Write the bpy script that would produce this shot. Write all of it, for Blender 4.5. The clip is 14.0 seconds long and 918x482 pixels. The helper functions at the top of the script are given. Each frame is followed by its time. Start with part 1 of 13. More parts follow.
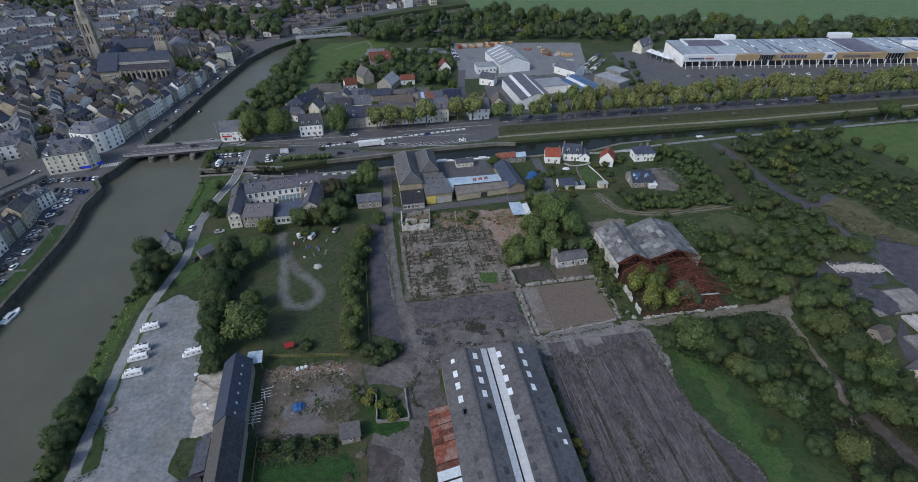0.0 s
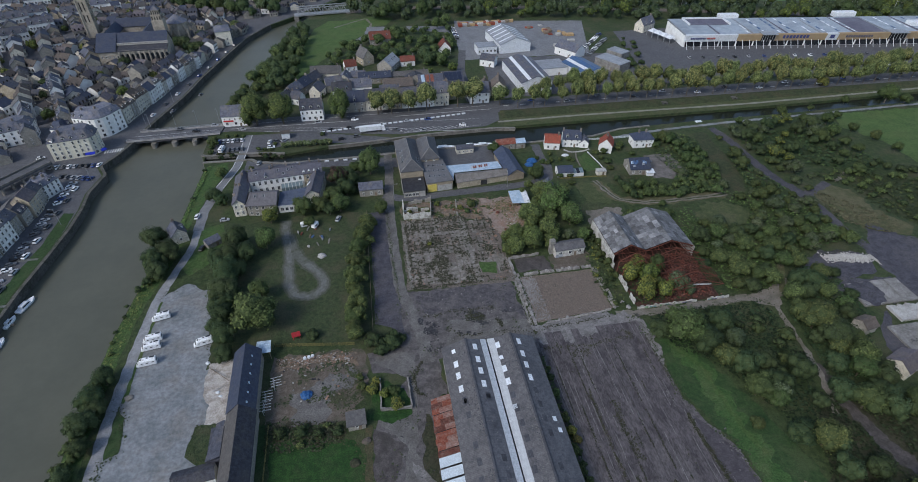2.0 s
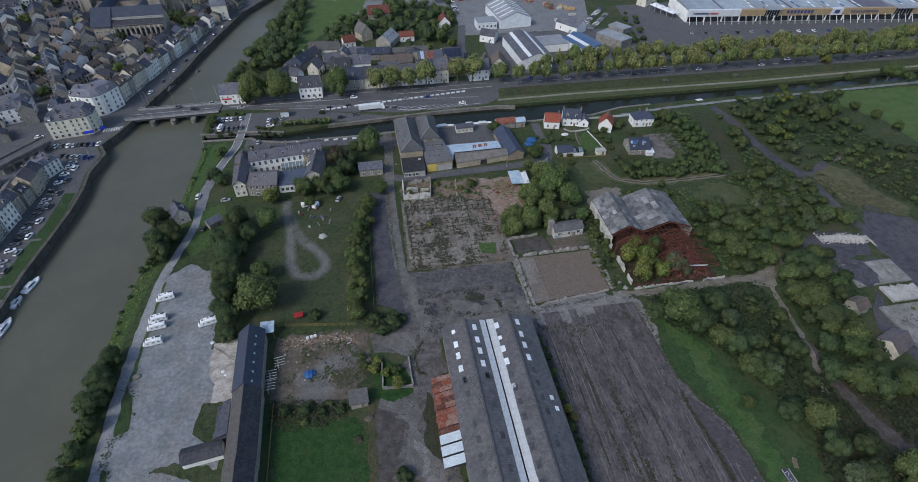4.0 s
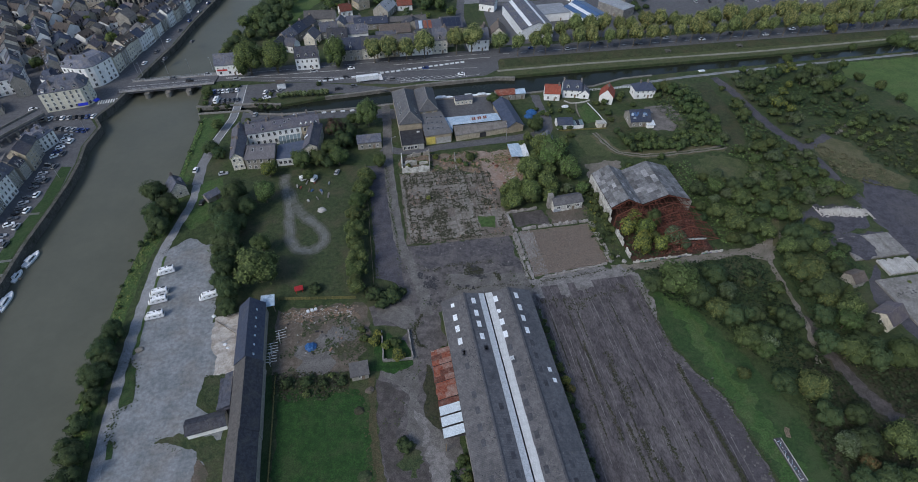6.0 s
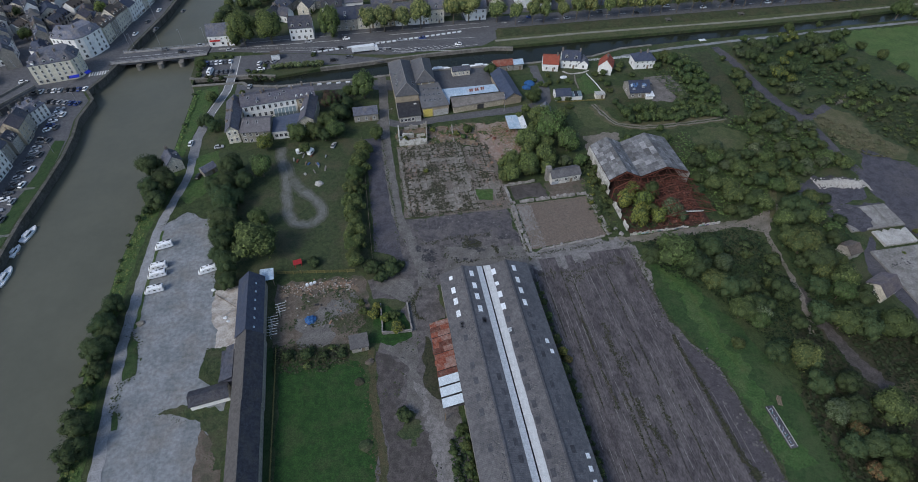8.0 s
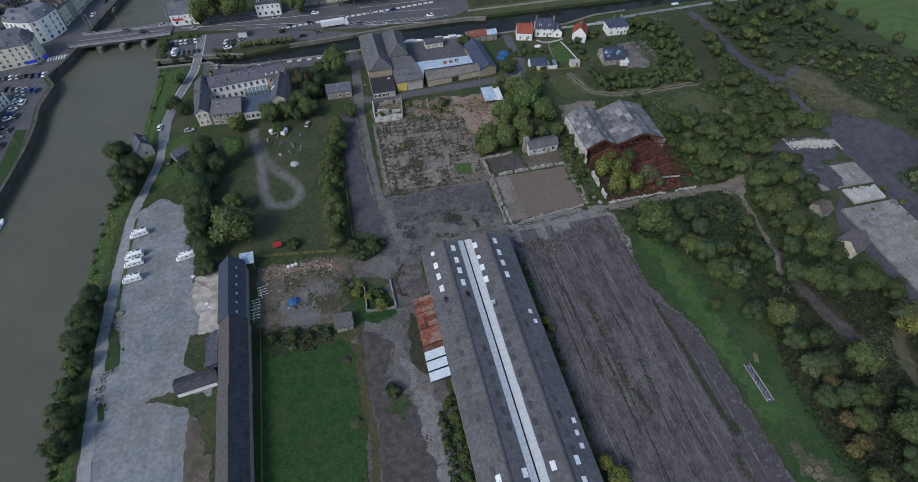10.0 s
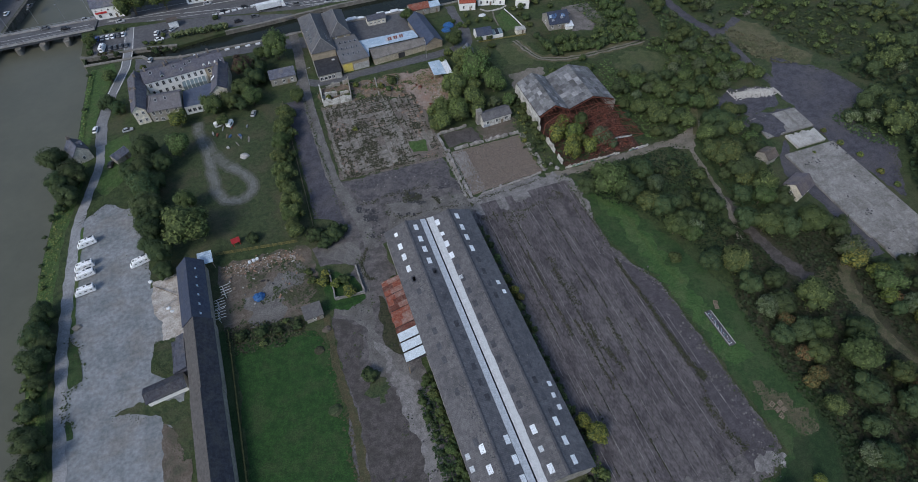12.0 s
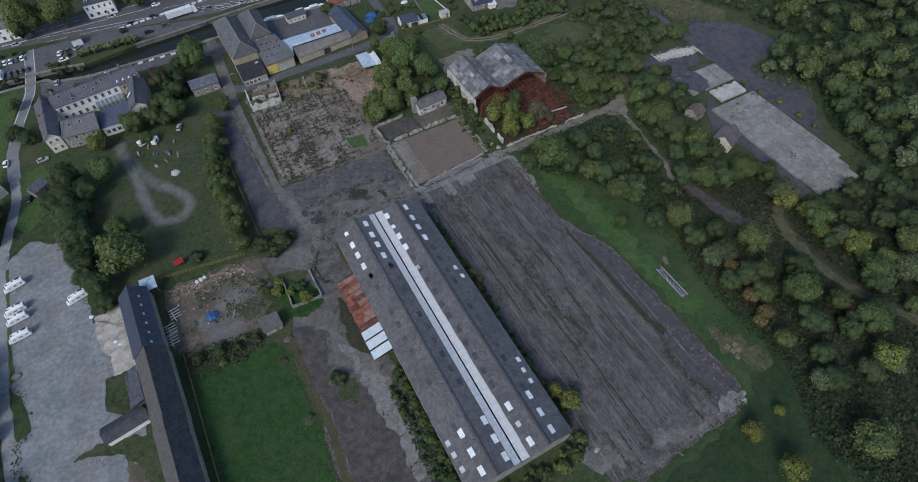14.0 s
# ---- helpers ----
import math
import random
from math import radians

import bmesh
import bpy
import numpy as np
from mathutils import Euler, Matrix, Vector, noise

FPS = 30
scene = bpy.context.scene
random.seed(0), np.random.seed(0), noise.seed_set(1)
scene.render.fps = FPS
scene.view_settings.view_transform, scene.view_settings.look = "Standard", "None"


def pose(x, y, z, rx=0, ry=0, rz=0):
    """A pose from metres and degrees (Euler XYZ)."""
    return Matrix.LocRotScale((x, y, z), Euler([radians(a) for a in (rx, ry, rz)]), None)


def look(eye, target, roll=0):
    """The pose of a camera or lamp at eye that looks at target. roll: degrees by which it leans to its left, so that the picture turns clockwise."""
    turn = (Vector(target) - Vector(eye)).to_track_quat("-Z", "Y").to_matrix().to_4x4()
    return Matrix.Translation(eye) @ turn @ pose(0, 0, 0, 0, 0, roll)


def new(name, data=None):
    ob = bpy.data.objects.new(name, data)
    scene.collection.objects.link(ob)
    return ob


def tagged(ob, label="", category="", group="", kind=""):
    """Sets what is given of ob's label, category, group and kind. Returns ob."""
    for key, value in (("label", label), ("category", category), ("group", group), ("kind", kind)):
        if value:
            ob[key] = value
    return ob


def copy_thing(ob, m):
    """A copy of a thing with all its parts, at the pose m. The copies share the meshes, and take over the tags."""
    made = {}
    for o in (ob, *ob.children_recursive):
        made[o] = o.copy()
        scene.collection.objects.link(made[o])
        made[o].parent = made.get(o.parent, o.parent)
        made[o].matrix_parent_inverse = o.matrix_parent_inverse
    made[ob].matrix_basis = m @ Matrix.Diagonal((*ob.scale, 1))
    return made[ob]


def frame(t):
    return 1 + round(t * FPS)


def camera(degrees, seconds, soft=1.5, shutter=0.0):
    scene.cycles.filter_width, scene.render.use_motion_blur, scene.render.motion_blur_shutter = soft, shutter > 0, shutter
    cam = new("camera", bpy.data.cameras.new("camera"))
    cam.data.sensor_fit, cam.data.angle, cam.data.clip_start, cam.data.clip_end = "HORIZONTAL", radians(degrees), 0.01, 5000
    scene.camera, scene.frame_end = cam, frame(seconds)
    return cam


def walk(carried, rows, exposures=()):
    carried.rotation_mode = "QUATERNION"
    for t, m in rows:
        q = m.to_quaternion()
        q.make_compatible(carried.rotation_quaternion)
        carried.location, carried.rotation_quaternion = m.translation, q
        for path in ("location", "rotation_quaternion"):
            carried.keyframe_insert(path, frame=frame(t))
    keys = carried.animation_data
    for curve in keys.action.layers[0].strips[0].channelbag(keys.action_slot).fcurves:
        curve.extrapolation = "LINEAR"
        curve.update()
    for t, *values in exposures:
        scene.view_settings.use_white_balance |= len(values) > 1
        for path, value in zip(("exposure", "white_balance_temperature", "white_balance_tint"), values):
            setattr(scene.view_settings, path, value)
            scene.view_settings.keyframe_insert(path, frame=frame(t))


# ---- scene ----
cam = camera(81.22, 14.0, soft=0.9)
PATH = [
    (0, pose(0.68, -0.91, 140.13, 54.146, 0, -9.814) @ pose(0, 0, 0, 0, 0, 0.184)),
    (0.5, pose(0.68, -0.84, 142.57, 53.400, 0, -9.836) @ pose(0, 0, 0, 0, 0, 0.209)),
    (1, pose(0.60, -0.70, 145.13, 52.599, 0, -9.868) @ pose(0, 0, 0, 0, 0, 0.249)),
    (1.5, pose(0.47, -0.56, 147.60, 51.838, 0, -9.895) @ pose(0, 0, 0, 0, 0, 0.240)),
    (2, pose(0.38, -0.44, 149.77, 51.068, 0, -9.891) @ pose(0, 0, 0, 0, 0, 0.283)),
    (2.5, pose(0.26, -0.29, 151.46, 50.349, 0, -9.928) @ pose(0, 0, 0, 0, 0, 0.344)),
    (3, pose(0.17, -0.24, 152.49, 49.653, 0, -9.962) @ pose(0, 0, 0, 0, 0, 0.404)),
    (5.5, pose(0.18, 0.08, 153.57, 46.136, 0, -10.164) @ pose(0, 0, 0, 0, 0, 0.463)),
    (6, pose(0.18, 0.15, 153.69, 45.359, 0, -10.202) @ pose(0, 0, 0, 0, 0, 0.514)),
    (6.5, pose(0.14, 0.14, 153.84, 44.659, 0, -10.200) @ pose(0, 0, 0, 0, 0, 0.535)),
    (7, pose(0.13, 0.05, 153.93, 43.905, 0, -10.308) @ pose(0, 0, 0, 0, 0, 0.558)),
    (7.5, pose(0.09, -0.01, 154.01, 43.190, 0, -10.382) @ pose(0, 0, 0, 0, 0, 0.549)),
    (8, pose(0.03, 0.00, 154.00, 42.459, 0, -10.605) @ pose(0, 0, 0, 0, 0, 0.558)),
    (10.5, pose(0.64, -0.09, 154.25, 39.067, 0, -14.735) @ pose(0, 0, 0, 0, 0, 0.190)),
    (11, pose(0.75, 0.01, 154.28, 38.399, 0, -16.092) @ pose(0, 0, 0, 0, 0, 0.057)),
    (11.5, pose(0.83, 0.13, 154.28, 37.786, 0, -17.748) @ pose(0, 0, 0, 0, 0, -0.127)),
    (12, pose(0.87, 0.23, 154.35, 37.138, 0, -19.735) @ pose(0, 0, 0, 0, 0, -0.291)),
    (12.5, pose(0.86, 0.15, 154.37, 36.639, 0, -21.836) @ pose(0, 0, 0, 0, 0, -0.498)),
    (13, pose(0.81, 0.16, 154.25, 36.102, 0, -23.743) @ pose(0, 0, 0, 0, 0, -0.638)),
    (13.5, pose(0.76, 0.24, 154.04, 35.802, 0, -25.729) @ pose(0, 0, 0, 0, 0, -0.780)),
    (14, pose(0.79, 0.31, 153.77, 35.869, 0, -28.239) @ pose(0, 0, 0, 0, 0, -0.922)),
]
walk(cam, PATH)

# ================= world and light =================
world = bpy.data.worlds.new("sky_world")
scene.world = world
world.use_nodes = True
_wt = world.node_tree
_sky = _wt.nodes.new("ShaderNodeTexSky")
_sky.sky_type, _sky.sun_disc = "NISHITA", False
SUN_AZ, SUN_EL = radians(-125), radians(42)     # azimuth clockwise from +y
_sky.sun_elevation, _sky.sun_rotation = SUN_EL, SUN_AZ
_sky.dust_density, _sky.air_density = 1.0, 1.0
_wt.links.new(_sky.outputs[0], _wt.nodes["Background"].inputs[0])
_wt.nodes["Background"].inputs[1].default_value = 0.165
_sd = bpy.data.lights.new("sun", "SUN")
_sd.energy, _sd.angle, _sd.color = 1.90, radians(20), (1.0, 0.975, 0.94)
_sun = new("sun", _sd)
_dir = Vector((math.sin(SUN_AZ) * math.cos(SUN_EL), math.cos(SUN_AZ) * math.cos(SUN_EL), math.sin(SUN_EL)))
_sun.matrix_world = look(tuple(_dir * 300), (0, 0, 0))

# ================= materials =================


def mat(name, a, b, size=2.0, stain=None, stain_size=12.0, stain_amt=0.5, rough=0.85, bump=0.0, bump_size=0.3,
        metal=0.0, rnd=0.0, island=0.0, hue=0.0, spec=0.25, detail=9.0, grain=0.28, stretch=None):
    """Two-tone noise (features of `size` m), a stain layer at a larger size, relief and variation per object or piece."""
    m = bpy.data.materials.new(name)
    m.use_nodes = True
    nt = m.node_tree
    N, L = nt.nodes, nt.links.new
    bs = N["Principled BSDF"]
    bs.inputs["Roughness"].default_value = rough
    bs.inputs["Metallic"].default_value = metal
    bs.inputs["Specular IOR Level"].default_value = spec
    tc = N.new("ShaderNodeTexCoord")
    vec = tc.outputs["Object"]
    info = None
    if rnd or hue:
        info = N.new("ShaderNodeObjectInfo")
        off = N.new("ShaderNodeVectorMath")
        off.operation = "ADD"
        mul = N.new("ShaderNodeMath")
        mul.operation = "MULTIPLY"
        mul.inputs[1].default_value = 57.0
        L(info.outputs["Random"], mul.inputs[0])
        L(vec, off.inputs[0])
        L(mul.outputs[0], off.inputs[1])
        vec = off.outputs[0]

    if stretch:
        sc = N.new("ShaderNodeVectorMath")
        sc.operation = "MULTIPLY"
        L(vec, sc.inputs[0])
        sc.inputs[1].default_value = stretch
        vec = sc.outputs[0]

    def tex(s, d=detail):
        n = N.new("ShaderNodeTexNoise")
        n.inputs["Scale"].default_value = 1.0 / s
        n.inputs["Detail"].default_value = d
        n.inputs["Roughness"].default_value = 0.68
        L(vec, n.inputs["Vector"])
        return n.outputs["Fac"]

    def ramp(src, lo, hi):
        r = N.new("ShaderNodeMapRange")
        r.inputs["From Min"].default_value, r.inputs["From Max"].default_value = lo, hi
        L(src, r.inputs["Value"])
        return r.outputs[0]

    def mixc(fac, c1, c2, mode="MIX"):
        x = N.new("ShaderNodeMix")
        x.data_type, x.blend_type = "RGBA", mode
        for sock, val in ((x.inputs["Factor"], fac), (x.inputs["A"], c1), (x.inputs["B"], c2)):
            if isinstance(val, (int, float)):
                sock.default_value = val
            elif isinstance(val, tuple):
                sock.default_value = (*val, 1.0)
            else:
                L(val, sock)
        return x.outputs["Result"]

    col = mixc(ramp(tex(size), 0.40, 0.60), a, b)
    if stain:
        f = ramp(tex(stain_size), 0.48, 0.62)
        k = N.new("ShaderNodeMath")
        k.operation = "MULTIPLY"
        k.inputs[1].default_value = stain_amt
        L(f, k.inputs[0])
        col = mixc(k.outputs[0], col, stain)
    if grain:
        g = ramp(tex(max(0.12, size * 0.16), 4.0), 0.36, 0.64)
        g.node.inputs["To Min"].default_value, g.node.inputs["To Max"].default_value = 1 - grain, 1 + grain
        gh = N.new("ShaderNodeHueSaturation")
        L(g, gh.inputs["Value"])
        L(col, gh.inputs["Color"])
        col = gh.outputs[0]
    if rnd or island or hue:
        hsv = N.new("ShaderNodeHueSaturation")
        L(col, hsv.inputs["Color"])
        src = None
        if rnd:
            src = ramp(info.outputs["Random"], 0.0, 1.0)
            src.node.inputs["To Min"].default_value, src.node.inputs["To Max"].default_value = 1 - rnd, 1 + rnd
        if island:
            geo = N.new("ShaderNodeNewGeometry")
            s2 = ramp(geo.outputs["Random Per Island"], 0.0, 1.0)
            s2.node.inputs["To Min"].default_value, s2.node.inputs["To Max"].default_value = 1 - island, 1 + island
            if src is None:
                src = s2
            else:
                pm = N.new("ShaderNodeMath")
                pm.operation = "MULTIPLY"
                L(src, pm.inputs[0])
                L(s2, pm.inputs[1])
                src = pm.outputs[0]
        if src is not None:
            L(src, hsv.inputs["Value"])
        if hue:
            wn = N.new("ShaderNodeTexWhiteNoise")
            wn.noise_dimensions = "1D"
            L(info.outputs["Random"], wn.inputs["W"])
            h = ramp(wn.outputs["Value"], 0.0, 1.0)
            h.node.inputs["To Min"].default_value, h.node.inputs["To Max"].default_value = 0.5 - hue, 0.5 + hue
            L(h, hsv.inputs["Hue"])
        col = hsv.outputs[0]
    L(col, bs.inputs["Base Color"])
    if bump:
        bp = N.new("ShaderNodeBump")
        bp.inputs["Strength"].default_value = bump
        bp.inputs["Distance"].default_value = bump_size * 0.5
        L(tex(bump_size, 3.0), bp.inputs["Height"])
        L(bp.outputs[0], bs.inputs["Normal"])
    return m


def wave_bump(m, period, strength=0.6, axis="X", depth=0.06):
    """Corrugation relief along one axis, in metres."""
    nt = m.node_tree
    N, L = nt.nodes, nt.links.new
    tc = N.new("ShaderNodeTexCoord")
    w = N.new("ShaderNodeTexWave")
    w.bands_direction = axis
    w.inputs["Scale"].default_value = 2 * math.pi / 20 / period
    L(tc.outputs["Object"], w.inputs["Vector"])
    b = N.new("ShaderNodeBump")
    b.inputs["Strength"].default_value, b.inputs["Distance"].default_value = strength, depth
    L(w.outputs["Fac"], b.inputs["Height"])
    old = m.node_tree.nodes["Principled BSDF"].inputs["Normal"]
    if old.is_linked:
        L(old.links[0].from_socket, b.inputs["Normal"])
    L(b.outputs[0], old)
    return m


GRASS = mat("meadow_grass", (0.026, 0.044, 0.017), (0.054, 0.074, 0.029), 1.4, (0.082, 0.078, 0.046), 13, 0.65, bump=0.7, bump_size=0.6, grain=0.4)
LAWN = mat("mown_lawn", (0.023, 0.050, 0.017), (0.037, 0.070, 0.024), 1.0, (0.062, 0.082, 0.036), 7, 0.6, bump=0.4, bump_size=0.3, grain=0.35)
STRIPGRASS = mat("fresh_mown_grass", (0.030, 0.070, 0.020), (0.052, 0.100, 0.030), 2.2, (0.080, 0.106, 0.044), 5, 0.6, bump=0.4, bump_size=0.3, grain=0.35)
GARDENLAWN = mat("garden_lawn", (0.015, 0.044, 0.011), (0.026, 0.068, 0.016), 1.4, (0.042, 0.062, 0.024), 6, 0.6, bump=0.5, bump_size=0.3, grain=0.4)
ROUGHGRASS = mat("dark_rough_grass", (0.014, 0.032, 0.012), (0.025, 0.050, 0.018), 1.4, (0.038, 0.050, 0.024), 6, 0.6, bump=0.6, bump_size=0.4, grain=0.4)
FIELD = mat("bright_pasture", (0.078, 0.142, 0.060), (0.102, 0.168, 0.076), 8.0, (0.120, 0.152, 0.080), 34, 0.6)
DARKGRASS = mat("shaded_grass", (0.029, 0.047, 0.021), (0.056, 0.072, 0.032), 1.2, (0.084, 0.076, 0.048), 8, 0.6, bump=0.6, bump_size=0.4, grain=0.4)
DRYGRASS = mat("dry_grass", (0.116, 0.106, 0.060), (0.086, 0.088, 0.046), 2.0, (0.05, 0.065, 0.025), 9, 0.7, bump=0.5, bump_size=0.4)
ASPHALT = mat("road_asphalt", (0.088, 0.089, 0.097), (0.122, 0.123, 0.130), 1.2, (0.072, 0.072, 0.079), 7, 0.5, bump=0.15, bump_size=0.2)
OLDASPH = mat("worn_asphalt", (0.080, 0.074, 0.075), (0.142, 0.131, 0.128), 1.3, (0.055, 0.051, 0.050), 4, 0.7, bump=0.3, bump_size=0.3, grain=0.3)
DARKASPH = mat("dark_asphalt", (0.052, 0.051, 0.063), (0.082, 0.080, 0.094), 2.4, (0.098, 0.092, 0.094), 11, 0.6, bump=0.25, bump_size=0.3)
GRAVEL = mat("pale_gravel", (0.178, 0.186, 0.196), (0.242, 0.254, 0.268), 7.0, (0.170, 0.155, 0.136), 13, 0.55, bump=0.3, bump_size=0.2, grain=0.13, detail=6.0)
PARKGRAVEL = mat("parking_gravel", (0.164, 0.180, 0.191), (0.236, 0.249, 0.261), 6.0, (0.196, 0.182, 0.166), 8, 0.5, bump=0.3, bump_size=0.2, grain=0.2, detail=9.0)
CONCRETE = mat("weathered_concrete", (0.215, 0.205, 0.195), (0.29, 0.28, 0.27), 1.6, (0.120, 0.112, 0.105), 5, 0.6, bump=0.3, bump_size=0.3, rnd=0.18)
PALECONC = mat("pale_concrete", (0.36, 0.35, 0.33), (0.46, 0.45, 0.43), 1.5, (0.22, 0.21, 0.20), 5, 0.5, bump=0.3, bump_size=0.3)
DIRT = mat("bare_earth", (0.094, 0.077, 0.062), (0.150, 0.126, 0.104), 1.0, (0.054, 0.060, 0.038), 4, 0.75, bump=0.5, bump_size=0.4, grain=0.35)
MUD = mat("dark_mud_asphalt", (0.060, 0.053, 0.052), (0.096, 0.086, 0.083), 1.4, (0.044, 0.042, 0.036), 3.5, 0.6, bump=0.4, bump_size=0.3, grain=0.3)
BROWNG = mat("brown_dead_grass", (0.085, 0.072, 0.040), (0.060, 0.062, 0.032), 1.0, (0.045, 0.055, 0.025), 4, 0.6, bump=0.5, bump_size=0.3, grain=0.4)
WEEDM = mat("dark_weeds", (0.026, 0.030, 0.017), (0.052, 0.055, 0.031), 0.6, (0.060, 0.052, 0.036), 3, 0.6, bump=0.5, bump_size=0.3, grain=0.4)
BANKG = mat("olive_bank_grass", (0.048, 0.064, 0.026), (0.078, 0.092, 0.040), 2.0, (0.100, 0.096, 0.054), 9, 0.6, bump=0.5, bump_size=0.4, grain=0.35)
EMBANK = mat("rough_embankment_grass", (0.030, 0.042, 0.020), (0.052, 0.062, 0.030), 1.6, (0.072, 0.062, 0.036), 6, 0.6, bump=0.6, bump_size=0.4, grain=0.4)
REDDIRT = mat("red_brick_earth", (0.22, 0.125, 0.085), (0.32, 0.20, 0.145), 0.7, (0.24, 0.21, 0.18), 3, 0.75, bump=0.5, bump_size=0.4)
BROWNSOIL = mat("crushed_brown_fill", (0.110, 0.093, 0.080), (0.180, 0.154, 0.133), 0.35, (0.130, 0.110, 0.094), 5, 0.5, bump=0.8, bump_size=0.35, grain=0.35)
STAINASPH = mat("stained_asphalt", (0.058, 0.054, 0.060), (0.100, 0.093, 0.098), 1.1, (0.135, 0.124, 0.120), 5, 0.65, bump=0.3, bump_size=0.3, grain=0.3)
PITFILL = mat("crushed_brick_fill", (0.130, 0.104, 0.086), (0.215, 0.176, 0.148), 0.4, (0.170, 0.140, 0.118), 4, 0.6, bump=0.9, bump_size=0.35, grain=0.45)
BANKGREEN = mat("lush_bank_grass", (0.036, 0.072, 0.020), (0.066, 0.112, 0.034), 0.9, (0.085, 0.098, 0.042), 5, 0.6, bump=0.6, bump_size=0.4, grain=0.4)
PADM = mat("broken_pale_pad", (0.36, 0.335, 0.305), (0.48, 0.45, 0.415), 1.8, (0.24, 0.205, 0.17), 2.6, 0.8, bump=0.4, bump_size=0.3, grain=0.25)
PATHEDGE = mat("trodden_path_edge", (0.062, 0.070, 0.048), (0.092, 0.098, 0.074), 0.8, (0.046, 0.058, 0.030), 2.5, 0.6, bump=0.3, bump_size=0.3, grain=0.35)
PATHMID = mat("trodden_path", (0.090, 0.096, 0.080), (0.125, 0.130, 0.114), 0.9, (0.060, 0.070, 0.044), 2.5, 0.6, bump=0.3, bump_size=0.3, grain=0.3)
WATER = mat("muddy_water", (0.096, 0.098, 0.074), (0.108, 0.109, 0.082), 14.0, rough=0.3, spec=0.22, grain=0.03, bump=0.03, bump_size=1.6)
CANALW = mat("green_canal_water", (0.014, 0.018, 0.014), (0.018, 0.022, 0.016), 10.0, rough=0.12, spec=0.16, grain=0.05)
LANEM = mat("lane_gravel", (0.225, 0.230, 0.240), (0.290, 0.295, 0.305), 1.2, (0.18, 0.18, 0.18), 5, 0.6, bump=0.2, bump_size=0.2)
STONE = mat("quay_stone", (0.16, 0.15, 0.135), (0.24, 0.225, 0.20), 0.9, (0.09, 0.09, 0.075), 4, 0.6, bump=0.4, bump_size=0.4)
DARKQUAY = mat("mossy_quay_stone", (0.075, 0.073, 0.066), (0.125, 0.120, 0.108), 0.9, (0.040, 0.046, 0.032), 4, 0.7, bump=0.4, bump_size=0.4)
MARK = mat("road_paint", (0.62, 0.62, 0.60), (0.72, 0.72, 0.70), 1.0, (0.4, 0.4, 0.4), 2, 0.4)
WALLS = [
    mat("cream_render", (0.56, 0.53, 0.45), (0.66, 0.62, 0.53), 2.5, (0.42, 0.40, 0.34), 3, 0.5, rnd=0.12),
    # white raised a little to carry haze on the far town walls
    mat("white_render", (0.74, 0.74, 0.73), (0.84, 0.84, 0.82), 2.5, (0.58, 0.57, 0.54), 4, 0.4, rnd=0.08, grain=0.06),
    mat("grey_stone_wall", (0.25, 0.235, 0.21), (0.36, 0.34, 0.30), 0.7, (0.18, 0.17, 0.15), 3, 0.5, rnd=0.12, bump=0.4, bump_size=0.4),
    mat("ochre_render", (0.36, 0.31, 0.23), (0.44, 0.385, 0.30), 2.5, (0.30, 0.26, 0.20), 4, 0.4, rnd=0.10),
]
# slate lightened and blued: haze over the far roofs is in this colour
SLATE = mat("slate_roof", (0.070, 0.076, 0.100), (0.116, 0.123, 0.154), 0.7, (0.160, 0.146, 0.134), 3.0, 0.6, rough=0.7, spec=0.15, rnd=0.35, island=0.35, bump=0.25, bump_size=0.35, grain=0.3)
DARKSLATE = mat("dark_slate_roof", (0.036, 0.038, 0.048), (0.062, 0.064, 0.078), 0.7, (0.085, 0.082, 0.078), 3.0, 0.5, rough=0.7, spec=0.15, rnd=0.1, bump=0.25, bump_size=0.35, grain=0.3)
BLUESLATE = mat("blue_slate_roof", (0.036, 0.046, 0.078), (0.056, 0.068, 0.104), 0.7, (0.075, 0.080, 0.095), 3.0, 0.5, rough=0.6, spec=0.2, rnd=0.15, island=0.2, bump=0.25, bump_size=0.35)
DEPOTSLATE = mat("depot_grey_slate", (0.078, 0.080, 0.090), (0.120, 0.122, 0.134), 0.8, (0.145, 0.138, 0.132), 4, 0.5, rough=0.75, rnd=0.12, island=0.25, bump=0.3, bump_size=0.3)
DULLRED = mat("dull_red_tile", (0.135, 0.042, 0.030), (0.190, 0.064, 0.046), 0.7, (0.10, 0.06, 0.045), 2.5, 0.5, rough=0.8, rnd=0.2, bump=0.3, bump_size=0.3)
REDTILE = mat("red_tile_roof", (0.22, 0.050, 0.033), (0.31, 0.082, 0.052), 0.7, (0.13, 0.07, 0.05), 2.5, 0.45, rough=0.75, rnd=0.2, bump=0.3, bump_size=0.3)
BROWNTILE = mat("brown_tile_roof", (0.100, 0.082, 0.070), (0.150, 0.122, 0.105), 0.7, (0.085, 0.08, 0.075), 3, 0.5, rough=0.8, rnd=0.2, island=0.25, bump=0.3, bump_size=0.3)
OLDSLATE = mat("old_grey_slate", (0.092, 0.088, 0.088), (0.135, 0.130, 0.127), 0.8, (0.070, 0.070, 0.074), 4, 0.5, rough=0.75, rnd=0.12, island=0.25, bump=0.3, bump_size=0.3)
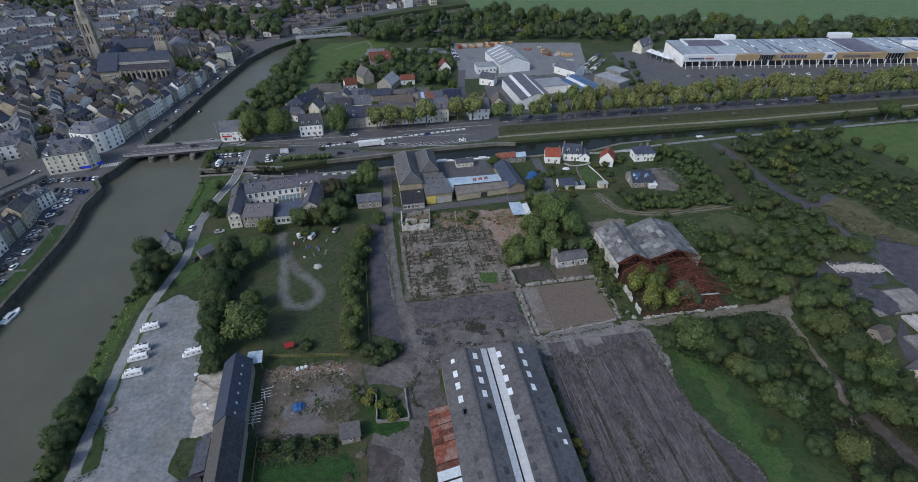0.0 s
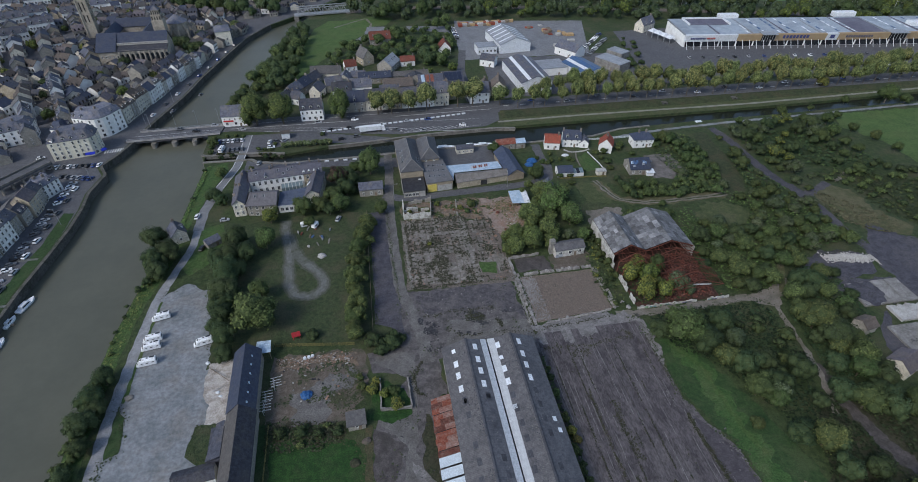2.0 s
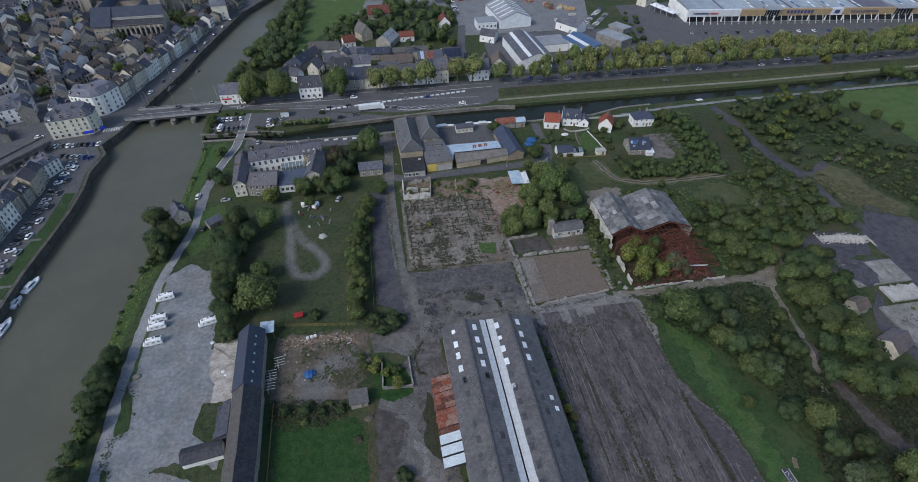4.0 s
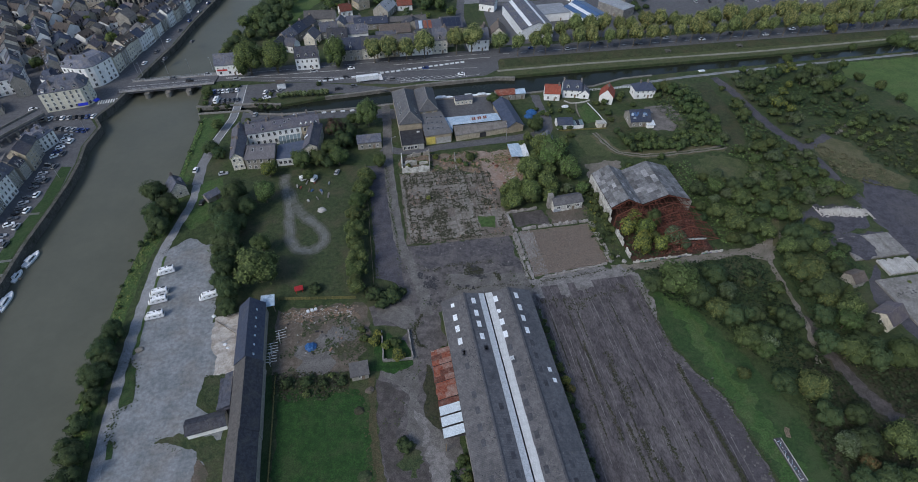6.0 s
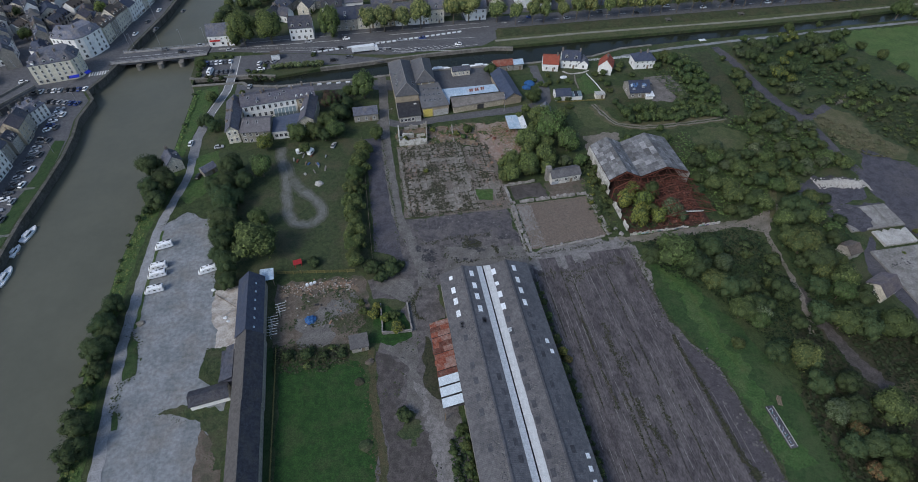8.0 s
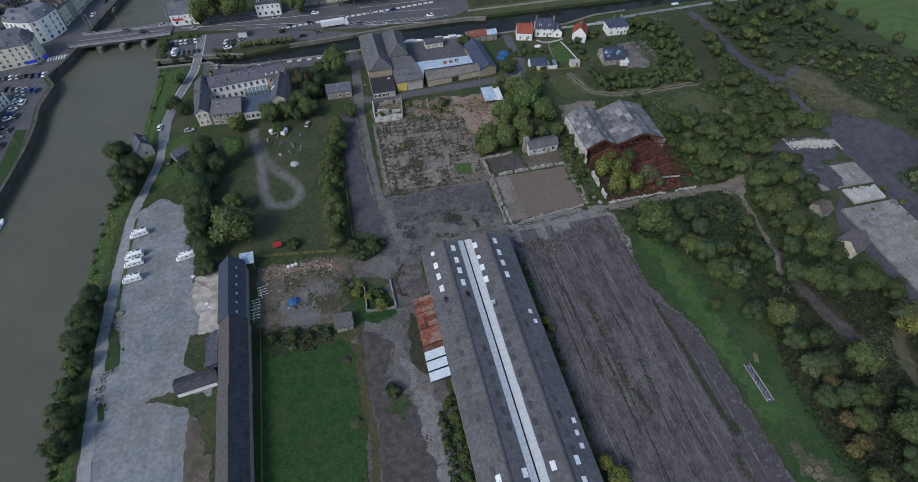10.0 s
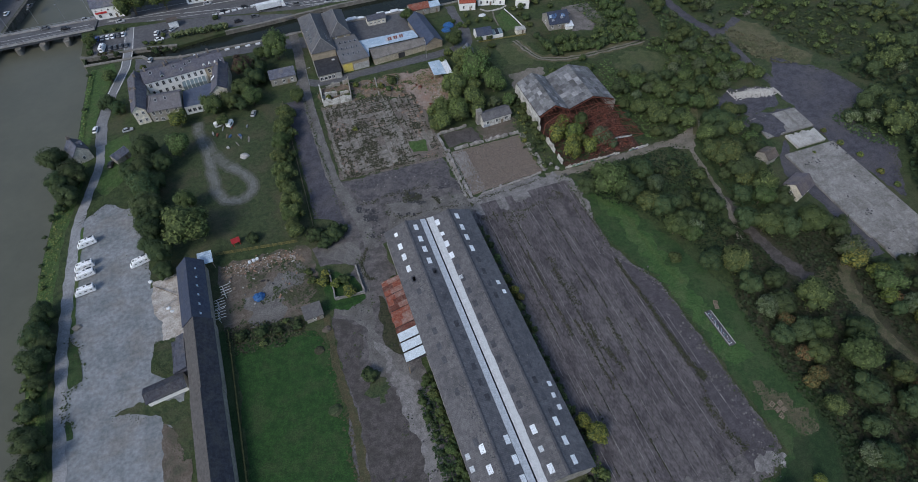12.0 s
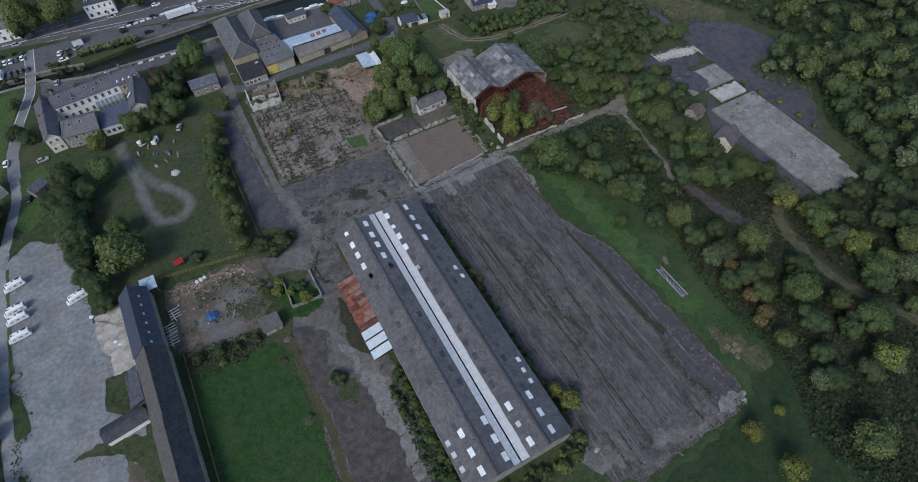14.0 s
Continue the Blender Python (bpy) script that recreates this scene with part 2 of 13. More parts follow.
PLUMSLATE = mat("plum_slate_roof", (0.088, 0.077, 0.090), (0.132, 0.117, 0.130), 0.7, (0.160, 0.134, 0.118), 3, 0.6, rough=0.75, rnd=0.25, island=0.35, bump=0.3, bump_size=0.3, grain=0.35)
PATHM = mat("worn_path", (0.120, 0.124, 0.116), (0.165, 0.167, 0.158), 1.0, (0.075, 0.085, 0.058), 3, 0.6, bump=0.2, bump_size=0.3)
BLUEMETAL = mat("blue_metal_roof", (0.045, 0.095, 0.20), (0.065, 0.125, 0.25), 2.0, (0.10, 0.14, 0.20), 5, 0.4, rough=0.45)
GREYMETAL = wave_bump(mat("grey_sheet_roof", (0.22, 0.235, 0.26), (0.29, 0.305, 0.33), 1.6, (0.17, 0.175, 0.18), 5, 0.5, rough=0.5, rnd=0.15), 0.3, 0.4)
WHITEMETAL = mat("white_sheet", (0.62, 0.65, 0.68), (0.72, 0.74, 0.76), 1.5, (0.52, 0.54, 0.56), 3, 0.4, rough=0.5)
PALEBLUE = mat("pale_blue_sheet_and_sky", (0.30, 0.40, 0.50), (0.40, 0.50, 0.60), 1.5, (0.50, 0.56, 0.62), 3, 0.5, rough=0.5)
RUST = wave_bump(mat("rusty_sheet", (0.165, 0.045, 0.028), (0.250, 0.090, 0.060), 0.5, (0.30, 0.21, 0.18), 1.1, 0.5, rough=0.8), 0.3, 0.5, "Y")
RUSTD = wave_bump(mat("dark_rusty_sheet", (0.085, 0.032, 0.024), (0.150, 0.060, 0.045), 0.5, (0.20, 0.14, 0.12), 1.1, 0.6, rough=0.8), 0.3, 0.5, "Y")
RUSTP = wave_bump(mat("pale_rusty_sheet", (0.190, 0.095, 0.075), (0.270, 0.165, 0.140), 0.5, (0.30, 0.24, 0.22), 1.1, 0.6, rough=0.8), 0.3, 0.5, "Y")
RUSTSTEEL = mat("rusty_steel", (0.085, 0.028, 0.019), (0.165, 0.058, 0.038), 0.5, (0.06, 0.035, 0.028), 2, 0.6, rough=0.85, rnd=0.25)
GLASS = mat("dark_window_glass", (0.018, 0.022, 0.028), (0.035, 0.04, 0.048), 1.2, rough=0.08, spec=0.5, rnd=0.4)
FRAMEW = mat("white_window_frame", (0.62, 0.62, 0.60), (0.70, 0.70, 0.68), 0.5)
WOOD = mat("weathered_wood", (0.17, 0.13, 0.095), (0.25, 0.20, 0.15), 0.5, (0.12, 0.10, 0.08), 2, 0.5, rnd=0.15)
BARK = mat("tree_bark", (0.085, 0.07, 0.055), (0.14, 0.12, 0.095), 0.3, bump=0.4, bump_size=0.15)
CHIM = mat("chimney_brick", (0.17, 0.145, 0.125), (0.25, 0.215, 0.19), 0.4, (0.14, 0.135, 0.13), 1.5, 0.5, rnd=0.25)
BLACK = mat("black_rubber_and_openings", (0.015, 0.015, 0.016), (0.025, 0.025, 0.026), 0.3, rough=0.7)
BITUMEN = mat("black_bitumen", (0.030, 0.030, 0.034), (0.045, 0.045, 0.05), 1.0, (0.06, 0.06, 0.06), 4, 0.5, rough=0.6)
STEELG = mat("galvanised_steel", (0.30, 0.31, 0.32), (0.38, 0.39, 0.40), 0.6, rough=0.5, metal=0.4)
YELLOW = mat("yellow_paint", (0.55, 0.43, 0.10), (0.62, 0.50, 0.15), 1.0, (0.45, 0.36, 0.12), 2, 0.4)
TAN = mat("tan_cladding", (0.40, 0.27, 0.14), (0.46, 0.32, 0.17), 2.0, (0.35, 0.24, 0.13), 6, 0.3)
TARP = mat("blue_tarpaulin", (0.018, 0.080, 0.22), (0.035, 0.115, 0.29), 0.6, (0.08, 0.17, 0.30), 1.5, 0.4, rough=0.5)


def leafmat(name, a, b, rnd=0.30):
    m = mat(name, a, b, 1.4, rough=0.75, rnd=rnd, island=0.24, hue=0.034, spec=0.15, detail=3)
    return m


LEAF = leafmat("leaf_green", (0.049, 0.071, 0.025), (0.089, 0.116, 0.040))
LEAFD = leafmat("leaf_dark", (0.030, 0.050, 0.024), (0.054, 0.078, 0.035))
LEAFY = leafmat("yellow_green_leaf", (0.112, 0.130, 0.030), (0.166, 0.180, 0.044))
LEAFP = leafmat("plane_leaf", (0.150, 0.172, 0.062), (0.222, 0.238, 0.090), 0.15)
LEAFG = leafmat("willow_leaf", (0.073, 0.097, 0.053), (0.112, 0.136, 0.081))
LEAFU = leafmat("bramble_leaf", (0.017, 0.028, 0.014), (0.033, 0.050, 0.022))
REEDL = leafmat("reed_leaf", (0.120, 0.160, 0.075), (0.180, 0.220, 0.110))
LUSH = leafmat("lush_herb", (0.050, 0.100, 0.030), (0.082, 0.140, 0.045))
LEAFB = leafmat("bright_leaf", (0.084, 0.118, 0.038), (0.132, 0.168, 0.056), 0.1)
LEAFO = leafmat("autumn_leaf", (0.110, 0.082, 0.036), (0.165, 0.120, 0.050), 0.2)
LEAFR = leafmat("copper_leaf", (0.035, 0.022, 0.020), (0.055, 0.034, 0.026))
# darker green for crown cores: shade between the leaves as a colour
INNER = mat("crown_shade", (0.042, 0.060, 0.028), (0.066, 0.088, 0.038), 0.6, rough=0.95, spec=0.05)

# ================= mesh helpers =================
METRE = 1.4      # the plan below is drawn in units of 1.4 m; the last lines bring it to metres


def box(bm, x0, y0, z0, x1, y1, z1, mi=0):
    v = [bm.verts.new(p) for p in ((x0, y0, z0), (x1, y0, z0), (x1, y1, z0), (x0, y1, z0), (x0, y0, z1), (x1, y0, z1), (x1, y1, z1), (x0, y1, z1))]
    for q in ((3, 2, 1, 0), (4, 5, 6, 7), (0, 1, 5, 4), (1, 2, 6, 5), (2, 3, 7, 6), (3, 0, 4, 7)):
        bm.faces.new([v[i] for i in q]).material_index = mi
    return bm


def hull(bm, ring0, ring1, mi=0, cap=True):
    """A solid between two rings of the same number of points (the second above the first), both counter-clockwise."""
    a = [bm.verts.new(p) for p in ring0]
    b = [bm.verts.new(p) for p in ring1]
    n = len(a)
    for i in range(n):
        bm.faces.new((a[i], a[(i + 1) % n], b[(i + 1) % n], b[i])).material_index = mi
    if cap:
        bm.faces.new(a[::-1]).material_index = mi
        bm.faces.new(b).material_index = mi
    return bm


def slab4(bm, p, t, mi=0):
    """A thick sheet: four corners (counter-clockwise from above) and its thickness downwards."""
    return hull(bm, [(x, y, z - t) for x, y, z in p], p, mi)


def tube(bm, a, b, r0, r1=None, n=6, mi=0):
    a, b = Vector(a), Vector(b)
    r1 = r0 if r1 is None else r1
    q = (b - a).to_track_quat("Z", "Y").to_matrix()
    ring = [q @ Vector((math.cos(i * 2 * math.pi / n), math.sin(i * 2 * math.pi / n), 0)) for i in range(n)]
    return hull(bm, [a + v * r0 for v in ring], [b + v * r1 for v in ring], mi)


def beam(bm, a, b, w, h, mi=0):
    """A square bar from a to b."""
    a, b = Vector(a), Vector(b)
    d = (b - a).normalized()
    s = d.cross(Vector((0, 0, 1)))
    s = s.normalized() if s.length > 1e-4 else Vector((1, 0, 0))
    u = s.cross(d)
    off = [(-s * w + -u * h) / 2, (s * w - u * h) / 2, (s * w + u * h) / 2, (-s * w + u * h) / 2]
    return hull(bm, [a + o for o in off], [b + o for o in off], mi)


def mesh_of(name, bm, mats, smooth=False):
    me = bpy.data.meshes.new(name)
    bm.normal_update()
    bm.to_mesh(me)
    bm.free()
    for m in (mats if isinstance(mats, (list, tuple)) else [mats]):
        me.materials.append(m)
    if smooth:
        me.polygons.foreach_set("use_smooth", [True] * len(me.polygons))
    return me


def part(name, bm, mats, parent=None, label="", smooth=False):
    ob = new(name, mesh_of(name, bm, mats, smooth))
    ob.parent = parent
    return tagged(ob, label=label)


def share(name, me, parent, m=None):
    """One more object on an existing mesh, at the local pose m."""
    ob = new(name, me)
    ob.parent = parent
    if m is not None:
        ob.matrix_basis = m
    return ob


def thing(name, label, category, x=0, y=0, z=0, rz=0, group="", kind=""):
    ob = new(name)
    ob.empty_display_size = 0.3
    ob.matrix_basis = pose(x, y, z, 0, 0, rz)
    return tagged(ob, label, category, group, kind)


def place(x, y, z=0.0, rz=0.0, sx=1.0, sy=None, sz=None):
    return Matrix.LocRotScale((x, y, z), Euler((0, 0, radians(rz))), (sx, sx if sy is None else sy, sx if sz is None else sz))


def inside(x, y, poly):
    c = False
    for i in range(len(poly)):
        (x0, y0), (x1, y1) = poly[i - 1], poly[i]
        if (y0 > y) != (y1 > y) and x < (x1 - x0) * (y - y0) / (y1 - y0) + x0:
            c = not c
    return c


def frayed(pts, fray, step, seed):
    """The outline resampled at `step` m with an uneven edge."""
    rr = random.Random(seed)
    out = []
    for i in range(len(pts)):
        a, b = Vector(pts[i]), Vector(pts[(i + 1) % len(pts)])
        n = max(1, int((b - a).length / step))
        nrm = Vector((b - a).normalized().yx) * Vector((1, -1))
        for k in range(n):
            p = a.lerp(b, k / n)
            w = noise.noise(Vector((p.x * 0.35, p.y * 0.35, seed))) * fray * 1.6 + rr.uniform(-fray, fray) * 0.5
            out.append(p + nrm * w)
    return out


def patch(name, pts, m, z=0.03, fray=0.35, step=1.2, label="", category="ground patch", seed=1):
    """A thin sheet of another ground cover, lying on the ground."""
    bm = bmesh.new()
    if pts[0] == "band":
        _, line, w = pts
        rr = random.Random(seed)
        fine = []
        for a, b in zip(line, line[1:]):
            n = max(1, int((Vector(b) - Vector(a)).length / step))
            fine += [Vector(a).lerp(Vector(b), k / n) for k in range(n)]
        fine.append(Vector(line[-1]))
        for _ in range(2):
            fine = [fine[0]] + [(fine[i - 1] + fine[i] * 2 + fine[i + 1]) / 4 for i in range(1, len(fine) - 1)] + [fine[-1]]
        rows = []
        for i, p in enumerate(fine):
            d = fine[min(i + 1, len(fine) - 1)] - fine[max(i - 1, 0)]
            n = Vector((d.y, -d.x)).normalized()
            rows.append([bm.verts.new((*(p + n * s * (w / 2 + fray * (1.5 * noise.noise(Vector((p.x * 0.4, p.y * 0.4, seed + s * 9))) + rr.uniform(-.3, .3)))), z)) for s in (-1, 1)])
        for (a, b), (c, d) in zip(rows, rows[1:]):
            bm.faces.new((a, b, d, c))
    else:
        ring = [Vector((p[0], p[1])) for p in (frayed(pts, fray, step, seed) if fray else pts)]
        vs, es, fs, *_ = geometry.delaunay_2d_cdt(ring, [], [list(range(len(ring)))], 1, 1e-5)
        bv = [bm.verts.new((v.x, v.y, z)) for v in vs]
        for f in fs:
            bm.faces.new([bv[i] for i in f])
    bm.normal_update()
    for f in bm.faces:
        if f.normal.z < 0:
            f.normal_flip()
    ob = new(name, mesh_of(name, bm, m))
    return tagged(ob, label, category, kind="structure")


def strip(pts, w):
    """The outline of a road of width w along a centre line, as a band for patch()."""
    return ("band", pts, w)

# ================= ground, water, roads =================
from mathutils import geometry

RIVER = [(-108, -900), (-106, 60), (-103.8, 127), (-101.9, 145), (-100.9, 157), (-101, 168), (-102.2, 178), (-100.4, 190), (-104.2, 197),
         (-100.6, 205), (-97.6, 215.5), (-94.5, 231), (-91.2, 243.5), (-87, 259.5), (-83.4, 281), (-77.5, 307), (-69.7, 340), (-58, 364), (-40, 384), (-12, 420), (50, 450),
         (160, 490), (300, 620), (330, 610), (180, 470), (85, 440), (30, 428), (-14, 400), (-36, 374), (-48, 338), (-55, 289), (-59.5, 257),
         (-64, 234), (-69, 218), (-67.8, 209), (-68, 199.5), (-65, 189), (-66, 165), (-66.5, 151), (-69.5, 137), (-72, 107),
         (-72.5, 80), (-70.5, 54), (-69, 0), (-68, -900)]
CANAL = [(-66.5, 194), (-48, 193.4), (-46, 191), (-35, 188.4), (-6, 188.6), (8, 189.4), (23, 190.2), (45, 189.8), (60, 189.2), (90, 190.4), (104, 194.6), (139, 196.2),
         (170, 196.4), (215, 197.6), (800, 203), (800, 213), (265, 208.2), (212, 205.6), (169, 204.8), (91, 204.5), (60, 204.2), (52, 203.8), (40, 203.2), (25, 202.6), (7.5, 201), (-5, 199.6),
         (-19, 198.8), (-36, 195.6), (-47, 197.6), (-66.5, 198.2)]


def build_ground():
    outer = [(-3000, -3000), (3000, -3000), (3000, 3500), (-3000, 3500)]
    co, ed = [], []
    for ring in (outer, RIVER, CANAL):
        k = len(co)
        co += [Vector(p) for p in ring]
        ed += [(k + i, k + (i + 1) % len(ring)) for i in range(len(ring))]
    vs, es, fs, *_ = geometry.delaunay_2d_cdt(co, ed, [], 0, 1e-5)
    bm = bmesh.new()
    bv = [bm.verts.new((v.x, v.y, 0)) for v in vs]
    for f in fs:
        c = sum((vs[i] for i in f), Vector((0, 0))) / len(f)
        if not inside(c.x, c.y, RIVER) and not inside(c.x, c.y, CANAL):
            bm.faces.new([bv[i] for i in f])
    # banks: the sheet turns down along the water
    rim = [e for e in bm.edges if e.is_boundary and max(abs(v.co.x) for v in e.verts) < 2500]
    got = bmesh.ops.extrude_edge_only(bm, edges=rim)["geom"]
    for v in got:
        if isinstance(v, bmesh.types.BMVert):
            v.co.z = -4.0
    bmesh.ops.recalc_face_normals(bm, faces=bm.faces)
    ob = new("ground", mesh_of("ground", bm, GRASS))
    tagged(ob, "rough meadow grass sheet reaching the horizon", "ground", kind="structure")


build_ground()
bm = bmesh.new()
box(bm, -400, -900, -3.2, 900, 900, -2.6)
tagged(new("water", mesh_of("water", bm, WATER)), "brown-grey calm river water between quays", "water", kind="structure")
bm = bmesh.new()
hull(bm, [(x, y, -1.9) for x, y in CANAL], [(x, y, -1.1) for x, y in CANAL])
bmesh.ops.triangulate(bm, faces=[f for f in bm.faces if len(f.verts) > 4])
tagged(new("water_canal", mesh_of("water_canal", bm, CANALW)), "dark green still canal water", "water", kind="structure")


def quay(name, pts, w, z0, z1, label, m=None):
    """A stone quay wall along a line, with a slightly proud coping."""
    bm = bmesh.new()
    for a, b in zip(pts, pts[1:]):
        d = (Vector(b) - Vector(a)).normalized()
        n = Vector((d.y, -d.x)) * w / 2
        for (k, lo, hi) in ((1.0, z0, z1 - 0.25), (1.25, z1 - 0.25, z1)):
            q = [(a[0] - n.x * k, a[1] - n.y * k), (a[0] + n.x * k, a[1] + n.y * k), (b[0] + n.x * k, b[1] + n.y * k), (b[0] - n.x * k, b[1] - n.y * k)]
            hull(bm, [(x, y, lo) for x, y in q], [(x, y, hi) for x, y in q])
    return tagged(new(name, mesh_of(name, bm, m or STONE)), label, "quay wall", kind="structure")


quay("quay_wall_west", RIVER[1:18], 0.8, -4, 0.4, "weathered dark stone quay wall along the river", DARKQUAY)
quay("quay_wall_lock", [(-68, 199.5), (-66, 198.6), (-47, 198.0), (-36, 196)], 1.0, -3.5, 0.3, "stone lock wall beside the canal")
quay("quay_wall_lock_south", [(-66.5, 193.6), (-48, 193.0), (-46, 190.6), (-35, 188.06), (-6, 188.25), (8, 189.04)], 0.94, -3, 0.3, "pale stone canal quay edge")
quay("quay_wall_canal_north", [(-19, 199.0), (-5, 199.95), (7.5, 201.4), (25, 203), (40, 203.6), (52, 203.8), (60, 202.4)], 0.8, -3, 0.3, "stone canal quay edge beside the avenue")
quay("quay_wall_canal_south", [(8, 189.0), (23, 189.8), (45, 189.4), (60, 188.8), (90, 190.0), (104, 194.2), (118, 194.9)], 0.8, -3, 0.3, "pale stone canal quay edge by moored boats")

TOWN = [(-600, -300), (-109.5, -300), (-107.5, 60), (-105.2, 127), (-103.2, 145), (-102.2, 157), (-102.3, 168), (-103.5, 178), (-101.8, 190), (-105.6, 196.6),
        (-102, 205), (-99, 215.5), (-95.8, 231), (-92.5, 243.5), (-88.3, 259.5), (-84.7, 281), (-78.8, 307), (-71, 340), (-60, 363), (-42, 384), (-14, 424), (60, 470), (60, 900), (-600, 900)]
patch("pavement_town", TOWN, ASPHALT, 0.02, 0, label="grey paved town ground between the houses", category="pavement")
patch("road_avenue_west", [(-66, 218.5), (-60, 219), (-33, 213.5), (-21, 211), (10, 205), (36, 205.6), (48, 206.4), (55, 211), (56, 218.5), (56, 231), (-66, 228)], ASPHALT, 0.04, 0.1, label="wide grey asphalt avenue junction", category="road")
patch("road_avenue_east", [(55.9, 218.6), (800, 218), (800, 231.5), (55.9, 231)], ASPHALT, 0.046, 0.1, label="straight grey asphalt avenue along the canal", category="road")
TOWP = mat("pale_towpath", (0.20, 0.195, 0.165), (0.26, 0.25, 0.215), 1.5, (0.13, 0.13, 0.09), 5, 0.6, bump=0.2, bump_size=0.2)
patch("path_tow", strip([(54, 209.4), (61, 209.6), (93, 210), (126, 209.6), (171, 208.9), (215, 210), (267, 211.6), (800, 222)], 1.5), TOWP, 0.05, 0.2, label="pale gravel towpath along the canal", category="path")
patch("bank_grass_north", [(56, 204.4), (91, 205), (169, 205.3), (212, 206.1), (265, 208.7), (800, 213.5), (800, 217.8), (57, 217.8)], BANKG, 0.03, 0.2, label="mown grass strip beside the canal", category="grass bank")
bm = bmesh.new()
hull(bm, [(56.5, 212.2, 0.02), (800, 216.2, 0.02), (800, 218.4, 0.02), (56.5, 218.4, 0.02)], [(58.5, 216.6, 1.0), (800, 217.6, 1.0), (800, 218.4, 1.0), (57, 218.4, 1.0)])
tagged(new("bank_avenue", mesh_of("bank_avenue", bm, EMBANK)), "rough olive grass embankment under the avenue", "grass bank", kind="structure")
for x in (134.6, 170.0):
    cul = thing("culvert_head", "small arched stone culvert mouth in the bank", "culvert", x, 214.0)
    bm = bmesh.new()
    for (x0, x1, z0, z1) in ((-1.2, -0.7, 0, 0.8), (0.7, 1.2, 0, 0.8), (-1.3, 1.3, 0.8, 1.0)):
        box(bm, x0, -0.35, z0, x1, 1.9, z1)
    part("head_wall", bm, DARKQUAY, cul)
    # solid black block stands for the shade inside the mouth
    bm = bmesh.new()
    box(bm, -0.7, -0.1, 0, 0.7, 1.7, 0.78)
    part("mouth", bm, BLACK, cul, "black block for the shade in the culvert mouth")
patch("path_canal_south", strip([(96, 187.0), (110, 189.2), (125, 191), (149, 192.4), (167, 193.2), (203, 194.2), (260, 196), (500, 199)], 1.7), GRAVEL, 0.05, 0.3, label="pale gravel path on the canal bank", category="path")
patch("car_park_lock", [(-64.5, 213), (-53.6, 212.3), (-52, 200.2), (-64, 199.4)], ASPHALT, 0.05, 0.15, label="small asphalt car park beside the bridge", category="car park")
patch("square_by_canal", [(-52, 214), (-33, 213.2), (-21, 210.8), (6, 203), (6, 200), (-19, 201.5), (-36, 202.8), (-48, 199), (-51, 199)], ASPHALT, 0.05, 0.15, label="asphalt parking strip by the canal", category="road")
patch("quay_south", [(-50, 192.6), (-45, 190), (-34, 187.2), (-6, 187.4), (8, 185.6), (8.5, 178), (-6, 182), (-50, 185)], ASPHALT, 0.05, 0.15, label="grey quay road on the canal", category="road")
LANE = [(-52, 214), (-52.4, 198), (-53.2, 188), (-57.2, 174), (-59.8, 160), (-59.6, 149), (-59.6, 139.4), (-62.0, 129.4), (-64.5, 117), (-65.1, 98), (-65.3, 80), (-64.4, 62), (-63.2, 46), (-62, 10), (-60, -60)]
WORNLANE = mat("pale_asphalt", (0.165, 0.170, 0.180), (0.220, 0.226, 0.236), 1.5, (0.125, 0.127, 0.133), 6, 0.5, bump=0.2, bump_size=0.2)
patch("road_river_lane", strip(LANE[:6], 3.3), WORNLANE, 0.066, 0.12, label="narrow grey lane along the river", category="road")
patch("road_gravel_lane", strip(LANE[5:], 2.5), LANEM, 0.09, 0.25, label="pale gravel lane along the river bank", category="road")
for d in (-1.4, 1.4):
    patch("lane_edge_line", ("band", [(x + d, y) for x, y in LANE[:4]], 0.16), MARK, 0.072, 0, label="white edge line of the lane", category="road marking")
patch("parking_gravel", [(-64.6, 118.5), (-57.5, 123.5), (-50, 119), (-48, 111), (-46.6, 97), (-46.5, 91), (-40, 92), (-39.6, 76), (-46, 75), (-46.4, 68), (-44.5, 66), (-40, 64), (-39.5, 40), (-39, -40), (-60, -40), (-63, 48), (-64.8, 80), (-65.2, 100)], PARKGRAVEL, 0.032, 0.5, label="open pale gravel parking ground", category="gravel yard")
patch("concrete_pad", [(-45.7, 92.6), (-39.2, 92.9), (-38.6, 74.1), (-44.0, 75.1), (-43.9, 80.6), (-45.6, 82.8), (-46.2, 88)], PADM, 0.07, 0.35, 0.6, label="broken pale concrete pad beside the long building", category="concrete pad")
patch("lane_verge", ("band", [(-63.0, 117), (-63.3, 100), (-63.4, 84)], 0.8), BANKGREEN, 0.085, 0.3, label="thin grass verge beside the lane", category="grass")
patch("grass_island", [(-64.3, 83), (-61.8, 80), (-60.6, 71), (-63.4, 69.8)], LAWN, 0.08, 0.3, label="grass verge beside the lane", category="grass")
patch("grass_island_small", [(-63.6, 63), (-62.2, 62), (-61.6, 58.4), (-63.4, 58.2)], LAWN, 0.08, 0.2, label="small tuft of grass in gravel", category="grass")
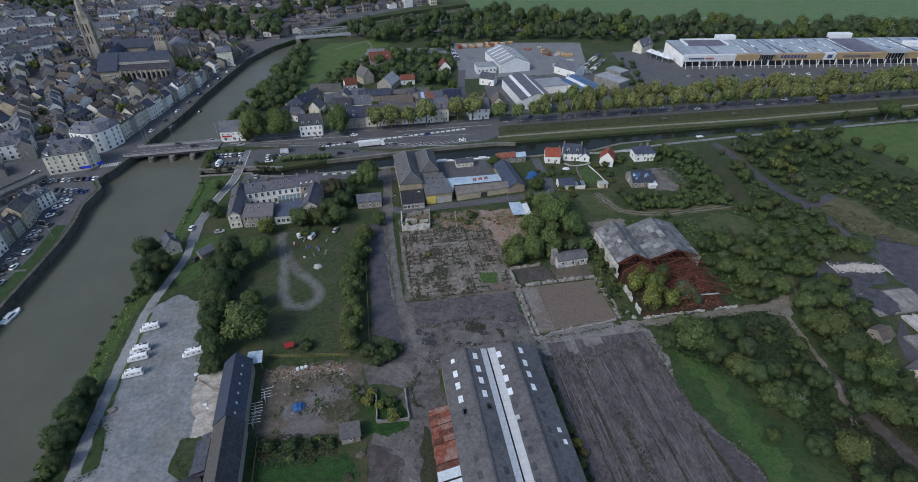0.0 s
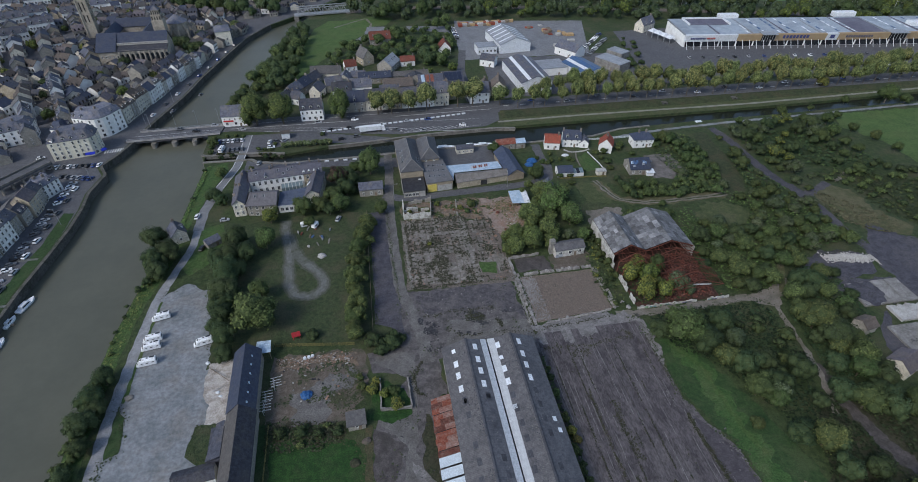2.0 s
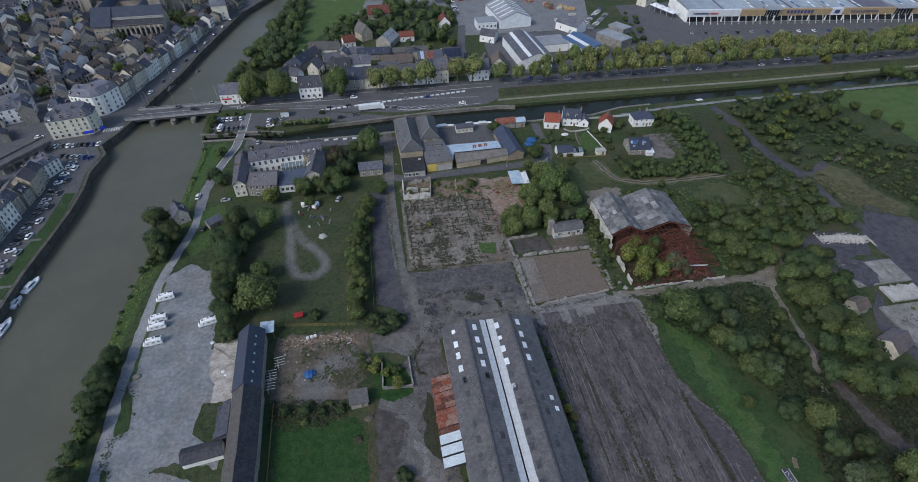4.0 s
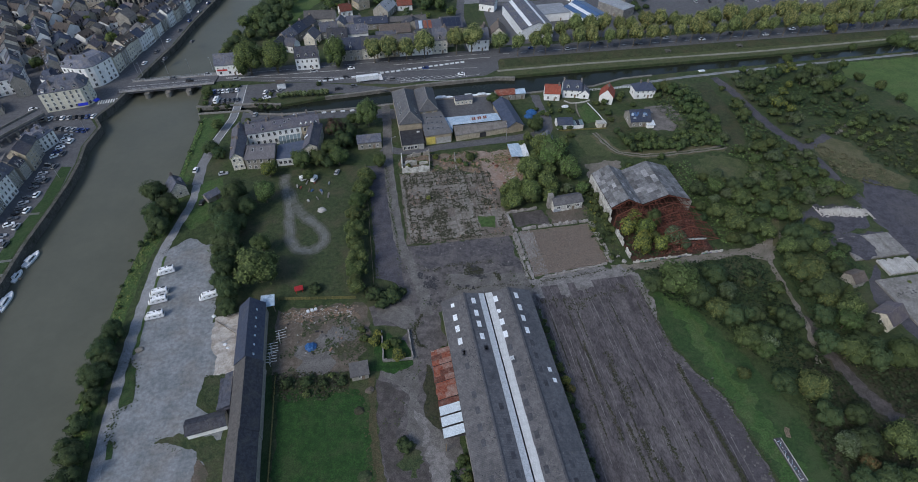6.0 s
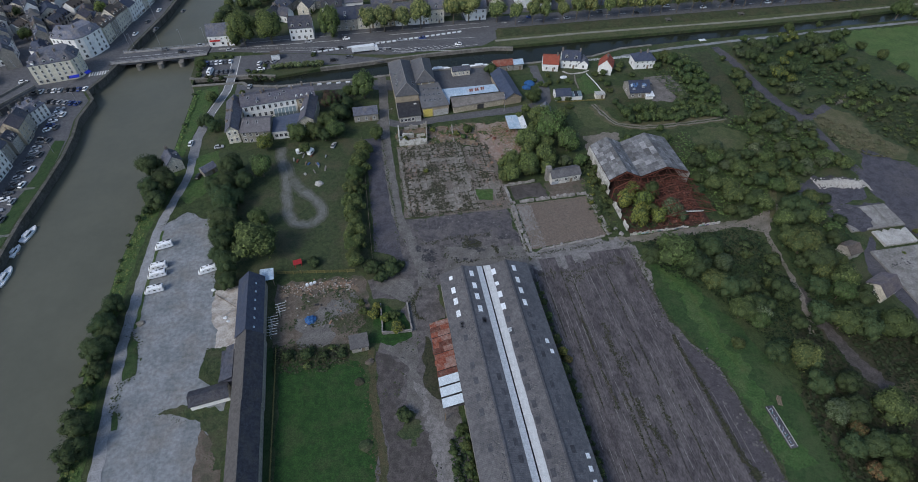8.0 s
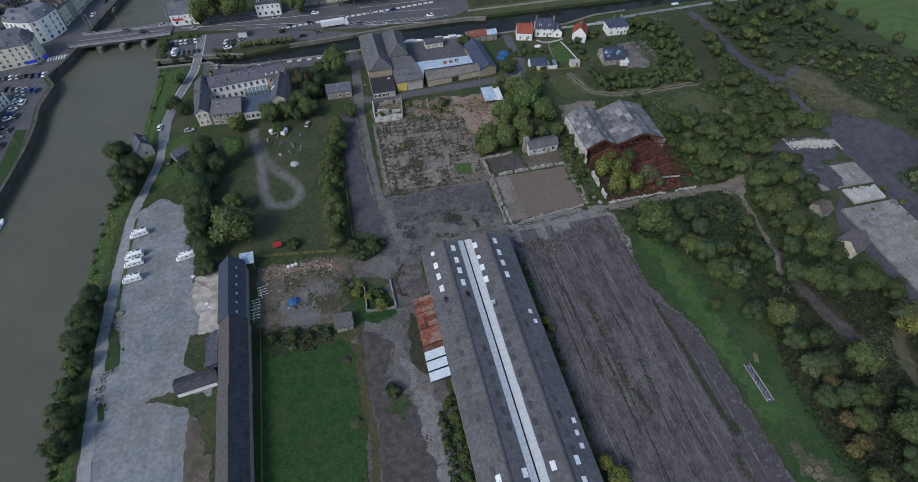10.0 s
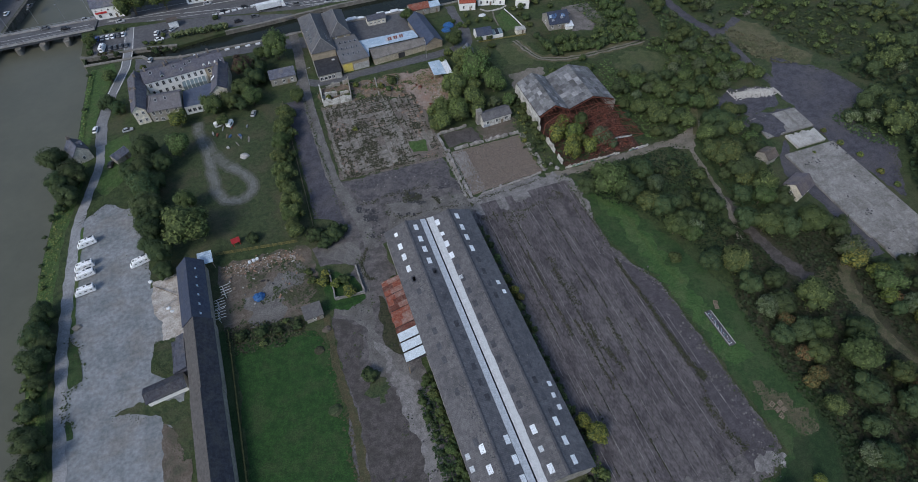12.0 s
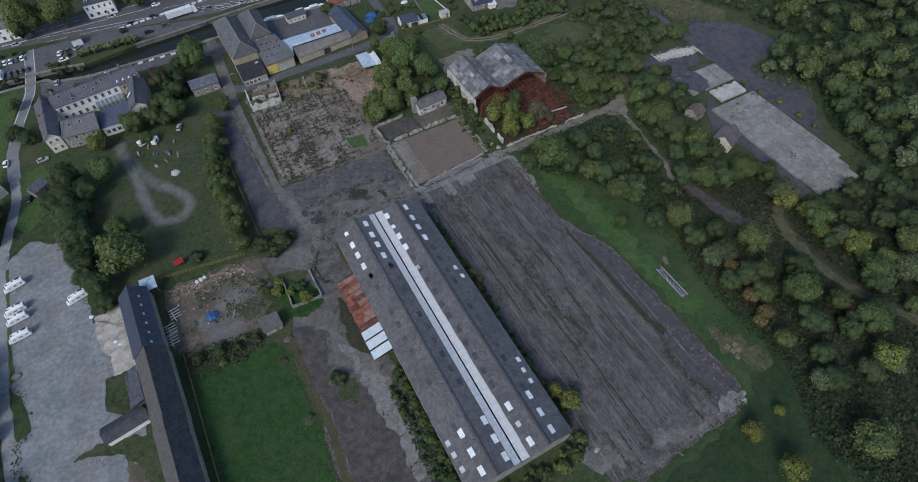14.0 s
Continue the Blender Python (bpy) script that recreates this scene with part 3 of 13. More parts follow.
patch("grass_shed", [(-54.6, 60.6), (-47.6, 61.4), (-43, 60.2), (-38.6, 58), (-38.8, 46), (-41, 46), (-42.2, 53), (-44.6, 57.2), (-50, 59.2)], DARKGRASS, 0.08, 0.6, 0.6, label="weedy grass beside the shed", category="grass")
patch("grass_pad", [(-44.9, 75.0), (-41.6, 74.6), (-39.0, 73.8), (-38.8, 66.5), (-41, 65.6), (-44.4, 67.4), (-46.0, 72.2)], DARKGRASS, 0.078, 1.0, 0.5, label="rough grass beside the concrete pad", category="grass")
patch("dirt_parking", [(-44.5, 55), (-39.4, 52), (-39.2, 20), (-45, 20)], DIRT, 0.07, 0.5, label="sandy bare earth at the edge of the gravel", category="bare ground")
patch("bank_river", [(-66.4, 151), (-69.3, 137), (-71.8, 107), (-72.3, 80), (-70.3, 54), (-68.8, 0), (-68.5, -60), (-62, -60), (-64, 10), (-65.8, 46), (-67, 62), (-68.2, 80), (-68.4, 98), (-67.2, 117), (-64, 132), (-62.6, 150)], BANKGREEN, 0.046, 0.3, label="overgrown grassy river bank", category="river bank")
patch("bank_lawn", [(-64.6, 189), (-65.6, 165), (-66.2, 152), (-62.8, 151), (-61.6, 160), (-59.2, 175), (-56, 186), (-57, 192.5)], BANKGREEN, 0.06, 0.2, label="bright mown grass river bank", category="grass bank")
patch("quay_grass", [(-106.4, 90), (-105, 128), (-103, 145), (-102.4, 157), (-102.8, 166), (-106.2, 166.6), (-106.4, 150), (-109, 128), (-111, 90)], LAWN, 0.05, 0.2, label="mown grass strip on the town quay", category="grass")
for y in (142.4, 122.4, 116.8):
    patch("quay_path", [(-110.5, y - 0.5), (-104.6, y - 0.5), (-104.6, y + 0.5), (-110.5, y + 0.5)], PATHM, 0.06, 0.15, label="pale path across the quay lawn", category="path")
patch("lane_lawn", [(-60.6, 149), (-52, 152), (-50, 140), (-52, 133), (-57.6, 127), (-61, 131)], BANKGREEN, 0.048, 0.4, label="bright mown lawn beside the river lane", category="lawn")
patch("park_lawn", [(-57, 131), (-48, 134), (-48, 100), (-33, 95.5), (-6.5, 93.5), (-5, 150), (-14, 153), (-40, 151), (-58, 147)], DARKGRASS, 0.04, 0.5, label="shaded rough park lawn", category="lawn")
LOOP = [(-31.8, 150), (-31.6, 144), (-30, 136), (-29.3, 128), (-28.9, 119), (-26.6, 113.8), (-23, 112.3), (-19.6, 114.2), (-18.6, 118.4), (-20.6, 122.4), (-24.2, 127.0)]
BRANCH = [(-23.4, 126), (-26.6, 130.4), (-29.0, 136), (-30.6, 142)]
patch("path_park_verge", strip(LOOP, 3.9), PATHEDGE, 0.052, 0.35, 0.6, label="trodden grassy edge of the loop path", category="path")
patch("path_park_branch_verge", strip(BRANCH, 4.4), PATHEDGE, 0.057, 0.35, 0.6, label="trodden grassy edge of the branch path", category="path")
patch("path_park_shoulder", strip(LOOP, 2.8), PATHMID, 0.062, 0.3, 0.6, label="trodden earth shoulder of the loop path", category="path")
patch("path_park_branch", strip(BRANCH, 3.0), PATHMID, 0.067, 0.3, 0.6, label="worn grey gravel branch path", category="path")
patch("path_park_loop", strip(LOOP, 1.6), PATHM, 0.073, 0.3, 0.6, label="worn grey gravel loop path", category="path")
patch("street_dark", [(-4.9, 150), (1.3, 150), (1.6, 128), (2.4, 104), (2.4, 95), (-4.8, 99), (-4.6, 128)], DARKASPH, 0.05, 0.3, label="dark weedy asphalt strip", category="road")
PALEYARD = mat("pale_yard_concrete", (0.150, 0.143, 0.140), (0.225, 0.215, 0.210), 1.3, (0.092, 0.086, 0.082), 3.0, 0.65, bump=0.4, bump_size=0.3, grain=0.3)
WORNC = mat("dirty_worn_concrete", (0.112, 0.106, 0.102), (0.178, 0.170, 0.162), 1.6, (0.066, 0.063, 0.056), 3.2, 0.7, bump=0.4, bump_size=0.3, grain=0.32)
patch("street_lane", strip([(4.2, 190), (4.0, 176), (2.9, 160), (2.3, 145), (2.4, 128), (2.7, 112), (4.4, 104), (6.2, 97), (7.2, 90), (7.2, 84)], 3.2), WORNC, 0.08, 0.2, label="narrow grey concrete lane", category="road")
patch("street_north", strip([(1, 160), (8, 156.4), (26, 157.4), (50, 158.5), (58, 159.4), (62.4, 161.6), (64, 169), (63.8, 178), (64.2, 187)], 3.6), ASPHALT, 0.06, 0.3, label="grey lane past the depot buildings", category="road")
patch("apron", [(2.8, 112), (5, 110), (34, 108.4), (36.2, 90), (34.8, 84.6), (10.4, 84.6), (10.2, 40), (8, 10), (-9, 10), (-9.6, 38), (-7, 47), (-6.6, 68), (-2, 74), (2.2, 82), (-6.2, 83), (-7.4, 89), (0, 91)], OLDASPH, 0.036, 0.5, label="cracked old asphalt yard round the warehouse", category="yard")
patch("apron_pale", [(14.4, 97.4), (20, 96.4), (28, 95.4), (35.4, 94), (36.4, 90.6), (35.4, 85.2), (12, 85), (13.6, 92)], WORNC, 0.052, 0.5, 0.8, label="dirty worn concrete of the yard", category="yard")
patch("apron_dark", [(5.6, 109.4), (15.5, 108.6), (26, 110), (35.2, 110.4), (34.8, 102), (35.2, 95.4), (28.4, 100.4), (16, 100.2), (8.4, 100.2)], STAINASPH, 0.043, 0.7, 0.7, label="dark worn asphalt band of the yard", category="yard")
patch("apron_concrete", [(36, 91.6), (46, 92.6), (62, 92.2), (66, 89.6), (66.6, 82), (65.6, 74), (63.6, 72), (63.8, 80), (61.4, 85.0), (54, 86.8), (47, 84.6), (41, 85.8), (36.5, 84.4)], PALEYARD, 0.118, 1.1, 0.6, label="dirty pale concrete crossing", category="yard")
patch("yard_mud", [(-6.8, 68), (-0.4, 63.5), (-2.6, 56), (-4.2, 51), (1.6, 47), (5.0, 44), (5.6, 36), (4.6, 20), (3, 12), (-8, 12), (-7.0, 31), (-5.8, 43), (-7.0, 54)], MUD, 0.048, 0.5, 0.9, label="dark muddy worn yard beside the garden", category="yard")
patch("yard_path", [(-6.4, 86), (-4, 88.6), (4.4, 88), (3.9, 81), (3.2, 70), (2.2, 60), (6.2, 52), (9.8, 48), (9.6, 44), (5.4, 46.6), (-0.6, 49.6), (-0.8, 56), (0.2, 62.7), (-5.2, 68.4), (-5.4, 70.2), (0.8, 70.2), (1.8, 80), (-2, 83.4)], WORNC, 0.056, 0.3, 0.9, label="pale worn concrete path through the yard", category="yard")
patch("yard_pale", [(0.6, 58.6), (2.4, 58), (4.4, 50), (8.0, 45), (8.6, 36), (7.0, 24), (3.6, 24), (3.8, 34), (2.2, 42), (2.4, 49)], PALEYARD, 0.061, 0.8, 0.7, label="pale worn concrete beside the muddy yard", category="yard")
patch("yard_verge", strip([(-7.8, 69), (-8.0, 61), (-8.2, 54), (-7.0, 43), (-8.0, 31), (-8.6, 12)], 1.7), BROWNG, 0.066, 0.4, 0.8, label="brown dead grass verge along the lawn", category="grass")
patch("wall_soil", [(33.2, 84), (37.0, 82), (37.0, 12), (33.2, 12)], MUD, 0.062, 0.4, label="dark weedy soil between warehouse and lot", category="bare ground")
patch("weeds_lean", [(5.2, 70), (6.2, 69.6), (6.6, 53), (5.6, 53.6), (3.2, 56.8), (3.6, 63)], WEEDM, 0.08, 0.4, label="weeds along the lean-to shed", category="weeds")
patch("weeds_verge", [(-2, 52), (0.8, 51), (1.2, 46), (-1, 44.4), (-2.8, 47)], DARKGRASS, 0.08, 1.2, 0.5, label="weeds in the yard", category="weeds")
patch("lot", [(34.6, 88.4), (64.8, 89.4), (65, 76), (64.6, 65), (68, 56), (70.6, 50), (71, 38), (71.8, 8), (67, 4.6), (52, 4.2), (41, 3), (36.5, 9), (35, 20), (34.6, 40)], OLDASPH, 0.05, 0.5, label="huge cracked asphalt and concrete lot", category="lot")
MARGINM = mat("smooth_old_asphalt", (0.057, 0.051, 0.058), (0.086, 0.078, 0.085), 1.8, (0.062, 0.057, 0.060), 6, 0.6, bump=0.2, bump_size=0.3, grain=0.22)
patch("lot_margin", [(64.2, 60), (66, 58.6), (68.2, 53.6), (70.2, 49.6), (70.6, 38), (71.2, 9), (67, 5.4), (63.6, 6.4), (63.9, 20), (64.2, 40)], MARGINM, 0.06, 0.4, 0.9, label="smooth purplish asphalt margin of the lot", category="lot")
patch("garden_green", [(-6.6, 76.6), (-8.4, 70.4), (-2.8, 68.6), (2.0, 70.2), (2.2, 73.6), (0.6, 77.4), (-3, 80.4)], GARDENLAWN, 0.072, 0.4, 0.7, label="green grass round the low frame wall", category="grass")
OCHREDIRT = mat("ochre_earth", (0.135, 0.098, 0.070), (0.205, 0.158, 0.118), 0.8, (0.085, 0.080, 0.055), 2.6, 0.7, bump=0.5, bump_size=0.4, grain=0.35)
patch("yard_grey", [(-25, 80), (-19, 83), (-11, 86), (-9.4, 82.6), (-16, 77.4), (-17, 71), (-24.6, 71.6)], WORNC, 0.056, 1.2, 0.7, label="grey stony ground of the builders yard", category="yard")
patch("yard_orange", [(-29.4, 91), (-21, 91.4), (-13, 89.6), (-9.6, 86.6), (-12, 86.2), (-19, 88), (-29.6, 87.4)], OCHREDIRT, 0.061, 0.9, 0.6, label="orange earth and brick rubble in the builders yard", category="bare ground")
patch("plot_floor", [(5.6, 144), (36, 139), (36.4, 109), (4.7, 110.2)], BROWNSOIL, 0.045, 0.4, label="weedy soil between broken floor slabs", category="bare ground")
PINKEARTH = mat("pinkish_rubble_earth", (0.215, 0.165, 0.135), (0.300, 0.238, 0.200), 1.2, (0.24, 0.135, 0.10), 3.4, 0.6, bump=0.5, bump_size=0.4, grain=0.3)
patch("plot_red", [(33.6, 140), (36.4, 130.6), (41, 127), (44.6, 129.4), (47.4, 134), (47.8, 145), (45, 151.6), (34, 152.4)], PINKEARTH, 0.06, 0.9, 0.8, label="pinkish bare earth with brick rubble", category="bare ground")
patch("plot_north", [(6, 144.5), (6.5, 153), (34, 153), (36, 139.6)], OCHREDIRT, 0.05, 1.0, label="overgrown demolition ground", category="bare ground")
patch("pit_floor", [(38, 92.4), (60, 94.2), (59.6, 110.6), (38, 110.2)], PITFILL, 0.09, 0.3, label="crushed brown fill inside low walls", category="fill")
patch("plot_dark", [(38, 112.6), (48.6, 112.6), (47.6, 119), (38, 118.6)], MUD, 0.07, 0.5, label="dark bare earth plot", category="bare ground")
patch("hut_yard", [(48.8, 111.8), (60.6, 112.2), (62, 117.6), (60.6, 121), (49, 118.4)], DIRT, 0.066, 0.8, 0.7, label="bare rubble earth before the derelict hut", category="bare ground")
patch("garden_yard", [(-30.4, 92), (-8.5, 91.2), (-7.4, 84), (-9, 76.5), (-12, 70.5), (-31, 71.4)], DIRT, 0.05, 0.8, label="bare earth builders yard", category="yard")
patch("garden_lawn", [(-28.8, 69), (-10.5, 66), (-8.6, 60), (-9, 38), (-10, 8), (-29, 8)], GARDENLAWN, 0.06, 0.5, label="mown green garden lawn", category="lawn")
patch("wall_strip", [(-32, 73), (-30, 73), (-29.8, 8), (-31, 8)], LAWN, 0.06, 0.2, label="grass strip along the long building", category="grass")
patch("meadow_south", [(36, -70), (36, 2), (41, 1.4), (67, 3.2), (72.6, 5.4), (75, 9), (82, 8.4), (84, 14), (90, 12), (97, -30), (97, -70)], ROUGHGRASS, 0.046, 0.6, label="dark rough grass south of the lot", category="grass")
TANDIRT = mat("tan_grassy_dirt", (0.074, 0.070, 0.042), (0.110, 0.102, 0.064), 1.4, (0.048, 0.062, 0.028), 3, 0.8, bump=0.4, bump_size=0.3, grain=0.35)
patch("strip_dirt", [(73.4, 19.8), (76.6, 20.2), (79.4, 18.8), (80.8, 13), (81.4, 9.2), (79.2, 8.4), (76.8, 10.6), (74.6, 15)], TANDIRT, 0.0475, 1.3, 0.6, label="trodden tan grass beside the lot", category="bare ground")
patch("wood_track_tan", [(105, 37.4), (110.8, 39.4), (114.8, 36.4), (113.4, 31), (110.8, 25.4), (108.8, 27), (109.6, 33)], TANDIRT, 0.054, 0.8, 0.8, label="bare tan clearing in the wood", category="bare ground")
patch("wood_floor", [(85, 40), (92, 52), (97, 60), (104, 56), (112, 51), (124, 52), (124, 36), (146, 35), (150, 12), (120, -22), (84, -24), (81, -6), (87, 6), (85, 24)], WEEDM, 0.0485, 1.2, 0.9, label="dark ground cover under the wood", category="wood floor")
patch("wood_path", strip([(118, 40), (114, 36), (112, 30), (111, 22), (111.6, 14), (116, 4), (122, -8)], 2.2), TANDIRT, 0.05, 0.9, label="bare brown track through the wood", category="track")
patch("wood_bare", ("band", [(101.6, 68), (101.4, 62), (101.8, 55), (102.3, 48), (103.6, 41), (106, 38)], 3.4), MUD, 0.052, 1.2, 0.8, label="bare brown track through the wood", category="track")
patch("green_strip", [(66, 88), (74, 81), (80, 62), (84, 45), (86, 18), (90, -30), (38, -30), (36, 8), (41, 2.4), (67, 4), (72.4, 7), (71.6, 38), (71, 50), (65, 66), (65.4, 80)], LAWN, 0.042, 0.5, label="green grass strip beside the lot", category="grass")
patch("mown_band", strip([(68.6, 84), (72.4, 76), (73.2, 67), (73.2, 60), (73.8, 50), (75.4, 38), (76.4, 26)], 5.2), STRIPGRASS, 0.0465, 1.8, 0.7, label="brighter mown band of the grass strip", category="grass")
patch("mown_path", strip([(69.6, 80), (73.4, 73), (74.0, 66), (73.8, 58), (75.4, 48)], 1.2), BANKGREEN, 0.0505, 0.6, 0.6, label="trodden bright path on the grass strip", category="grass")
BROWNYARD = mat("grey_brown_yard", (0.125, 0.115, 0.108), (0.185, 0.172, 0.162), 2.0, (0.105, 0.092, 0.082), 6, 0.7, bump=0.3, bump_size=0.3, grain=0.25)
TRACKM = mat("sandy_track", (0.155, 0.138, 0.118), (0.215, 0.195, 0.170), 1.0, (0.085, 0.085, 0.055), 4, 0.7, bump=0.4, bump_size=0.3)
patch("track", strip([(60, 91.4), (70, 91.2), (80, 91.2), (94, 91.8), (104, 91.6), (110, 92.4), (115, 97)], 2.7), TRACKM, 0.074, 0.5, label="pale gravel track", category="track")
patch("track_junction", [(100, 90.2), (105, 86.4), (108.4, 90), (113.4, 95.6), (110.6, 97.6), (106.6, 93.6), (101, 93)], TRACKM, 0.078, 0.5, label="worn sandy junction of tracks", category="track")
patch("track_bend", strip([(106.5, 90), (104.6, 86.5), (103.4, 78), (102.6, 71), (100.4, 62), (97, 54)], 1.5), TRACKM, 0.083, 0.5, label="pale dirt track through scrub", category="track")
patch("track_north", strip([(110, 92), (114, 98), (119, 106)], 1.8), DRYGRASS, 0.087, 0.4, label="grassy track through scrub", category="track")
patch("apron_east", [(147.4, 104), (150.8, 106.4), (158, 117), (162, 114), (172, 103), (175.5, 88), (158.5, 85), (163.5, 68), (149.5, 51), (147, 60), (146, 84), (147.4, 94)], DARKASPH, 0.05, 0.8, label="dark abandoned asphalt apron", category="yard")
patch("yard_rubble", [(123.5, 103.0), (133.8, 107), (145.2, 104.4), (146.4, 100), (143.6, 95.4), (131, 93.8), (125.4, 95.6), (121, 97.6)], DARKASPH, 0.053, 0.8, label="dark asphalt yard under a rubble heap", category="yard")
patch("yard_rubble_south", [(124.6, 92.6), (131, 93.2), (146.2, 93), (146, 84), (133, 83), (129, 86)], DARKASPH, 0.056, 0.6, label="dark asphalt beside the concrete floor", category="yard")
patch("road_east", strip([(143.5, 189), (145.2, 176), (144.8, 160), (145.8, 147), (148.5, 138), (149, 128), (148.6, 113), (150, 103), (154, 93)], 3.8), DARKASPH, 0.06, 0.5, label="dark narrow lane through scrub", category="road")
patch("road_east_branch", strip([(148.8, 135), (155, 138), (163, 141.4)], 3.0), DARKASPH, 0.064, 0.6, label="short dark side lane in scrub", category="road")
patch("bare_spot", strip([(166, 142), (172, 145.4), (180, 148.6)], 1.8), TRACKM, 0.06, 0.6, label="pale bare ground in the scrub", category="bare ground")
patch("apron_side", [(128, 76), (134, 81), (130, 73), (130.5, 56), (129, 38), (124, 38), (126, 56), (124, 70)], DARKASPH, 0.06, 0.5, label="dark asphalt strip beside the concrete floor", category="yard")
patch("scrub_meadow", [(152, 122), (176, 106), (200, 112), (206, 132), (186, 144), (160, 150), (151, 140)], DARKGRASS, 0.036, 1.0, 2.0, label="rough green scrub meadow", category="grass")
patch("dry_meadow", [(158, 141), (162, 141.2), (168.3, 135.7), (167.4, 124), (173, 113), (168.5, 109.6), (157.4, 110.4), (153.4, 121), (151.6, 131)], DRYGRASS, 0.04, 1.2, 1.2, label="dry yellowish meadow", category="grass")
PASTURE = mat("green_pasture", (0.056, 0.098, 0.028), (0.078, 0.124, 0.038), 4.0, (0.092, 0.114, 0.044), 14, 0.5, grain=0.25)
patch("meadow_east", [(206, 192), (200, 182), (204, 172), (209, 164), (208, 152), (212, 143), (232, 130), (260, 118), (600, 60), (600, 194), (260, 192.6)], PASTURE, 0.04, 1.0, 2.0, label="bright green pasture", category="field")
patch("meadow_north", [(88, 432), (115, 416), (250, 374), (400, 345), (900, 300), (1500, 1200), (88, 1200)], FIELD, 0.04, 1.0, 3.0, label="large bright green meadows", category="field")
patch("meadow_river", [(-30, 352), (-22, 366), (-8, 366), (7, 371), (20, 366), (14, 352), (6, 350), (0, 338), (-6, 326), (-16, 312), (-24, 296), (-32, 282), (-36, 268), (-44, 266), (-45, 290), (-40, 318), (-33, 336)], PASTURE, 0.04, 0.6, 2.0, label="bright green riverside meadow", category="field")
patch("path_riverside", strip([(-18, 352), (-6, 362), (2, 368), (5, 356), (4, 350)], 1.4), TRACKM, 0.05, 0.3, label="pale path across the riverside meadow", category="path")
patch("yard_barn", [(2, 350), (12, 350), (16, 341), (14, 332), (4, 332), (-4, 322), (-8, 324), (0, 336)], WORNLANE, 0.052, 0.5, label="grey gravel yard behind the barn", category="yard")
patch("parking_railway", [(26, 348), (52, 344), (52, 330), (46, 334), (28, 340)], WORNLANE, 0.054, 0.4, label="grey parking ground beside the railway", category="car park")
patch("yard_depot", [(50, 285), (58, 354), (140, 342), (124, 284)], WORNLANE, 0.05, 0.4, 2.0, label="grey storage yard of a builders merchant", category="yard")
patch("yard_garage", [(58, 233), (62, 284), (140, 283), (139, 236)], ASPHALT, 0.056, 0.2, label="asphalt yard between workshops", category="yard")
patch("car_park_mall", [(140, 238), (152, 318), (187, 319), (189, 288), (420, 258), (420, 234)], ASPHALT, 0.045, 0.2, label="large asphalt car park of a shopping hall", category="car park")
patch("path_meadow_north", strip([(215, 352), (230, 372), (250, 386), (262, 392)], 1.6), GRAVEL, 0.06, 0.3, label="pale path across the meadow", category="path")
patch("lane_north_houses", strip([(46, 231), (48, 270), (54, 300)], 4.0), ASPHALT, 0.06, 0.15, label="grey side lane", category="road")
patch("house_yard", [(104.6, 171.2), (115, 171.6), (115.4, 162), (114.6, 156.3), (110, 153.4), (101.4, 155.4), (102, 165)], BROWNYARD, 0.05, 0.6, label="gravelly yard beside a house", category="yard")
patch("house_lawn", [(78, 174), (82.4, 177.4), (83.8, 170), (84.4, 164.5), (77.2, 163.4)], BANKGREEN, 0.06, 0.2, label="mown green house lawn", category="lawn")
patch("lane_verge_dry", strip([(78.4, 156), (80.0, 150), (82.2, 144.4), (90, 141.2), (98.3, 140.6), (111.9, 140.9), (121, 141.2)], 4.4), DRYGRASS, 0.057, 0.9, 0.8, label="dry grassy verge of the sandy track", category="grass")
patch("lane_hedged", strip([(78.6, 157), (80.2, 150), (82.4, 144), (90, 140.8), (98.3, 140.2), (111.9, 140.4), (122.1, 140.9)], 1.9), TRACKM, 0.063, 0.4, 0.8, label="pale sandy track round a small meadow", category="track")
patch("lane_hedged_grass", strip([(78.6, 157), (80.2, 150), (82.4, 144), (90, 140.8), (98.3, 140.2), (111.9, 140.4), (122.1, 140.9)], 0.5), DARKGRASS, 0.068, 0.2, 0.8, label="grassy middle of the sandy track", category="grass")
patch("small_meadow", [(69.8, 157.3), (82.0, 155.6), (82.0, 147.8), (78.5, 141.4), (71.3, 144.9)], BANKG, 0.045, 0.5, label="small olive meadow between hedges", category="grass")
patch("hangar_yard", [(68.8, 138.7), (78.0, 140.2), (81.6, 138.6), (80.8, 136), (74.7, 133.0), (67.3, 131.6)], TRACKM, 0.055, 0.7, 0.8, label="bare pale dirt behind the hangar", category="bare ground")
patch("green_lane", [(133, 186), (128.6, 164), (124, 149), (120.8, 138), (126.6, 137), (133, 147), (137, 166), (138.6, 186)], EMBANK, 0.06, 0.9, 0.9, label="grassy lane between hedges", category="grass")
patch("house_drive", strip([(55, 160), (61, 152), (58, 146)], 4), DARKASPH, 0.07, 0.3, label="dark asphalt drive", category="road")

# ================= trees and shrubs =================


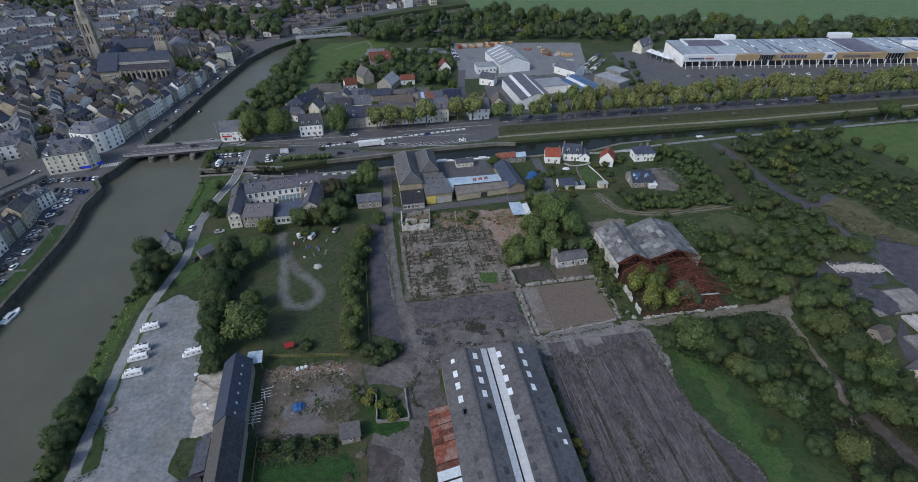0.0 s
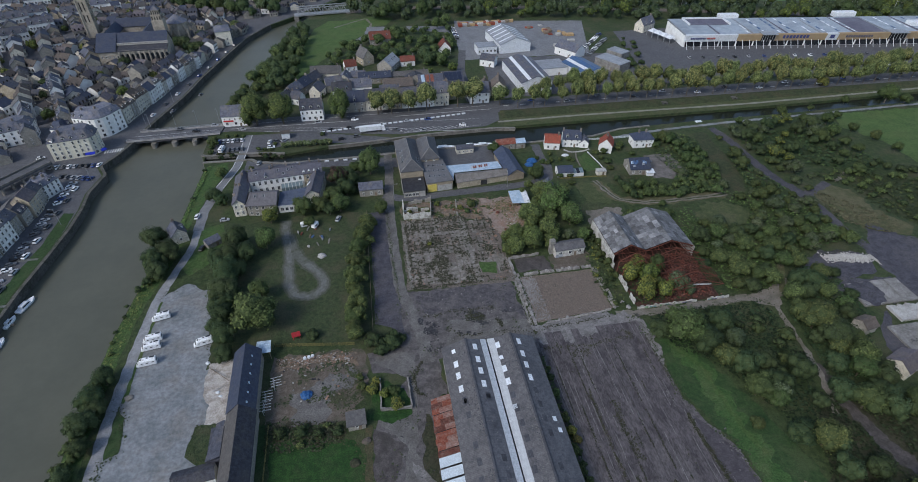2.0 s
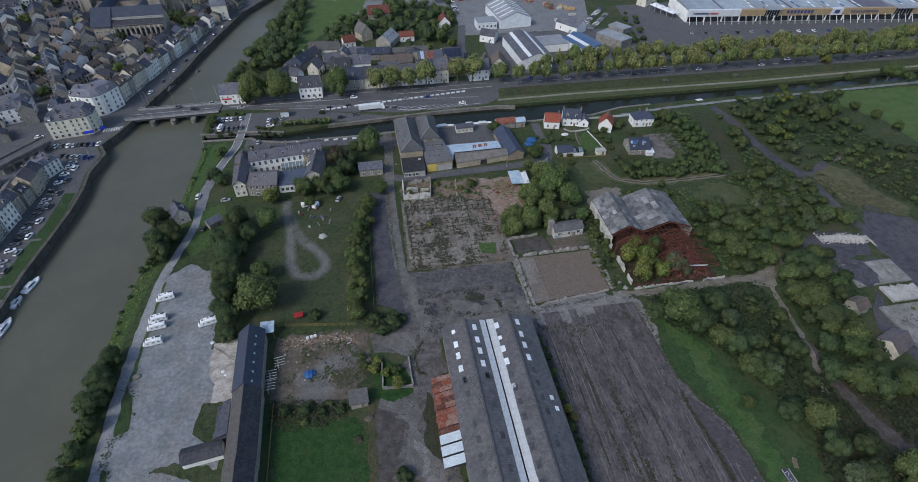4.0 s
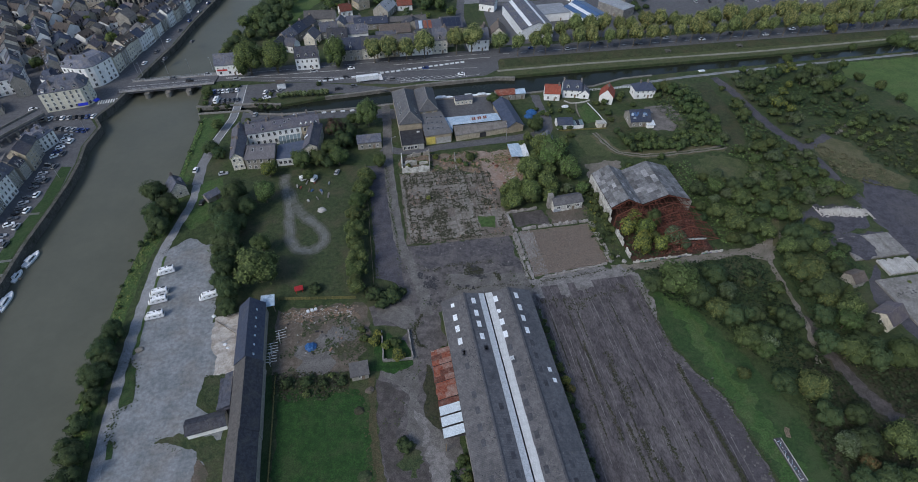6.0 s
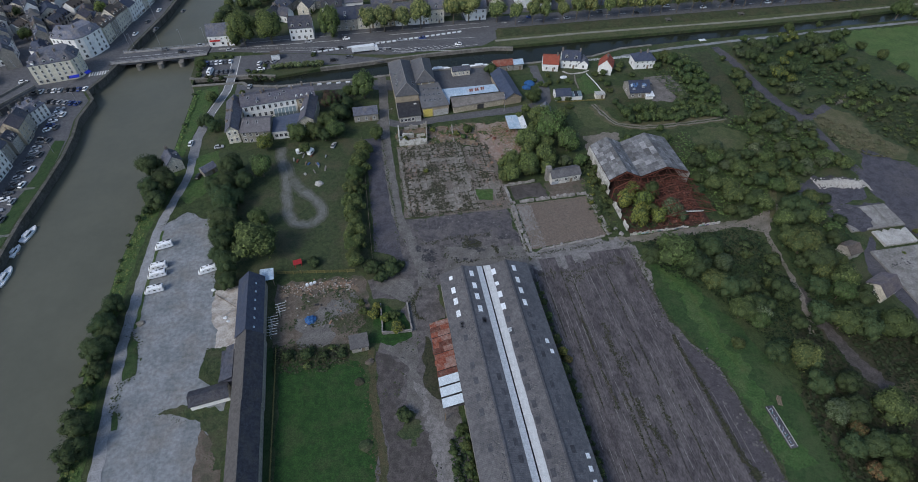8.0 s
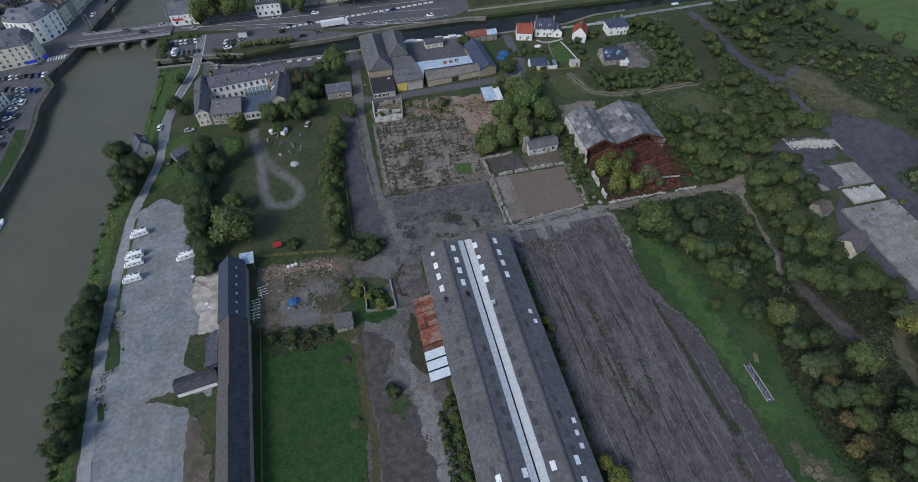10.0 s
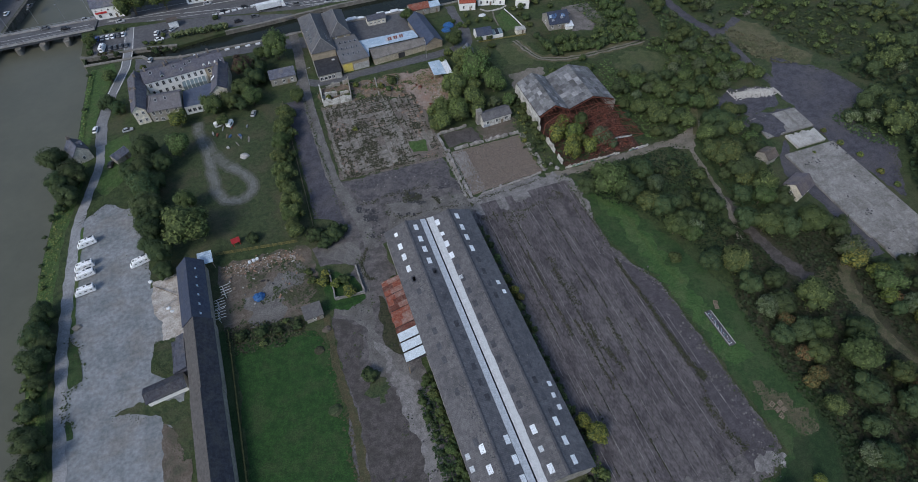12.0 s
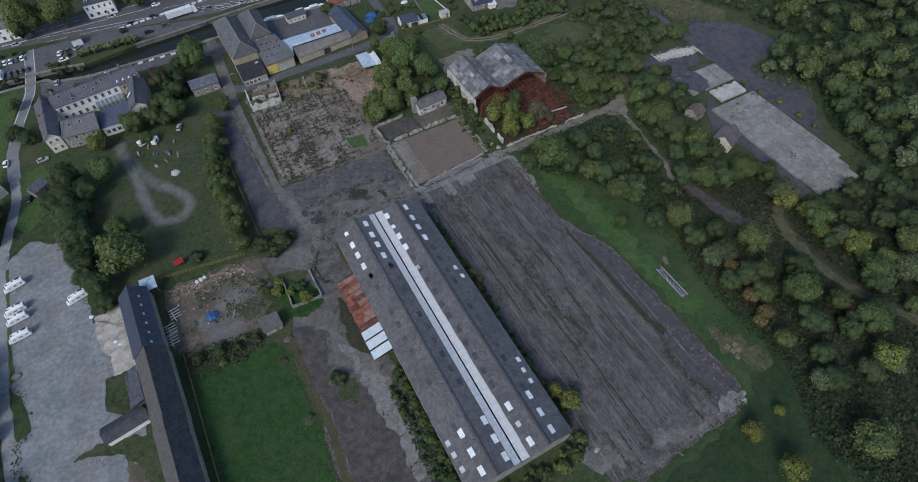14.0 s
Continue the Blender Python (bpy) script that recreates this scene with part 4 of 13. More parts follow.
def crown_mesh(name, leaf, seed, lobes, n, leafsize):
    """A crown: inner masses coloured as the shade inside it, and many small leaf clumps round them. lobes: centres and
    radii.
    """
    rr = random.Random(seed)
    bm = bmesh.new()
    nor = []
    for (cx, cy, cz, rx, rz) in lobes:
        got = bmesh.ops.create_icosphere(bm, subdivisions=1, radius=1.0)["verts"]
        for v in got:
            nor.append(v.co.normalized())
            k = 0.80 + 0.34 * noise.noise(v.co * 2.6 + Vector((seed, cx, cz)))
            v.co = Vector((cx + v.co.x * rx * k, cy + v.co.y * rx * k, cz + v.co.z * rz * k))
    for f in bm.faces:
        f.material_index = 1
    tot = sum(l[3] ** 2 for l in lobes)
    for (cx, cy, cz, rx, rz) in lobes:
        for _ in range(int(n * rx * rx / tot)):
            d = Vector((rr.gauss(0, 1), rr.gauss(0, 1), rr.gauss(0.3, 1))).normalized()
            k = 0.88 + 0.34 * noise.noise(d * 3.2 + Vector((seed * 3.1, cx, cz))) + rr.uniform(-0.10, 0.12)
            p = Vector((cx + d.x * rx * k, cy + d.y * rx * k, cz + d.z * rz * k))
            if p.z < 0.1:
                continue
            s = leafsize * rr.uniform(0.55, 1.35)
            nrm = (d * 1.2 + Vector((rr.uniform(-.6, .6), rr.uniform(-.6, .6), rr.uniform(0, .9)))).normalized()
            t = nrm.orthogonal().normalized()
            b = nrm.cross(t)
            a = rr.uniform(0, 6.28)
            u, w = t * math.cos(a) + b * math.sin(a), b * math.cos(a) - t * math.sin(a)
            q = [bm.verts.new(x) for x in (p + u * s, p + w * s * 0.8 - nrm * s * 0.3, p - u * s * rr.uniform(0.7, 1.0), p - w * s * 0.8 - nrm * s * 0.3)]
            nor += [(d * 0.9 + nrm * 0.75).normalized()] * 4
            bm.faces.new((q[0], q[1], q[2]))
            bm.faces.new((q[0], q[2], q[3]))
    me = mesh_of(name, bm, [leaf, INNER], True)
    me.normals_split_custom_set_from_vertices(nor)
    return me, np.array([tuple(n) for n in nor])


def trunk_mesh(height, r, seed, limbs=5):
    rr = random.Random(seed)
    bm = bmesh.new()
    tube(bm, (0, 0, -0.2), (rr.uniform(-.1, .1), rr.uniform(-.1, .1), height * 0.45), r, r * 0.7, 7)
    tube(bm, (0, 0, height * 0.44), (0.1, 0, height * 0.85), r * 0.7, r * 0.25, 6)
    for i in range(limbs):
        a = i * 6.28 / limbs + rr.uniform(-.4, .4)
        z = height * rr.uniform(0.38, 0.6)
        tube(bm, (0, 0, z), (math.cos(a) * height * 0.28, math.sin(a) * height * 0.28, z + height * 0.22), r * 0.45, r * 0.12, 5)
    return mesh_of("trunk", bm, BARK)


def lobes_round(seed, r, h, base, n=9):
    rr = random.Random(seed)
    out = [(0, 0, base + (h - base) * 0.55, r * 0.72, (h - base) * 0.46)]
    for i in range(n):
        a = i * 6.283 / n + rr.uniform(-.3, .3)
        d = r * rr.uniform(0.36, 0.66)
        out.append((math.cos(a) * d, math.sin(a) * d, base + (h - base) * rr.uniform(0.3, 0.68), r * rr.uniform(0.30, 0.50), (h - base) * rr.uniform(0.20, 0.36)))
    return out


class TreeKind:
    """One species: a few shapes of crown and trunk on which all its trees share meshes."""

    def __init__(self, name, label, leaf, r, h, base, n, size, variants=3, category="tree", group=""):
        self.name, self.label, self.category, self.group, self.r = name, label, category, group, r
        self.protos, self.low = [], []
        for k in range(variants):
            sd = sum(map(ord, name)) + 17 * k
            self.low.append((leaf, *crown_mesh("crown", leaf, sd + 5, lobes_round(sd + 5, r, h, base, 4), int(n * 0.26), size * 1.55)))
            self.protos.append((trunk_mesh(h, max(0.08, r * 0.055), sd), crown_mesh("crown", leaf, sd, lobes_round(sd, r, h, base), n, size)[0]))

    def plant(self, x, y, diameter, seed, tall=1.0):
        rr = random.Random(seed)
        tr, cr = self.protos[seed % len(self.protos)]
        k = diameter / (2 * self.r)
        ob = thing(self.name, self.label, self.category, group=self.group)
        ob.matrix_basis = place(x, y, 0, rr.uniform(0, 360), k * rr.uniform(0.92, 1.08), k * rr.uniform(0.92, 1.08), k * tall * rr.uniform(0.9, 1.1))
        share("trunk", tr, ob)
        share("crown", cr, ob)
        return ob


BROAD = TreeKind("broadleaf_tree", "round green broadleaf tree in rough grass", LEAF, 4.0, 7.5, 0.8, 2100, 0.20)
DARKT = TreeKind("dark_broadleaf_tree", "dense dark green broadleaf tree in scrub", LEAFD, 4.0, 7.0, 0.3, 2000, 0.20)
YELT = TreeKind("yellowing_tree", "yellow-green broadleaf tree turning to autumn", LEAFY, 3.0, 5.6, 0.6, 1500, 0.18, 2)
WILL = TreeKind("willow_tree", "grey-green willow with loose crown", LEAFG, 3.5, 6.0, 0.3, 1800, 0.19, 2)
PLANE = TreeKind("plane_tree", "yellow-green plane tree on a bare trunk beside the avenue", LEAFP, 3.6, 10.4, 2.6, 2000, 0.20, 3, group="avenue plane trees")
LIGHTT = TreeKind("light_broadleaf_tree", "light green broadleaf tree on waste ground", LEAFB, 4.0, 7.5, 0.5, 2100, 0.20, 2)
AUTUMN = TreeKind("autumn_tree", "small tree with brown autumn leaves", LEAFO, 3.0, 5.4, 0.5, 1500, 0.18, 2)
COPPER = TreeKind("copper_beech", "dark reddish copper beech beside the manor", LEAFR, 3.6, 7.5, 0.6, 2000, 0.2, 1)
SHRUB = TreeKind("shrub", "low dense green shrub on rough ground", LEAF, 1.6, 2.0, 0.05, 620, 0.14, 3, category="shrub")
DSHRUB = TreeKind("dark_shrub", "low dark green bramble shrub", LEAFU, 1.8, 1.9, 0.05, 640, 0.14, 3, category="shrub")
YSHRUB = TreeKind("yellow_shrub", "small yellow-green autumn shrub", LEAFY, 1.4, 2.2, 0.05, 520, 0.14, 2, category="shrub")


def plant(kind, rows, tall=1.0):
    for i, (x, y, d) in enumerate(rows):
        kind.plant(x, y, d, int(abs(x) * 31 + abs(y) * 17) + i, tall)


def forest(name, label, spots):
    """A wood that nobody could count: all its crowns in one mesh. spots: kind, seed and pose."""
    mats, verts, faces, mis, nors, base = [], [], [], [], [], 0
    for kind, seed, m in spots:
        leaf, me, nor = kind.low[seed % len(kind.low)]
        for x in (leaf, INNER):
            if x not in mats:
                mats.append(x)
        n = len(me.vertices)
        co = np.empty(n * 3)
        me.vertices.foreach_get("co", co)
        mm = np.array(m)
        verts.append(co.reshape(n, 3) @ mm[:3, :3].T + mm[:3, 3])
        nn = nor @ np.linalg.inv(mm[:3, :3])
        nors.append(nn / np.linalg.norm(nn, axis=1, keepdims=True))
        k = len(me.polygons)
        ix = np.empty(k * 3, dtype=np.int64)
        me.polygons.foreach_get("vertices", ix)
        mi = np.empty(k, dtype=np.int64)
        me.polygons.foreach_get("material_index", mi)
        faces.append(ix.reshape(k, 3) + base)
        mis.append(np.where(mi == 0, mats.index(leaf), mats.index(INNER)))
        base += n
    me = bpy.data.meshes.new(name)
    me.from_pydata(np.concatenate(verts).tolist(), [], np.concatenate(faces).tolist())
    me.polygons.foreach_set("material_index", np.concatenate(mis).tolist())
    for x in mats:
        me.materials.append(x)
    me.polygons.foreach_set("use_smooth", [True] * len(me.polygons))
    me.normals_split_custom_set_from_vertices(np.concatenate(nors).tolist())
    return tagged(new(name, me), label, "wood", kind="stuff")


def scatter(zone, gap, kinds, lo, hi, seed, avoid=(), tall=1.0, cap=400, wood="", label=""):
    """Trees at random inside an outline, at least `gap` m apart; with a name for the wood, joined into one mesh."""
    rr = random.Random(seed)
    xs, ys = [p[0] for p in zone], [p[1] for p in zone]
    cell, got, spots = {}, 0, []
    area = (max(xs) - min(xs)) * (max(ys) - min(ys))
    for _ in range(int(area / gap / gap * 4)):
        x, y = rr.uniform(min(xs), max(xs)), rr.uniform(min(ys), max(ys))
        if not inside(x, y, zone) or any(inside(x, y, a) for a in avoid):
            continue
        i, j = int(x // gap), int(y // gap)
        if any((x - a) ** 2 + (y - b) ** 2 < gap * gap for di in (-1, 0, 1) for dj in (-1, 0, 1) for a, b in cell.get((i + di, j + dj), ())):
            continue
        cell.setdefault((i, j), []).append((x, y))
        kd, dm, sd = kinds[rr.randrange(len(kinds))], rr.uniform(lo, hi), rr.randrange(9999)
        if wood:
            k = dm / (2 * kd.r)
            spots.append((kd, sd, place(x, y, 0, rr.uniform(0, 360), k, k, k * tall * rr.uniform(0.8, 1.15))))
        else:
            kd.plant(x, y, dm, sd, tall)
        got += 1
        if got >= cap:
            break
    if spots:
        forest(wood, label, spots)




def carpet(name, label, zone, hmin, hmax, seed, m=None, leaf=None, gap=0.55, per=1.0, avoid=(), cell=1.5):
    """Undergrowth: a low uneven mat of bramble with many leaf clumps on it, over an outline."""
    q = random.Random(seed)
    xs, ys = [p[0] for p in zone], [p[1] for p in zone]
    verts, faces, mi = [], [], []

    def height(x, y):
        k = noise.noise(Vector((x * 0.16, y * 0.16, seed))) + 0.6 * noise.noise(Vector((x * 0.5, y * 0.5, seed)))
        return hmin + (hmax - hmin) * max(0.0, min(1.0, 0.5 + k * 0.7))

    area = (max(xs) - min(xs)) * (max(ys) - min(ys))
    for _ in range(int(area / gap / gap * per)):
        x, y = q.uniform(min(xs), max(xs)), q.uniform(min(ys), max(ys))
        if not inside(x, y, zone) or any(inside(x, y, a) for a in avoid):
            continue
        z = height(x, y) * q.uniform(0.35, 1.0)
        s = gap * q.uniform(0.35, 0.85)
        a = q.uniform(0, 6.28)
        tx, ty = q.uniform(-.5, .5), q.uniform(-.5, .5)
        n0 = len(verts)
        for k in range(4):
            u, v = math.cos(a + k * 1.57) * s * q.uniform(0.6, 1.1), math.sin(a + k * 1.57) * s * q.uniform(0.6, 1.1)
            verts.append((x + u, y + v, max(0.05, z + u * tx + v * ty)))
        faces += [(n0, n0 + 1, n0 + 2), (n0, n0 + 2, n0 + 3)]
        k = 1 if q.random() < 0.3 else 0
        mi += [k, k]
    me = bpy.data.meshes.new(name)
    me.from_pydata(verts, [], faces)
    for x in (m or LEAFU, leaf or LEAFD):
        me.materials.append(x)
    me.polygons.foreach_set("material_index", mi)
    return tagged(new(name, me), label, "undergrowth", kind="stuff")


def tufts(name, label, spots, lo, hi, m, seed=1, rise=0.12):
    """Small weeds in joints and cracks, one ragged clump at each spot (x, y, z)."""
    q = random.Random(seed)
    verts, faces = [], []
    for (x, y, z) in spots:
        s, a = q.uniform(lo, hi), q.uniform(0, 6.28)
        n0 = len(verts)
        for k in range(4):
            r = s * q.uniform(0.4, 1.2)
            verts.append((x + math.cos(a + k * 1.57) * r, y + math.sin(a + k * 1.57) * r, z + q.uniform(0.01, rise)))
        faces += [(n0, n0 + 1, n0 + 2), (n0, n0 + 2, n0 + 3)]
    me = bpy.data.meshes.new(name)
    me.from_pydata(verts, [], faces)
    me.materials.append(m)
    return tagged(new(name, me), label, "weeds", kind="stuff")


def fringe(name, label, line, m, spread=0.5, per=4.0, lo=0.10, hi=0.34, z=0.10, seed=1):
    """Ragged tufts along the edge between two kinds of ground."""
    q = random.Random(seed)
    spots = []
    for a, b in zip(line, line[1:]):
        a, b = Vector(a), Vector(b)
        n = Vector(((b - a).y, -(b - a).x)).normalized()
        for _ in range(int((b - a).length * per)):
            p = a.lerp(b, q.random())
            k = noise.noise(Vector((p.x * 0.35, p.y * 0.35, seed)))
            p = p + n * (q.gauss(0, spread) + k * spread * 1.5)
            spots.append((p.x, p.y, z))
    return tufts(name, label, spots, lo, hi, m, seed)
plant(DARKT, [(-70.9, 143.4, 8.4), (-64.9, 135.4, 9.2), (-66.0, 127.6, 7.8), (-68.1, 133.3, 8.1), (-69.3, 84.3, 7.4), (-68.6, 90.1, 6.7), (-69.4, 77.8, 8.0), (-67.6, 82.0, 5.6),
              (-68.4, 59.2, 7.4), (-68.0, 53.5, 6.5), (-67.8, 72.4, 5.0), (-57.0, 165.6, 6.4), (-54.4, 163.4, 5.0), (-69.2, 66, 4.5)])
plant(YELT, [(-36.6, 149.6, 7.0)])
plant(BROAD, [(-36.5, 136.2, 8.4), (-35.5, 114.1, 7.0), (-26.0, 151.8, 7.7), (-20.7, 152.9, 7.3), (-13.9, 152.4, 7.4), (-16.0, 157.5, 7.4), (-2.9, 174.9, 10.8), (-0.5, 149.2, 5.6),
              (46.0, 183.0, 5.6), (56.6, 161.2, 6.4), (-8.2, 177.0, 5.6), (-57.2, 181.5, 5.0), (-24, 145.5, 4.5)])
plant(DARKT, [(-45.4, 137.7, 8.9), (-46.0, 130.9, 8.6), (-45.8, 123.1, 8.9), (-45.5, 115.1, 8.2), (-44.6, 106.6, 7.6), (-42.8, 98.9, 7.0), (-42.2, 93.9, 5.4), (-49.3, 130.2, 6.5),
              (-41.3, 131.5, 6.7), (-43.1, 123.9, 6.5), (-42.6, 114.1, 5.7), (-11.7, 162.4, 8.0), (-9.5, 167.6, 7.2), (-17.4, 151.3, 5.6), (-52, 134.5, 4), (-47.2, 110.6, 5)], 1.05)
plant(BROAD, [(-35.2, 102.8, 12.6)], 0.95)
plant(COPPER, [(-14.2, 168.3, 8.6)])
plant(BROAD, [(-5.3, 142.3, 5.8), (-7.0, 135.6, 6.1), (-8.5, 129.3, 6.2), (-9.7, 122.9, 5.7), (-10.4, 117.1, 5.2), (-10.0, 111.4, 4.4), (-9.9, 105.8, 4.0), (-10.1, 100.1, 5.5), (-10.3, 95.5, 5.5), (-3.5, 142.0, 3.9)])
plant(DSHRUB, [(-5.5, 92.3, 6.6), (-0.9, 91.1, 6.6), (-3.5, 89.2, 5.0), (1.6, 92.2, 3.4), (-21.0, 97.0, 4.2), (-1.9, 50.6, 4.4), (-27, 69.6, 3.4), (-22.5, 69.2, 3.4), (-18.5, 68.4, 3), (-14.5, 68, 2.4)])
plant(YSHRUB, [(-6.5, 77.8, 3.2), (-5.6, 79.9, 2.6), (-1.2, 72.8, 3.6), (-3.8, 76.2, 2.6), (18.8, 150.6, 2.4), (9, 147.5, 2), (13.6, 129.6, 1.8), (26.5, 147, 2.6)])
plant(SHRUB, [(-1.6, 76.6, 3.4), (-8.8, 79, 3), (-9.4, 82, 2.4), (30.5, 148.6, 4.2), (28.4, 145, 2.6), (9.2, 66.5, 2.2), (9.8, 73, 2.2), (9.6, 46, 2.6), (9.9, 42, 2.8), (9.8, 38, 2.4), (9.8, 34, 2.8), (9.6, 30, 2.6), (9.8, 26, 2.4), (9.4, 21.5, 2.8)])
plant(LIGHTT, [(56.4, 139.7, 11.2), (44.9, 123.6, 7.6), (39.2, 121.5, 6.6), (60.6, 132.6, 8.6), (55.0, 147.8, 8.3), (62.2, 124.6, 5.2), (48.2, 135.6, 9.6), (40.5, 127.2, 6.8), (51.7, 127.6, 8.0), (36.5, 121.1, 4.2), (63.2, 137.6, 4.6), (74.7, 132.4, 3.6)])
plant(YELT, [(68.8, 104.0, 6.0), (69.8, 96.0, 6.4), (73.2, 102.4, 6.6), (75.4, 95.8, 5.4), (72.4, 108.2, 4.6), (71.6, 98.6, 5.4)], 1.25)
plant(BROAD, [(78.0, 106.0, 6.0), (75.8, 100.6, 3.6)], 1.1)
plant(WILL, [(81.0, 98.6, 6.2), (83.4, 96.0, 4.0)], 1.1)
plant(SHRUB, [(89.1, 175.4, 3.0), (63.0, 172.0, 2.6), (61.6, 175, 2.4), (66.6, 172.5, 2.4), (97.4, 178.6, 4.0), (98.6, 180.4, 3.0), (67.4, 177.6, 2.4), (70.2, 172.6, 2.2), (75.0, 171.4, 2.0), (61.0, 167.4, 2.6)], 1.3)
plant(BROAD, [(116.6, 180.4, 5.6), (113.6, 181.6, 4.4)])
plant(BROAD, [(72.8, 80.8, 11.5), (79.4, 71.6, 6.2), (82.0, 62.0, 7.6), (85.0, 58.9, 5.6), (88.5, 47.8, 8.0), (109.1, 78.7, 10.3), (107.3, 82.2, 7.4), (112.2, 65.9, 8.2), (104.0, 54.7, 8.0), (113.9, 51.3, 9.0)])
plant(DARKT, [(67.9, 82.2, 7.4), (76.8, 77.0, 9.2), (83.1, 69.1, 7.7), (86.9, 63.0, 6.6), (95.2, 65.1, 7.7), (110.6, 73.2, 9.6), (100.2, 58.0, 7.3), (108.4, 52.3, 8.1), (84.1, 50.1, 6.8)])
plant(WILL, [(86.4, 60.4, 5.6), (120.7, 23.7, 6.0), (102, -3.7, 6.0), (85.9, 0.9, 5.4), (88.7, 34.8, 5.6)])
plant(DARKT, [(90.1, 47.6, 7.0), (86.9, 27.4, 6.4), (90.5, 4.9, 5.6), (88.2, -0.3, 6.0)])
plant(BROAD, [(100, 33.5, 8.2), (98.1, 18.3, 9.6), (83, -12.4, 9.0), (118.1, 12.5, 8.4), (119.1, 30.1, 7.4), (106.2, 5.1, 8.6), (76.8, 54.1, 3.8), (95, 26, 6.4), (104, 12, 6)])
plant(DARKT, [(88.5, 41, 6.6), (92.4, 34.6, 7.4), (95.4, 40.6, 6.0), (91.5, 27, 6.6), (104, 22.6, 7.2), (95, 11, 7.4), (101, 6, 7.0), (110.4, 6, 7.4), (96, -2.6, 6.4)])
plant(BROAD, [(86.3, 11.3, 5.6), (91, 21.4, 6.2)])
plant(YELT, [(66.3, -8.6, 6.4), (116.6, 38.2, 6.6), (121.8, 20.2, 6.4), (73.6, 0.7, 3.0)])
plant(YELT, [(65.3, 0.1, 5.0), (37.9, 22.8, 5.0), (36.5, 26.0, 4.0), (35.9, 59.6, 2.6), (100.7, -2.2, 7.0)])
plant(SHRUB, [(35.6, 69.7, 2.8), (35.2, 63.1, 3.2), (35.1, 55.3, 3.0), (34.9, 50.9, 2.4), (34.6, 45.5, 2.2), (34.7, 40.2, 2.4), (35.5, 74.2, 1.9), (34.9, 34, 2.4), (35.1, 29, 2.6), (35.6, 15.6, 3), (33, 13.4, 3), (29.6, 13, 3), (26, 13.4, 2.6), (22, 13.6, 2.6)])

plant(AUTUMN, [(94.2, 27.1, 4.6), (88.6, 22.4, 4.2), (90.6, 30.6, 4.0), (105.8, 8.4, 4.4), (118.6, 26.4, 4.2), (85.6, 16.8, 3.6), (88.2, 17.9, 4.0)])
plant(YELT, [(119.7, 33.3, 6.0), (120.7, 20.0, 6.6), (117.4, 27.6, 5.0), (123.6, 14.4, 5.6)])
plant(AUTUMN, [(36.6, 57.4, 2.4)])

# woods and scrub
GREENLANE = [(133, 186), (128.6, 164), (124, 149), (120.8, 138), (126.6, 137), (133, 147), (137, 166), (138.6, 186)]
GLADE = [(103, 131), (112.2, 136.6), (119.2, 136.6), (124, 129.6), (116.6, 121), (109, 123)]
patch("glade", GLADE, BANKG, 0.05, 1.2, 0.8, label="green grassy glade in the scrub", category="grass")
scatter([(96.4, 113.8), (114.7, 129.1), (134.1, 137.8), (137.3, 126.9), (146.5, 107.4), (135.7, 108.1), (123, 108), (119, 104), (112.5, 96.9), (106.6, 93.9), (95.6, 94.5), (92, 98), (92.5, 112)], 4.1, [BROAD, WILL, BROAD, DARKT, BROAD, BROAD], 3.6, 6.6, 11, avoid=[GLADE], tall=0.95)
scatter([(84, 88.8), (98, 89.5), (101.4, 85.7), (99.4, 72.6), (95.9, 57.8), (100.3, 50), (112, 44), (124, 50), (123.8, 36.7), (146.6, 34.7), (150, 12.8), (126, -22), (112, -20), (116, 10), (117, 34), (112, 42), (95, 56), (86, 70)], 5.6, [DARKT, DARKT, DARKT, BROAD, DARKT, DARKT, WILL], 4.4, 8.4, 12, avoid=[[(97, 56), (113, 51), (114, 43), (104, 41), (97, 48)], [(84, 92), (104, 92), (103, 66), (97, 58), (89, 64)]])
scatter([(155.8, 83.0), (178.0, 90.0), (176.4, 105.1), (199.0, 110.5), (239.5, 100), (250, 60), (230, 20), (170, -10), (150, 4), (151, 34.7), (154.0, 53.7), (166.9, 67.5)], 5.0, [DARKT, BROAD, DARKT, DARKT, SHRUB, WILL, BROAD, DARKT], 3.0, 9.0, 13, wood="wood_east", label="dense mixed wood beyond the concrete floor", tall=1.15)
scatter([(106.2, 154.7), (130.9, 159.4), (138, 170), (134, 178), (146, 182), (159.2, 143.6), (151.7, 136), (146.8, 120.3), (144.7, 108.6), (117.4, 106.9), (95.9, 115.6), (100.5, 125.8), (103.0, 134.6), (118, 140), (118, 145)], 4.6, [SHRUB, BROAD, BROAD, WILL, DARKT, BROAD, BROAD, WILL], 3.4, 7.2, 14, wood="scrub_north", label="green scrub and young trees on waste ground", avoid=[GLADE, [(140, 189), (142.4, 176), (142, 160), (143, 147), (146, 138), (146.2, 113), (147, 103), (152, 103), (151.6, 128), (151, 139), (148.4, 147), (147.6, 160), (148, 176), (146.6, 189)], [(103, 136.4), (117, 136.4), (120, 129), (112, 124), (104, 127)], GREENLANE, [(94, 142.2), (94, 139), (108, 136.4), (121.5, 136.4), (123.5, 141.4), (119, 140.6), (108, 140.2)]], tall=0.85)
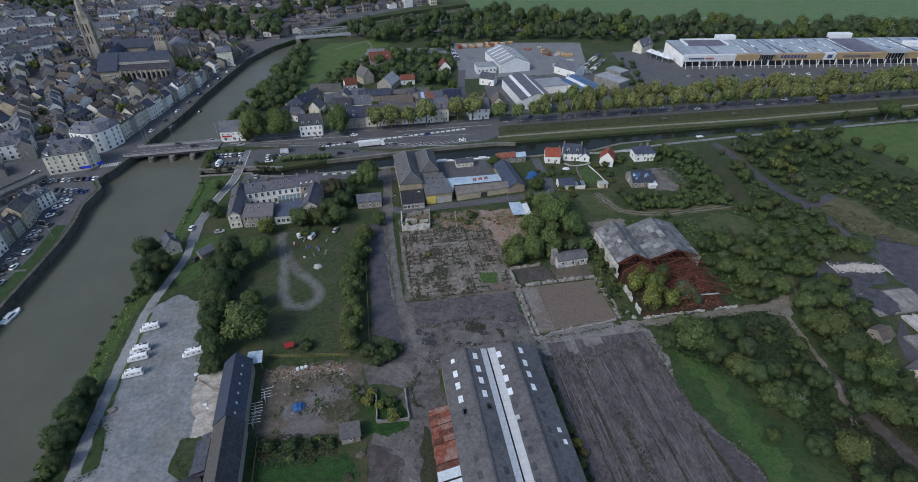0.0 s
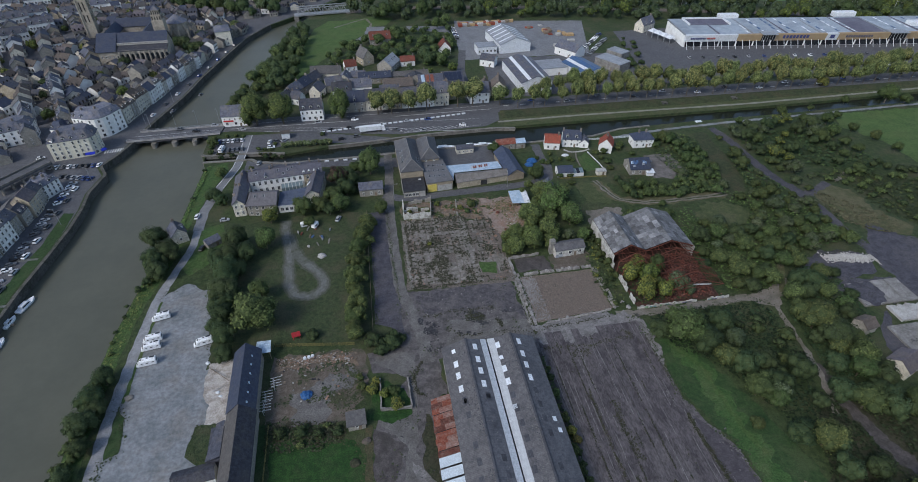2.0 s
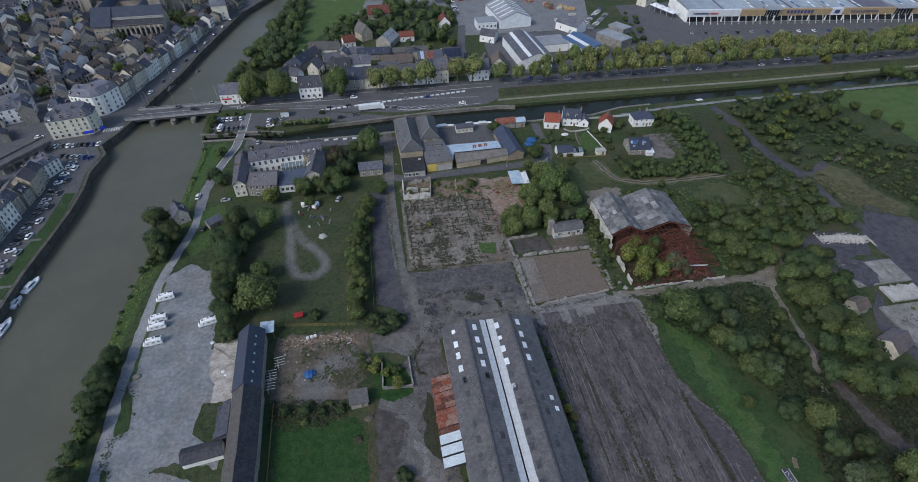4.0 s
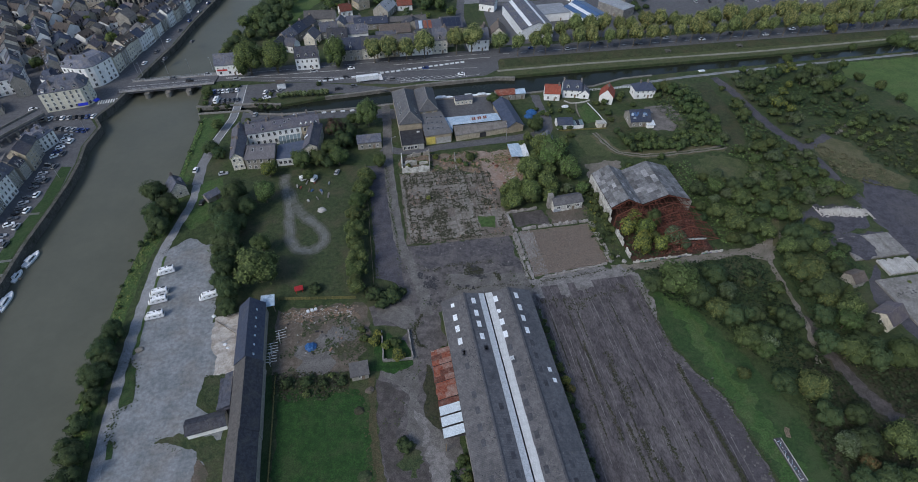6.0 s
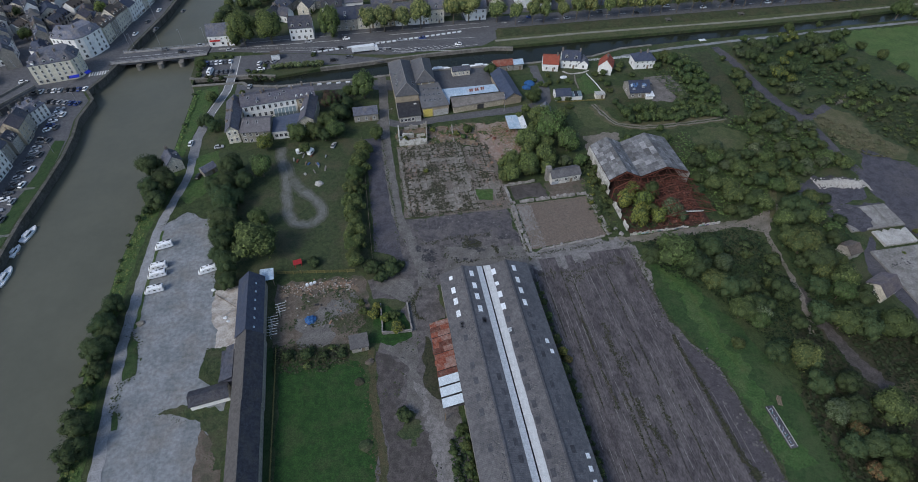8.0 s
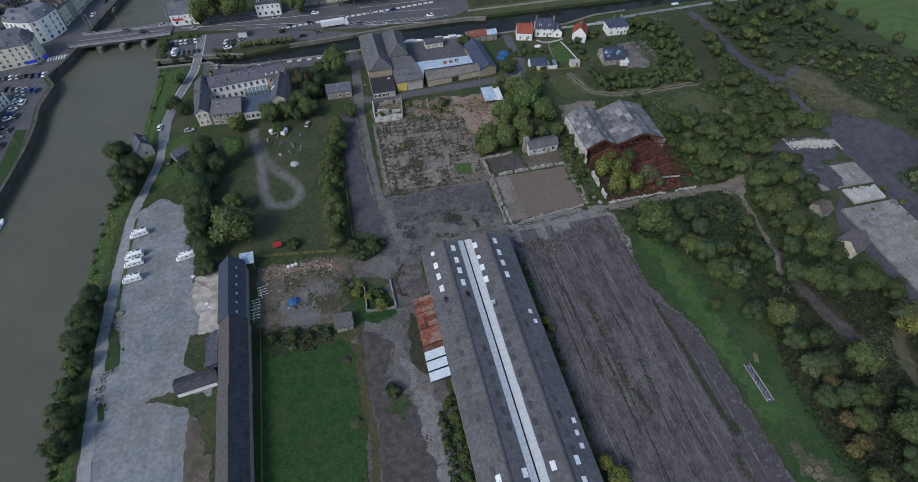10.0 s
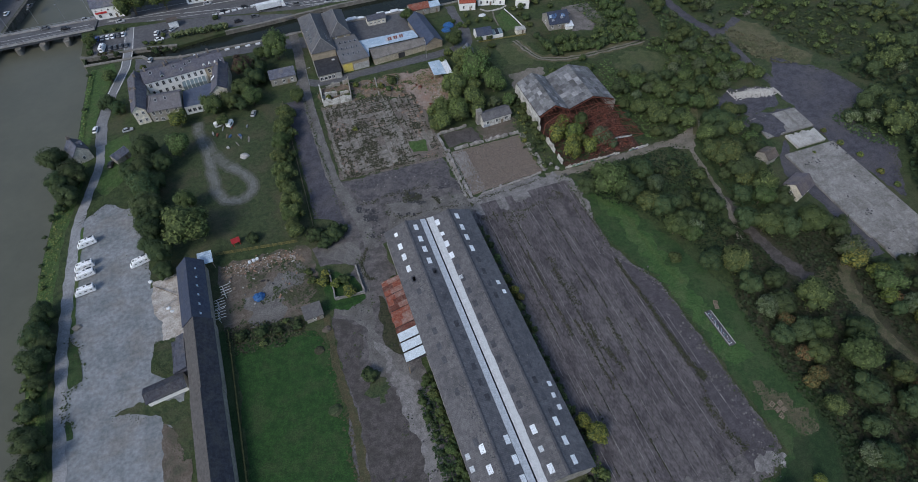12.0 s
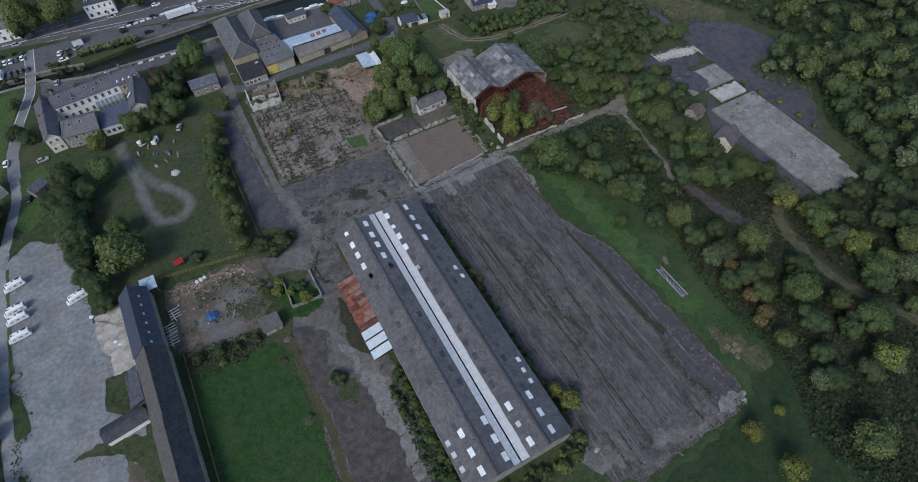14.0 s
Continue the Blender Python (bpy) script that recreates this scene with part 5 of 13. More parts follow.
scatter([(146.9, 188), (184, 188.6), (195.8, 181.6), (188.7, 166.5), (196.4, 150.1), (180, 143), (168.6, 153.4), (152.2, 158.1)], 5.4, [DARKT, BROAD, WILL, BROAD, DARKT, YELT], 3.4, 7.6, 15, wood="scrub_canal", label="low green scrub beside the canal path", tall=0.9)
scatter([(180, 150), (198, 146.1), (206, 138), (230, 124), (240, 108), (212, 112), (205, 131.2), (192, 143)], 3.8, [SHRUB, DARKT, DSHRUB, BROAD], 3.5, 6.5, 16, wood="hedge_meadow", label="green hedge trees along the pasture")
# mostly grey-green willow crowns, so the leaf colour carries the distance haze
scatter([(-14, 386), (60, 412), (110, 418), (182.6, 385.5), (300, 352), (418.9, 335), (450, 300), (358.6, 300), (183.5, 337), (146, 345), (60.7, 358.0), (10, 360)], 6.4, [WILL, BROAD, WILL, DARKT, WILL, YELT], 6.0, 12.0, 17, wood="railway_wood", label="tree belt along the railway, paled for haze", avoid=[[(-20, 380), (30, 384), (150, 366), (370, 308), (370, 318), (152, 378), (30, 396), (-20, 390)]], tall=1.1)
scatter([(-21.4, 302.3), (-3.9, 322.2), (30.5, 346.2), (54, 350.6), (47.9, 299.5), (40, 276), (20, 283), (7.2, 292.8), (-20, 284)], 5.6, [DARKT, BROAD, BROAD, SHRUB], 4, 9.0, 18, wood="garden_trees", label="garden trees behind the street houses")
scatter([(-57.8, 262.2), (-49.2, 307.0), (-40.4, 348.9), (-33.6, 347.6), (-34.9, 295.7), (-36, 262), (-51.2, 250.7)], 4.6, [DARKT, BROAD, DARKT], 5.0, 9.5, 19, wood="river_trees", label="dark trees on the river bank")
scatter([(-64, 236), (-58, 258), (-52, 256), (-46, 236)], 4.6, [DARKT, BROAD], 5.0, 8.6, 20, wood="river_trees_south", label="trees on the river bank by the bridge")
scatter([(400, 330), (800, 280), (820, 300), (420, 352)], 9, [DARKT, BROAD], 8, 12, 21, wood="far_hedge", label="far hedge along the meadows")
scatter([(132, 234), (139, 262), (150, 306), (158, 306), (146, 258), (142, 240)], 5, [SHRUB, BROAD, DSHRUB], 3, 5.5, 22, wood="verge_shrubs", label="green shrubs along the car park")

BIGPLANE = TreeKind("large_plane_tree", "large yellow-green plane tree with dense crown beside the bridge", LEAFB, 3.6, 8.4, 0.7, 3600, 0.15, 2)
plant(BIGPLANE, [(-49.4, 222.4, 13.6), (-38.4, 222.4, 13.0), (-13.8, 224.5, 11.6)])
# avenue plane trees in two rows
for i in range(38):
    PLANE.plant(66 + i * 6.9 + 0.9 * math.sin(i * 2.3), 221.9, 6.6 + 0.8 * math.sin(i * 1.7), 3 * i + 1, 1.15)
    if i > 1:
        PLANE.plant(68 + i * 6.9 + 0.9 * math.sin(i * 3.1), 232.2, 7.6 + 0.9 * math.cos(i * 1.3), 5 * i + 2, 1.08)
plant(PLANE, [(2.5, 225.2, 9.0), (8.6, 225.2, 9.6), (16.3, 225, 9.0), (24.5, 225.5, 10.6), (39.0, 227.3, 11.0), (46.0, 227.6, 11.6), (58.5, 226, 9.2)], 0.82)

# canal reeds and hedges
REED = TreeKind("reed_clump", "pale green tall reeds on the canal bank", REEDL, 1.5, 3.2, 0.05, 420, 0.16, 2, category="reeds")
plant(REED, [(-36.5 + i * 1.65, 200.6 + 0.25 * (i % 3), 2.6) for i in range(12)], 1.0)
plant(DSHRUB, [(-21.5, 209, 3), (-60, 195.8, 3), (-56, 196.6, 2.6), (-43, 194, 3), (-39.5, 193.2, 3), (-36.5, 192.4, 2.6), (-64.6, 187, 2), (-65, 168, 2)])
plant(BROAD, [(-64.2, 206, 5), (-47, 183.5, 3), (238, 199.6, 9.5), (218, 201.4, 4.4), (197, 197.2, 3.6), (181, 195.4, 5.4), (157, 190.4, 3.6), (246, 197, 6)])
plant(YELT, [(221.2, 221.0, 6.5)])
plant(BROAD, [(181.2, 169.7, 6.4), (189.8, 174.2, 6.8), (195, 184, 6), (201, 176, 5), (205, 168, 5.4), (206, 158, 5), (209, 147, 5.4), (203, 188, 4.6)])
plant(DARKT, [(186, 182, 7.4), (176, 178, 7.2), (166, 184, 6.8), (158, 182, 6.0), (152, 176, 6.6)])

scatter([(118.4, 184), (121, 183), (127, 170), (125.4, 157), (123.4, 146), (119.6, 141.8), (117.4, 143), (118.6, 150), (117.4, 160), (117.6, 172)], 2.8, [BROAD, SHRUB, BROAD, DARKT], 3.4, 5.6, 41, avoid=[GREENLANE], wood="hedge_houses", label="green hedge trees behind the houses", tall=0.95)
scatter([(86, 156.6), (89, 152), (100, 150.4), (112, 152), (118, 150), (118.4, 142.6), (99, 142.8), (85.4, 146.6)], 2.5, [BROAD, SHRUB, SHRUB, DARKT], 3.0, 4.8, 141, wood="hedge_track", label="dense green hedge along the sandy track", tall=1.0)
scatter([(50, 119), (62, 121), (63.5, 128), (64, 152), (52, 156), (47, 148), (44, 136), (37, 126), (37, 120.5)], 5.0, [LIGHTT, BROAD, LIGHTT, WILL], 3.8, 6.8, 42, avoid=[[(49, 116), (61, 116), (61, 122.5), (49, 122.5)]], wood="copse", label="green copse beside the derelict hut")
scatter([(68, 129.6), (84, 129.6), (96, 129), (100, 139), (84, 135), (72, 131)], 4.4, [SHRUB, BROAD, DSHRUB], 3.0, 5.5, 43, wood="hangar_hedge", label="green shrubs behind the hangar")
scatter([(-73, 150), (-66.5, 150), (-65, 132), (-68, 122), (-70.6, 122), (-70, 137)], 2.6, [DSHRUB, SHRUB, DARKT], 2.2, 4.0, 44, wood="bank_scrub", label="green scrub along the river bank")
scatter([(-72.4, 92), (-69.6, 94), (-69.4, 80), (-67.6, 50), (-65, 10), (-69, 10), (-71, 54), (-73, 80)], 2.2, [DSHRUB, SHRUB, DARKT], 2.0, 4.2, 43, wood="bank_scrub_south", label="green scrub along the river bank")
scatter([(-72, 120), (-70.2, 120), (-71.0, 94), (-72.4, 94)], 3.0, [DSHRUB, SHRUB], 1.0, 1.9, 42, wood="bank_herbs", label="low herbs along the river bank")
scatter([(-30.4, 73), (-13, 70.4), (-13, 66), (-17.6, 66.2), (-18, 64.6), (-30, 66.4)], 2.3, [DSHRUB, DSHRUB, SHRUB, DSHRUB], 1.2, 2.3, 45, wood="garden_brambles", label="dark bramble hedge between yard and lawn")
scatter([(7.0, 44), (10.8, 47), (10.8, 14), (6.2, 14)], 1.5, [SHRUB, DSHRUB], 1.4, 2.4, 46, wood="wall_weeds", label="green weeds along the warehouse wall")
scatter([(33.8, 80), (36.4, 78), (36.0, 16), (33.8, 16)], 1.7, [SHRUB, DSHRUB], 1.2, 2.4, 47, wood="wall_weeds_east", label="green weeds between warehouse and lot")
scatter([(12, 12.2), (34, 12.2), (36, 15.6), (12, 15.6)], 1.7, [SHRUB, YSHRUB, DSHRUB], 1.4, 2.6, 48, wood="gable_weeds", label="green bushes at the warehouse gable")
scatter([(60.5, 93.5), (63.6, 94), (63.6, 127), (61.5, 112), (58.6, 104)], 2.2, [SHRUB, DSHRUB, YSHRUB], 1.2, 2.4, 49, wood="hangar_weeds", label="green weeds along the hangar wall")

# low undergrowth between the trees
CLEARING = [(99.6, 68), (99.4, 55), (100.6, 44), (102, 38), (107, 37.4), (105.4, 46), (104, 55), (103.6, 68)]
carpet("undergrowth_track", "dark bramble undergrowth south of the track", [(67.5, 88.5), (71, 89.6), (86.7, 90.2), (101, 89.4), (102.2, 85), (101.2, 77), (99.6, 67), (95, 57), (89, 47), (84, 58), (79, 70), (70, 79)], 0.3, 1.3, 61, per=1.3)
carpet("undergrowth_hut", "green bramble undergrowth beside the huts", [(111, 93), (121, 104), (129, 97), (128, 80), (121, 71), (117, 63), (113, 52), (104, 54.5), (102, 62), (104.6, 73), (106.4, 84)], 0.3, 1.6, 62)
carpet("undergrowth_scrub", "dense green scrub undergrowth behind the hangar", [(93, 133), (92.6, 112), (95.8, 94), (108.6, 94.2), (112, 97.5), (117.6, 107), (131, 107.9), (146, 108.5), (147.6, 125), (140, 138), (122, 142), (104, 136)], 0.3, 1.8, 63, m=LEAF, leaf=LEAFB, avoid=[GLADE, [(94, 142.2), (94, 139), (108, 136.4), (121.5, 136.4), (123.5, 141.4), (119, 140.6), (108, 140.2)], [(103, 136.4), (117, 136.4), (120, 129), (112, 124), (104, 127)], [(121, 97), (146, 104), (146, 110), (134, 108), (122, 104)]])
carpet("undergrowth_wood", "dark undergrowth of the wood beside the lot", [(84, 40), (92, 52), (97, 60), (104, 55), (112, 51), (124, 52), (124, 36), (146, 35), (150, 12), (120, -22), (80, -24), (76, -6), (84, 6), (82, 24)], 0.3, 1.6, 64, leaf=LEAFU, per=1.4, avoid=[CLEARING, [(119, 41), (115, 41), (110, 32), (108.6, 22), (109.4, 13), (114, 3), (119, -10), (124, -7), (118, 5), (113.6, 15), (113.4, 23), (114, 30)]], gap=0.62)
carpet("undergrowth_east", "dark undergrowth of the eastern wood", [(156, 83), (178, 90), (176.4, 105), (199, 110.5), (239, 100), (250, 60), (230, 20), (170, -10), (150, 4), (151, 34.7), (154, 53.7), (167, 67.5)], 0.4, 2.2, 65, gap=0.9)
carpet("undergrowth_canal", "low green scrub cover beside the canal", [(147, 182), (195.8, 181.6), (188.7, 166.5), (196.4, 150), (180, 143), (168.6, 153.4), (152, 158)], 0.2, 1.3, 66, m=LEAFD, leaf=LEAF, gap=0.75)
carpet("undergrowth_north", "low green scrub cover on waste ground", [(107, 155), (131, 160), (137, 171), (140, 160), (146, 138), (130, 142), (118, 146), (108, 148)], 0.2, 1.4, 67, m=LEAFD, leaf=LEAF, gap=0.7, avoid=[GREENLANE])
carpet("undergrowth_meadow", "dry and green tufts of the rough meadow", [(154, 138), (162.7, 128.6), (171, 114.2), (166, 111.4), (160.1, 112), (150.8, 118.8), (151.6, 130.2)], 0.05, 0.4, 68, m=DRYGRASS, leaf=BROWNG, gap=0.8)
carpet("bank_cover", "low green plants along the river bank", [(-66.4, 150), (-69.3, 137), (-71.8, 107), (-72.3, 80), (-70.3, 54), (-68.8, 0), (-65, 10), (-66.8, 46), (-68, 62), (-69.2, 80), (-69, 98), (-67.8, 117), (-64.6, 132), (-63.4, 150)], 0.08, 0.5, 69, m=LUSH, leaf=LEAFB, gap=0.4)
scatter([(111, 93), (121, 104), (129, 97), (128, 84), (119, 79), (117, 70), (113, 56), (104, 56.5), (103, 62), (105.6, 73), (107.4, 84)], 4.4, [BROAD, DARKT, BROAD, SHRUB, DARKT], 3.8, 7.4, 51, avoid=[[(117, 60), (129, 60), (128, 79), (119, 79)]])
scatter([(86, 88), (100, 88), (101, 76), (98, 62), (90, 66)], 4.0, [DSHRUB, DSHRUB, SHRUB], 3.0, 5.4, 52, wood="bramble_thicket", label="dark bramble thicket south of the track")

carpet("garden_bramble_mat", "dark brown bramble mat between yard and lawn", [(-30.4, 73.4), (-12.6, 70.6), (-12.8, 65.6), (-17.6, 66), (-18, 64.2), (-30, 65.8)], 0.2, 0.8, 171, m=WEEDM, leaf=LEAFD, gap=0.42, per=1.3)
carpet("hedge_west", "dense green weeds along the warehouse wall", [(6.4, 43), (10.8, 47), (10.8, 13), (5.6, 13)], 0.3, 1.4, 71, m=LEAFD, leaf=LEAF, gap=0.45, per=1.3)
carpet("hedge_east", "dark weeds between warehouse and lot", [(33.7, 82), (36.2, 81), (36.6, 60), (35.8, 40), (36.4, 13), (33.7, 13)], 0.2, 0.9, 72, m=LEAFD, leaf=LEAF, gap=0.4, per=1.2)
carpet("rough_south", "dark rough herbs south of the lot", [(84, 8), (76, -8), (78, -30), (96, -30), (92, 0)], 0.1, 0.8, 73, gap=0.6)
fringe("lot_fringe", "ragged grass along the edge of the lot", [(65, 88), (65.2, 76), (64.8, 66), (68, 56), (70.8, 50), (71.2, 38), (71.8, 9), (67, 4.6), (52, 4.2), (41, 3)], DARKGRASS, 0.6, 7, z=0.11, seed=81)
fringe("track_fringe", "ragged grass along the track", [(62, 90), (80, 89.8), (94, 90.4), (104, 90), (104.2, 86), (102.4, 78), (101.4, 70)], DARKGRASS, 0.5, 6, seed=82)
fringe("track_fringe_north", "ragged grass along the track", [(70, 92.6), (94, 93.2), (108, 93.4)], DARKGRASS, 0.4, 5, seed=83)
fringe("parking_fringe", "ragged grass along the gravel ground", [(-64.6, 118.5), (-57.5, 123.5), (-50, 119), (-48, 111), (-46.6, 97), (-45, 92)], DARKGRASS, 0.7, 8, 0.06, 0.20, seed=84)
fringe("shed_fringe", "ragged grass round the weedy corner", [(-54.6, 60.6), (-50, 59.2), (-44.6, 57.2), (-42.2, 53), (-41, 46)], DARKGRASS, 0.6, 9, 0.06, 0.18, seed=85)
fringe("pad_fringe", "ragged grass beside the concrete pad", [(-45.4, 75.4), (-45.4, 68), (-41, 65.6)], DARKGRASS, 0.5, 7, seed=86)
fringe("island_fringe", "ragged grass beside the lane", [(-64.3, 83), (-61.8, 80), (-60.6, 71), (-63.4, 69.8), (-63.6, 63), (-61.8, 60)], DARKGRASS, 0.5, 8, seed=87)
fringe("lawn_fringe", "ragged edge of the garden lawn", [(-28.8, 69), (-10.5, 66), (-8.6, 60), (-9, 38), (-10, 8)], BROWNG, 0.6, 7, seed=88)
fringe("street_fringe", "weeds along the dark street", [(-4.9, 150), (-4.6, 128), (-4.8, 99)], DARKGRASS, 0.5, 5, seed=91)
fringe("street_fringe_east", "weeds between street and lane", [(1.3, 150), (1.5, 128), (2.2, 104)], DARKGRASS, 0.3, 6, seed=92)
fringe("plot_fringe", "weeds along the razed floor", [(5.4, 144), (4.9, 128), (6, 110.2), (26, 110.4), (36, 111)], DARKGRASS, 0.5, 6, seed=93)
fringe("dirt_fringe", "grass along the dirt patch", [(73.4, 19.8), (79.4, 18.8), (81.4, 9.2), (76.8, 10.6), (73.4, 19.8)], LAWN, 0.9, 7, seed=94)
fringe("apron_fringe", "weeds along the dark apron", [(124, 104.6), (139, 106), (147, 104.5), (150, 110)], DARKGRASS, 0.8, 6, seed=95)
fringe("apron_fringe_south", "weeds along the dark apron", [(158, 117), (162, 114), (172, 103), (175.5, 88), (158.5, 85), (163.5, 68), (149.5, 51)], DARKGRASS, 1.0, 6, seed=96)
fringe("road_fringe", "weeds along the narrow lane", [(145, 106), (147.6, 118), (145.6, 136), (139.6, 160), (134, 180)], DARKGRASS, 0.5, 5, seed=97)

plant(DARKT, [(-44.9, 120.2, 7.0), (-45.2, 118.4, 6.0), (-45.0, 111.0, 6.6), (-48.0, 126.4, 6.4), (-46.4, 104.0, 5.0)], 1.05)
carpet("apron_brambles", "green brambles grown over the old apron", [(154, 84.6), (160, 86), (169, 84), (168, 74), (164, 66), (158, 70), (154, 76)], 0.1, 0.7, 98, m=LEAFD, leaf=LEAF, gap=0.6)
scatter([(156, 84), (168, 83), (166, 72), (158, 74)], 3.6, [SHRUB, DSHRUB], 1.8, 3.4, 99, wood="apron_bushes", label="green bushes grown over the old apron")
carpet("hangar_undergrowth", "green brambles on the hangar floor", [(67.2, 94), (84, 94), (84, 101), (80, 109), (68, 110)], 0.1, 0.9, 97, m=LEAFD, leaf=LEAF, gap=0.55)
EASTSCRUB = [(160, 147), (169.5, 137), (168.6, 125), (174.6, 113.6), (178, 107), (200, 112), (206, 132), (186, 144), (168, 150)]
carpet("scrub_east", "low olive scrub and brambles on the waste meadow", EASTSCRUB, 0.2, 1.1, 131, m=LEAFD, leaf=LEAF, gap=0.75)
scatter(EASTSCRUB, 3.6, [SHRUB, DSHRUB, SHRUB, BROAD], 1.8, 4.0, 132, wood="bushes_east", label="scattered green bushes on the waste meadow")
scatter([(85.6, 151.8), (87.4, 151.8), (88.6, 145.4), (104.6, 144.4), (119.7, 145.2), (119.7, 142.6), (104.6, 141.8), (86, 142.8)], 1.9, [SHRUB, BROAD, SHRUB, DARKT], 2.2, 4.2, 133, wood="garden_hedge", label="thick green hedge round the house garden", tall=1.2)
plant(SHRUB, [(74, 173, 2.5), (86, 175.6, 3), (96, 177, 3), (100, 172.6, 3.2), (76.4, 163.4, 2.4), (88, 168, 3.6), (87.4, 163.6, 3), (64.6, 171, 3), (112, 177, 4), (86.6, 171.6, 2.6), (66.6, 161, 3.2), (70.2, 160.8, 2.8), (69, 156, 3.4)])
carpet("bank_reeds", "bright green reeds and herbs on the river bank", [(-66.4, 150), (-65.6, 165), (-64.4, 189), (-62.6, 190), (-63.6, 176), (-64.4, 162), (-64.6, 150)], 0.2, 1.0, 74, m=LUSH, leaf=LEAFB, gap=0.5)
scatter([(-11.6, 94), (-8.4, 94), (-7.0, 118), (-3.6, 143), (-6.6, 144), (-10.6, 120)], 2.2, [BROAD, BROAD, BROAD, SHRUB], 3.0, 5.2, 75, wood="tall_hedge", label="tall green hedge trees between park and street", tall=1.25)
scatter([(63.6, 104), (65.6, 104), (65.6, 129), (63.4, 129)], 1.5, [SHRUB, DSHRUB, BROAD], 1.6, 3.2, 76, wood="hangar_hedge_west", label="green bushes along the hangar wall", tall=1.4)
carpet("hangar_herbs", "green herbs beside the hangar", [(59.4, 96), (65.8, 96), (65.8, 128), (62, 128), (59, 112)], 0.1, 0.7, 77, m=LEAFD, leaf=LEAF, gap=0.5)
plant(YSHRUB, [(146.8, 79.8, 2.0), (147.6, 73.8, 2.2), (149.4, 67.9, 2.2), (149.6, 60.5, 2.4), (150, 55, 2.2), (137.7, 73.3, 1.4)])
carpet("undergrowth_houses", "olive scrub cover behind the houses", [(112, 150), (120, 146), (134, 142), (138, 150), (134, 172), (128, 186), (112, 184), (108, 168)], 0.2, 1.4, 78, m=LEAFD, leaf=LEAF, gap=0.7, avoid=[GREENLANE])
carpet("field_herbs", "rough herbs on the waste ground", [(85, 158), (87, 152), (100, 149), (112, 148), (100, 155), (90, 160)], 0.05, 0.35, 79, m=GRASS, leaf=BROWNG, gap=0.6)

# ================= industrial site =================
FIBRE = wave_bump(mat("fibre_cement_roof", (0.092, 0.090, 0.095), (0.138, 0.135, 0.141), 0.9, (0.070, 0.070, 0.076), 6, 0.6, rough=0.9, bump=0.3, bump_size=0.25), 0.35, 0.35, "Y")
FIBRED = mat("newer_roof_sheet", (0.050, 0.052, 0.062), (0.074, 0.076, 0.088), 0.8, rough=0.8, rnd=0.2)
# same sheet for slopes facing east, their blue shade put into the colour
FIBRE_SHADE = wave_bump(mat("fibre_cement_shade_side", (0.082, 0.085, 0.096), (0.122, 0.126, 0.140), 0.9, (0.064, 0.067, 0.078), 6, 0.6, rough=0.9, bump=0.3, bump_size=0.25), 0.35, 0.35, "Y")
MOSSY = mat("pale_lichen_crust", (0.150, 0.146, 0.140), (0.205, 0.200, 0.190), 0.3, rough=0.95)
TRANSL = mat("translucent_roof_light", (0.66, 0.70, 0.74), (0.76, 0.79, 0.82), 0.8, (0.55, 0.58, 0.60), 2, 0.4, rough=0.4, rnd=0.1)
LEANWHITE = wave_bump(mat("pale_lean_to_sheet", (0.46, 0.52, 0.57), (0.54, 0.60, 0.65), 0.8, (0.40, 0.45, 0.49), 3, 0.4, rough=0.5), 0.3, 0.4, "Y")
PALESHEET = mat("pale_ribbed_sheet", (0.48, 0.49, 0.49), (0.58, 0.59, 0.59), 0.8, (0.36, 0.35, 0.33), 4, 0.6, rough=0.6)
NARROWM = mat("bluish_cover_sheet", (0.40, 0.43, 0.46), (0.50, 0.53, 0.56), 0.9, (0.30, 0.32, 0.34), 4, 0.5, rough=0.6)
PLASTER = mat("stained_white_plaster", (0.44, 0.43, 0.40), (0.60, 0.59, 0.56), 0.6, (0.20, 0.19, 0.16), 1.6, 0.8, bump=0.3, bump_size=0.3)
SOOT = mat("sooty_gable_wall", (0.20, 0.19, 0.18), (0.30, 0.29, 0.27), 1.2, (0.12, 0.12, 0.11), 3, 0.6)


def sloped(x0, z0, x1, z1, y0, y1, t=0.12):
    """A roof slope between two eave or ridge lines that run along y."""
    bm = bmesh.new()
    p = [(x0, y0, z0), (x1, y0, z1), (x1, y1, z1), (x0, y1, z0)]
    return slab4(bm, p, t)


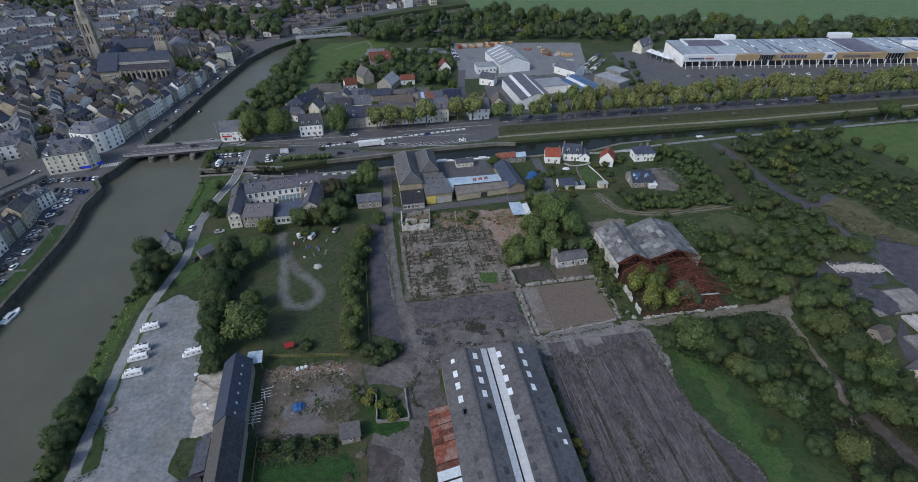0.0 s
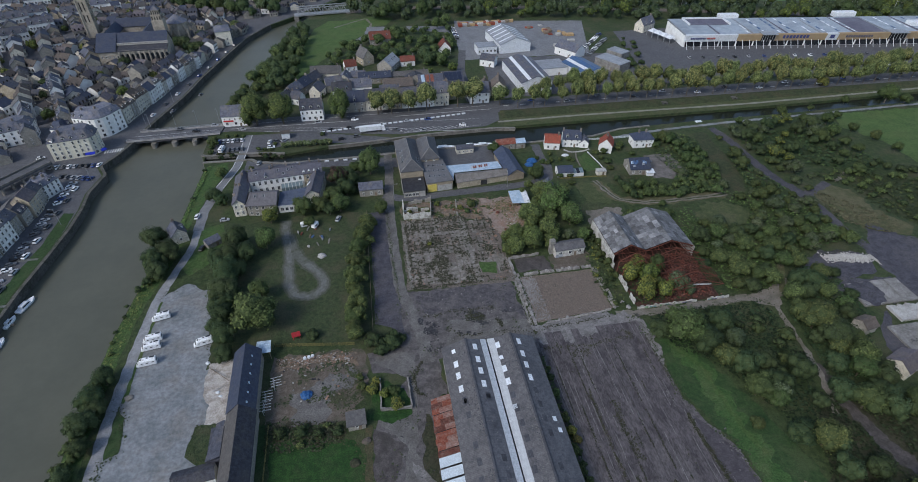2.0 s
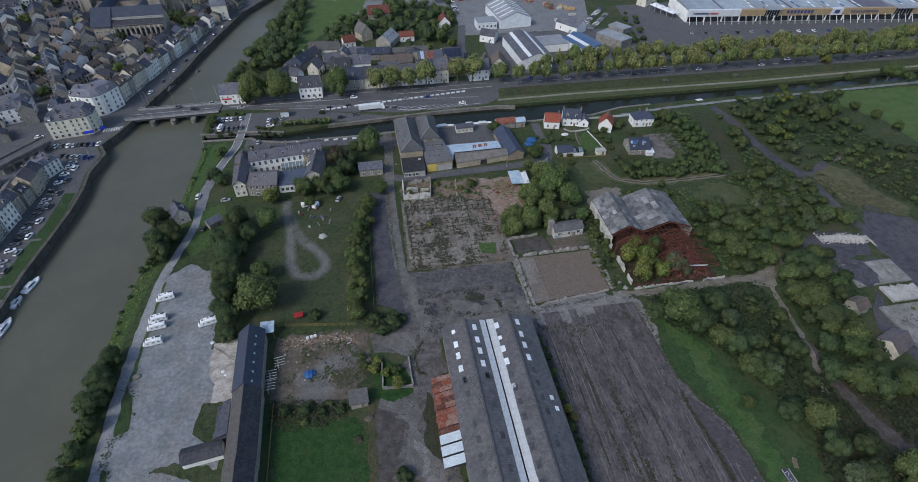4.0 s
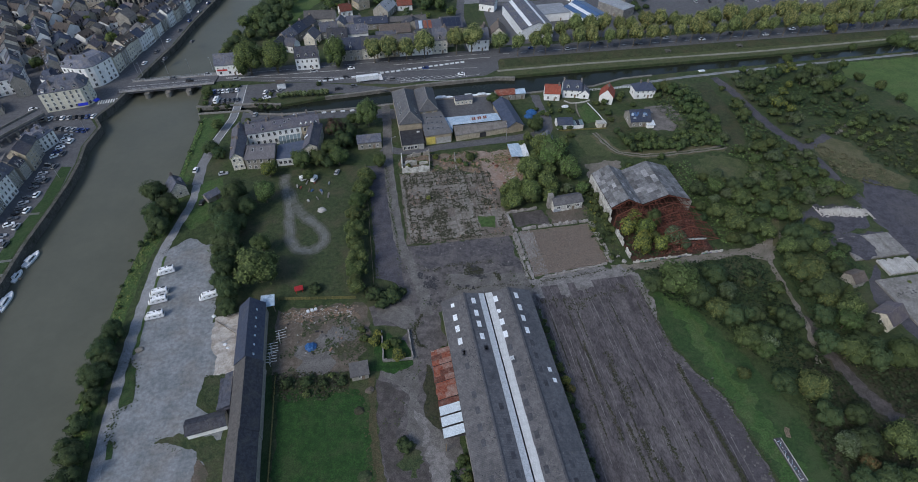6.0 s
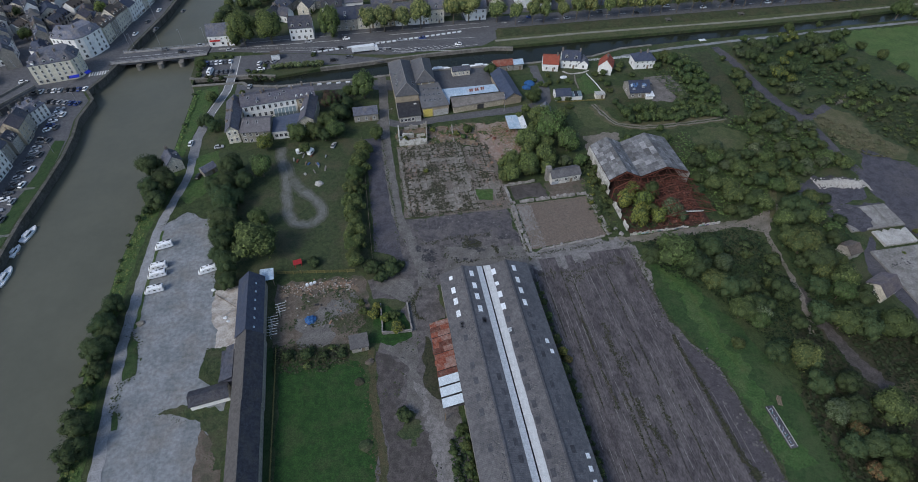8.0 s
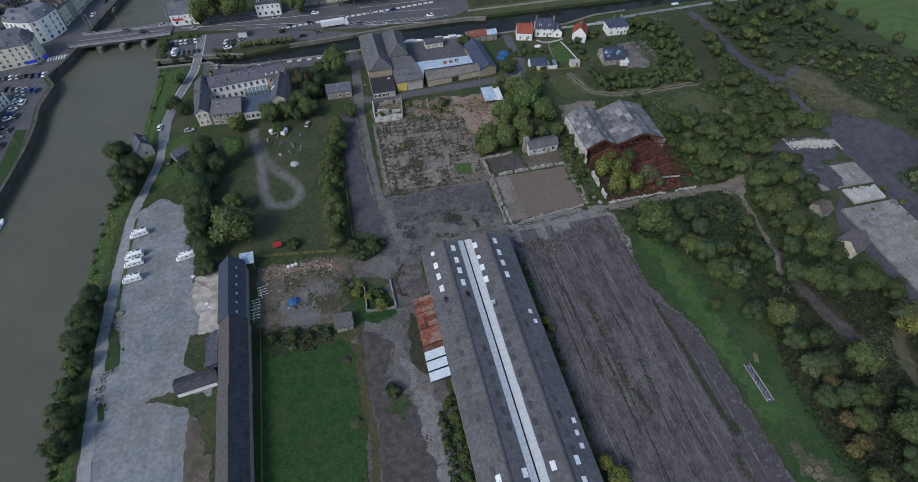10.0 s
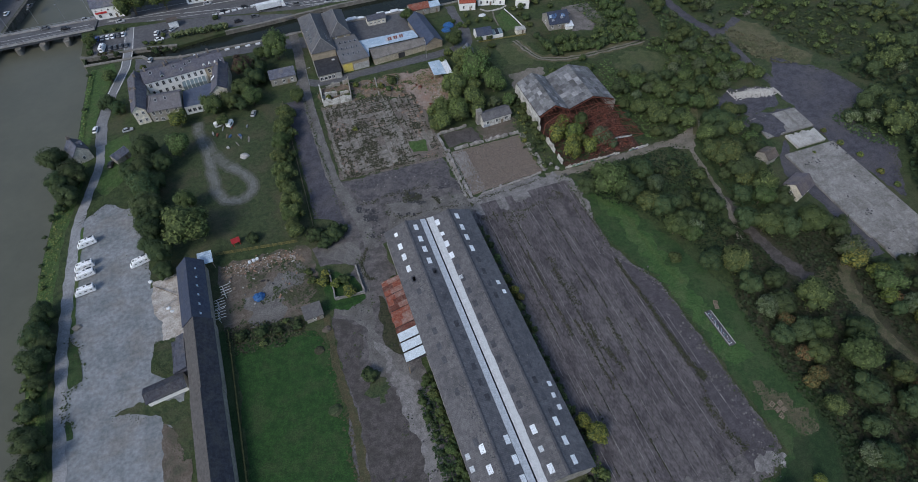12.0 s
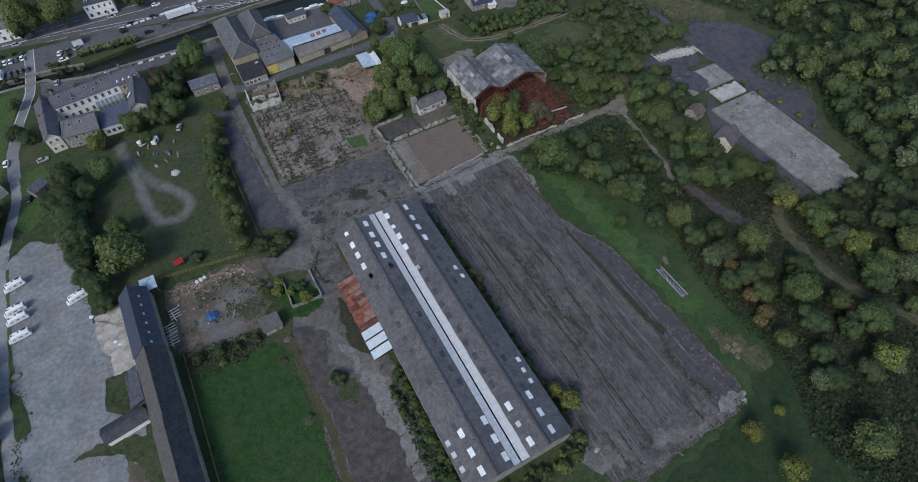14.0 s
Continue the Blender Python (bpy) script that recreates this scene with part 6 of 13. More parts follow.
def build_warehouse():
    w = thing("warehouse", "long grey double-gabled warehouse with white roof lights", "warehouse", 22.2, 50.4)
    X0, X1, Y0, Y1, E, R, V = -11.15, 11.15, -33.4, 33.4, 5.0, 7.3, 5.75
    bm = bmesh.new()
    for x in (X0, X1 - 0.3):
        box(bm, x, Y0, 0, x + 0.3, Y1, E - 0.1)
    part("side_wall", bm, SOOT, w)
    for y in (Y0, Y1 - 0.3):
        bm = bmesh.new()
        prof = [(X0 + 0.3, 0), (X1 - 0.3, 0), (X1 - 0.3, E - 0.1), (X1 / 2, R - 0.15), (0, V - 0.15), (X0 / 2, R - 0.15), (X0 + 0.3, E - 0.1)]
        hull(bm, [(x, y + 0.3, z) for x, z in prof], [(x, y, z) for x, z in prof])
        part("gable_wall", bm, SOOT, w)
    def rz(x):
        h = X1 / 2
        a = abs(abs(x) - h)
        return R - a / h * (R - (E if abs(x) > h else V))
    slopes = []
    for (a, b) in ((X0 - 0.3, X0 / 2), (X0 / 2, -0.9), (0.9, X1 / 2), (X1 / 2, X1 + 0.3)):
        # west slopes plain, east slopes in the copy coloured as turned from the sun
        slopes.append(part("roof_slope", sloped(a, rz(a), b, rz(b), Y0 - 0.25, Y1 + 0.25), FIBRE_SHADE if len(slopes) % 2 else FIBRE, w))
    for x in (X0 / 2, X1 / 2):
        bm = bmesh.new()
        prof = [(-0.35, -0.06), (0.35, -0.06), (0.3, 0.03), (0, 0.14), (-0.3, 0.03)]
        hull(bm, [(x + a, Y1 + 0.3, R + c) for a, c in prof], [(x + a, Y0 - 0.3, R + c) for a, c in prof])
        part("ridge_cap", bm, FIBRED, w)
    # valley cover: narrow strip, open dark slot, wide strip, in overlapping lengths
    bm = bmesh.new()
    box(bm, -0.95, Y0 - 0.2, V - 0.5, 0.95, Y1 + 0.2, V - 0.1)
    part("valley_gutter", bm, BITUMEN, w, "dark open valley gutter")
    rr = random.Random(4)
    me = {}
    for (nm, xa, xb, z) in (("narrow_cover", -1.95, -0.56, 6.06), ("wide_cover", -0.25, 2.15, 6.14)):
        bm = bmesh.new()
        za = rz(xa) + 0.07 if xa < -1 else z
        slab4(bm, [(xa, 0, za), (xb, 0, z), (xb, 3.36, z), (xa, 3.36, za)], 0.08)
        me[nm] = mesh_of(nm, bm, NARROWM if xa < -1 else PALESHEET)
        for i in range(20):
            share(nm, me[nm], w, pose(0, Y0 - 0.2 + i * 3.36, 0.02 * (i % 2) + rr.uniform(0, 0.02)))
    # roof lights and patched sheets: 1.1 m by 1.7 m
    def sheet(mm, sx, sy):
        bm = bmesh.new()
        box(bm, -sx / 2, -sy / 2, 0, sx / 2, sy / 2, 0.035)
        return mesh_of("sheet", bm, mm)
    light, dark, big, pale = sheet(TRANSL, 1.05, 1.75), sheet(FIBRED, 1.0, 1.6), sheet(TRANSL, 0.9, 1.1), sheet(NARROWM, 0.9, 1.1)
    def lay(nm, mesh, x, y):
        dz = (rz(x + 0.1) - rz(x - 0.1)) / 0.2
        share(nm, mesh, w, Matrix.Translation((x, y, rz(x) + 0.02)) @ Matrix.Rotation(-math.atan(dz), 4, "Y"))
    cols, ncols, scols = (-8.35, -3.2, 2.3, 7.45), (-8.85, -3.65, 1.95, 7.15), (-7.7, -2.6, 2.9, 7.7)
    rows = [31.2, 27.4, 24.1, 20.5]
    k = 20.5
    while k > -20:
        k -= 3.55
        rows.append(k)
    rows += [-23.8, -27.7, -31.4]
    for i, y in enumerate(rows):
        for j, x in enumerate(cols):
            if i < 4 or i >= len(rows) - 3:
                x = (ncols if i < 4 else scols)[j]
                if (i, j) == (len(rows) - 2, 2):
                    continue
                if (i, j) in ((0, 0), (1, 2)):
                    lay("roof_light", big, x, y)
                else:
                    lay("roof_light", light, x, y)
            elif rr.random() < 0.86:
                lay("patched_sheet", dark, x + rr.uniform(-.15, .15), y + rr.uniform(-.2, .2))
    for (x, y) in ((9.6, 10.0), (10.0, 7.3), (10.1, -16.2), (9.8, -18.7), (9.8, -21.3)):
        lay("roof_light", big, x, y)
    for (x, y) in ((-10.6, -23.9), (-10.6, -26.3), (-10.5, -29.3), (2.7, -27.6), (1.9, 13.9)):
        lay("pale_sheet", pale, x, y)
    for (x, y) in ((-8.6, 17.4), (-3.4, 17.3)):
        lay("patched_sheet", dark, x, y)
    q = random.Random(12)
    crust = [[], []]
    for _ in range(5200):
        sx = q.choice((-1, 1))
        x = sx * 5.575 - abs(q.gauss(0, 1.6)) if q.random() < 0.75 else sx * 5.575 - q.uniform(-3, 5)
        y = q.uniform(Y0, Y1)
        if not (X0 < x < X1) or abs(x) < 2.4 or noise.noise(Vector((x * 0.3, y * 0.1, 3.0))) < -0.05:
            continue
        crust[q.random() < 0.5].append((x + 22.2, y + 50.4, rz(x) + 0.03))
    tufts("roof_lichen", "pale lichen crusts on the old roof sheets", crust[0], 0.05, 0.15, MOSSY, 3, 0.03)
    tufts("roof_moss", "dark moss cushions on the old roof sheets", crust[1], 0.05, 0.17, FIBRED, 4, 0.04)
    # lean-to on the west side
    y0 = 20.8
    for i in range(10):
        ww, dz = 1.34, rr.uniform(-.05, .05)
        mid = rr.uniform(-14.3, -13.3)
        zm = 3.05 + (mid + 15.9) * 0.292
        for (xa, za, xb, zb, m) in ((-15.9 + rr.uniform(-.2, .1), 3.05, mid, zm, (RUST, RUSTD, RUST, RUST)[i % 4]), (mid - 0.15, zm + 0.03, -11.45, 4.38, (RUSTP, RUST, RUSTP, RUSTP, RUSTD)[i % 5])):
            bm = bmesh.new()
            slab4(bm, [(xa, y0 - ww, za + dz), (xb, y0 - ww, zb + dz), (xb, y0, zb + dz), (xa, y0, za + dz)], 0.05)
            for k in range(4):
                yy = y0 - ww + 0.17 + k * 0.335
                beam(bm, (xa + 0.02, yy, za + dz + 0.07), (xb, yy, zb + dz + 0.07), 0.11, 0.07)
            part("rusty_roof_sheet", bm, m, w, "rust-red corrugated lean-to sheet")
        y0 -= ww + (0.22 if i % 3 == 2 else 0.03)
    for i in range(3):
        bm = bmesh.new()
        slab4(bm, [(-15.9, y0 - 2.1, 3.05), (-11.45, y0 - 2.1, 4.35), (-11.45, y0, 4.35), (-15.9, y0, 3.05)], 0.06)
        part("white_roof_sheet", bm, LEANWHITE, w, "pale blue-white lean-to roof sheet")
        y0 -= 2.1 + 0.42
    # added black underlay box, dark in the gaps between the sheets
    bm = bmesh.new()
    box(bm, -15.7, -0.6, 2.8, -11.2, 20.6, 2.95)
    part("lean_to_ceiling", bm, BITUMEN, w)
    for y in (-1.9, 5.5, 13, 20.4):
        bm = bmesh.new()
        box(bm, -15.75, y - 0.12, 0, -15.5, y + 0.12, 3.0)
        part("post", bm, WOOD, w)
    bm = bmesh.new()
    box(bm, -15.7, 20.45, 0, -11.2, 20.65, 3.3)
    part("end_wall", bm, WALLS[2], w)
    bm = bmesh.new()
    box(bm, -11.2, -2.2, 0, -11.16, 20.5, 4.2)
    part("rear_lining", bm, SOOT, w)


build_warehouse()


def window_mesh(w, h, frame_m=None, bars=True, d=0.10):
    """A casement: white surround, a mullion and a dark pane behind it. Faces -y."""
    bm = bmesh.new()
    f = 0.10
    # one closed skin: outer face, a step inwards, the pane
    o = [(-w / 2, 0), (w / 2, 0), (w / 2, h), (-w / 2, h)]
    i = [(-w / 2 + f, f), (w / 2 - f, f), (w / 2 - f, h - f), (-w / 2 + f, h - f)]
    rings = [[bm.verts.new((x, y, z)) for x, z in r] for r, y in ((o, 0.02), (o, -d), (i, -d), (i, -d * 0.3))]
    for a, b in zip(rings, rings[1:]):
        for k in range(4):
            bm.faces.new((a[k], a[(k + 1) % 4], b[(k + 1) % 4], b[k]))
    if bars:
        m0, m1 = [bm.verts.new((s, -d * 0.3, f)) for s in (-0.03, 0.03)], [bm.verts.new((s, -d * 0.3, h - f)) for s in (-0.03, 0.03)]
        p = rings[3]
        bm.faces.new((p[0], m0[0], m1[0], p[3])).material_index = 1
        bm.faces.new((m0[0], m0[1], m1[1], m1[0]))
        bm.faces.new((m0[1], p[1], p[2], m1[1])).material_index = 1
    else:
        bm.faces.new(rings[3]).material_index = 1
    return mesh_of("window", bm, [frame_m or FRAMEW, GLASS])


WIN, WINS, WINL = window_mesh(0.78, 1.2), window_mesh(0.66, 0.8), window_mesh(1.1, 1.3)
SHUT = [window_mesh(0.8, 1.3)]


def roof_window_mesh():
    bm = bmesh.new()
    box(bm, -0.4, -0.55, 0, 0.4, 0.55, 0.06, 0)
    box(bm, -0.3, -0.45, 0.06, 0.3, 0.45, 0.075, 1)
    return mesh_of("roof_window", bm, [STEELG, GLASS])


ROOFWIN = roof_window_mesh()


def chimney_mesh(h=1.05):
    bm = bmesh.new()
    box(bm, -0.42, -0.24, -1.2, 0.42, 0.24, h, 0)
    box(bm, -0.47, -0.29, h, 0.47, 0.29, h + 0.1, 0)
    for x in (-0.22, 0.22):
        tube(bm, (x, 0, h + 0.08), (x, 0, h + 0.34), 0.09, 0.08, 6, 1)
    return mesh_of("chimney", bm, [CHIM, BROWNTILE])


CHIMNEY = chimney_mesh()


def dormer_mesh(wall_m, roof_m):
    bm = bmesh.new()
    box(bm, -0.5, 0, 0, 0.5, 1.7, 1.1, 0)
    box(bm, -0.34, -0.04, 0.15, 0.34, 0.02, 1.0, 2)
    for s in (-1, 1):
        slab4(bm, [(0, -0.2, 1.6), (s * 0.68, -0.2, 1.05), (s * 0.68, 2.1, 1.05), (0, 2.1, 1.6)][::s], 0.08, 1)
    hull(bm, [(-0.5, 0.02, 1.1), (0.5, 0.02, 1.1), (0, 0.02, 1.54)], [(-0.5, -0.02, 1.1), (0.5, -0.02, 1.1), (0, -0.02, 1.54)], 0)
    return mesh_of("dormer", bm, [wall_m, roof_m, GLASS])


DORMERS = {m.name: dormer_mesh(WALLS[1], m) for m in (SLATE, BROWNTILE, REDTILE)}


def house(name, label, x, y, w, d, eave, ridge, rz=0, roof="gable", wall_m=None, roof_m=None, front=(), back=(), sides=0,
          chimneys=(), dormers=0, lights=0, door=True, over=0.3, cat="house", group="", z=0.0):
    """A house: w along its ridge (local x), d deep (local y, front is -y). front/back: rows of windows as (count, sill height, mesh)."""
    wall_m, roof_m = wall_m or WALLS[0], roof_m or SLATE
    h = thing(name, label, cat, x, y, z, rz, group)
    bm = bmesh.new()
    a, b = w / 2, d / 2
    box(bm, -a, -b, -0.3, a, b, eave)
    if roof in ("gable",):
        for s in (-1, 1):
            prof = [(-b, eave), (b, eave), (0, ridge - 0.1)]
            ra = [(s * a - s * 0.0, p, q) for p, q in prof]
            rb = [(s * (a - 0.3), p, q) for p, q in prof]
            hull(bm, *((rb, ra) if s > 0 else (ra, rb)))
    part("wall", bm, wall_m, h)
    bm = bmesh.new()
    t = 0.16
    sl = (ridge - eave) / b
    if roof == "gable":
        for s in (-1, 1):
            e = eave - over * sl
            p = [(-a - over * .6, s * (b + over), e), (a + over * .6, s * (b + over), e), (a + over * .6, 0, ridge), (-a - over * .6, 0, ridge)]
            slab4(bm, p if s < 0 else p[::-1], t)
        beam(bm, (-a - over * .6, 0, ridge), (a + over * .6, 0, ridge), 0.3, 0.12)
    elif roof == "hip":
        k = min(b, a * 0.95)
        o = over
        e = eave - 0.05
        base = [(-a - o, -b - o, e), (a + o, -b - o, e), (a + o, b + o, e), (-a - o, b + o, e)]
        low = [bm.verts.new(p) for p in base]
        bot = [bm.verts.new((p[0], p[1], e - 0.18)) for p in base]
        r0, r1 = bm.verts.new((-a + k, 0, ridge)), bm.verts.new((a - k, 0, ridge))
        for f in ((low[0], low[1], r1, r0), (low[2], low[3], r0, r1), (low[1], low[2], r1), (low[3], low[0], r0)):
            bm.faces.new(f)
        for i in range(4):
            bm.faces.new((bot[i], bot[(i + 1) % 4], low[(i + 1) % 4], low[i]))
        bm.faces.new(bot[::-1])
    elif roof == "flat":
        box(bm, -a - 0.1, -b - 0.1, eave, a + 0.1, b + 0.1, eave + 0.25)
    elif roof == "mono":
        slab4(bm, [(-a - over, -b - over, eave), (a + over, -b - over, eave), (a + over, b + over, ridge), (-a - over, b + over, ridge)], t)
        hull(bm, [(-a, b - 0.2, eave), (a, b - 0.2, eave), (a, b, eave), (-a, b, eave)], [(-a, b - 0.2, ridge - 0.2), (a, b - 0.2, ridge - 0.2), (a, b, ridge - 0.16), (-a, b, ridge - 0.16)])
    part("roof", bm, roof_m, h)
    for (rows, s) in ((front, -1), (back, 1)):
        for (n, zz, me) in rows:
            for i in range(n):
                xx = -a + w * (i + 0.5) / n
                share("window", me, h, pose(xx * -s if s > 0 else xx, s * b, zz, 0, 0, 0 if s < 0 else 180))
    for k in range(sides):
        for s in (-1, 1):
            for zz in ((0.9, 3.4) if eave > 5 else (min(eave - 1.8, 1.0),)):
                share("window", WIN, h, pose(s * a, (k - (sides - 1) / 2) * d / (sides + 0.4), zz, 0, 0, 90 * s))
    for cx in chimneys:
        share("chimney", CHIMNEY, h, pose(cx * a, 0.0, ridge - 0.3, 0, 0, 90))
    if dormers and roof in ("gable", "hip"):
        for i in range(dormers):
            xx = -a + w * (i + 0.5) / dormers
            if roof == "hip":
                xx *= 0.7
            share("dormer", DORMERS.get(roof_m.name, DORMERS["slate_roof"]), h, pose(xx, -b + 0.35, eave + 0.1))
    for i in range(lights):
        xx = -a + w * (i + 0.5) / lights
        share("roof_window", ROOFWIN, h, Matrix.Translation((xx, -b * 0.5, eave + (ridge - eave) * 0.5 + 0.02)) @ Matrix.Rotation(math.atan(sl), 4, "X"))
    if door:
        bm = bmesh.new()
        box(bm, -0.36, -b - 0.06, 0, 0.36, -b + 0.02, 1.5)
        ob = part("door", bm, WOOD, h)
        ob.matrix_basis = pose(w * 0.18, 0, 0)
    return h


# long low building beside the gravel yard, in three lengths
# small roof windows; pale blue panes have the reflected sky painted in
bm = bmesh.new()
box(bm, -0.3, -0.36, 0, 0.3, 0.36, 0.05, 0)
box(bm, -0.22, -0.28, 0.05, 0.22, 0.28, 0.065, 1)
SKYRW = mesh_of("roof_window", bm, [DARKSLATE, PALEBLUE])
LONGBROWN = mat("brown_grey_slate", (0.066, 0.062, 0.062), (0.100, 0.095, 0.094), 0.8, (0.080, 0.078, 0.080), 4, 0.5, rough=0.75, bump=0.3, bump_size=0.3, grain=0.3)
LB = thing("long_building", "long narrow stone building with dark slate roof", "outbuilding", -35.65, 91.6, 0, 1.9)
# the two southern lengths: brown-grey on the west slope, darker on the east
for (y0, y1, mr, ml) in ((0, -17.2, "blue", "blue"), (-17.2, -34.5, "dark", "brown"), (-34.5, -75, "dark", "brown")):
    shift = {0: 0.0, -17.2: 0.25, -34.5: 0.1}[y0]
    LM = {"blue": BLUESLATE, "dark": DARKSLATE, "brown": LONGBROWN}
    bm = bmesh.new()
    box(bm, -2.9 + shift, y1, 0, 2.9 + shift, y0, 4.1)
    hull(bm, [(-2.9 + shift, y0 - 0.2, 4.1), (2.9 + shift, y0 - 0.2, 4.1), (shift, y0 - 0.2, 6.7)][::-1], [(-2.9 + shift, y0, 4.1), (2.9 + shift, y0, 4.1), (shift, y0, 6.7)][::-1])
    part("wall", bm, WALLS[2], LB)
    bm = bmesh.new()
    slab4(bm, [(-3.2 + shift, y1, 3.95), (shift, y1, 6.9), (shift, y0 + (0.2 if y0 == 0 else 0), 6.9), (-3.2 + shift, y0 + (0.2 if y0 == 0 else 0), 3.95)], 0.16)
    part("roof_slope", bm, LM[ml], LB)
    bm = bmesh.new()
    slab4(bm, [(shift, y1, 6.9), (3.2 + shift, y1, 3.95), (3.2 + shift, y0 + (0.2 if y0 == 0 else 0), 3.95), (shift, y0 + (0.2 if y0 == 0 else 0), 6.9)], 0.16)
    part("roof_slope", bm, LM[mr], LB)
for i in range(6):
    share("roof_window", SKYRW, LB, Matrix.Translation((1.5, -3 - i * 2.6, 5.55)) @ Matrix.Rotation(math.atan(0.92), 4, "Y"))
bm = bmesh.new()
slab4(bm, [(1.5, -29.2, 5.72), (2.6, -29.2, 4.7), (2.6, -27.8, 4.7), (1.5, -27.8, 5.72)], 0.02)
part("roof_patch", bm, PALEBLUE, LB, "pale blue roof patch")
for i in range(7):
    bm = bmesh.new()
    box(bm, -3.0, -4 - i * 2.4, 1.0, -2.86, -3 - i * 2.4, 2.2)
    part("window", bm, GLASS, LB)
bm = bmesh.new()
slab4(bm, [(-6.4, -27.0, 2.6), (-3.1, -27.0, 3.9), (-3.1, -18.4, 3.9), (-5.0, -18.4, 3.1)], 0.14)
box(bm, -6.2, -27.0, 0, -3.0, -19, 2.5)
part("side_wing", bm, SLATE, LB, "slate-roofed side wing")
house("shed", "low white-walled shed with dark roof in the gravel yard", -43.0, 62.2, 8.0, 3.4, 2.2, 3.1, 8, wall_m=WALLS[1], roof_m=DARKSLATE, door=False, cat="shed")
bm = bmesh.new()
slab4(bm, [(-34.2, 91.2, 3.0), (-30.6, 91.4, 3.0), (-30.8, 95, 3.25), (-34.2, 95, 3.25)], 0.08)
ob = part("roof_sheet", bm, PALEBLUE)
cp = thing("canopy", "pale blue sheet canopy on posts beside the slate building", "canopy", 0, 0)
ob.parent = cp
for (x, y) in ((-33.9, 94.6), (-31.1, 94.6), (-31, 91.8), (-33.9, 91.7)):
    bm = bmesh.new()
    box(bm, x - 0.07, y - 0.07, 0, x + 0.07, y + 0.07, 3.02)
    part("post", bm, WOOD, cp)

# ruined hangar: two naves, half roofed, half bare rusty frame
HFLOOR = mat("littered_red_floor", (0.048, 0.026, 0.021), (0.095, 0.044, 0.034), 0.8, (0.040, 0.042, 0.026), 3, 0.6, bump=0.6, bump_size=0.4, grain=0.4)
HG = thing("ruined_hangar", "half-roofed derelict hangar with rusty bare roof frame", "hangar", 0, 0)
SHEETS = mat("hangar_roof_sheet", (0.120, 0.122, 0.130), (0.180, 0.182, 0.190), 0.8, (0.085, 0.083, 0.080), 3, 0.7, rough=0.85, rnd=0.36, bump=0.2, bump_size=0.25)
PALEFIBRE = mat("pale_hangar_sheet", (0.235, 0.238, 0.246), (0.30, 0.303, 0.312), 0.8, (0.19, 0.19, 0.19), 3, 0.5, rough=0.85, rnd=0.15)
NAVES = ((66.5, 71.4, 76.5), (76.5, 84.1, 91.8))
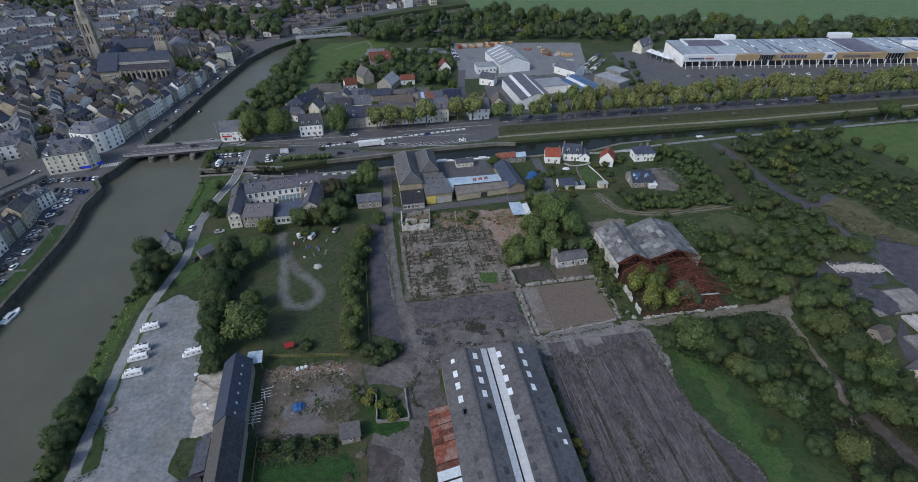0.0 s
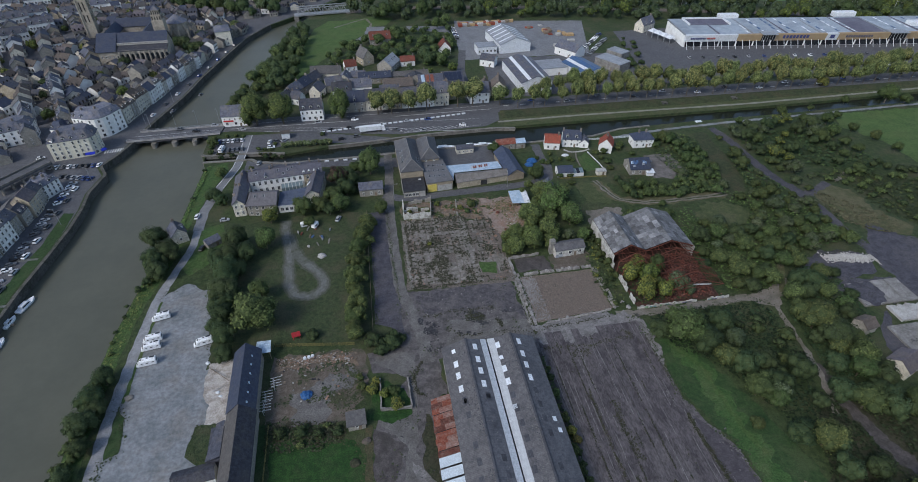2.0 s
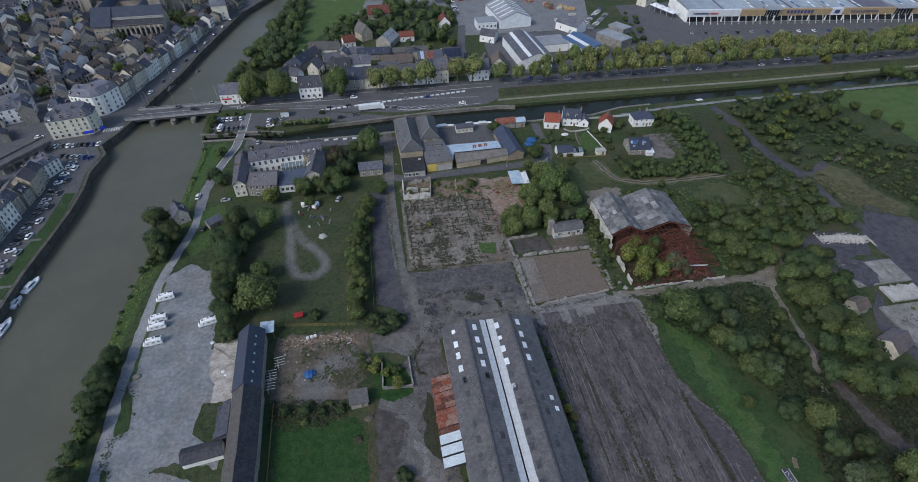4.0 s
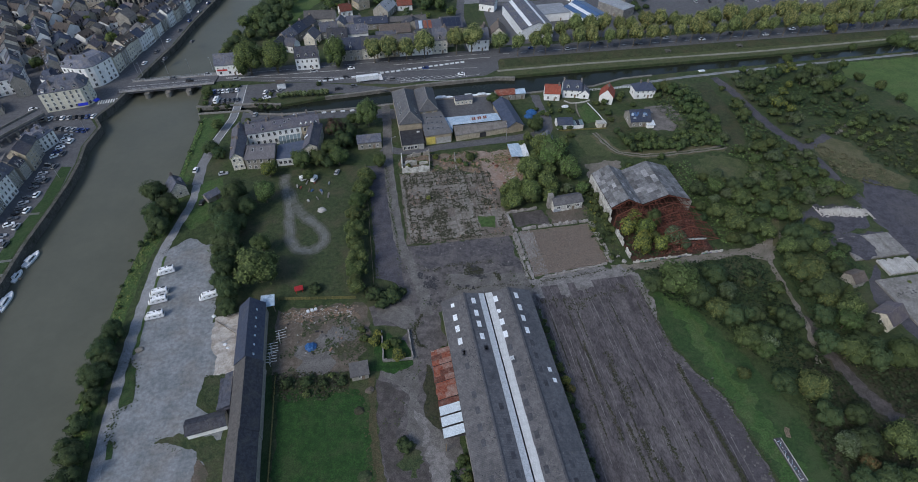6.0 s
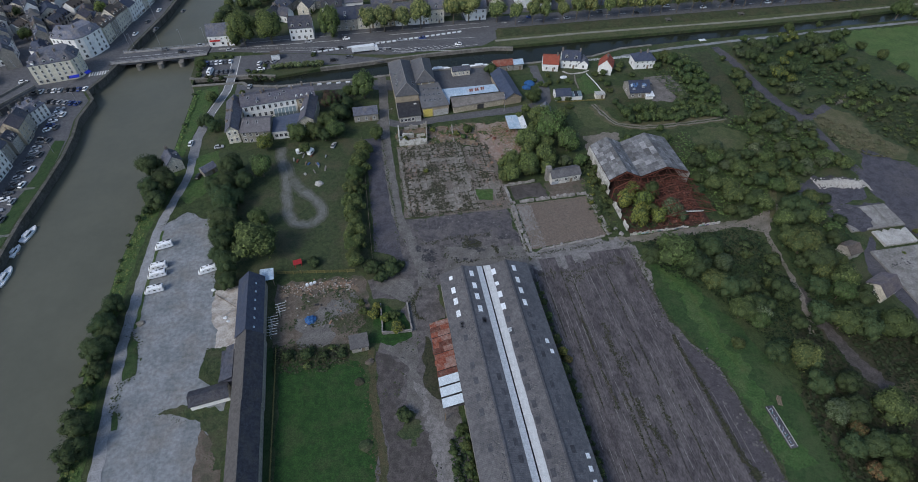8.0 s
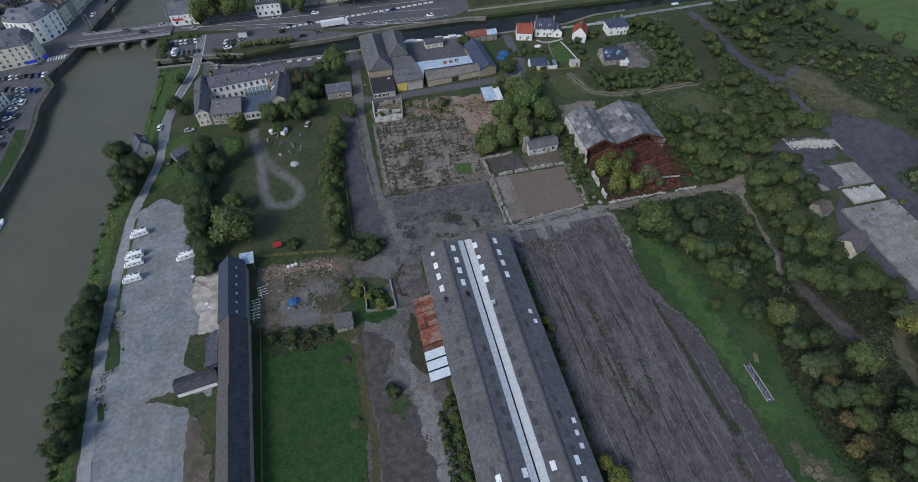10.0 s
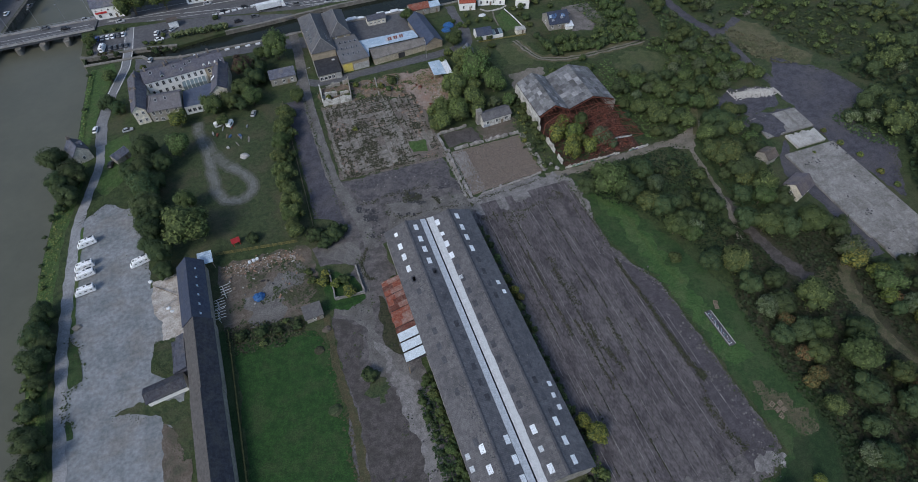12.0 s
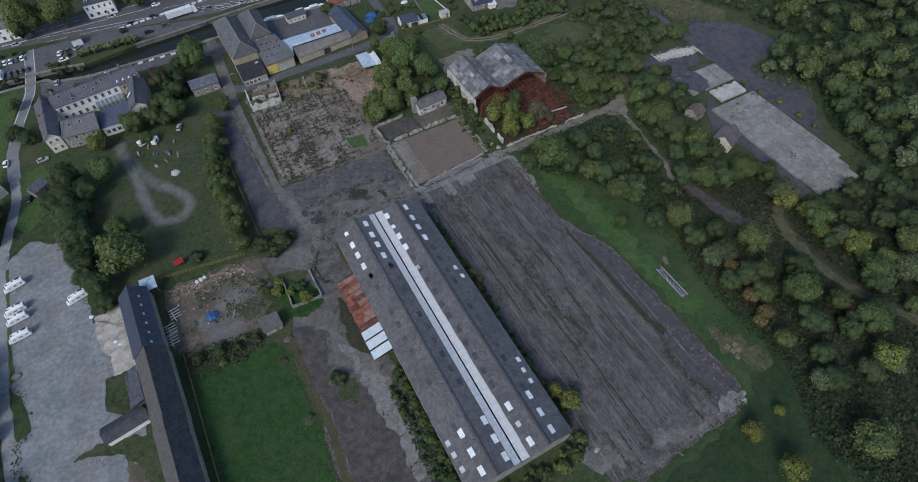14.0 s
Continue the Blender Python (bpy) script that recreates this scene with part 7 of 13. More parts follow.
for (a, r, b) in NAVES:
    hz = 4.4, 7.2
    rr = random.Random(int(a))
    for (x0, z0, x1, z1) in ((a, hz[0], r, hz[1]), (r, hz[1], b, hz[0])):
        nx = 5
        bm = bmesh.new()
        box(bm, 0, 0, -0.03, 1, 1, 0.03)
        for v in bm.verts:
            v.co = Vector((x0 + (x1 - x0) / nx * v.co.x * 1.04, 1.75 * v.co.y, z0 + (z1 - z0) / nx * v.co.x * 1.04 + v.co.z))
        me = mesh_of("roof_sheet", bm, SHEETS)
        bm = bmesh.new()
        box(bm, 0, 0, -0.03, 1, 1, 0.03)
        for v in bm.verts:
            v.co = Vector((x0 + (x1 - x0) / nx * v.co.x, 1.72 * v.co.y, z0 + (z1 - z0) / nx * v.co.x + v.co.z))
        me2 = mesh_of("pale_roof_sheet", bm, PALEFIBRE)
        for j in range(10):
            for i in range(nx):
                pale = rr.random() < 0.13
                share("roof_sheet", me2 if pale else me, HG, pose((x1 - x0) / nx * i, 111.6 + j * 1.7, (z1 - z0) / nx * i + rr.uniform(0, 0.04)))
    for k in range(11):
        y = 94.2 + k * 3.4
        if a < 70 and y < 103:
            continue
        bm = bmesh.new()
        beam(bm, (a, y, 4.25), (r, y, 7.05), 0.14, 0.22)
        beam(bm, (r, y, 7.05), (b, y, 4.25), 0.14, 0.22)
        beam(bm, (a, y, 4.2), (b, y, 4.2), 0.1, 0.14)
        for f in (0.25, 0.5, 0.75):
            xx = a + (b - a) * f
            beam(bm, (xx, y, 4.2), (xx, y, 7.05 - abs(xx - r) / (r - a if xx < r else b - r) * 2.8), 0.07, 0.07)
            beam(bm, (xx, y, 4.2), (xx + (1.4 if f < 0.5 else -1.4), y, 5.6 if f != 0.5 else 5.9), 0.06, 0.06)
        part("roof_truss", bm, RUSTSTEEL, HG)
        bm = bmesh.new()
        box(bm, a + 0.05, y - 0.1, 0, a + 0.25, y + 0.1, 4.3)
        part("column", bm, RUSTSTEEL, HG)
    for f in (0.02, 0.09, 0.16, 0.23, 0.30, 0.37, 0.44, 0.5, 0.57, 0.64, 0.71, 0.78, 0.85, 0.92, 0.98):
        xx = a + (b - a) * f
        zz = 7.15 - abs(xx - r) / (r - a if xx < r else b - r) * 2.8
        bm = bmesh.new()
        y = 94.0 if a > 70 else 103.5
        while y < 112:
            L = rr.choice((2.2, 3.4, 5.9))
            if y < 97 or rr.random() > 0.3:
                bm = bmesh.new()
                beam(bm, (xx + rr.uniform(-.1, .1), y, zz), (xx + rr.uniform(-.3, .3), min(y + L, 112), zz + rr.uniform(-.45, .05)), 0.08, 0.11)
                part("purlin", bm, RUSTSTEEL, HG)
            y += L
bm = bmesh.new()
for k in range(35):
    if k < 17 and rr.random() < 0.35:
        continue
    hh = rr.uniform(0.9, 2.4) if k < 17 else 4.2
    bm = bmesh.new()
    box(bm, 66.2, 93.6 + k, 0, 66.45, (94.58 if k < 17 else 95.55) + k, hh)
    if k < 17 or k % 2:
        part("side_wall_piece", bm, PLASTER, HG, "stained white broken wall piece")
bm = bmesh.new()
box(bm, 91.8, 110.6, 0, 92.05, 128.6, 4.2)
box(bm, 66.5, 128.4, 0, 91.8, 128.7, 4.3)
part("rear_wall", bm, SOOT, HG)
rr = random.Random(8)
x = 66.5
while x < 93.2:
    if not 83.4 < x < 86.5:
        bm = bmesh.new()
        box(bm, x, 92.7, 0, x + 0.78, 92.98, 0.85 + rr.uniform(-0.35, 0.25))
        part("front_wall_piece", bm, PLASTER, HG, "broken white front wall piece")
    x += 0.8
GRAF = [mat("wall_paint_" + n, c, tuple(k * 1.3 for k in c), 0.5, rough=0.7) for n, c in (("teal", (0.10, 0.24, 0.25)), ("violet", (0.16, 0.12, 0.24)), ("green", (0.12, 0.24, 0.12)), ("grey", (0.25, 0.27, 0.30)))]
for i in range(22):
    bm = bmesh.new()
    xx = rr.uniform(67, 82) if i < 15 else rr.uniform(87, 91.6)
    ww, hh = rr.uniform(0.5, 1.3), rr.uniform(0.4, 0.8)
    box(bm, xx, 92.67, 0.1, xx + ww, 92.7, 0.1 + hh * 0.7)
    part("painted_mark", bm, GRAF[i % 4], HG)
bm = bmesh.new()
beam(bm, (86, 99, 0.3), (88.4, 95, 4.0), 0.7, 0.15)
part("fallen_sheet", bm, PALESHEET, HG)
for i in range(46):
    bm = bmesh.new()
    xx, yy = rr.uniform(77.5, 90), rr.uniform(95, 111)
    a2 = rr.uniform(0, 3.14)
    beam(bm, (xx, yy, 0.1), (xx + math.cos(a2) * rr.uniform(1.5, 4), yy + math.sin(a2) * 3, rr.uniform(0.1, 3.4)), 0.12, 0.12)
    part("fallen_beam", bm, RUSTSTEEL, HG)
spots = []
for _ in range(3200):
    x, y = rr.uniform(76, 92.4), rr.uniform(94, 113)
    k = noise.noise(Vector((x * 0.3, y * 0.3, 5.0)))
    if k > -0.25:
        spots.append((x, y, 0.12 + rr.random() ** 2 * (0.5 + 1.6 * max(0.0, k))))
tufts("hangar_debris", "heap of rusty red roof debris on the hangar floor", spots[::2], 0.15, 0.55, RUSTD, 61, 0.35)
tufts("hangar_debris_bright", "bright rusty scraps on the hangar floor", spots[1::3], 0.12, 0.42, RUST, 62, 0.30)
tufts("hangar_debris_dark", "dark rusty scraps on the hangar floor", spots[3::4], 0.12, 0.5, HFLOOR, 63, 0.30)
patch("hangar_floor", [(66.6, 93.2), (91.6, 93.2), (91.6, 128.3), (66.6, 128.3)], HFLOOR, 0.06, 0, label="dark littered floor of the derelict hangar", category="floor")

# gravel pit with low broken walls
PALEWALL = mat("old_pale_concrete", (0.23, 0.215, 0.20), (0.33, 0.31, 0.29), 0.7, (0.14, 0.125, 0.11), 2, 0.7, bump=0.4, bump_size=0.3, rnd=0.25)
PW = thing("pit_wall", "low broken pale concrete wall round the brown fill", "low wall", 0, 0)
rr = random.Random(3)


def broken_wall(th, a, b, w, h, m, step=1.0, jag=0.25, gap=0.0, name="wall_piece"):
    """A low ruined wall in separate, uneven pieces."""
    a, b = Vector(a), Vector(b)
    n = max(1, int((b - a).length / step))
    d = (b - a) / n
    s = Vector((-d.y, d.x)).normalized() * w / 2
    for i in range(n):
        if rr.random() < gap:
            continue
        p, q = a + d * i, a + d * (i + 0.99)
        hh = h * (1 + rr.uniform(-jag, jag))
        h2 = hh * (1 + rr.uniform(-jag, jag) * 0.5)
        o = Vector((rr.uniform(-.06, .06), rr.uniform(-.06, .06)))
        bm = bmesh.new()
        ring = [p - s + o, q - s + o, q + s + o, p + s + o]
        hull(bm, [(*v, 0) for v in ring][::1], [(*ring[0], hh), (*ring[1], h2), (*ring[2], h2), (*ring[3], hh)])
        bmesh.ops.recalc_face_normals(bm, faces=bm.faces)
        part(name, bm, m, th)


broken_wall(PW, (37, 111.2), (60, 111.6), 0.9, 0.5, PALEWALL, 0.7, 0.6, 0.10)
broken_wall(PW, (40, 91.8), (60.4, 93.8), 0.40, 0.36, PALEWALL, 1.3, 0.5, 0.15)
broken_wall(PW, (36.9, 110.4), (37.3, 91.6), 0.7, 0.35, CONCRETE, 0.8, 0.7, 0.2)
broken_wall(PW, (35.9, 112), (36.0, 92.4), 0.4, 0.30, SOOT, 1.4, 0.5, 0.35)
broken_wall(PW, (36.5, 111.6), (36.7, 99), 0.7, 0.55, PALEWALL, 0.6, 0.8, 0.3)
broken_wall(PW, (60.8, 94.4), (60.6, 111.2), 1.6, 0.16, PALEWALL, 1.2, 0.5, 0.08)
broken_wall(PW, (36.4, 119), (46, 119.6), 0.5, 0.8, PALEWALL, 1.0, 0.4, 0.1)
broken_wall(PW, (36.4, 119), (36.6, 111.5), 0.6, 0.6, CONCRETE, 1.0, 0.4, 0.1)
for (x, y, s) in ((60.4, 94.2, 0.7), (63.2, 95.6, 0.8), (64.2, 93.6, 0.9), (46.3, 92.8, 0.6)):
    bm = bmesh.new()
    bmesh.ops.create_icosphere(bm, subdivisions=2, radius=s)
    for v in bm.verts:
        v.co = v.co * (0.75 + 0.35 * noise.noise(v.co * 1.4 + Vector((x, y, 0))))
        v.co.z = max(v.co.z * 0.8, -0.3)
    ob = part("concrete_lump", bm, CONCRETE)
    ob.location = (x, y, 0.28)
    tagged(ob, "broken pale concrete lump on the yard", "rubble")
patch("pit_edge", [(38, 109.8), (41.6, 109.6), (40.6, 100), (38.6, 99)], CONCRETE, 0.11, 0.6, label="stony pale rubble margin", category="rubble ground")

# small hut with a square chimney
HUT = house("derelict_hut", "derelict whitewashed hut with grey sheet roof", 55.2, 119.4, 9.4, 4.0, 3.0, 4.0, 4, wall_m=PLASTER, roof_m=FIBRE, front=((3, 0.9, WINL),), door=True, cat="hut")
bm = bmesh.new()
box(bm, -5.7, 0.0, 0, -4.2, 1.5, 5.0)
part("chimney_block", bm, SOOT, HUT)
bm = bmesh.new()
box(bm, -4.6, -2.06, 0.1, -2.4, -2.02, 1.3)
part("painted_mark", bm, GRAF[3], HUT)

# ruined building at the plot's north end
RU = thing("ruined_walls", "roofless ruined brick and plaster walls beside the plot", "ruin", 0, 0)
broken_wall(RU, (6.8, 144.3), (15.8, 144.0), 0.35, 2.3, PLASTER, 0.9, 0.25)
broken_wall(RU, (6.8, 144.3), (7.2, 152.6), 0.35, 2.0, PLASTER, 0.9, 0.35)
broken_wall(RU, (15.8, 144.0), (16.8, 153.4), 0.35, 2.2, WALLS[2], 0.9, 0.35)
broken_wall(RU, (7.2, 152.6), (16.8, 153.4), 0.35, 1.6, WALLS[2], 0.9, 0.35, 0.2)
broken_wall(RU, (7, 148), (15.8, 148.4), 0.3, 1.4, PLASTER, 0.9, 0.5, 0.15)
broken_wall(RU, (17, 145.2), (35, 141), 0.35, 0.7, WOOD, 1.6, 0.5, 0.45)
broken_wall(RU, (24.5, 141.5), (25.5, 152), 0.4, 0.8, WALLS[2], 1.0, 0.5, 0.3)
for i in range(24):
    bm = bmesh.new()
    bmesh.ops.create_icosphere(bm, subdivisions=1, radius=rr.uniform(0.3, 0.8))
    for v in bm.verts:
        v.co = Vector((v.co.x * rr.uniform(0.8, 1.2), v.co.y * rr.uniform(.8, 1.2), v.co.z * 0.5))
    me = part("rubble_mound", bm, REDDIRT if i % 3 else RUSTSTEEL)
    me.location = (rr.uniform(18, 33) if i < 8 else rr.uniform(35, 47), rr.uniform(145, 151) if i < 8 else rr.uniform(129, 148), 0.15)
    tagged(me, "small heap of reddish brick rubble", "rubble heap", "brick heaps")
bs = thing("open_shed", "open pale blue corrugated shelter on bare earth", "shed", 0, 0)
for k, mm in enumerate((PALEBLUE, PALEBLUE, WHITEMETAL)):
    bm = bmesh.new()
    x0 = 44 + k * 2.1
    slab4(bm, [(x0, 144.6 - k * 0.3, 2.3), (x0 + 2.05, 144.4 - k * 0.3, 2.3), (x0 + 2.05, 151, 3.0), (x0, 151.2, 3.0)], 0.08)
    part("roof_sheet", bm, mm, bs)
for (x, y, h) in ((44.2, 145, 2.2), (50, 144.6, 2.2), (44.2, 150.8, 2.85), (50, 150.6, 2.85)):
    bm = bmesh.new()
    box(bm, x - 0.08, y - 0.08, 0, x + 0.08, y + 0.08, h)
    part("post", bm, WOOD, bs)

# concrete platform in the east, with a broken edge and a roofed hut
PLATM = mat("grey_floor_concrete", (0.190, 0.183, 0.172), (0.262, 0.254, 0.242), 2.4, (0.135, 0.127, 0.116), 5, 0.7, bump=0.3, bump_size=0.3, rnd=0.07, grain=0.25)
PF = thing("concrete_platform", "large raised pale concrete floor with cracked slabs", "concrete floor", 0, 0)
for j in range(-1, 9):
    for i in range(4):
        y0 = 39 + j * 4.05
        xl, xr = 129.0 + (0.6 if j < 1 else 0), 146.0 + (0.5 if j > 0 else -1.0 * (1 - j))
        xa, xb = xl + (xr - xl) * i / 4, xl + (xr - xl) * (i + 1) / 4
        bm = bmesh.new()
        slab4(bm, [(xa + 0.02, y0, 0.55), (xb - 0.03, y0, 0.55 + rr.uniform(-.03, .03)), (xb - 0.03, y0 + 4.0, 0.55), (xa + 0.02, y0 + 4.0, 0.55 + rr.uniform(-.03, .03))], 0.65)
        part("slab", bm, PLATM, PF)
for i in range(9):
    bm = bmesh.new()
    slab4(bm, [(134.6 + i * 1.15, 76.4, 0.7), (135.6 + i * 1.15, 76.6, 0.7), (135.8 + i * 1.15, 82 + rr.uniform(-1, .4), 0.75), (134.7 + i * 1.15, 82 + rr.uniform(-1, .4), 0.75)], 0.8)
    part("slab", bm, PALECONC, PF)
for i in range(-1, 3):
    bm = bmesh.new()
    slab4(bm, [(133.4 + i * 4.3, 83, 0.5), (137.6 + i * 4.3, 83, 0.5), (137.6 + i * 4.3, 91.8, 0.5), (133.8 + i * 4.2, 91.8, 0.5)], 0.6)
    part("slab", bm, PLATM, PF)
SLABSTAIN = []
for _ in range(5000):
    x, y = rr.uniform(129, 148), rr.uniform(38.6, 92)
    k = noise.noise(Vector((x * 0.25, y * 0.25, 77.0))) + 0.6 * noise.noise(Vector((x, y, 7.0)))
    if k > 0.62:
        SLABSTAIN.append((x, y, 0.72 if 76 < y < 82.5 else 0.57))
tufts("floor_moss", "dark moss stains on the concrete floor", SLABSTAIN, 0.12, 0.4, BITUMEN, 12, 0.02)
patch("floor_damp", [(129.6, 91.6), (137.6, 91.6), (138.2, 87), (136, 83.4), (131.6, 82.6), (128.8, 87)], DARKASPH, 0.515, 0.5, 0.8, label="dark patch on the corner of the floor", category="stain")
house("brick_hut", "small pale hut with broken brown roof in scrub", 122, 63.2, 6.5, 5.2, 3.0, 4.8, 20, wall_m=WALLS[0], roof_m=PLUMSLATE, front=((2, 0.9, WIN),), sides=1, cat="hut")
house("brick_hut", "small grey hut hidden by trees beside the concrete floor", 122.4, 76.2, 4, 4, 2.6, 3.8, 10, wall_m=WALLS[2], roof_m=BROWNTILE, cat="hut", door=False)
PS = thing("painted_slab", "long low dark slab painted with white and blue marks on grass", "concrete slab", 0, 0)
bm = bmesh.new()
hull(bm, [(75.4, 39.2, 0), (75.6, 30.0, 0), (77.2, 30.0, 0), (77.0, 39.2, 0)], [(75.4, 39.2, 0.5), (75.6, 30.0, 0.5), (77.2, 30.0, 0.5), (77.0, 39.2, 0.5)])
part("slab", bm, DARKASPH, PS)
for i in range(17):
    y = 30.4 + i * 0.5
    bm = bmesh.new()
    beam(bm, (75.7 + 0.5 * (i % 2), y, 0.5), (76.2 + rr.uniform(-.2, .6), y + rr.uniform(0.1, 0.5), 0.5), 0.12, 0.03)
    part("painted_mark", bm, (WHITEMETAL, PALEBLUE, GRAF[3], WHITEMETAL, GRAF[0])[i % 5], PS)
for sx in (75.5, 77.0):
    bm = bmesh.new()
    beam(bm, (sx, 39.1, 0.52), (sx + 0.15, 30.1, 0.52), 0.16, 0.06)
    part("slab_edge", bm, PALECONC, PS)


def pallet(x, y, rz):
    th = thing("pallet", "weathered wooden pallet lying on trodden grass", "pallet", x, y, 0.06, rz, group="pallets on the grass")
    for k in range(3):
        bm = bmesh.new()
        box(bm, -0.6, -0.45 + k * 0.4, 0, 0.6, -0.35 + k * 0.4, 0.09)
        part("bearer", bm, WOOD, th)
    for k in range(5):
        bm = bmesh.new()
        box(bm, -0.6 + k * 0.26, -0.5, 0.09, -0.44 + k * 0.26, 0.5, 0.115)
        part("board", bm, WOOD, th)


for (x, y, rz) in ((75.7, 15.9, 20), (76.0, 14.6, 14), (76.0, 13.2, 24), (77.4, 15.5, 18), (77.3, 14.2, 10), (79.6, 40.6, 50), (79.2, 39.6, 70)):
    pallet(x, y, rz)

# garden plot: cabin, roofless ruin, tarpaulin, fence, pallets
house("garden_cabin", "small grey garden cabin with dark flat roof", -10.4, 69.8, 3.8, 3.0, 2.1, 2.7, 4, roof="mono", wall_m=WALLS[2], roof_m=OLDSLATE, cat="cabin", front=((1, 0.9, WINS),))
RG = thing("roofless_enclosure", "roofless pale block walls with shrubs growing inside", "ruin", 0, 0)
broken_wall(RG, (-4.8, 72.2), (2.2, 71.8), 0.3, 1.0, CONCRETE, 0.9, 0.2)
broken_wall(RG, (-4.8, 72.2), (-4.6, 80.8), 0.3, 0.9, CONCRETE, 0.9, 0.2)
broken_wall(RG, (2.2, 71.8), (1.9, 80.0), 0.3, 0.9, CONCRETE, 0.9, 0.2)
bm = bmesh.new()
got = bmesh.ops.create_icosphere(bm, subdivisions=3, radius=1.0)["verts"]
for v in got:
    k = 1 + 0.3 * noise.noise(v.co * 2.3)
    v.co = Vector((v.co.x * 1.35 * k, v.co.y * 1.2 * k, max(v.co.z, -0.1) * 1.0 * k))
ob = part("tarpaulin", bm, TARP, smooth=False)
ob.location = (-21.9, 79.2, 0.1)
tagged(ob, "crumpled blue tarpaulin over a heap", "tarpaulin")
for (x, y, n) in ((-30.5, 76.6, 1), (-30.4, 79.4, 2), (-28.8, 83, 3)):
    pr = thing("timber_rack", "pale timber frame rack against the long building", "rack", x, y, 0, 3 * n)
    for k in range(4):
        bm = bmesh.new()
        beam(bm, (-0.6, -1.2 + k * 0.8, 0), (-0.6, -1.2 + k * 0.8, 1.9), 0.09, 0.09)
        part("post", bm, PALESHEET, pr)
        bm = bmesh.new()
        beam(bm, (-1.2, -1.2 + k * 0.8, 1.9), (1.2, -1.2 + k * 0.8, 1.9), 0.09, 0.09)
        part("rail", bm, PALESHEET, pr)
DEB = [CONCRETE, WOOD, REDDIRT, STONE, PALECONC, WOOD, BITUMEN]
for i in range(110):
    x, y = (rr.uniform(-29.5, -10), rr.uniform(86.5, 91)) if i < 75 else (rr.uniform(-29, -12), rr.uniform(76.5, 88))
    bm = bmesh.new()
    w2, d2, h2 = rr.uniform(0.08, 0.28), rr.uniform(0.1, 0.7 if i % 3 == 0 else 0.3), rr.uniform(0.06, 0.3)
    hull(bm, [(-w2, -d2, 0), (w2, -d2, 0), (w2, d2, 0), (-w2, d2, 0)], [(-w2 * .8, -d2 * .7, h2), (w2 * .8, -d2 * .9, h2), (w2 * .7, d2 * .8, h2 * 0.8), (-w2 * .9, d2 * .8, h2)])
    ob = part("builders_debris", bm, DEB[i % 7])
    ob.matrix_basis = pose(x, y, 0.05, 0, 0, rr.uniform(0, 180))
    tagged(ob, "small pile of pale builders debris on bare earth", "debris", "builders debris")
for (x, y) in ((-22.8, 90.3), (-21.8, 90.5), (-20.9, 90.7)):
    bm = bmesh.new()
    tube(bm, (0, 0, 0), (0, 0, 0.5), 0.45, 0.4, 10)
    ob = part("concrete_ring", bm, WHITEMETAL)
    ob.location = (x, y, 0.05)
    tagged(ob, "white round concrete ring on bare earth", "concrete ring", "concrete rings")


def fence(name, label, pts, h, m, gap=2.0):
    th = thing(name, label, "fence", 0, 0)
    for a, b in zip(pts, pts[1:]):
        a, b = Vector(a), Vector(b)
        n = max(1, round((b - a).length / gap))
        for i in range(n):
            p, q = a.lerp(b, i / n), a.lerp(b, (i + 1) / n)
            bm = bmesh.new()
            box(bm, -0.05, -0.05, 0, 0.05, 0.05, h)
            ob = part("post", bm, m, th)
            ob.location = (*p, 0)
            bm = bmesh.new()
            for zz in (0.25, 0.55, 0.85):
                beam(bm, (*p, h * zz), (*q, h * zz), 0.04, 0.12)
            part("rail", bm, m, th)
    return th


FENCEM = mat("yellowed_fence", (0.17, 0.15, 0.055), (0.22, 0.19, 0.07), 0.6, (0.12, 0.12, 0.05), 2, 0.5)
fence("garden_fence", "yellowish timber garden fence along the lawn", [(-29.6, 72), (-29.4, 42), (-29.2, 12)], 1.2, FENCEM)
fence("garden_fence", "yellowish timber fence between park and yard", [(-30.4, 95.4), (-10.4, 92.6)], 1.3, FENCEM)
fence("wire_fence", "thin weathered fence beside the dark street", [(-5.4, 150), (-5.6, 96)], 1.2, WOOD, 3.0)

# ================= manor, depot and houses by the canal =================
W1 = lambda n: (n, 0.7, WIN)
WINM = window_mesh(0.95, 1.55)
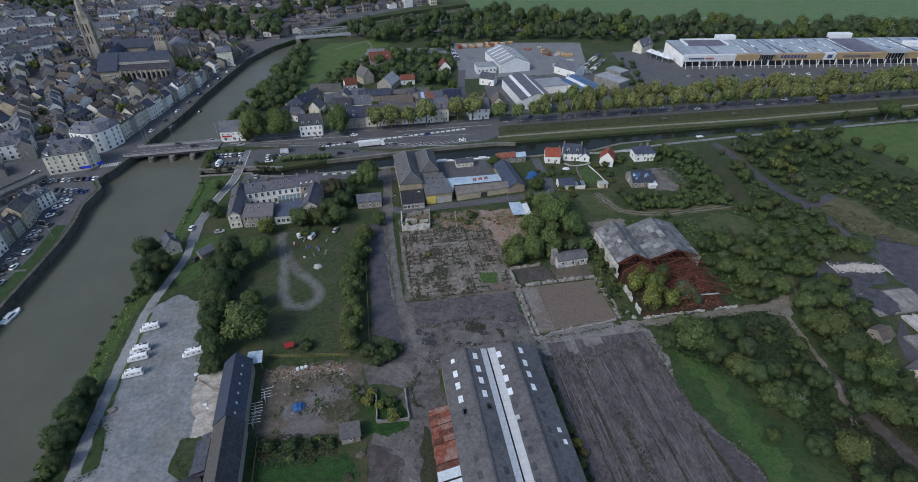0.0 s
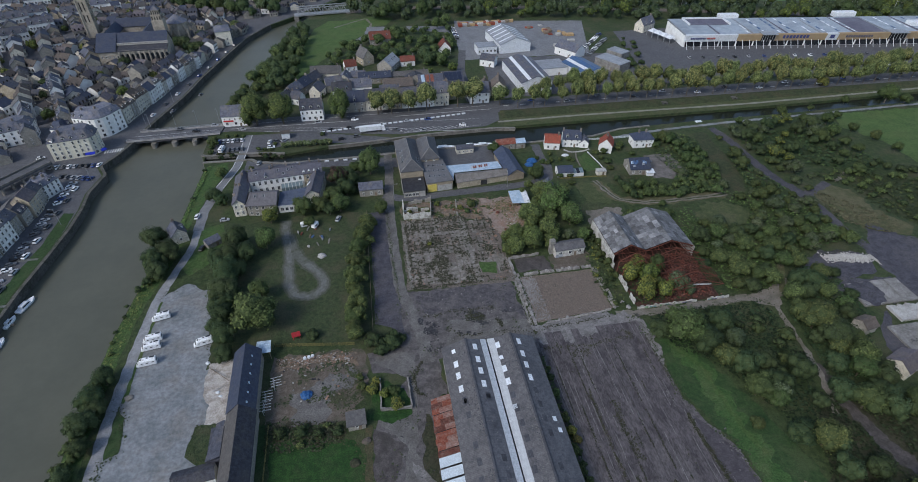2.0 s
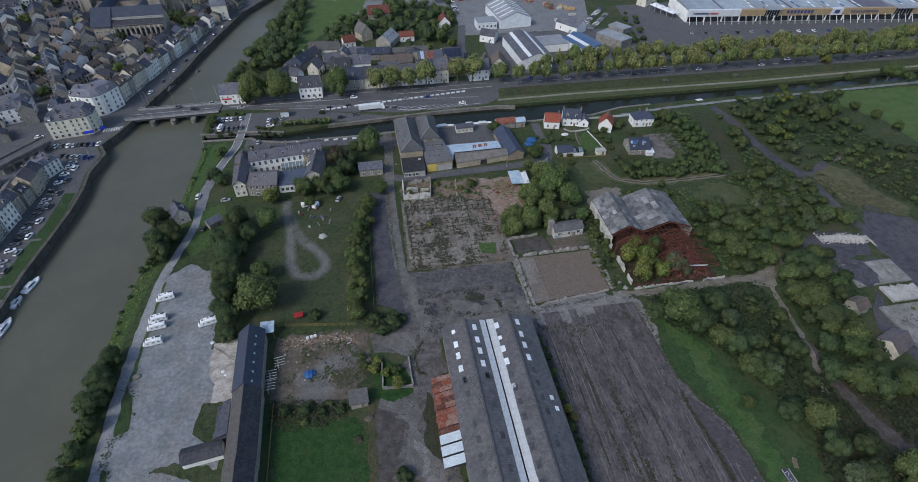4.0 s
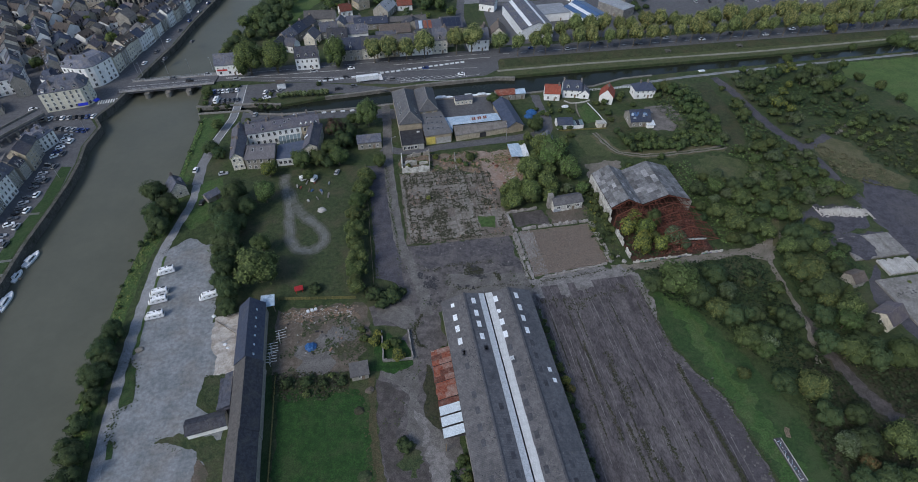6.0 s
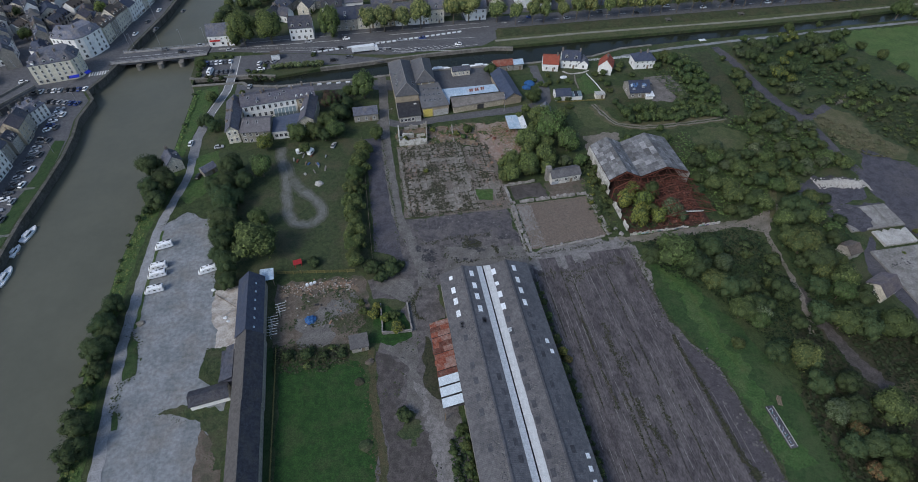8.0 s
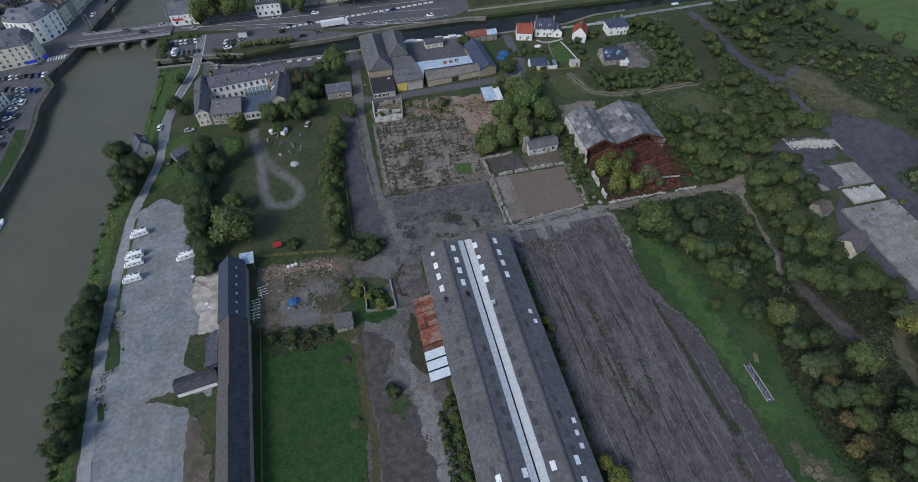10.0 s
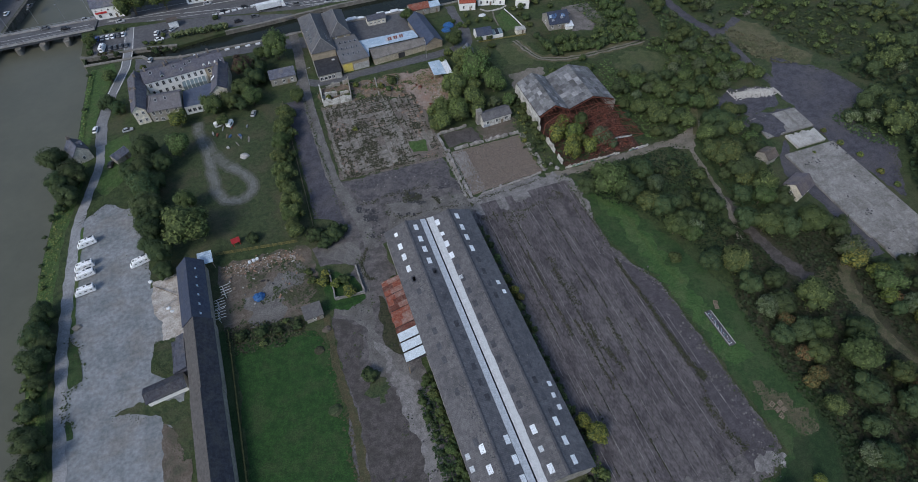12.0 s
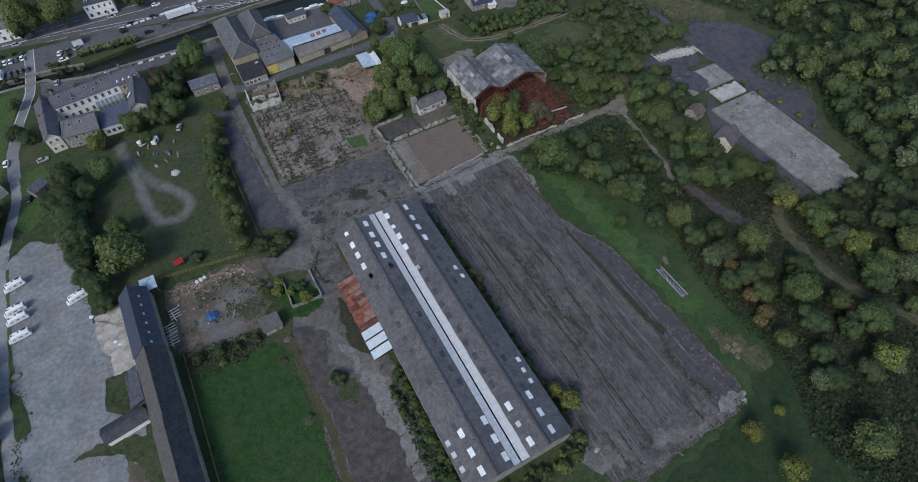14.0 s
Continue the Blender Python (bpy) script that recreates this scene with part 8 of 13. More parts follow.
class Building:
    """A building from outlines on the plan: solid walls, roof planes with thickness, openings along its walls."""

    def __init__(self, name, label, category, x, y):
        self.th, self.o = thing(name, label, category, x, y), Vector((x, y, 0))

    def loc(self, p, z=None):
        return tuple(Vector((p[0], p[1], p[2] if z is None else z)) - self.o)

    def wall(self, ring, z0, z1, m, name="wall", label=""):
        bm = bmesh.new()
        top = z1 if isinstance(z1, (list, tuple)) else [z1] * len(ring)
        hull(bm, [self.loc(q, z0) for q in ring], [self.loc(q, t) for q, t in zip(ring, top)])
        return part(name, bm, m, self.th, label)

    def roof(self, pts, m, t=0.16, name="roof_slope", label=""):
        """One plane of the roof, its corners (x, y, z) counter-clockwise from above."""
        bm = bmesh.new()
        slab4(bm, [self.loc(q) for q in pts], t)
        return part(name, bm, m, self.th, label)

    def ridge(self, a, b, m, w=0.32, h=0.14, name="ridge_cap"):
        bm = bmesh.new()
        beam(bm, self.loc(a), self.loc(b), w, h)
        return part(name, bm, m, self.th)

    def windows(self, a, b, n, z, me, name="window"):
        """n openings on the wall from a to b; its outer side is on the right as one walks from a to b."""
        a, b = Vector((a[0], a[1], 0)) - self.o, Vector((b[0], b[1], 0)) - self.o
        r = math.degrees(math.atan2(b.y - a.y, b.x - a.x))
        for i in range(n):
            q = a.lerp(b, (i + 0.5) / n)
            share(name, me, self.th, pose(q.x, q.y, z, 0, 0, r))

    def chimney(self, x, y, z, rz=0, k=1.0):
        share("chimney", CHIMNEY, self.th, place(x - self.o.x, y - self.o.y, z, rz, k))

    def dormer(self, x, y, z, rz=0, me=None):
        share("dormer", me or DORMERS["slate_roof"], self.th, pose(x - self.o.x, y - self.o.y, z, 0, 0, rz))

    def roof_window(self, p, slope, rz=0, me=None):
        share("roof_window", me or ROOFWIN, self.th, Matrix.Translation(self.loc(p)) @ Matrix.Rotation(radians(rz), 4, "Z") @ Matrix.Rotation(math.atan(slope), 4, "X"))


# manor round a court: main block, west wing, hipped pavilion, low annex, east wing
MNR = Building("manor_house", "pale old manor round a court with dark slate roofs", "manor house", -34, 165)
MROOF = mat("manor_slate", (0.072, 0.072, 0.090), (0.116, 0.115, 0.138), 0.7, (0.138, 0.130, 0.132), 3.0, 0.6, rough=0.7, spec=0.15, rnd=0.12, bump=0.25, bump_size=0.35, grain=0.3)
MANORW = mat("manor_white_render", (0.76, 0.76, 0.74), (0.86, 0.86, 0.84), 2.0, (0.64, 0.63, 0.60), 3, 0.4, grain=0.05)
MPAV = mat("pavilion_slate", (0.108, 0.103, 0.112), (0.155, 0.148, 0.158), 0.8, (0.125, 0.121, 0.130), 3.0, 0.5, rough=0.75, bump=0.25, bump_size=0.35, grain=0.25)
MBLUE = mat("annex_slate", (0.062, 0.078, 0.118), (0.088, 0.106, 0.150), 0.9, (0.100, 0.112, 0.145), 3.0, 0.5, rough=0.65, bump=0.2, bump_size=0.3, grain=0.2)
ML, MR_ = Vector((-44.6, 167.6)), Vector((-20.0, 170.6))     # court side of the main block
MU = (MR_ - ML).normalized()
MV = Vector((-MU.y, MU.x))


def mp(u, v, z=None):
    q = ML + MU * u + MV * v
    return (q.x, q.y) if z is None else (q.x, q.y, z)


MW = (MR_ - ML).length
MNR.wall([mp(0, 0), mp(18.2, 0), mp(18.2, 7.8), mp(0, 7.8)], 0, 5.8, MANORW)
MNR.wall([mp(18.2, 0.05), mp(MW, 0.05), mp(MW, 7.75), mp(18.2, 7.75)], 0, 5.75, WALLS[3], label="ochre rendered end of the main block")
MNR.wall([mp(0.1, -0.12), mp(18.2, -0.12), mp(18.2, -0.001), mp(0.1, -0.001)], 5.5, 5.85, FRAMEW, "cornice", "white cornice")
for (v0, z0, v1, z1) in ((-0.35, 5.7, 1.3, 6.8), (1.3, 6.8, 3.9, 7.5)):
    MNR.roof([mp(-0.2, v0, z0), mp(MW + 0.2, v0, z0), mp(MW + 0.2, v1, z1), mp(-0.2, v1, z1)], MROOF)
    MNR.roof([mp(-0.2, 7.8 - v1, z1), mp(MW + 0.2, 7.8 - v1, z1), mp(MW + 0.2, 7.8 - v0, z0), mp(-0.2, 7.8 - v0, z0)], MROOF)
MNR.wall([mp(MW - 0.25, 0.9), mp(MW, 0.9), mp(MW, 6.9), mp(MW - 0.25, 6.9)], 5.7, 6.6, WALLS[2], "gable_wall")
MNR.ridge(mp(-0.2, 3.9, 7.52), mp(MW + 0.2, 3.9, 7.52), MROOF)
MDEG = math.degrees(math.atan2(MU.y, MU.x))
MNR.windows(mp(0.2, -0.01), mp(18, -0.01), 9, 0.8, WINM)
MNR.windows(mp(0.2, -0.01), mp(18, -0.01), 9, 3.5, WINM)
MNR.windows(mp(18.6, 0.04), mp(MW - 0.4, 0.04), 3, 3.4, WINM)
MNR.windows(mp(18.6, 0.04), mp(MW - 0.4, 0.04), 3, 0.8, WINM)
MNR.windows(mp(MW, 7.81), mp(0, 7.81), 11, 3.4, WIN)
MNR.windows(mp(MW, 7.81), mp(0, 7.81), 11, 0.8, WIN)
WDORM = dormer_mesh(FRAMEW, FRAMEW)
for u in (18.6, 20.4, 22.2, 23.7):
    q = mp(u, 0.15)
    share("dormer", WDORM, MNR.th, place(q[0] - MNR.o.x, q[1] - MNR.o.y, 5.7, MDEG, 0.6))
q = mp(5.6, 0.3)
MNR.dormer(q[0], q[1], 5.6, MDEG)
for (u, v) in ((9.8, 2.6), (13.2, 2.2), (14.8, 2.9), (2.6, 2.4), (11.6, 0.9)):
    q = mp(u, v)
    MNR.roof_window((q[0], q[1], 6.8 + (v - 1.3) * 0.27 + 0.03 if v > 1.3 else 6.52), 0.27 if v > 1.3 else 0.67, MDEG)
for (u, v) in ((1.2, 3.9), (7.2, 3.9), (8.2, 5.2), (12.8, 5.4), (17.6, 3.9), (21.2, 5.4), (MW - 0.4, 3.9)):
    q = mp(u, v)
    MNR.chimney(q[0], q[1], 7.2, MDEG + 90, 1.1)
# west wing
MNR.wall([(-48.7, 155.0), (-45.0, 155.4), (-44.8, 172.6), (-49.9, 172.0)], 0, 4.9, WALLS[0])
MNR.roof([(-49.0, 154.7, 4.8), (-46.8, 154.9, 6.9), (-47.2, 173.4, 7.3), (-50.4, 173.2, 4.8)], MROOF)
MNR.roof([(-46.8, 154.9, 6.9), (-44.6, 155.1, 4.8), (-44.5, 173.2, 4.8), (-47.2, 173.4, 7.3)], MROOF)
MNR.wall([(-48.6, 155.15), (-46.8, 155.35), (-46.9, 155.6), (-48.7, 155.4)], 4.8, [4.9, 6.6, 6.6, 4.9], WALLS[0], "gable_wall")
MNR.wall([(-46.8, 155.35), (-45.1, 155.5), (-45.2, 155.75), (-46.9, 155.6)], 4.8, [6.6, 4.9, 4.9, 6.6], WALLS[0], "gable_wall")
MNR.ridge((-46.8, 154.8, 6.94), (-47.2, 173.4, 7.34), MROOF)
MNR.windows((-48.6, 154.99), (-45.1, 155.38), 2, 0.8, WIN)
MNR.windows((-48.6, 154.99), (-45.1, 155.38), 2, 3.3, WIN)
MNR.windows((-49.91, 172), (-48.72, 155.2), 5, 0.8, WIN)
MNR.windows((-49.91, 172), (-48.72, 155.2), 5, 3.3, WIN)
for (x, y, z) in ((-47.1, 170, 6.9), (-47.0, 163.4, 6.8), (-49.0, 166, 5.2), (-48.7, 160, 5.0)):
    MNR.chimney(x, y, z, 0, 0.9)
# pavilion
MNR.wall([(-44.4, 154.9), (-34.9, 154.3), (-34.5, 162.6), (-44.3, 163.0)], 0, 4.3, WALLS[2], label="grey stone wall of the pavilion")
PA, PB, PC, PD = (-44.7, 154.5, 4.2), (-34.6, 153.9, 4.2), (-34.2, 163.0, 4.2), (-44.6, 163.4, 4.2)
PR0, PR1 = (-42.7, 158.9, 6.4), (-34.3, 158.5, 6.4)
MNR.roof([PA, PB, PR1, PR0], MPAV)
MNR.roof([PC, PD, PR0, PR1], MPAV)
MNR.roof([PD, PA, PR0], MPAV)
MNR.wall([(-34.9, 154.4), (-34.7, 158.5), (-34.95, 158.5), (-35.15, 154.4)], 4.25, [4.3, 6.25, 6.25, 4.3], WALLS[2], "gable_wall")
MNR.wall([(-34.7, 158.5), (-34.5, 162.5), (-34.75, 162.5), (-34.95, 158.5)], 4.25, [6.25, 4.3, 4.3, 6.25], WALLS[2], "gable_wall")
MNR.ridge(PR0, PR1, MPAV)
MNR.ridge((-44.6, 154.6, 4.28), PR0, MPAV)
for (x, z, me) in ((-43.2, 0.5, WIN), (-41.4, 0.1, WINL), (-39.4, 0.1, WINL), (-37.2, 0.1, WINL), (-43.2, 2.5, WINM), (-41.2, 2.5, WINM), (-39.2, 2.5, WINM), (-36.6, 2.5, WINM)):
    y = 154.89 - (x + 44.4) * 0.063
    MNR.windows((x - 0.5, y + 0.03), (x + 0.5, y - 0.03), 1, z, me)
for (x, y) in ((-41.6, 157.5), (-38.8, 157.6)):
    MNR.roof_window((x, y, 5.82), 0.5, -3.4)
# annex
MNR.wall([(-34.4, 155.0), (-25.3, 155.2), (-25.1, 163.2), (-34.1, 161.6)], 0, [3.0, 3.0, 3.9, 3.9], MANORW, label="white rendered annex wall")
MNR.roof([(-34.4, 154.7, 3.1), (-25.0, 154.9, 3.1), (-24.8, 163.4, 4.1), (-34.1, 161.8, 4.1)], MBLUE)
MNR.wall([(-34.4, 154.62), (-25.0, 154.82), (-25.0, 154.72), (-34.4, 154.52)], 2.98, 3.14, FRAMEW, "gutter", "white gutter")
MNR.windows((-34.0, 155.0), (-26.4, 155.18), 5, 0.8, WINL)
# east wing
MNR.wall([(-25.4, 157.0), (-20.8, 157.9), (-19.2, 171.2), (-23.8, 170.6)], 0, 4.8, WALLS[0])
MNR.roof([(-25.7, 156.7, 4.7), (-23.1, 157.2, 6.6), (-21.5, 171.2, 6.9), (-24.1, 170.9, 4.7)], MROOF)
MNR.roof([(-23.1, 157.2, 6.6), (-20.5, 157.6, 4.7), (-18.9, 171.5, 4.7), (-21.5, 171.2, 6.9)], MROOF)
MNR.wall([(-25.3, 157.15), (-23.1, 157.6), (-23.15, 157.85), (-25.35, 157.4)], 4.7, [4.8, 6.4, 6.4, 4.8], WALLS[0], "gable_wall")
MNR.wall([(-23.1, 157.6), (-20.9, 158.0), (-20.95, 158.25), (-23.15, 157.85)], 4.7, [6.4, 4.8, 4.8, 6.4], WALLS[0], "gable_wall")
MNR.ridge((-23.1, 157.1, 6.64), (-21.5, 171.3, 6.94), MROOF)
MNR.windows((-25.3, 156.99), (-20.9, 157.88), 2, 2.6, WINS)
MNR.windows((-20.8, 158.2), (-19.25, 170.8), 4, 2.8, WIN)
MNR.chimney(-21.9, 168.0, 6.6, 90, 0.9)
MNR.roof([(-25.0, 162.0, 5.45), (-23.6, 162.3, 6.55), (-23.5, 163.2, 6.6), (-24.9, 162.9, 5.5)], WHITEMETAL, 0.05, "roof_patch", "white roof patch")
# glazed gallery along the court front
cv = Building("conservatory", "glazed white conservatory in the manor court", "conservatory", -32, 167)
GLAZ = mat("greenish_glazing", (0.13, 0.18, 0.20), (0.17, 0.22, 0.24), 1.0, rough=0.12, spec=0.5)
cv.roof([mp(10.1, -2.4, 2.5), mp(17.6, -2.4, 2.5), mp(17.6, -0.15, 3.0), mp(10.1, -0.15, 3.0)], GLAZ, 0.06, "glazed_roof")
cv.wall([mp(10.1, -2.4), mp(17.6, -2.4), mp(17.6, -2.32), mp(10.1, -2.32)], 0.5, 2.4, GLAZ, "glazing")
for i in range(7):
    cv.ridge(mp(10.1 + i * 1.25, -2.45, 2.58), mp(10.1 + i * 1.25, -0.15, 3.08), FRAMEW, 0.12, 0.08, "glazing_bar")
    cv.ridge(mp(10.1 + i * 1.25, -2.45, 0.0), mp(10.1 + i * 1.25, -2.44, 2.5), FRAMEW, 0.12, 0.12, "post")
plant(SHRUB, [(-37.6, 165.4, 2.2), (-36.0, 165.2, 1.8), (-34.6, 165.8, 2.0)])
house("stone_cottage", "grey stone cottage with slate roof beside the lane", -3.2, 162.4, 8.2, 4.4, 3.1, 4.6, 1, "gable", WALLS[2], SLATE, (W1(3),), (), 1, (), 0, 0, cat="cottage")
house("lock_house", "small stone riverside house with slate roof", -64.4, 145.8, 5.4, 4.4, 3.6, 5.8, 118, "gable", WALLS[0], SLATE, (W1(2),), (), 1, (0.8,), 1, 0)
house("garden_shed", "small grey garden shed on the lawn", -53.4, 141.0, 4.4, 2.8, 2.2, 3.2, 40, "gable", WALLS[2], SLATE, (), cat="shed")

# depot on the canal
DH = Building("depot_hall", "old twin depot halls with steep hipped grey roofs", "depot building", 15.6, 178)
DWALL = mat("tan_rubble_wall", (0.27, 0.225, 0.165), (0.36, 0.305, 0.23), 0.6, (0.20, 0.17, 0.13), 2.4, 0.6, bump=0.4, bump_size=0.3, grain=0.3)
DH.wall([(8.0, 165.9), (16.0, 166.2), (15.6, 189.2), (7.4, 189.0)], 0, 5.4, DWALL)
DH.wall([(15.7, 173.4), (22.8, 173.8), (23.0, 189.4), (15.6, 189.2)], 0, 5.4, DWALL, label="tan rubble wall of the shorter hall")
A0, A1, A2, A3, R0, R1 = (7.7, 165.6, 5.3), (16.2, 165.9, 5.3), (15.8, 189.5, 5.3), (7.1, 189.3, 5.3), (12.2, 168.2, 9.0), (11.6, 184.4, 9.0)
DH.roof([A0, A1, R0], DEPOTSLATE)
DH.roof([A1, A2, R1, R0], DEPOTSLATE)
DH.roof([A2, A3, R1], DEPOTSLATE)
DH.roof([A3, A0, R0, R1], DEPOTSLATE)
B0, B1, B2, B3, S0, S1 = (15.7, 173.1, 5.3), (23.1, 173.5, 5.3), (23.3, 189.7, 5.3), (15.7, 189.5, 5.3), (19.6, 176.2, 8.8), (19.5, 184.8, 8.8)
DH.roof([B0, B1, S0], DEPOTSLATE)
DH.roof([B1, B2, S1, S0], DEPOTSLATE)
DH.roof([B2, B3, S1], DEPOTSLATE)
DH.roof([B3, B0, S0, S1], DEPOTSLATE)
RIDGEP = mat("pale_ridge_mortar", (0.20, 0.195, 0.19), (0.27, 0.262, 0.255), 0.6, grain=0.2)
for (a, b) in ((R0, R1), (R0, A0), (R0, A1), (R1, A2), (R1, A3), (S0, S1), (S0, B0), (S0, B1), (S1, B2), (S1, B3)):
    DH.ridge((a[0], a[1], a[2] + 0.03), (b[0], b[1], b[2] + 0.03), RIDGEP, 0.2, 0.08)
for i, f in enumerate((0.22, 0.30, 0.40, 0.55)):
    DH.roof_window((9.0, 166 + 22 * f, 6.62), 0.82, -90)
    if i < 3:
        DH.roof_window((14.6, 166.6 + 16 * f, 6.62), 0.86, 90)
DH.windows((7.42, 188.6), (7.98, 166.2), 6, 2.9, WINS)
DH.windows((16.2, 173.39), (22.6, 173.79), 2, 4.3, WINS)
DA = Building("depot_annex", "flat black-roofed depot annex with pale grey front", "depot building", 12, 161)
DA.wall([(8.1, 157.0), (15.7, 157.3), (16.0, 165.8), (8.0, 165.6)], 0, 2.4, WALLS[2])
DA.roof([(7.9, 156.8, 2.6), (15.9, 157.1, 2.6), (16.1, 165.85, 2.75), (7.9, 165.6, 2.75)], BITUMEN, 0.2, "flat_roof")
DA.wall([(7.7, 156.6), (7.9, 156.6), (7.9, 165.7), (7.7, 165.7)], 2.0, 2.95, WALLS[2], "parapet")
DA.windows((8.3, 156.99), (13.4, 157.2), 4, 0.5, WINL)
DA.wall([(13.7, 157.1), (15.5, 157.18), (15.5, 157.28), (13.7, 157.2)], 0, 2.2, PALECONC, "door", "pale steel door")
DA.roof([(13.9, 163.6, 2.80), (14.9, 163.7, 2.80), (14.9, 164.5, 2.82), (13.9, 164.4, 2.82)], PALESHEET, 0.06, "roof_hatch")
DS = Building("depot_shed", "low grey sheet-roofed depot shed with yellow door", "depot building", 21, 166)
DSROOF = mat("depot_sheet", (0.118, 0.118, 0.124), (0.160, 0.160, 0.166), 1.2, (0.105, 0.100, 0.098), 5, 0.6, rough=0.75, grain=0.2, bump=0.2, bump_size=0.3)
DS.wall([(16.5, 159.4), (25.9, 160.2), (24.0, 174.0), (16.2, 173.2)], 0, [3.7, 3.7, 4.2, 4.2], DWALL)
DS.roof([(16.2, 159.1, 3.85), (26.2, 159.9, 3.85), (24.2, 174.4, 4.35), (16.1, 173.4, 4.35)], DSROOF)
for i in range(3):
    for j in range(4):
        DS.roof_window((18.0 + j * 1.75 + 0.15 * i, 163.4 + i * 3.4, 4.06 + i * 0.115), 0.034)
DS.wall([(16.7, 159.3), (20.0, 159.58), (20.0, 159.68), (16.7, 159.4)], 0, 3.0, YELLOW, "roller_door", "faded yellow roller door")
DS.wall([(20.4, 159.55), (25.6, 160.0), (25.6, 160.12), (20.4, 159.67)], 0, 2.4, PALECONC, "panel_wall", "pale grey panel wall")
LS = Building("long_store", "long brown-roofed store with rendered wall along the lane", "depot building", 37.4, 163.6)
LSROOF = mat("brown_sheet_roof", (0.150, 0.138, 0.128), (0.205, 0.190, 0.176), 1.4, (0.115, 0.104, 0.096), 4, 0.6, rough=0.85, grain=0.2, bump=0.2, bump_size=0.3)
LS.wall([(27.6, 160.0), (46.6, 162.4), (46.6, 166.3), (27.6, 165.9)], 0, 2.6, WALLS[3])
LS.roof([(27.2, 159.7, 2.6), (46.9, 162.1, 2.6), (46.9, 164.6, 3.7), (27.2, 163.4, 3.7)], LSROOF)
LS.roof([(27.2, 163.4, 3.7), (46.9, 164.6, 3.7), (46.9, 166.6, 2.6), (27.2, 166.2, 2.6)], LSROOF)
LS.ridge((27.2, 163.4, 3.74), (46.9, 164.6, 3.74), LSROOF, 0.3, 0.1)
LS.wall([(36.4, 161.06), (38.8, 161.36), (38.8, 161.46), (36.4, 161.16)], 0, 1.9, BITUMEN, "gate", "dark brown gate")
cn = thing("loading_canopy", "long pale blue flat loading canopy in the depot yard", "canopy", 0, 0)
bm = bmesh.new()
slab4(bm, [(26.4, 161.4, 2.75), (27.3, 166.2, 2.75), (27.6, 168.9, 2.85), (24.5, 171.6, 2.9), (24.4, 168.6, 2.85)], 0.14)
slab4(bm, [(27.4, 166.5, 2.8), (45.6, 167.0, 2.8), (45.0, 171.6, 2.95), (24.6, 171.6, 2.95)], 0.14)
part("roof_sheet", bm, PALEBLUE, cn)
for i in range(9):
    bm = bmesh.new()
    slab4(bm, [(34.2 + i * 0.72, 168.1 + 0.08 * i, 2.93), (34.75 + i * 0.72, 168.1 + 0.08 * i, 2.93), (34.9 + i * 0.72, 169.9 + 0.08 * i, 2.99), (34.3 + i * 0.72, 169.8 + 0.08 * i, 2.99)], 0.05)
    part("rust_patch", bm, RUST if i % 3 else PALESHEET, cn)
for i in range(7):
    bm = bmesh.new()
    box(bm, 26 + i * 2.9, 171.2, 0, 26.16 + i * 2.9, 171.36, 2.8)
    part("post", bm, STEELG, cn)
patch("yard_canal", [(23.6, 173), (46, 172), (45.6, 189.2), (23.4, 189.4)], ASPHALT, 0.066, 0.1, label="grey asphalt depot yard on the canal", category="yard")
OB = Building("office_block", "small cream office with dark slate roof in the depot yard", "depot building", 34.7, 186)
OB.wall([(31.5, 184.2), (38.2, 184.6), (38.0, 187.8), (31.3, 187.4)], 0, 2.3, WALLS[0])
OB.roof([(31.2, 183.9, 2.25), (38.5, 184.3, 2.25), (38.4, 186.2, 3.3), (31.1, 185.8, 3.3)], SLATE)
OB.roof([(31.1, 185.8, 3.3), (38.4, 186.2, 3.3), (38.3, 188.1, 2.25), (31.0, 187.7, 2.25)], SLATE)
OB.wall([(31.6, 184.3), (31.8, 184.3), (31.6, 187.3), (31.4, 187.3)], 2.2, 2.5, WALLS[0], "gable_wall")
OB.windows((31.7, 184.19), (38.0, 184.58), 4, 0.6, WINS)
BH = Building("blue_roofed_hall", "long narrow hall with dark blue slate roof", "depot building", 49.5, 171)
BROOF = mat("dark_blue_roof", (0.040, 0.052, 0.088), (0.058, 0.074, 0.116), 1.2, (0.070, 0.080, 0.104), 4, 0.5, rough=0.6, grain=0.15, bump=0.15, bump_size=0.3)
BH.wall([(46.9, 161.9), (53.0, 162.7), (51.4, 180.2), (45.4, 179.4)], 0, 2.6, DWALL)
BH.roof([(46.6, 161.6, 2.5), (49.95, 162.0, 4.7), (48.4, 180.2, 4.7), (45.0, 179.7, 2.5)], BROOF)
BH.roof([(49.95, 162.0, 4.7), (53.4, 162.4, 2.5), (51.8, 180.6, 2.5), (48.4, 180.2, 4.7)], BROOF)
for (a, b) in (((47.0, 162.1), (49.95, 162.45)), ((49.95, 162.45), (52.9, 162.85))):
    za, zb = (2.5, 4.45) if a[0] < 48 else (4.45, 2.5)
    BH.wall([a, b, (b[0], b[1] + 0.25), (a[0], a[1] + 0.25)], 2.4, [za, zb, zb, za], DWALL, "gable_wall")
BH.ridge((49.95, 161.95, 4.74), (48.4, 180.25, 4.74), BROOF, 0.26, 0.1)
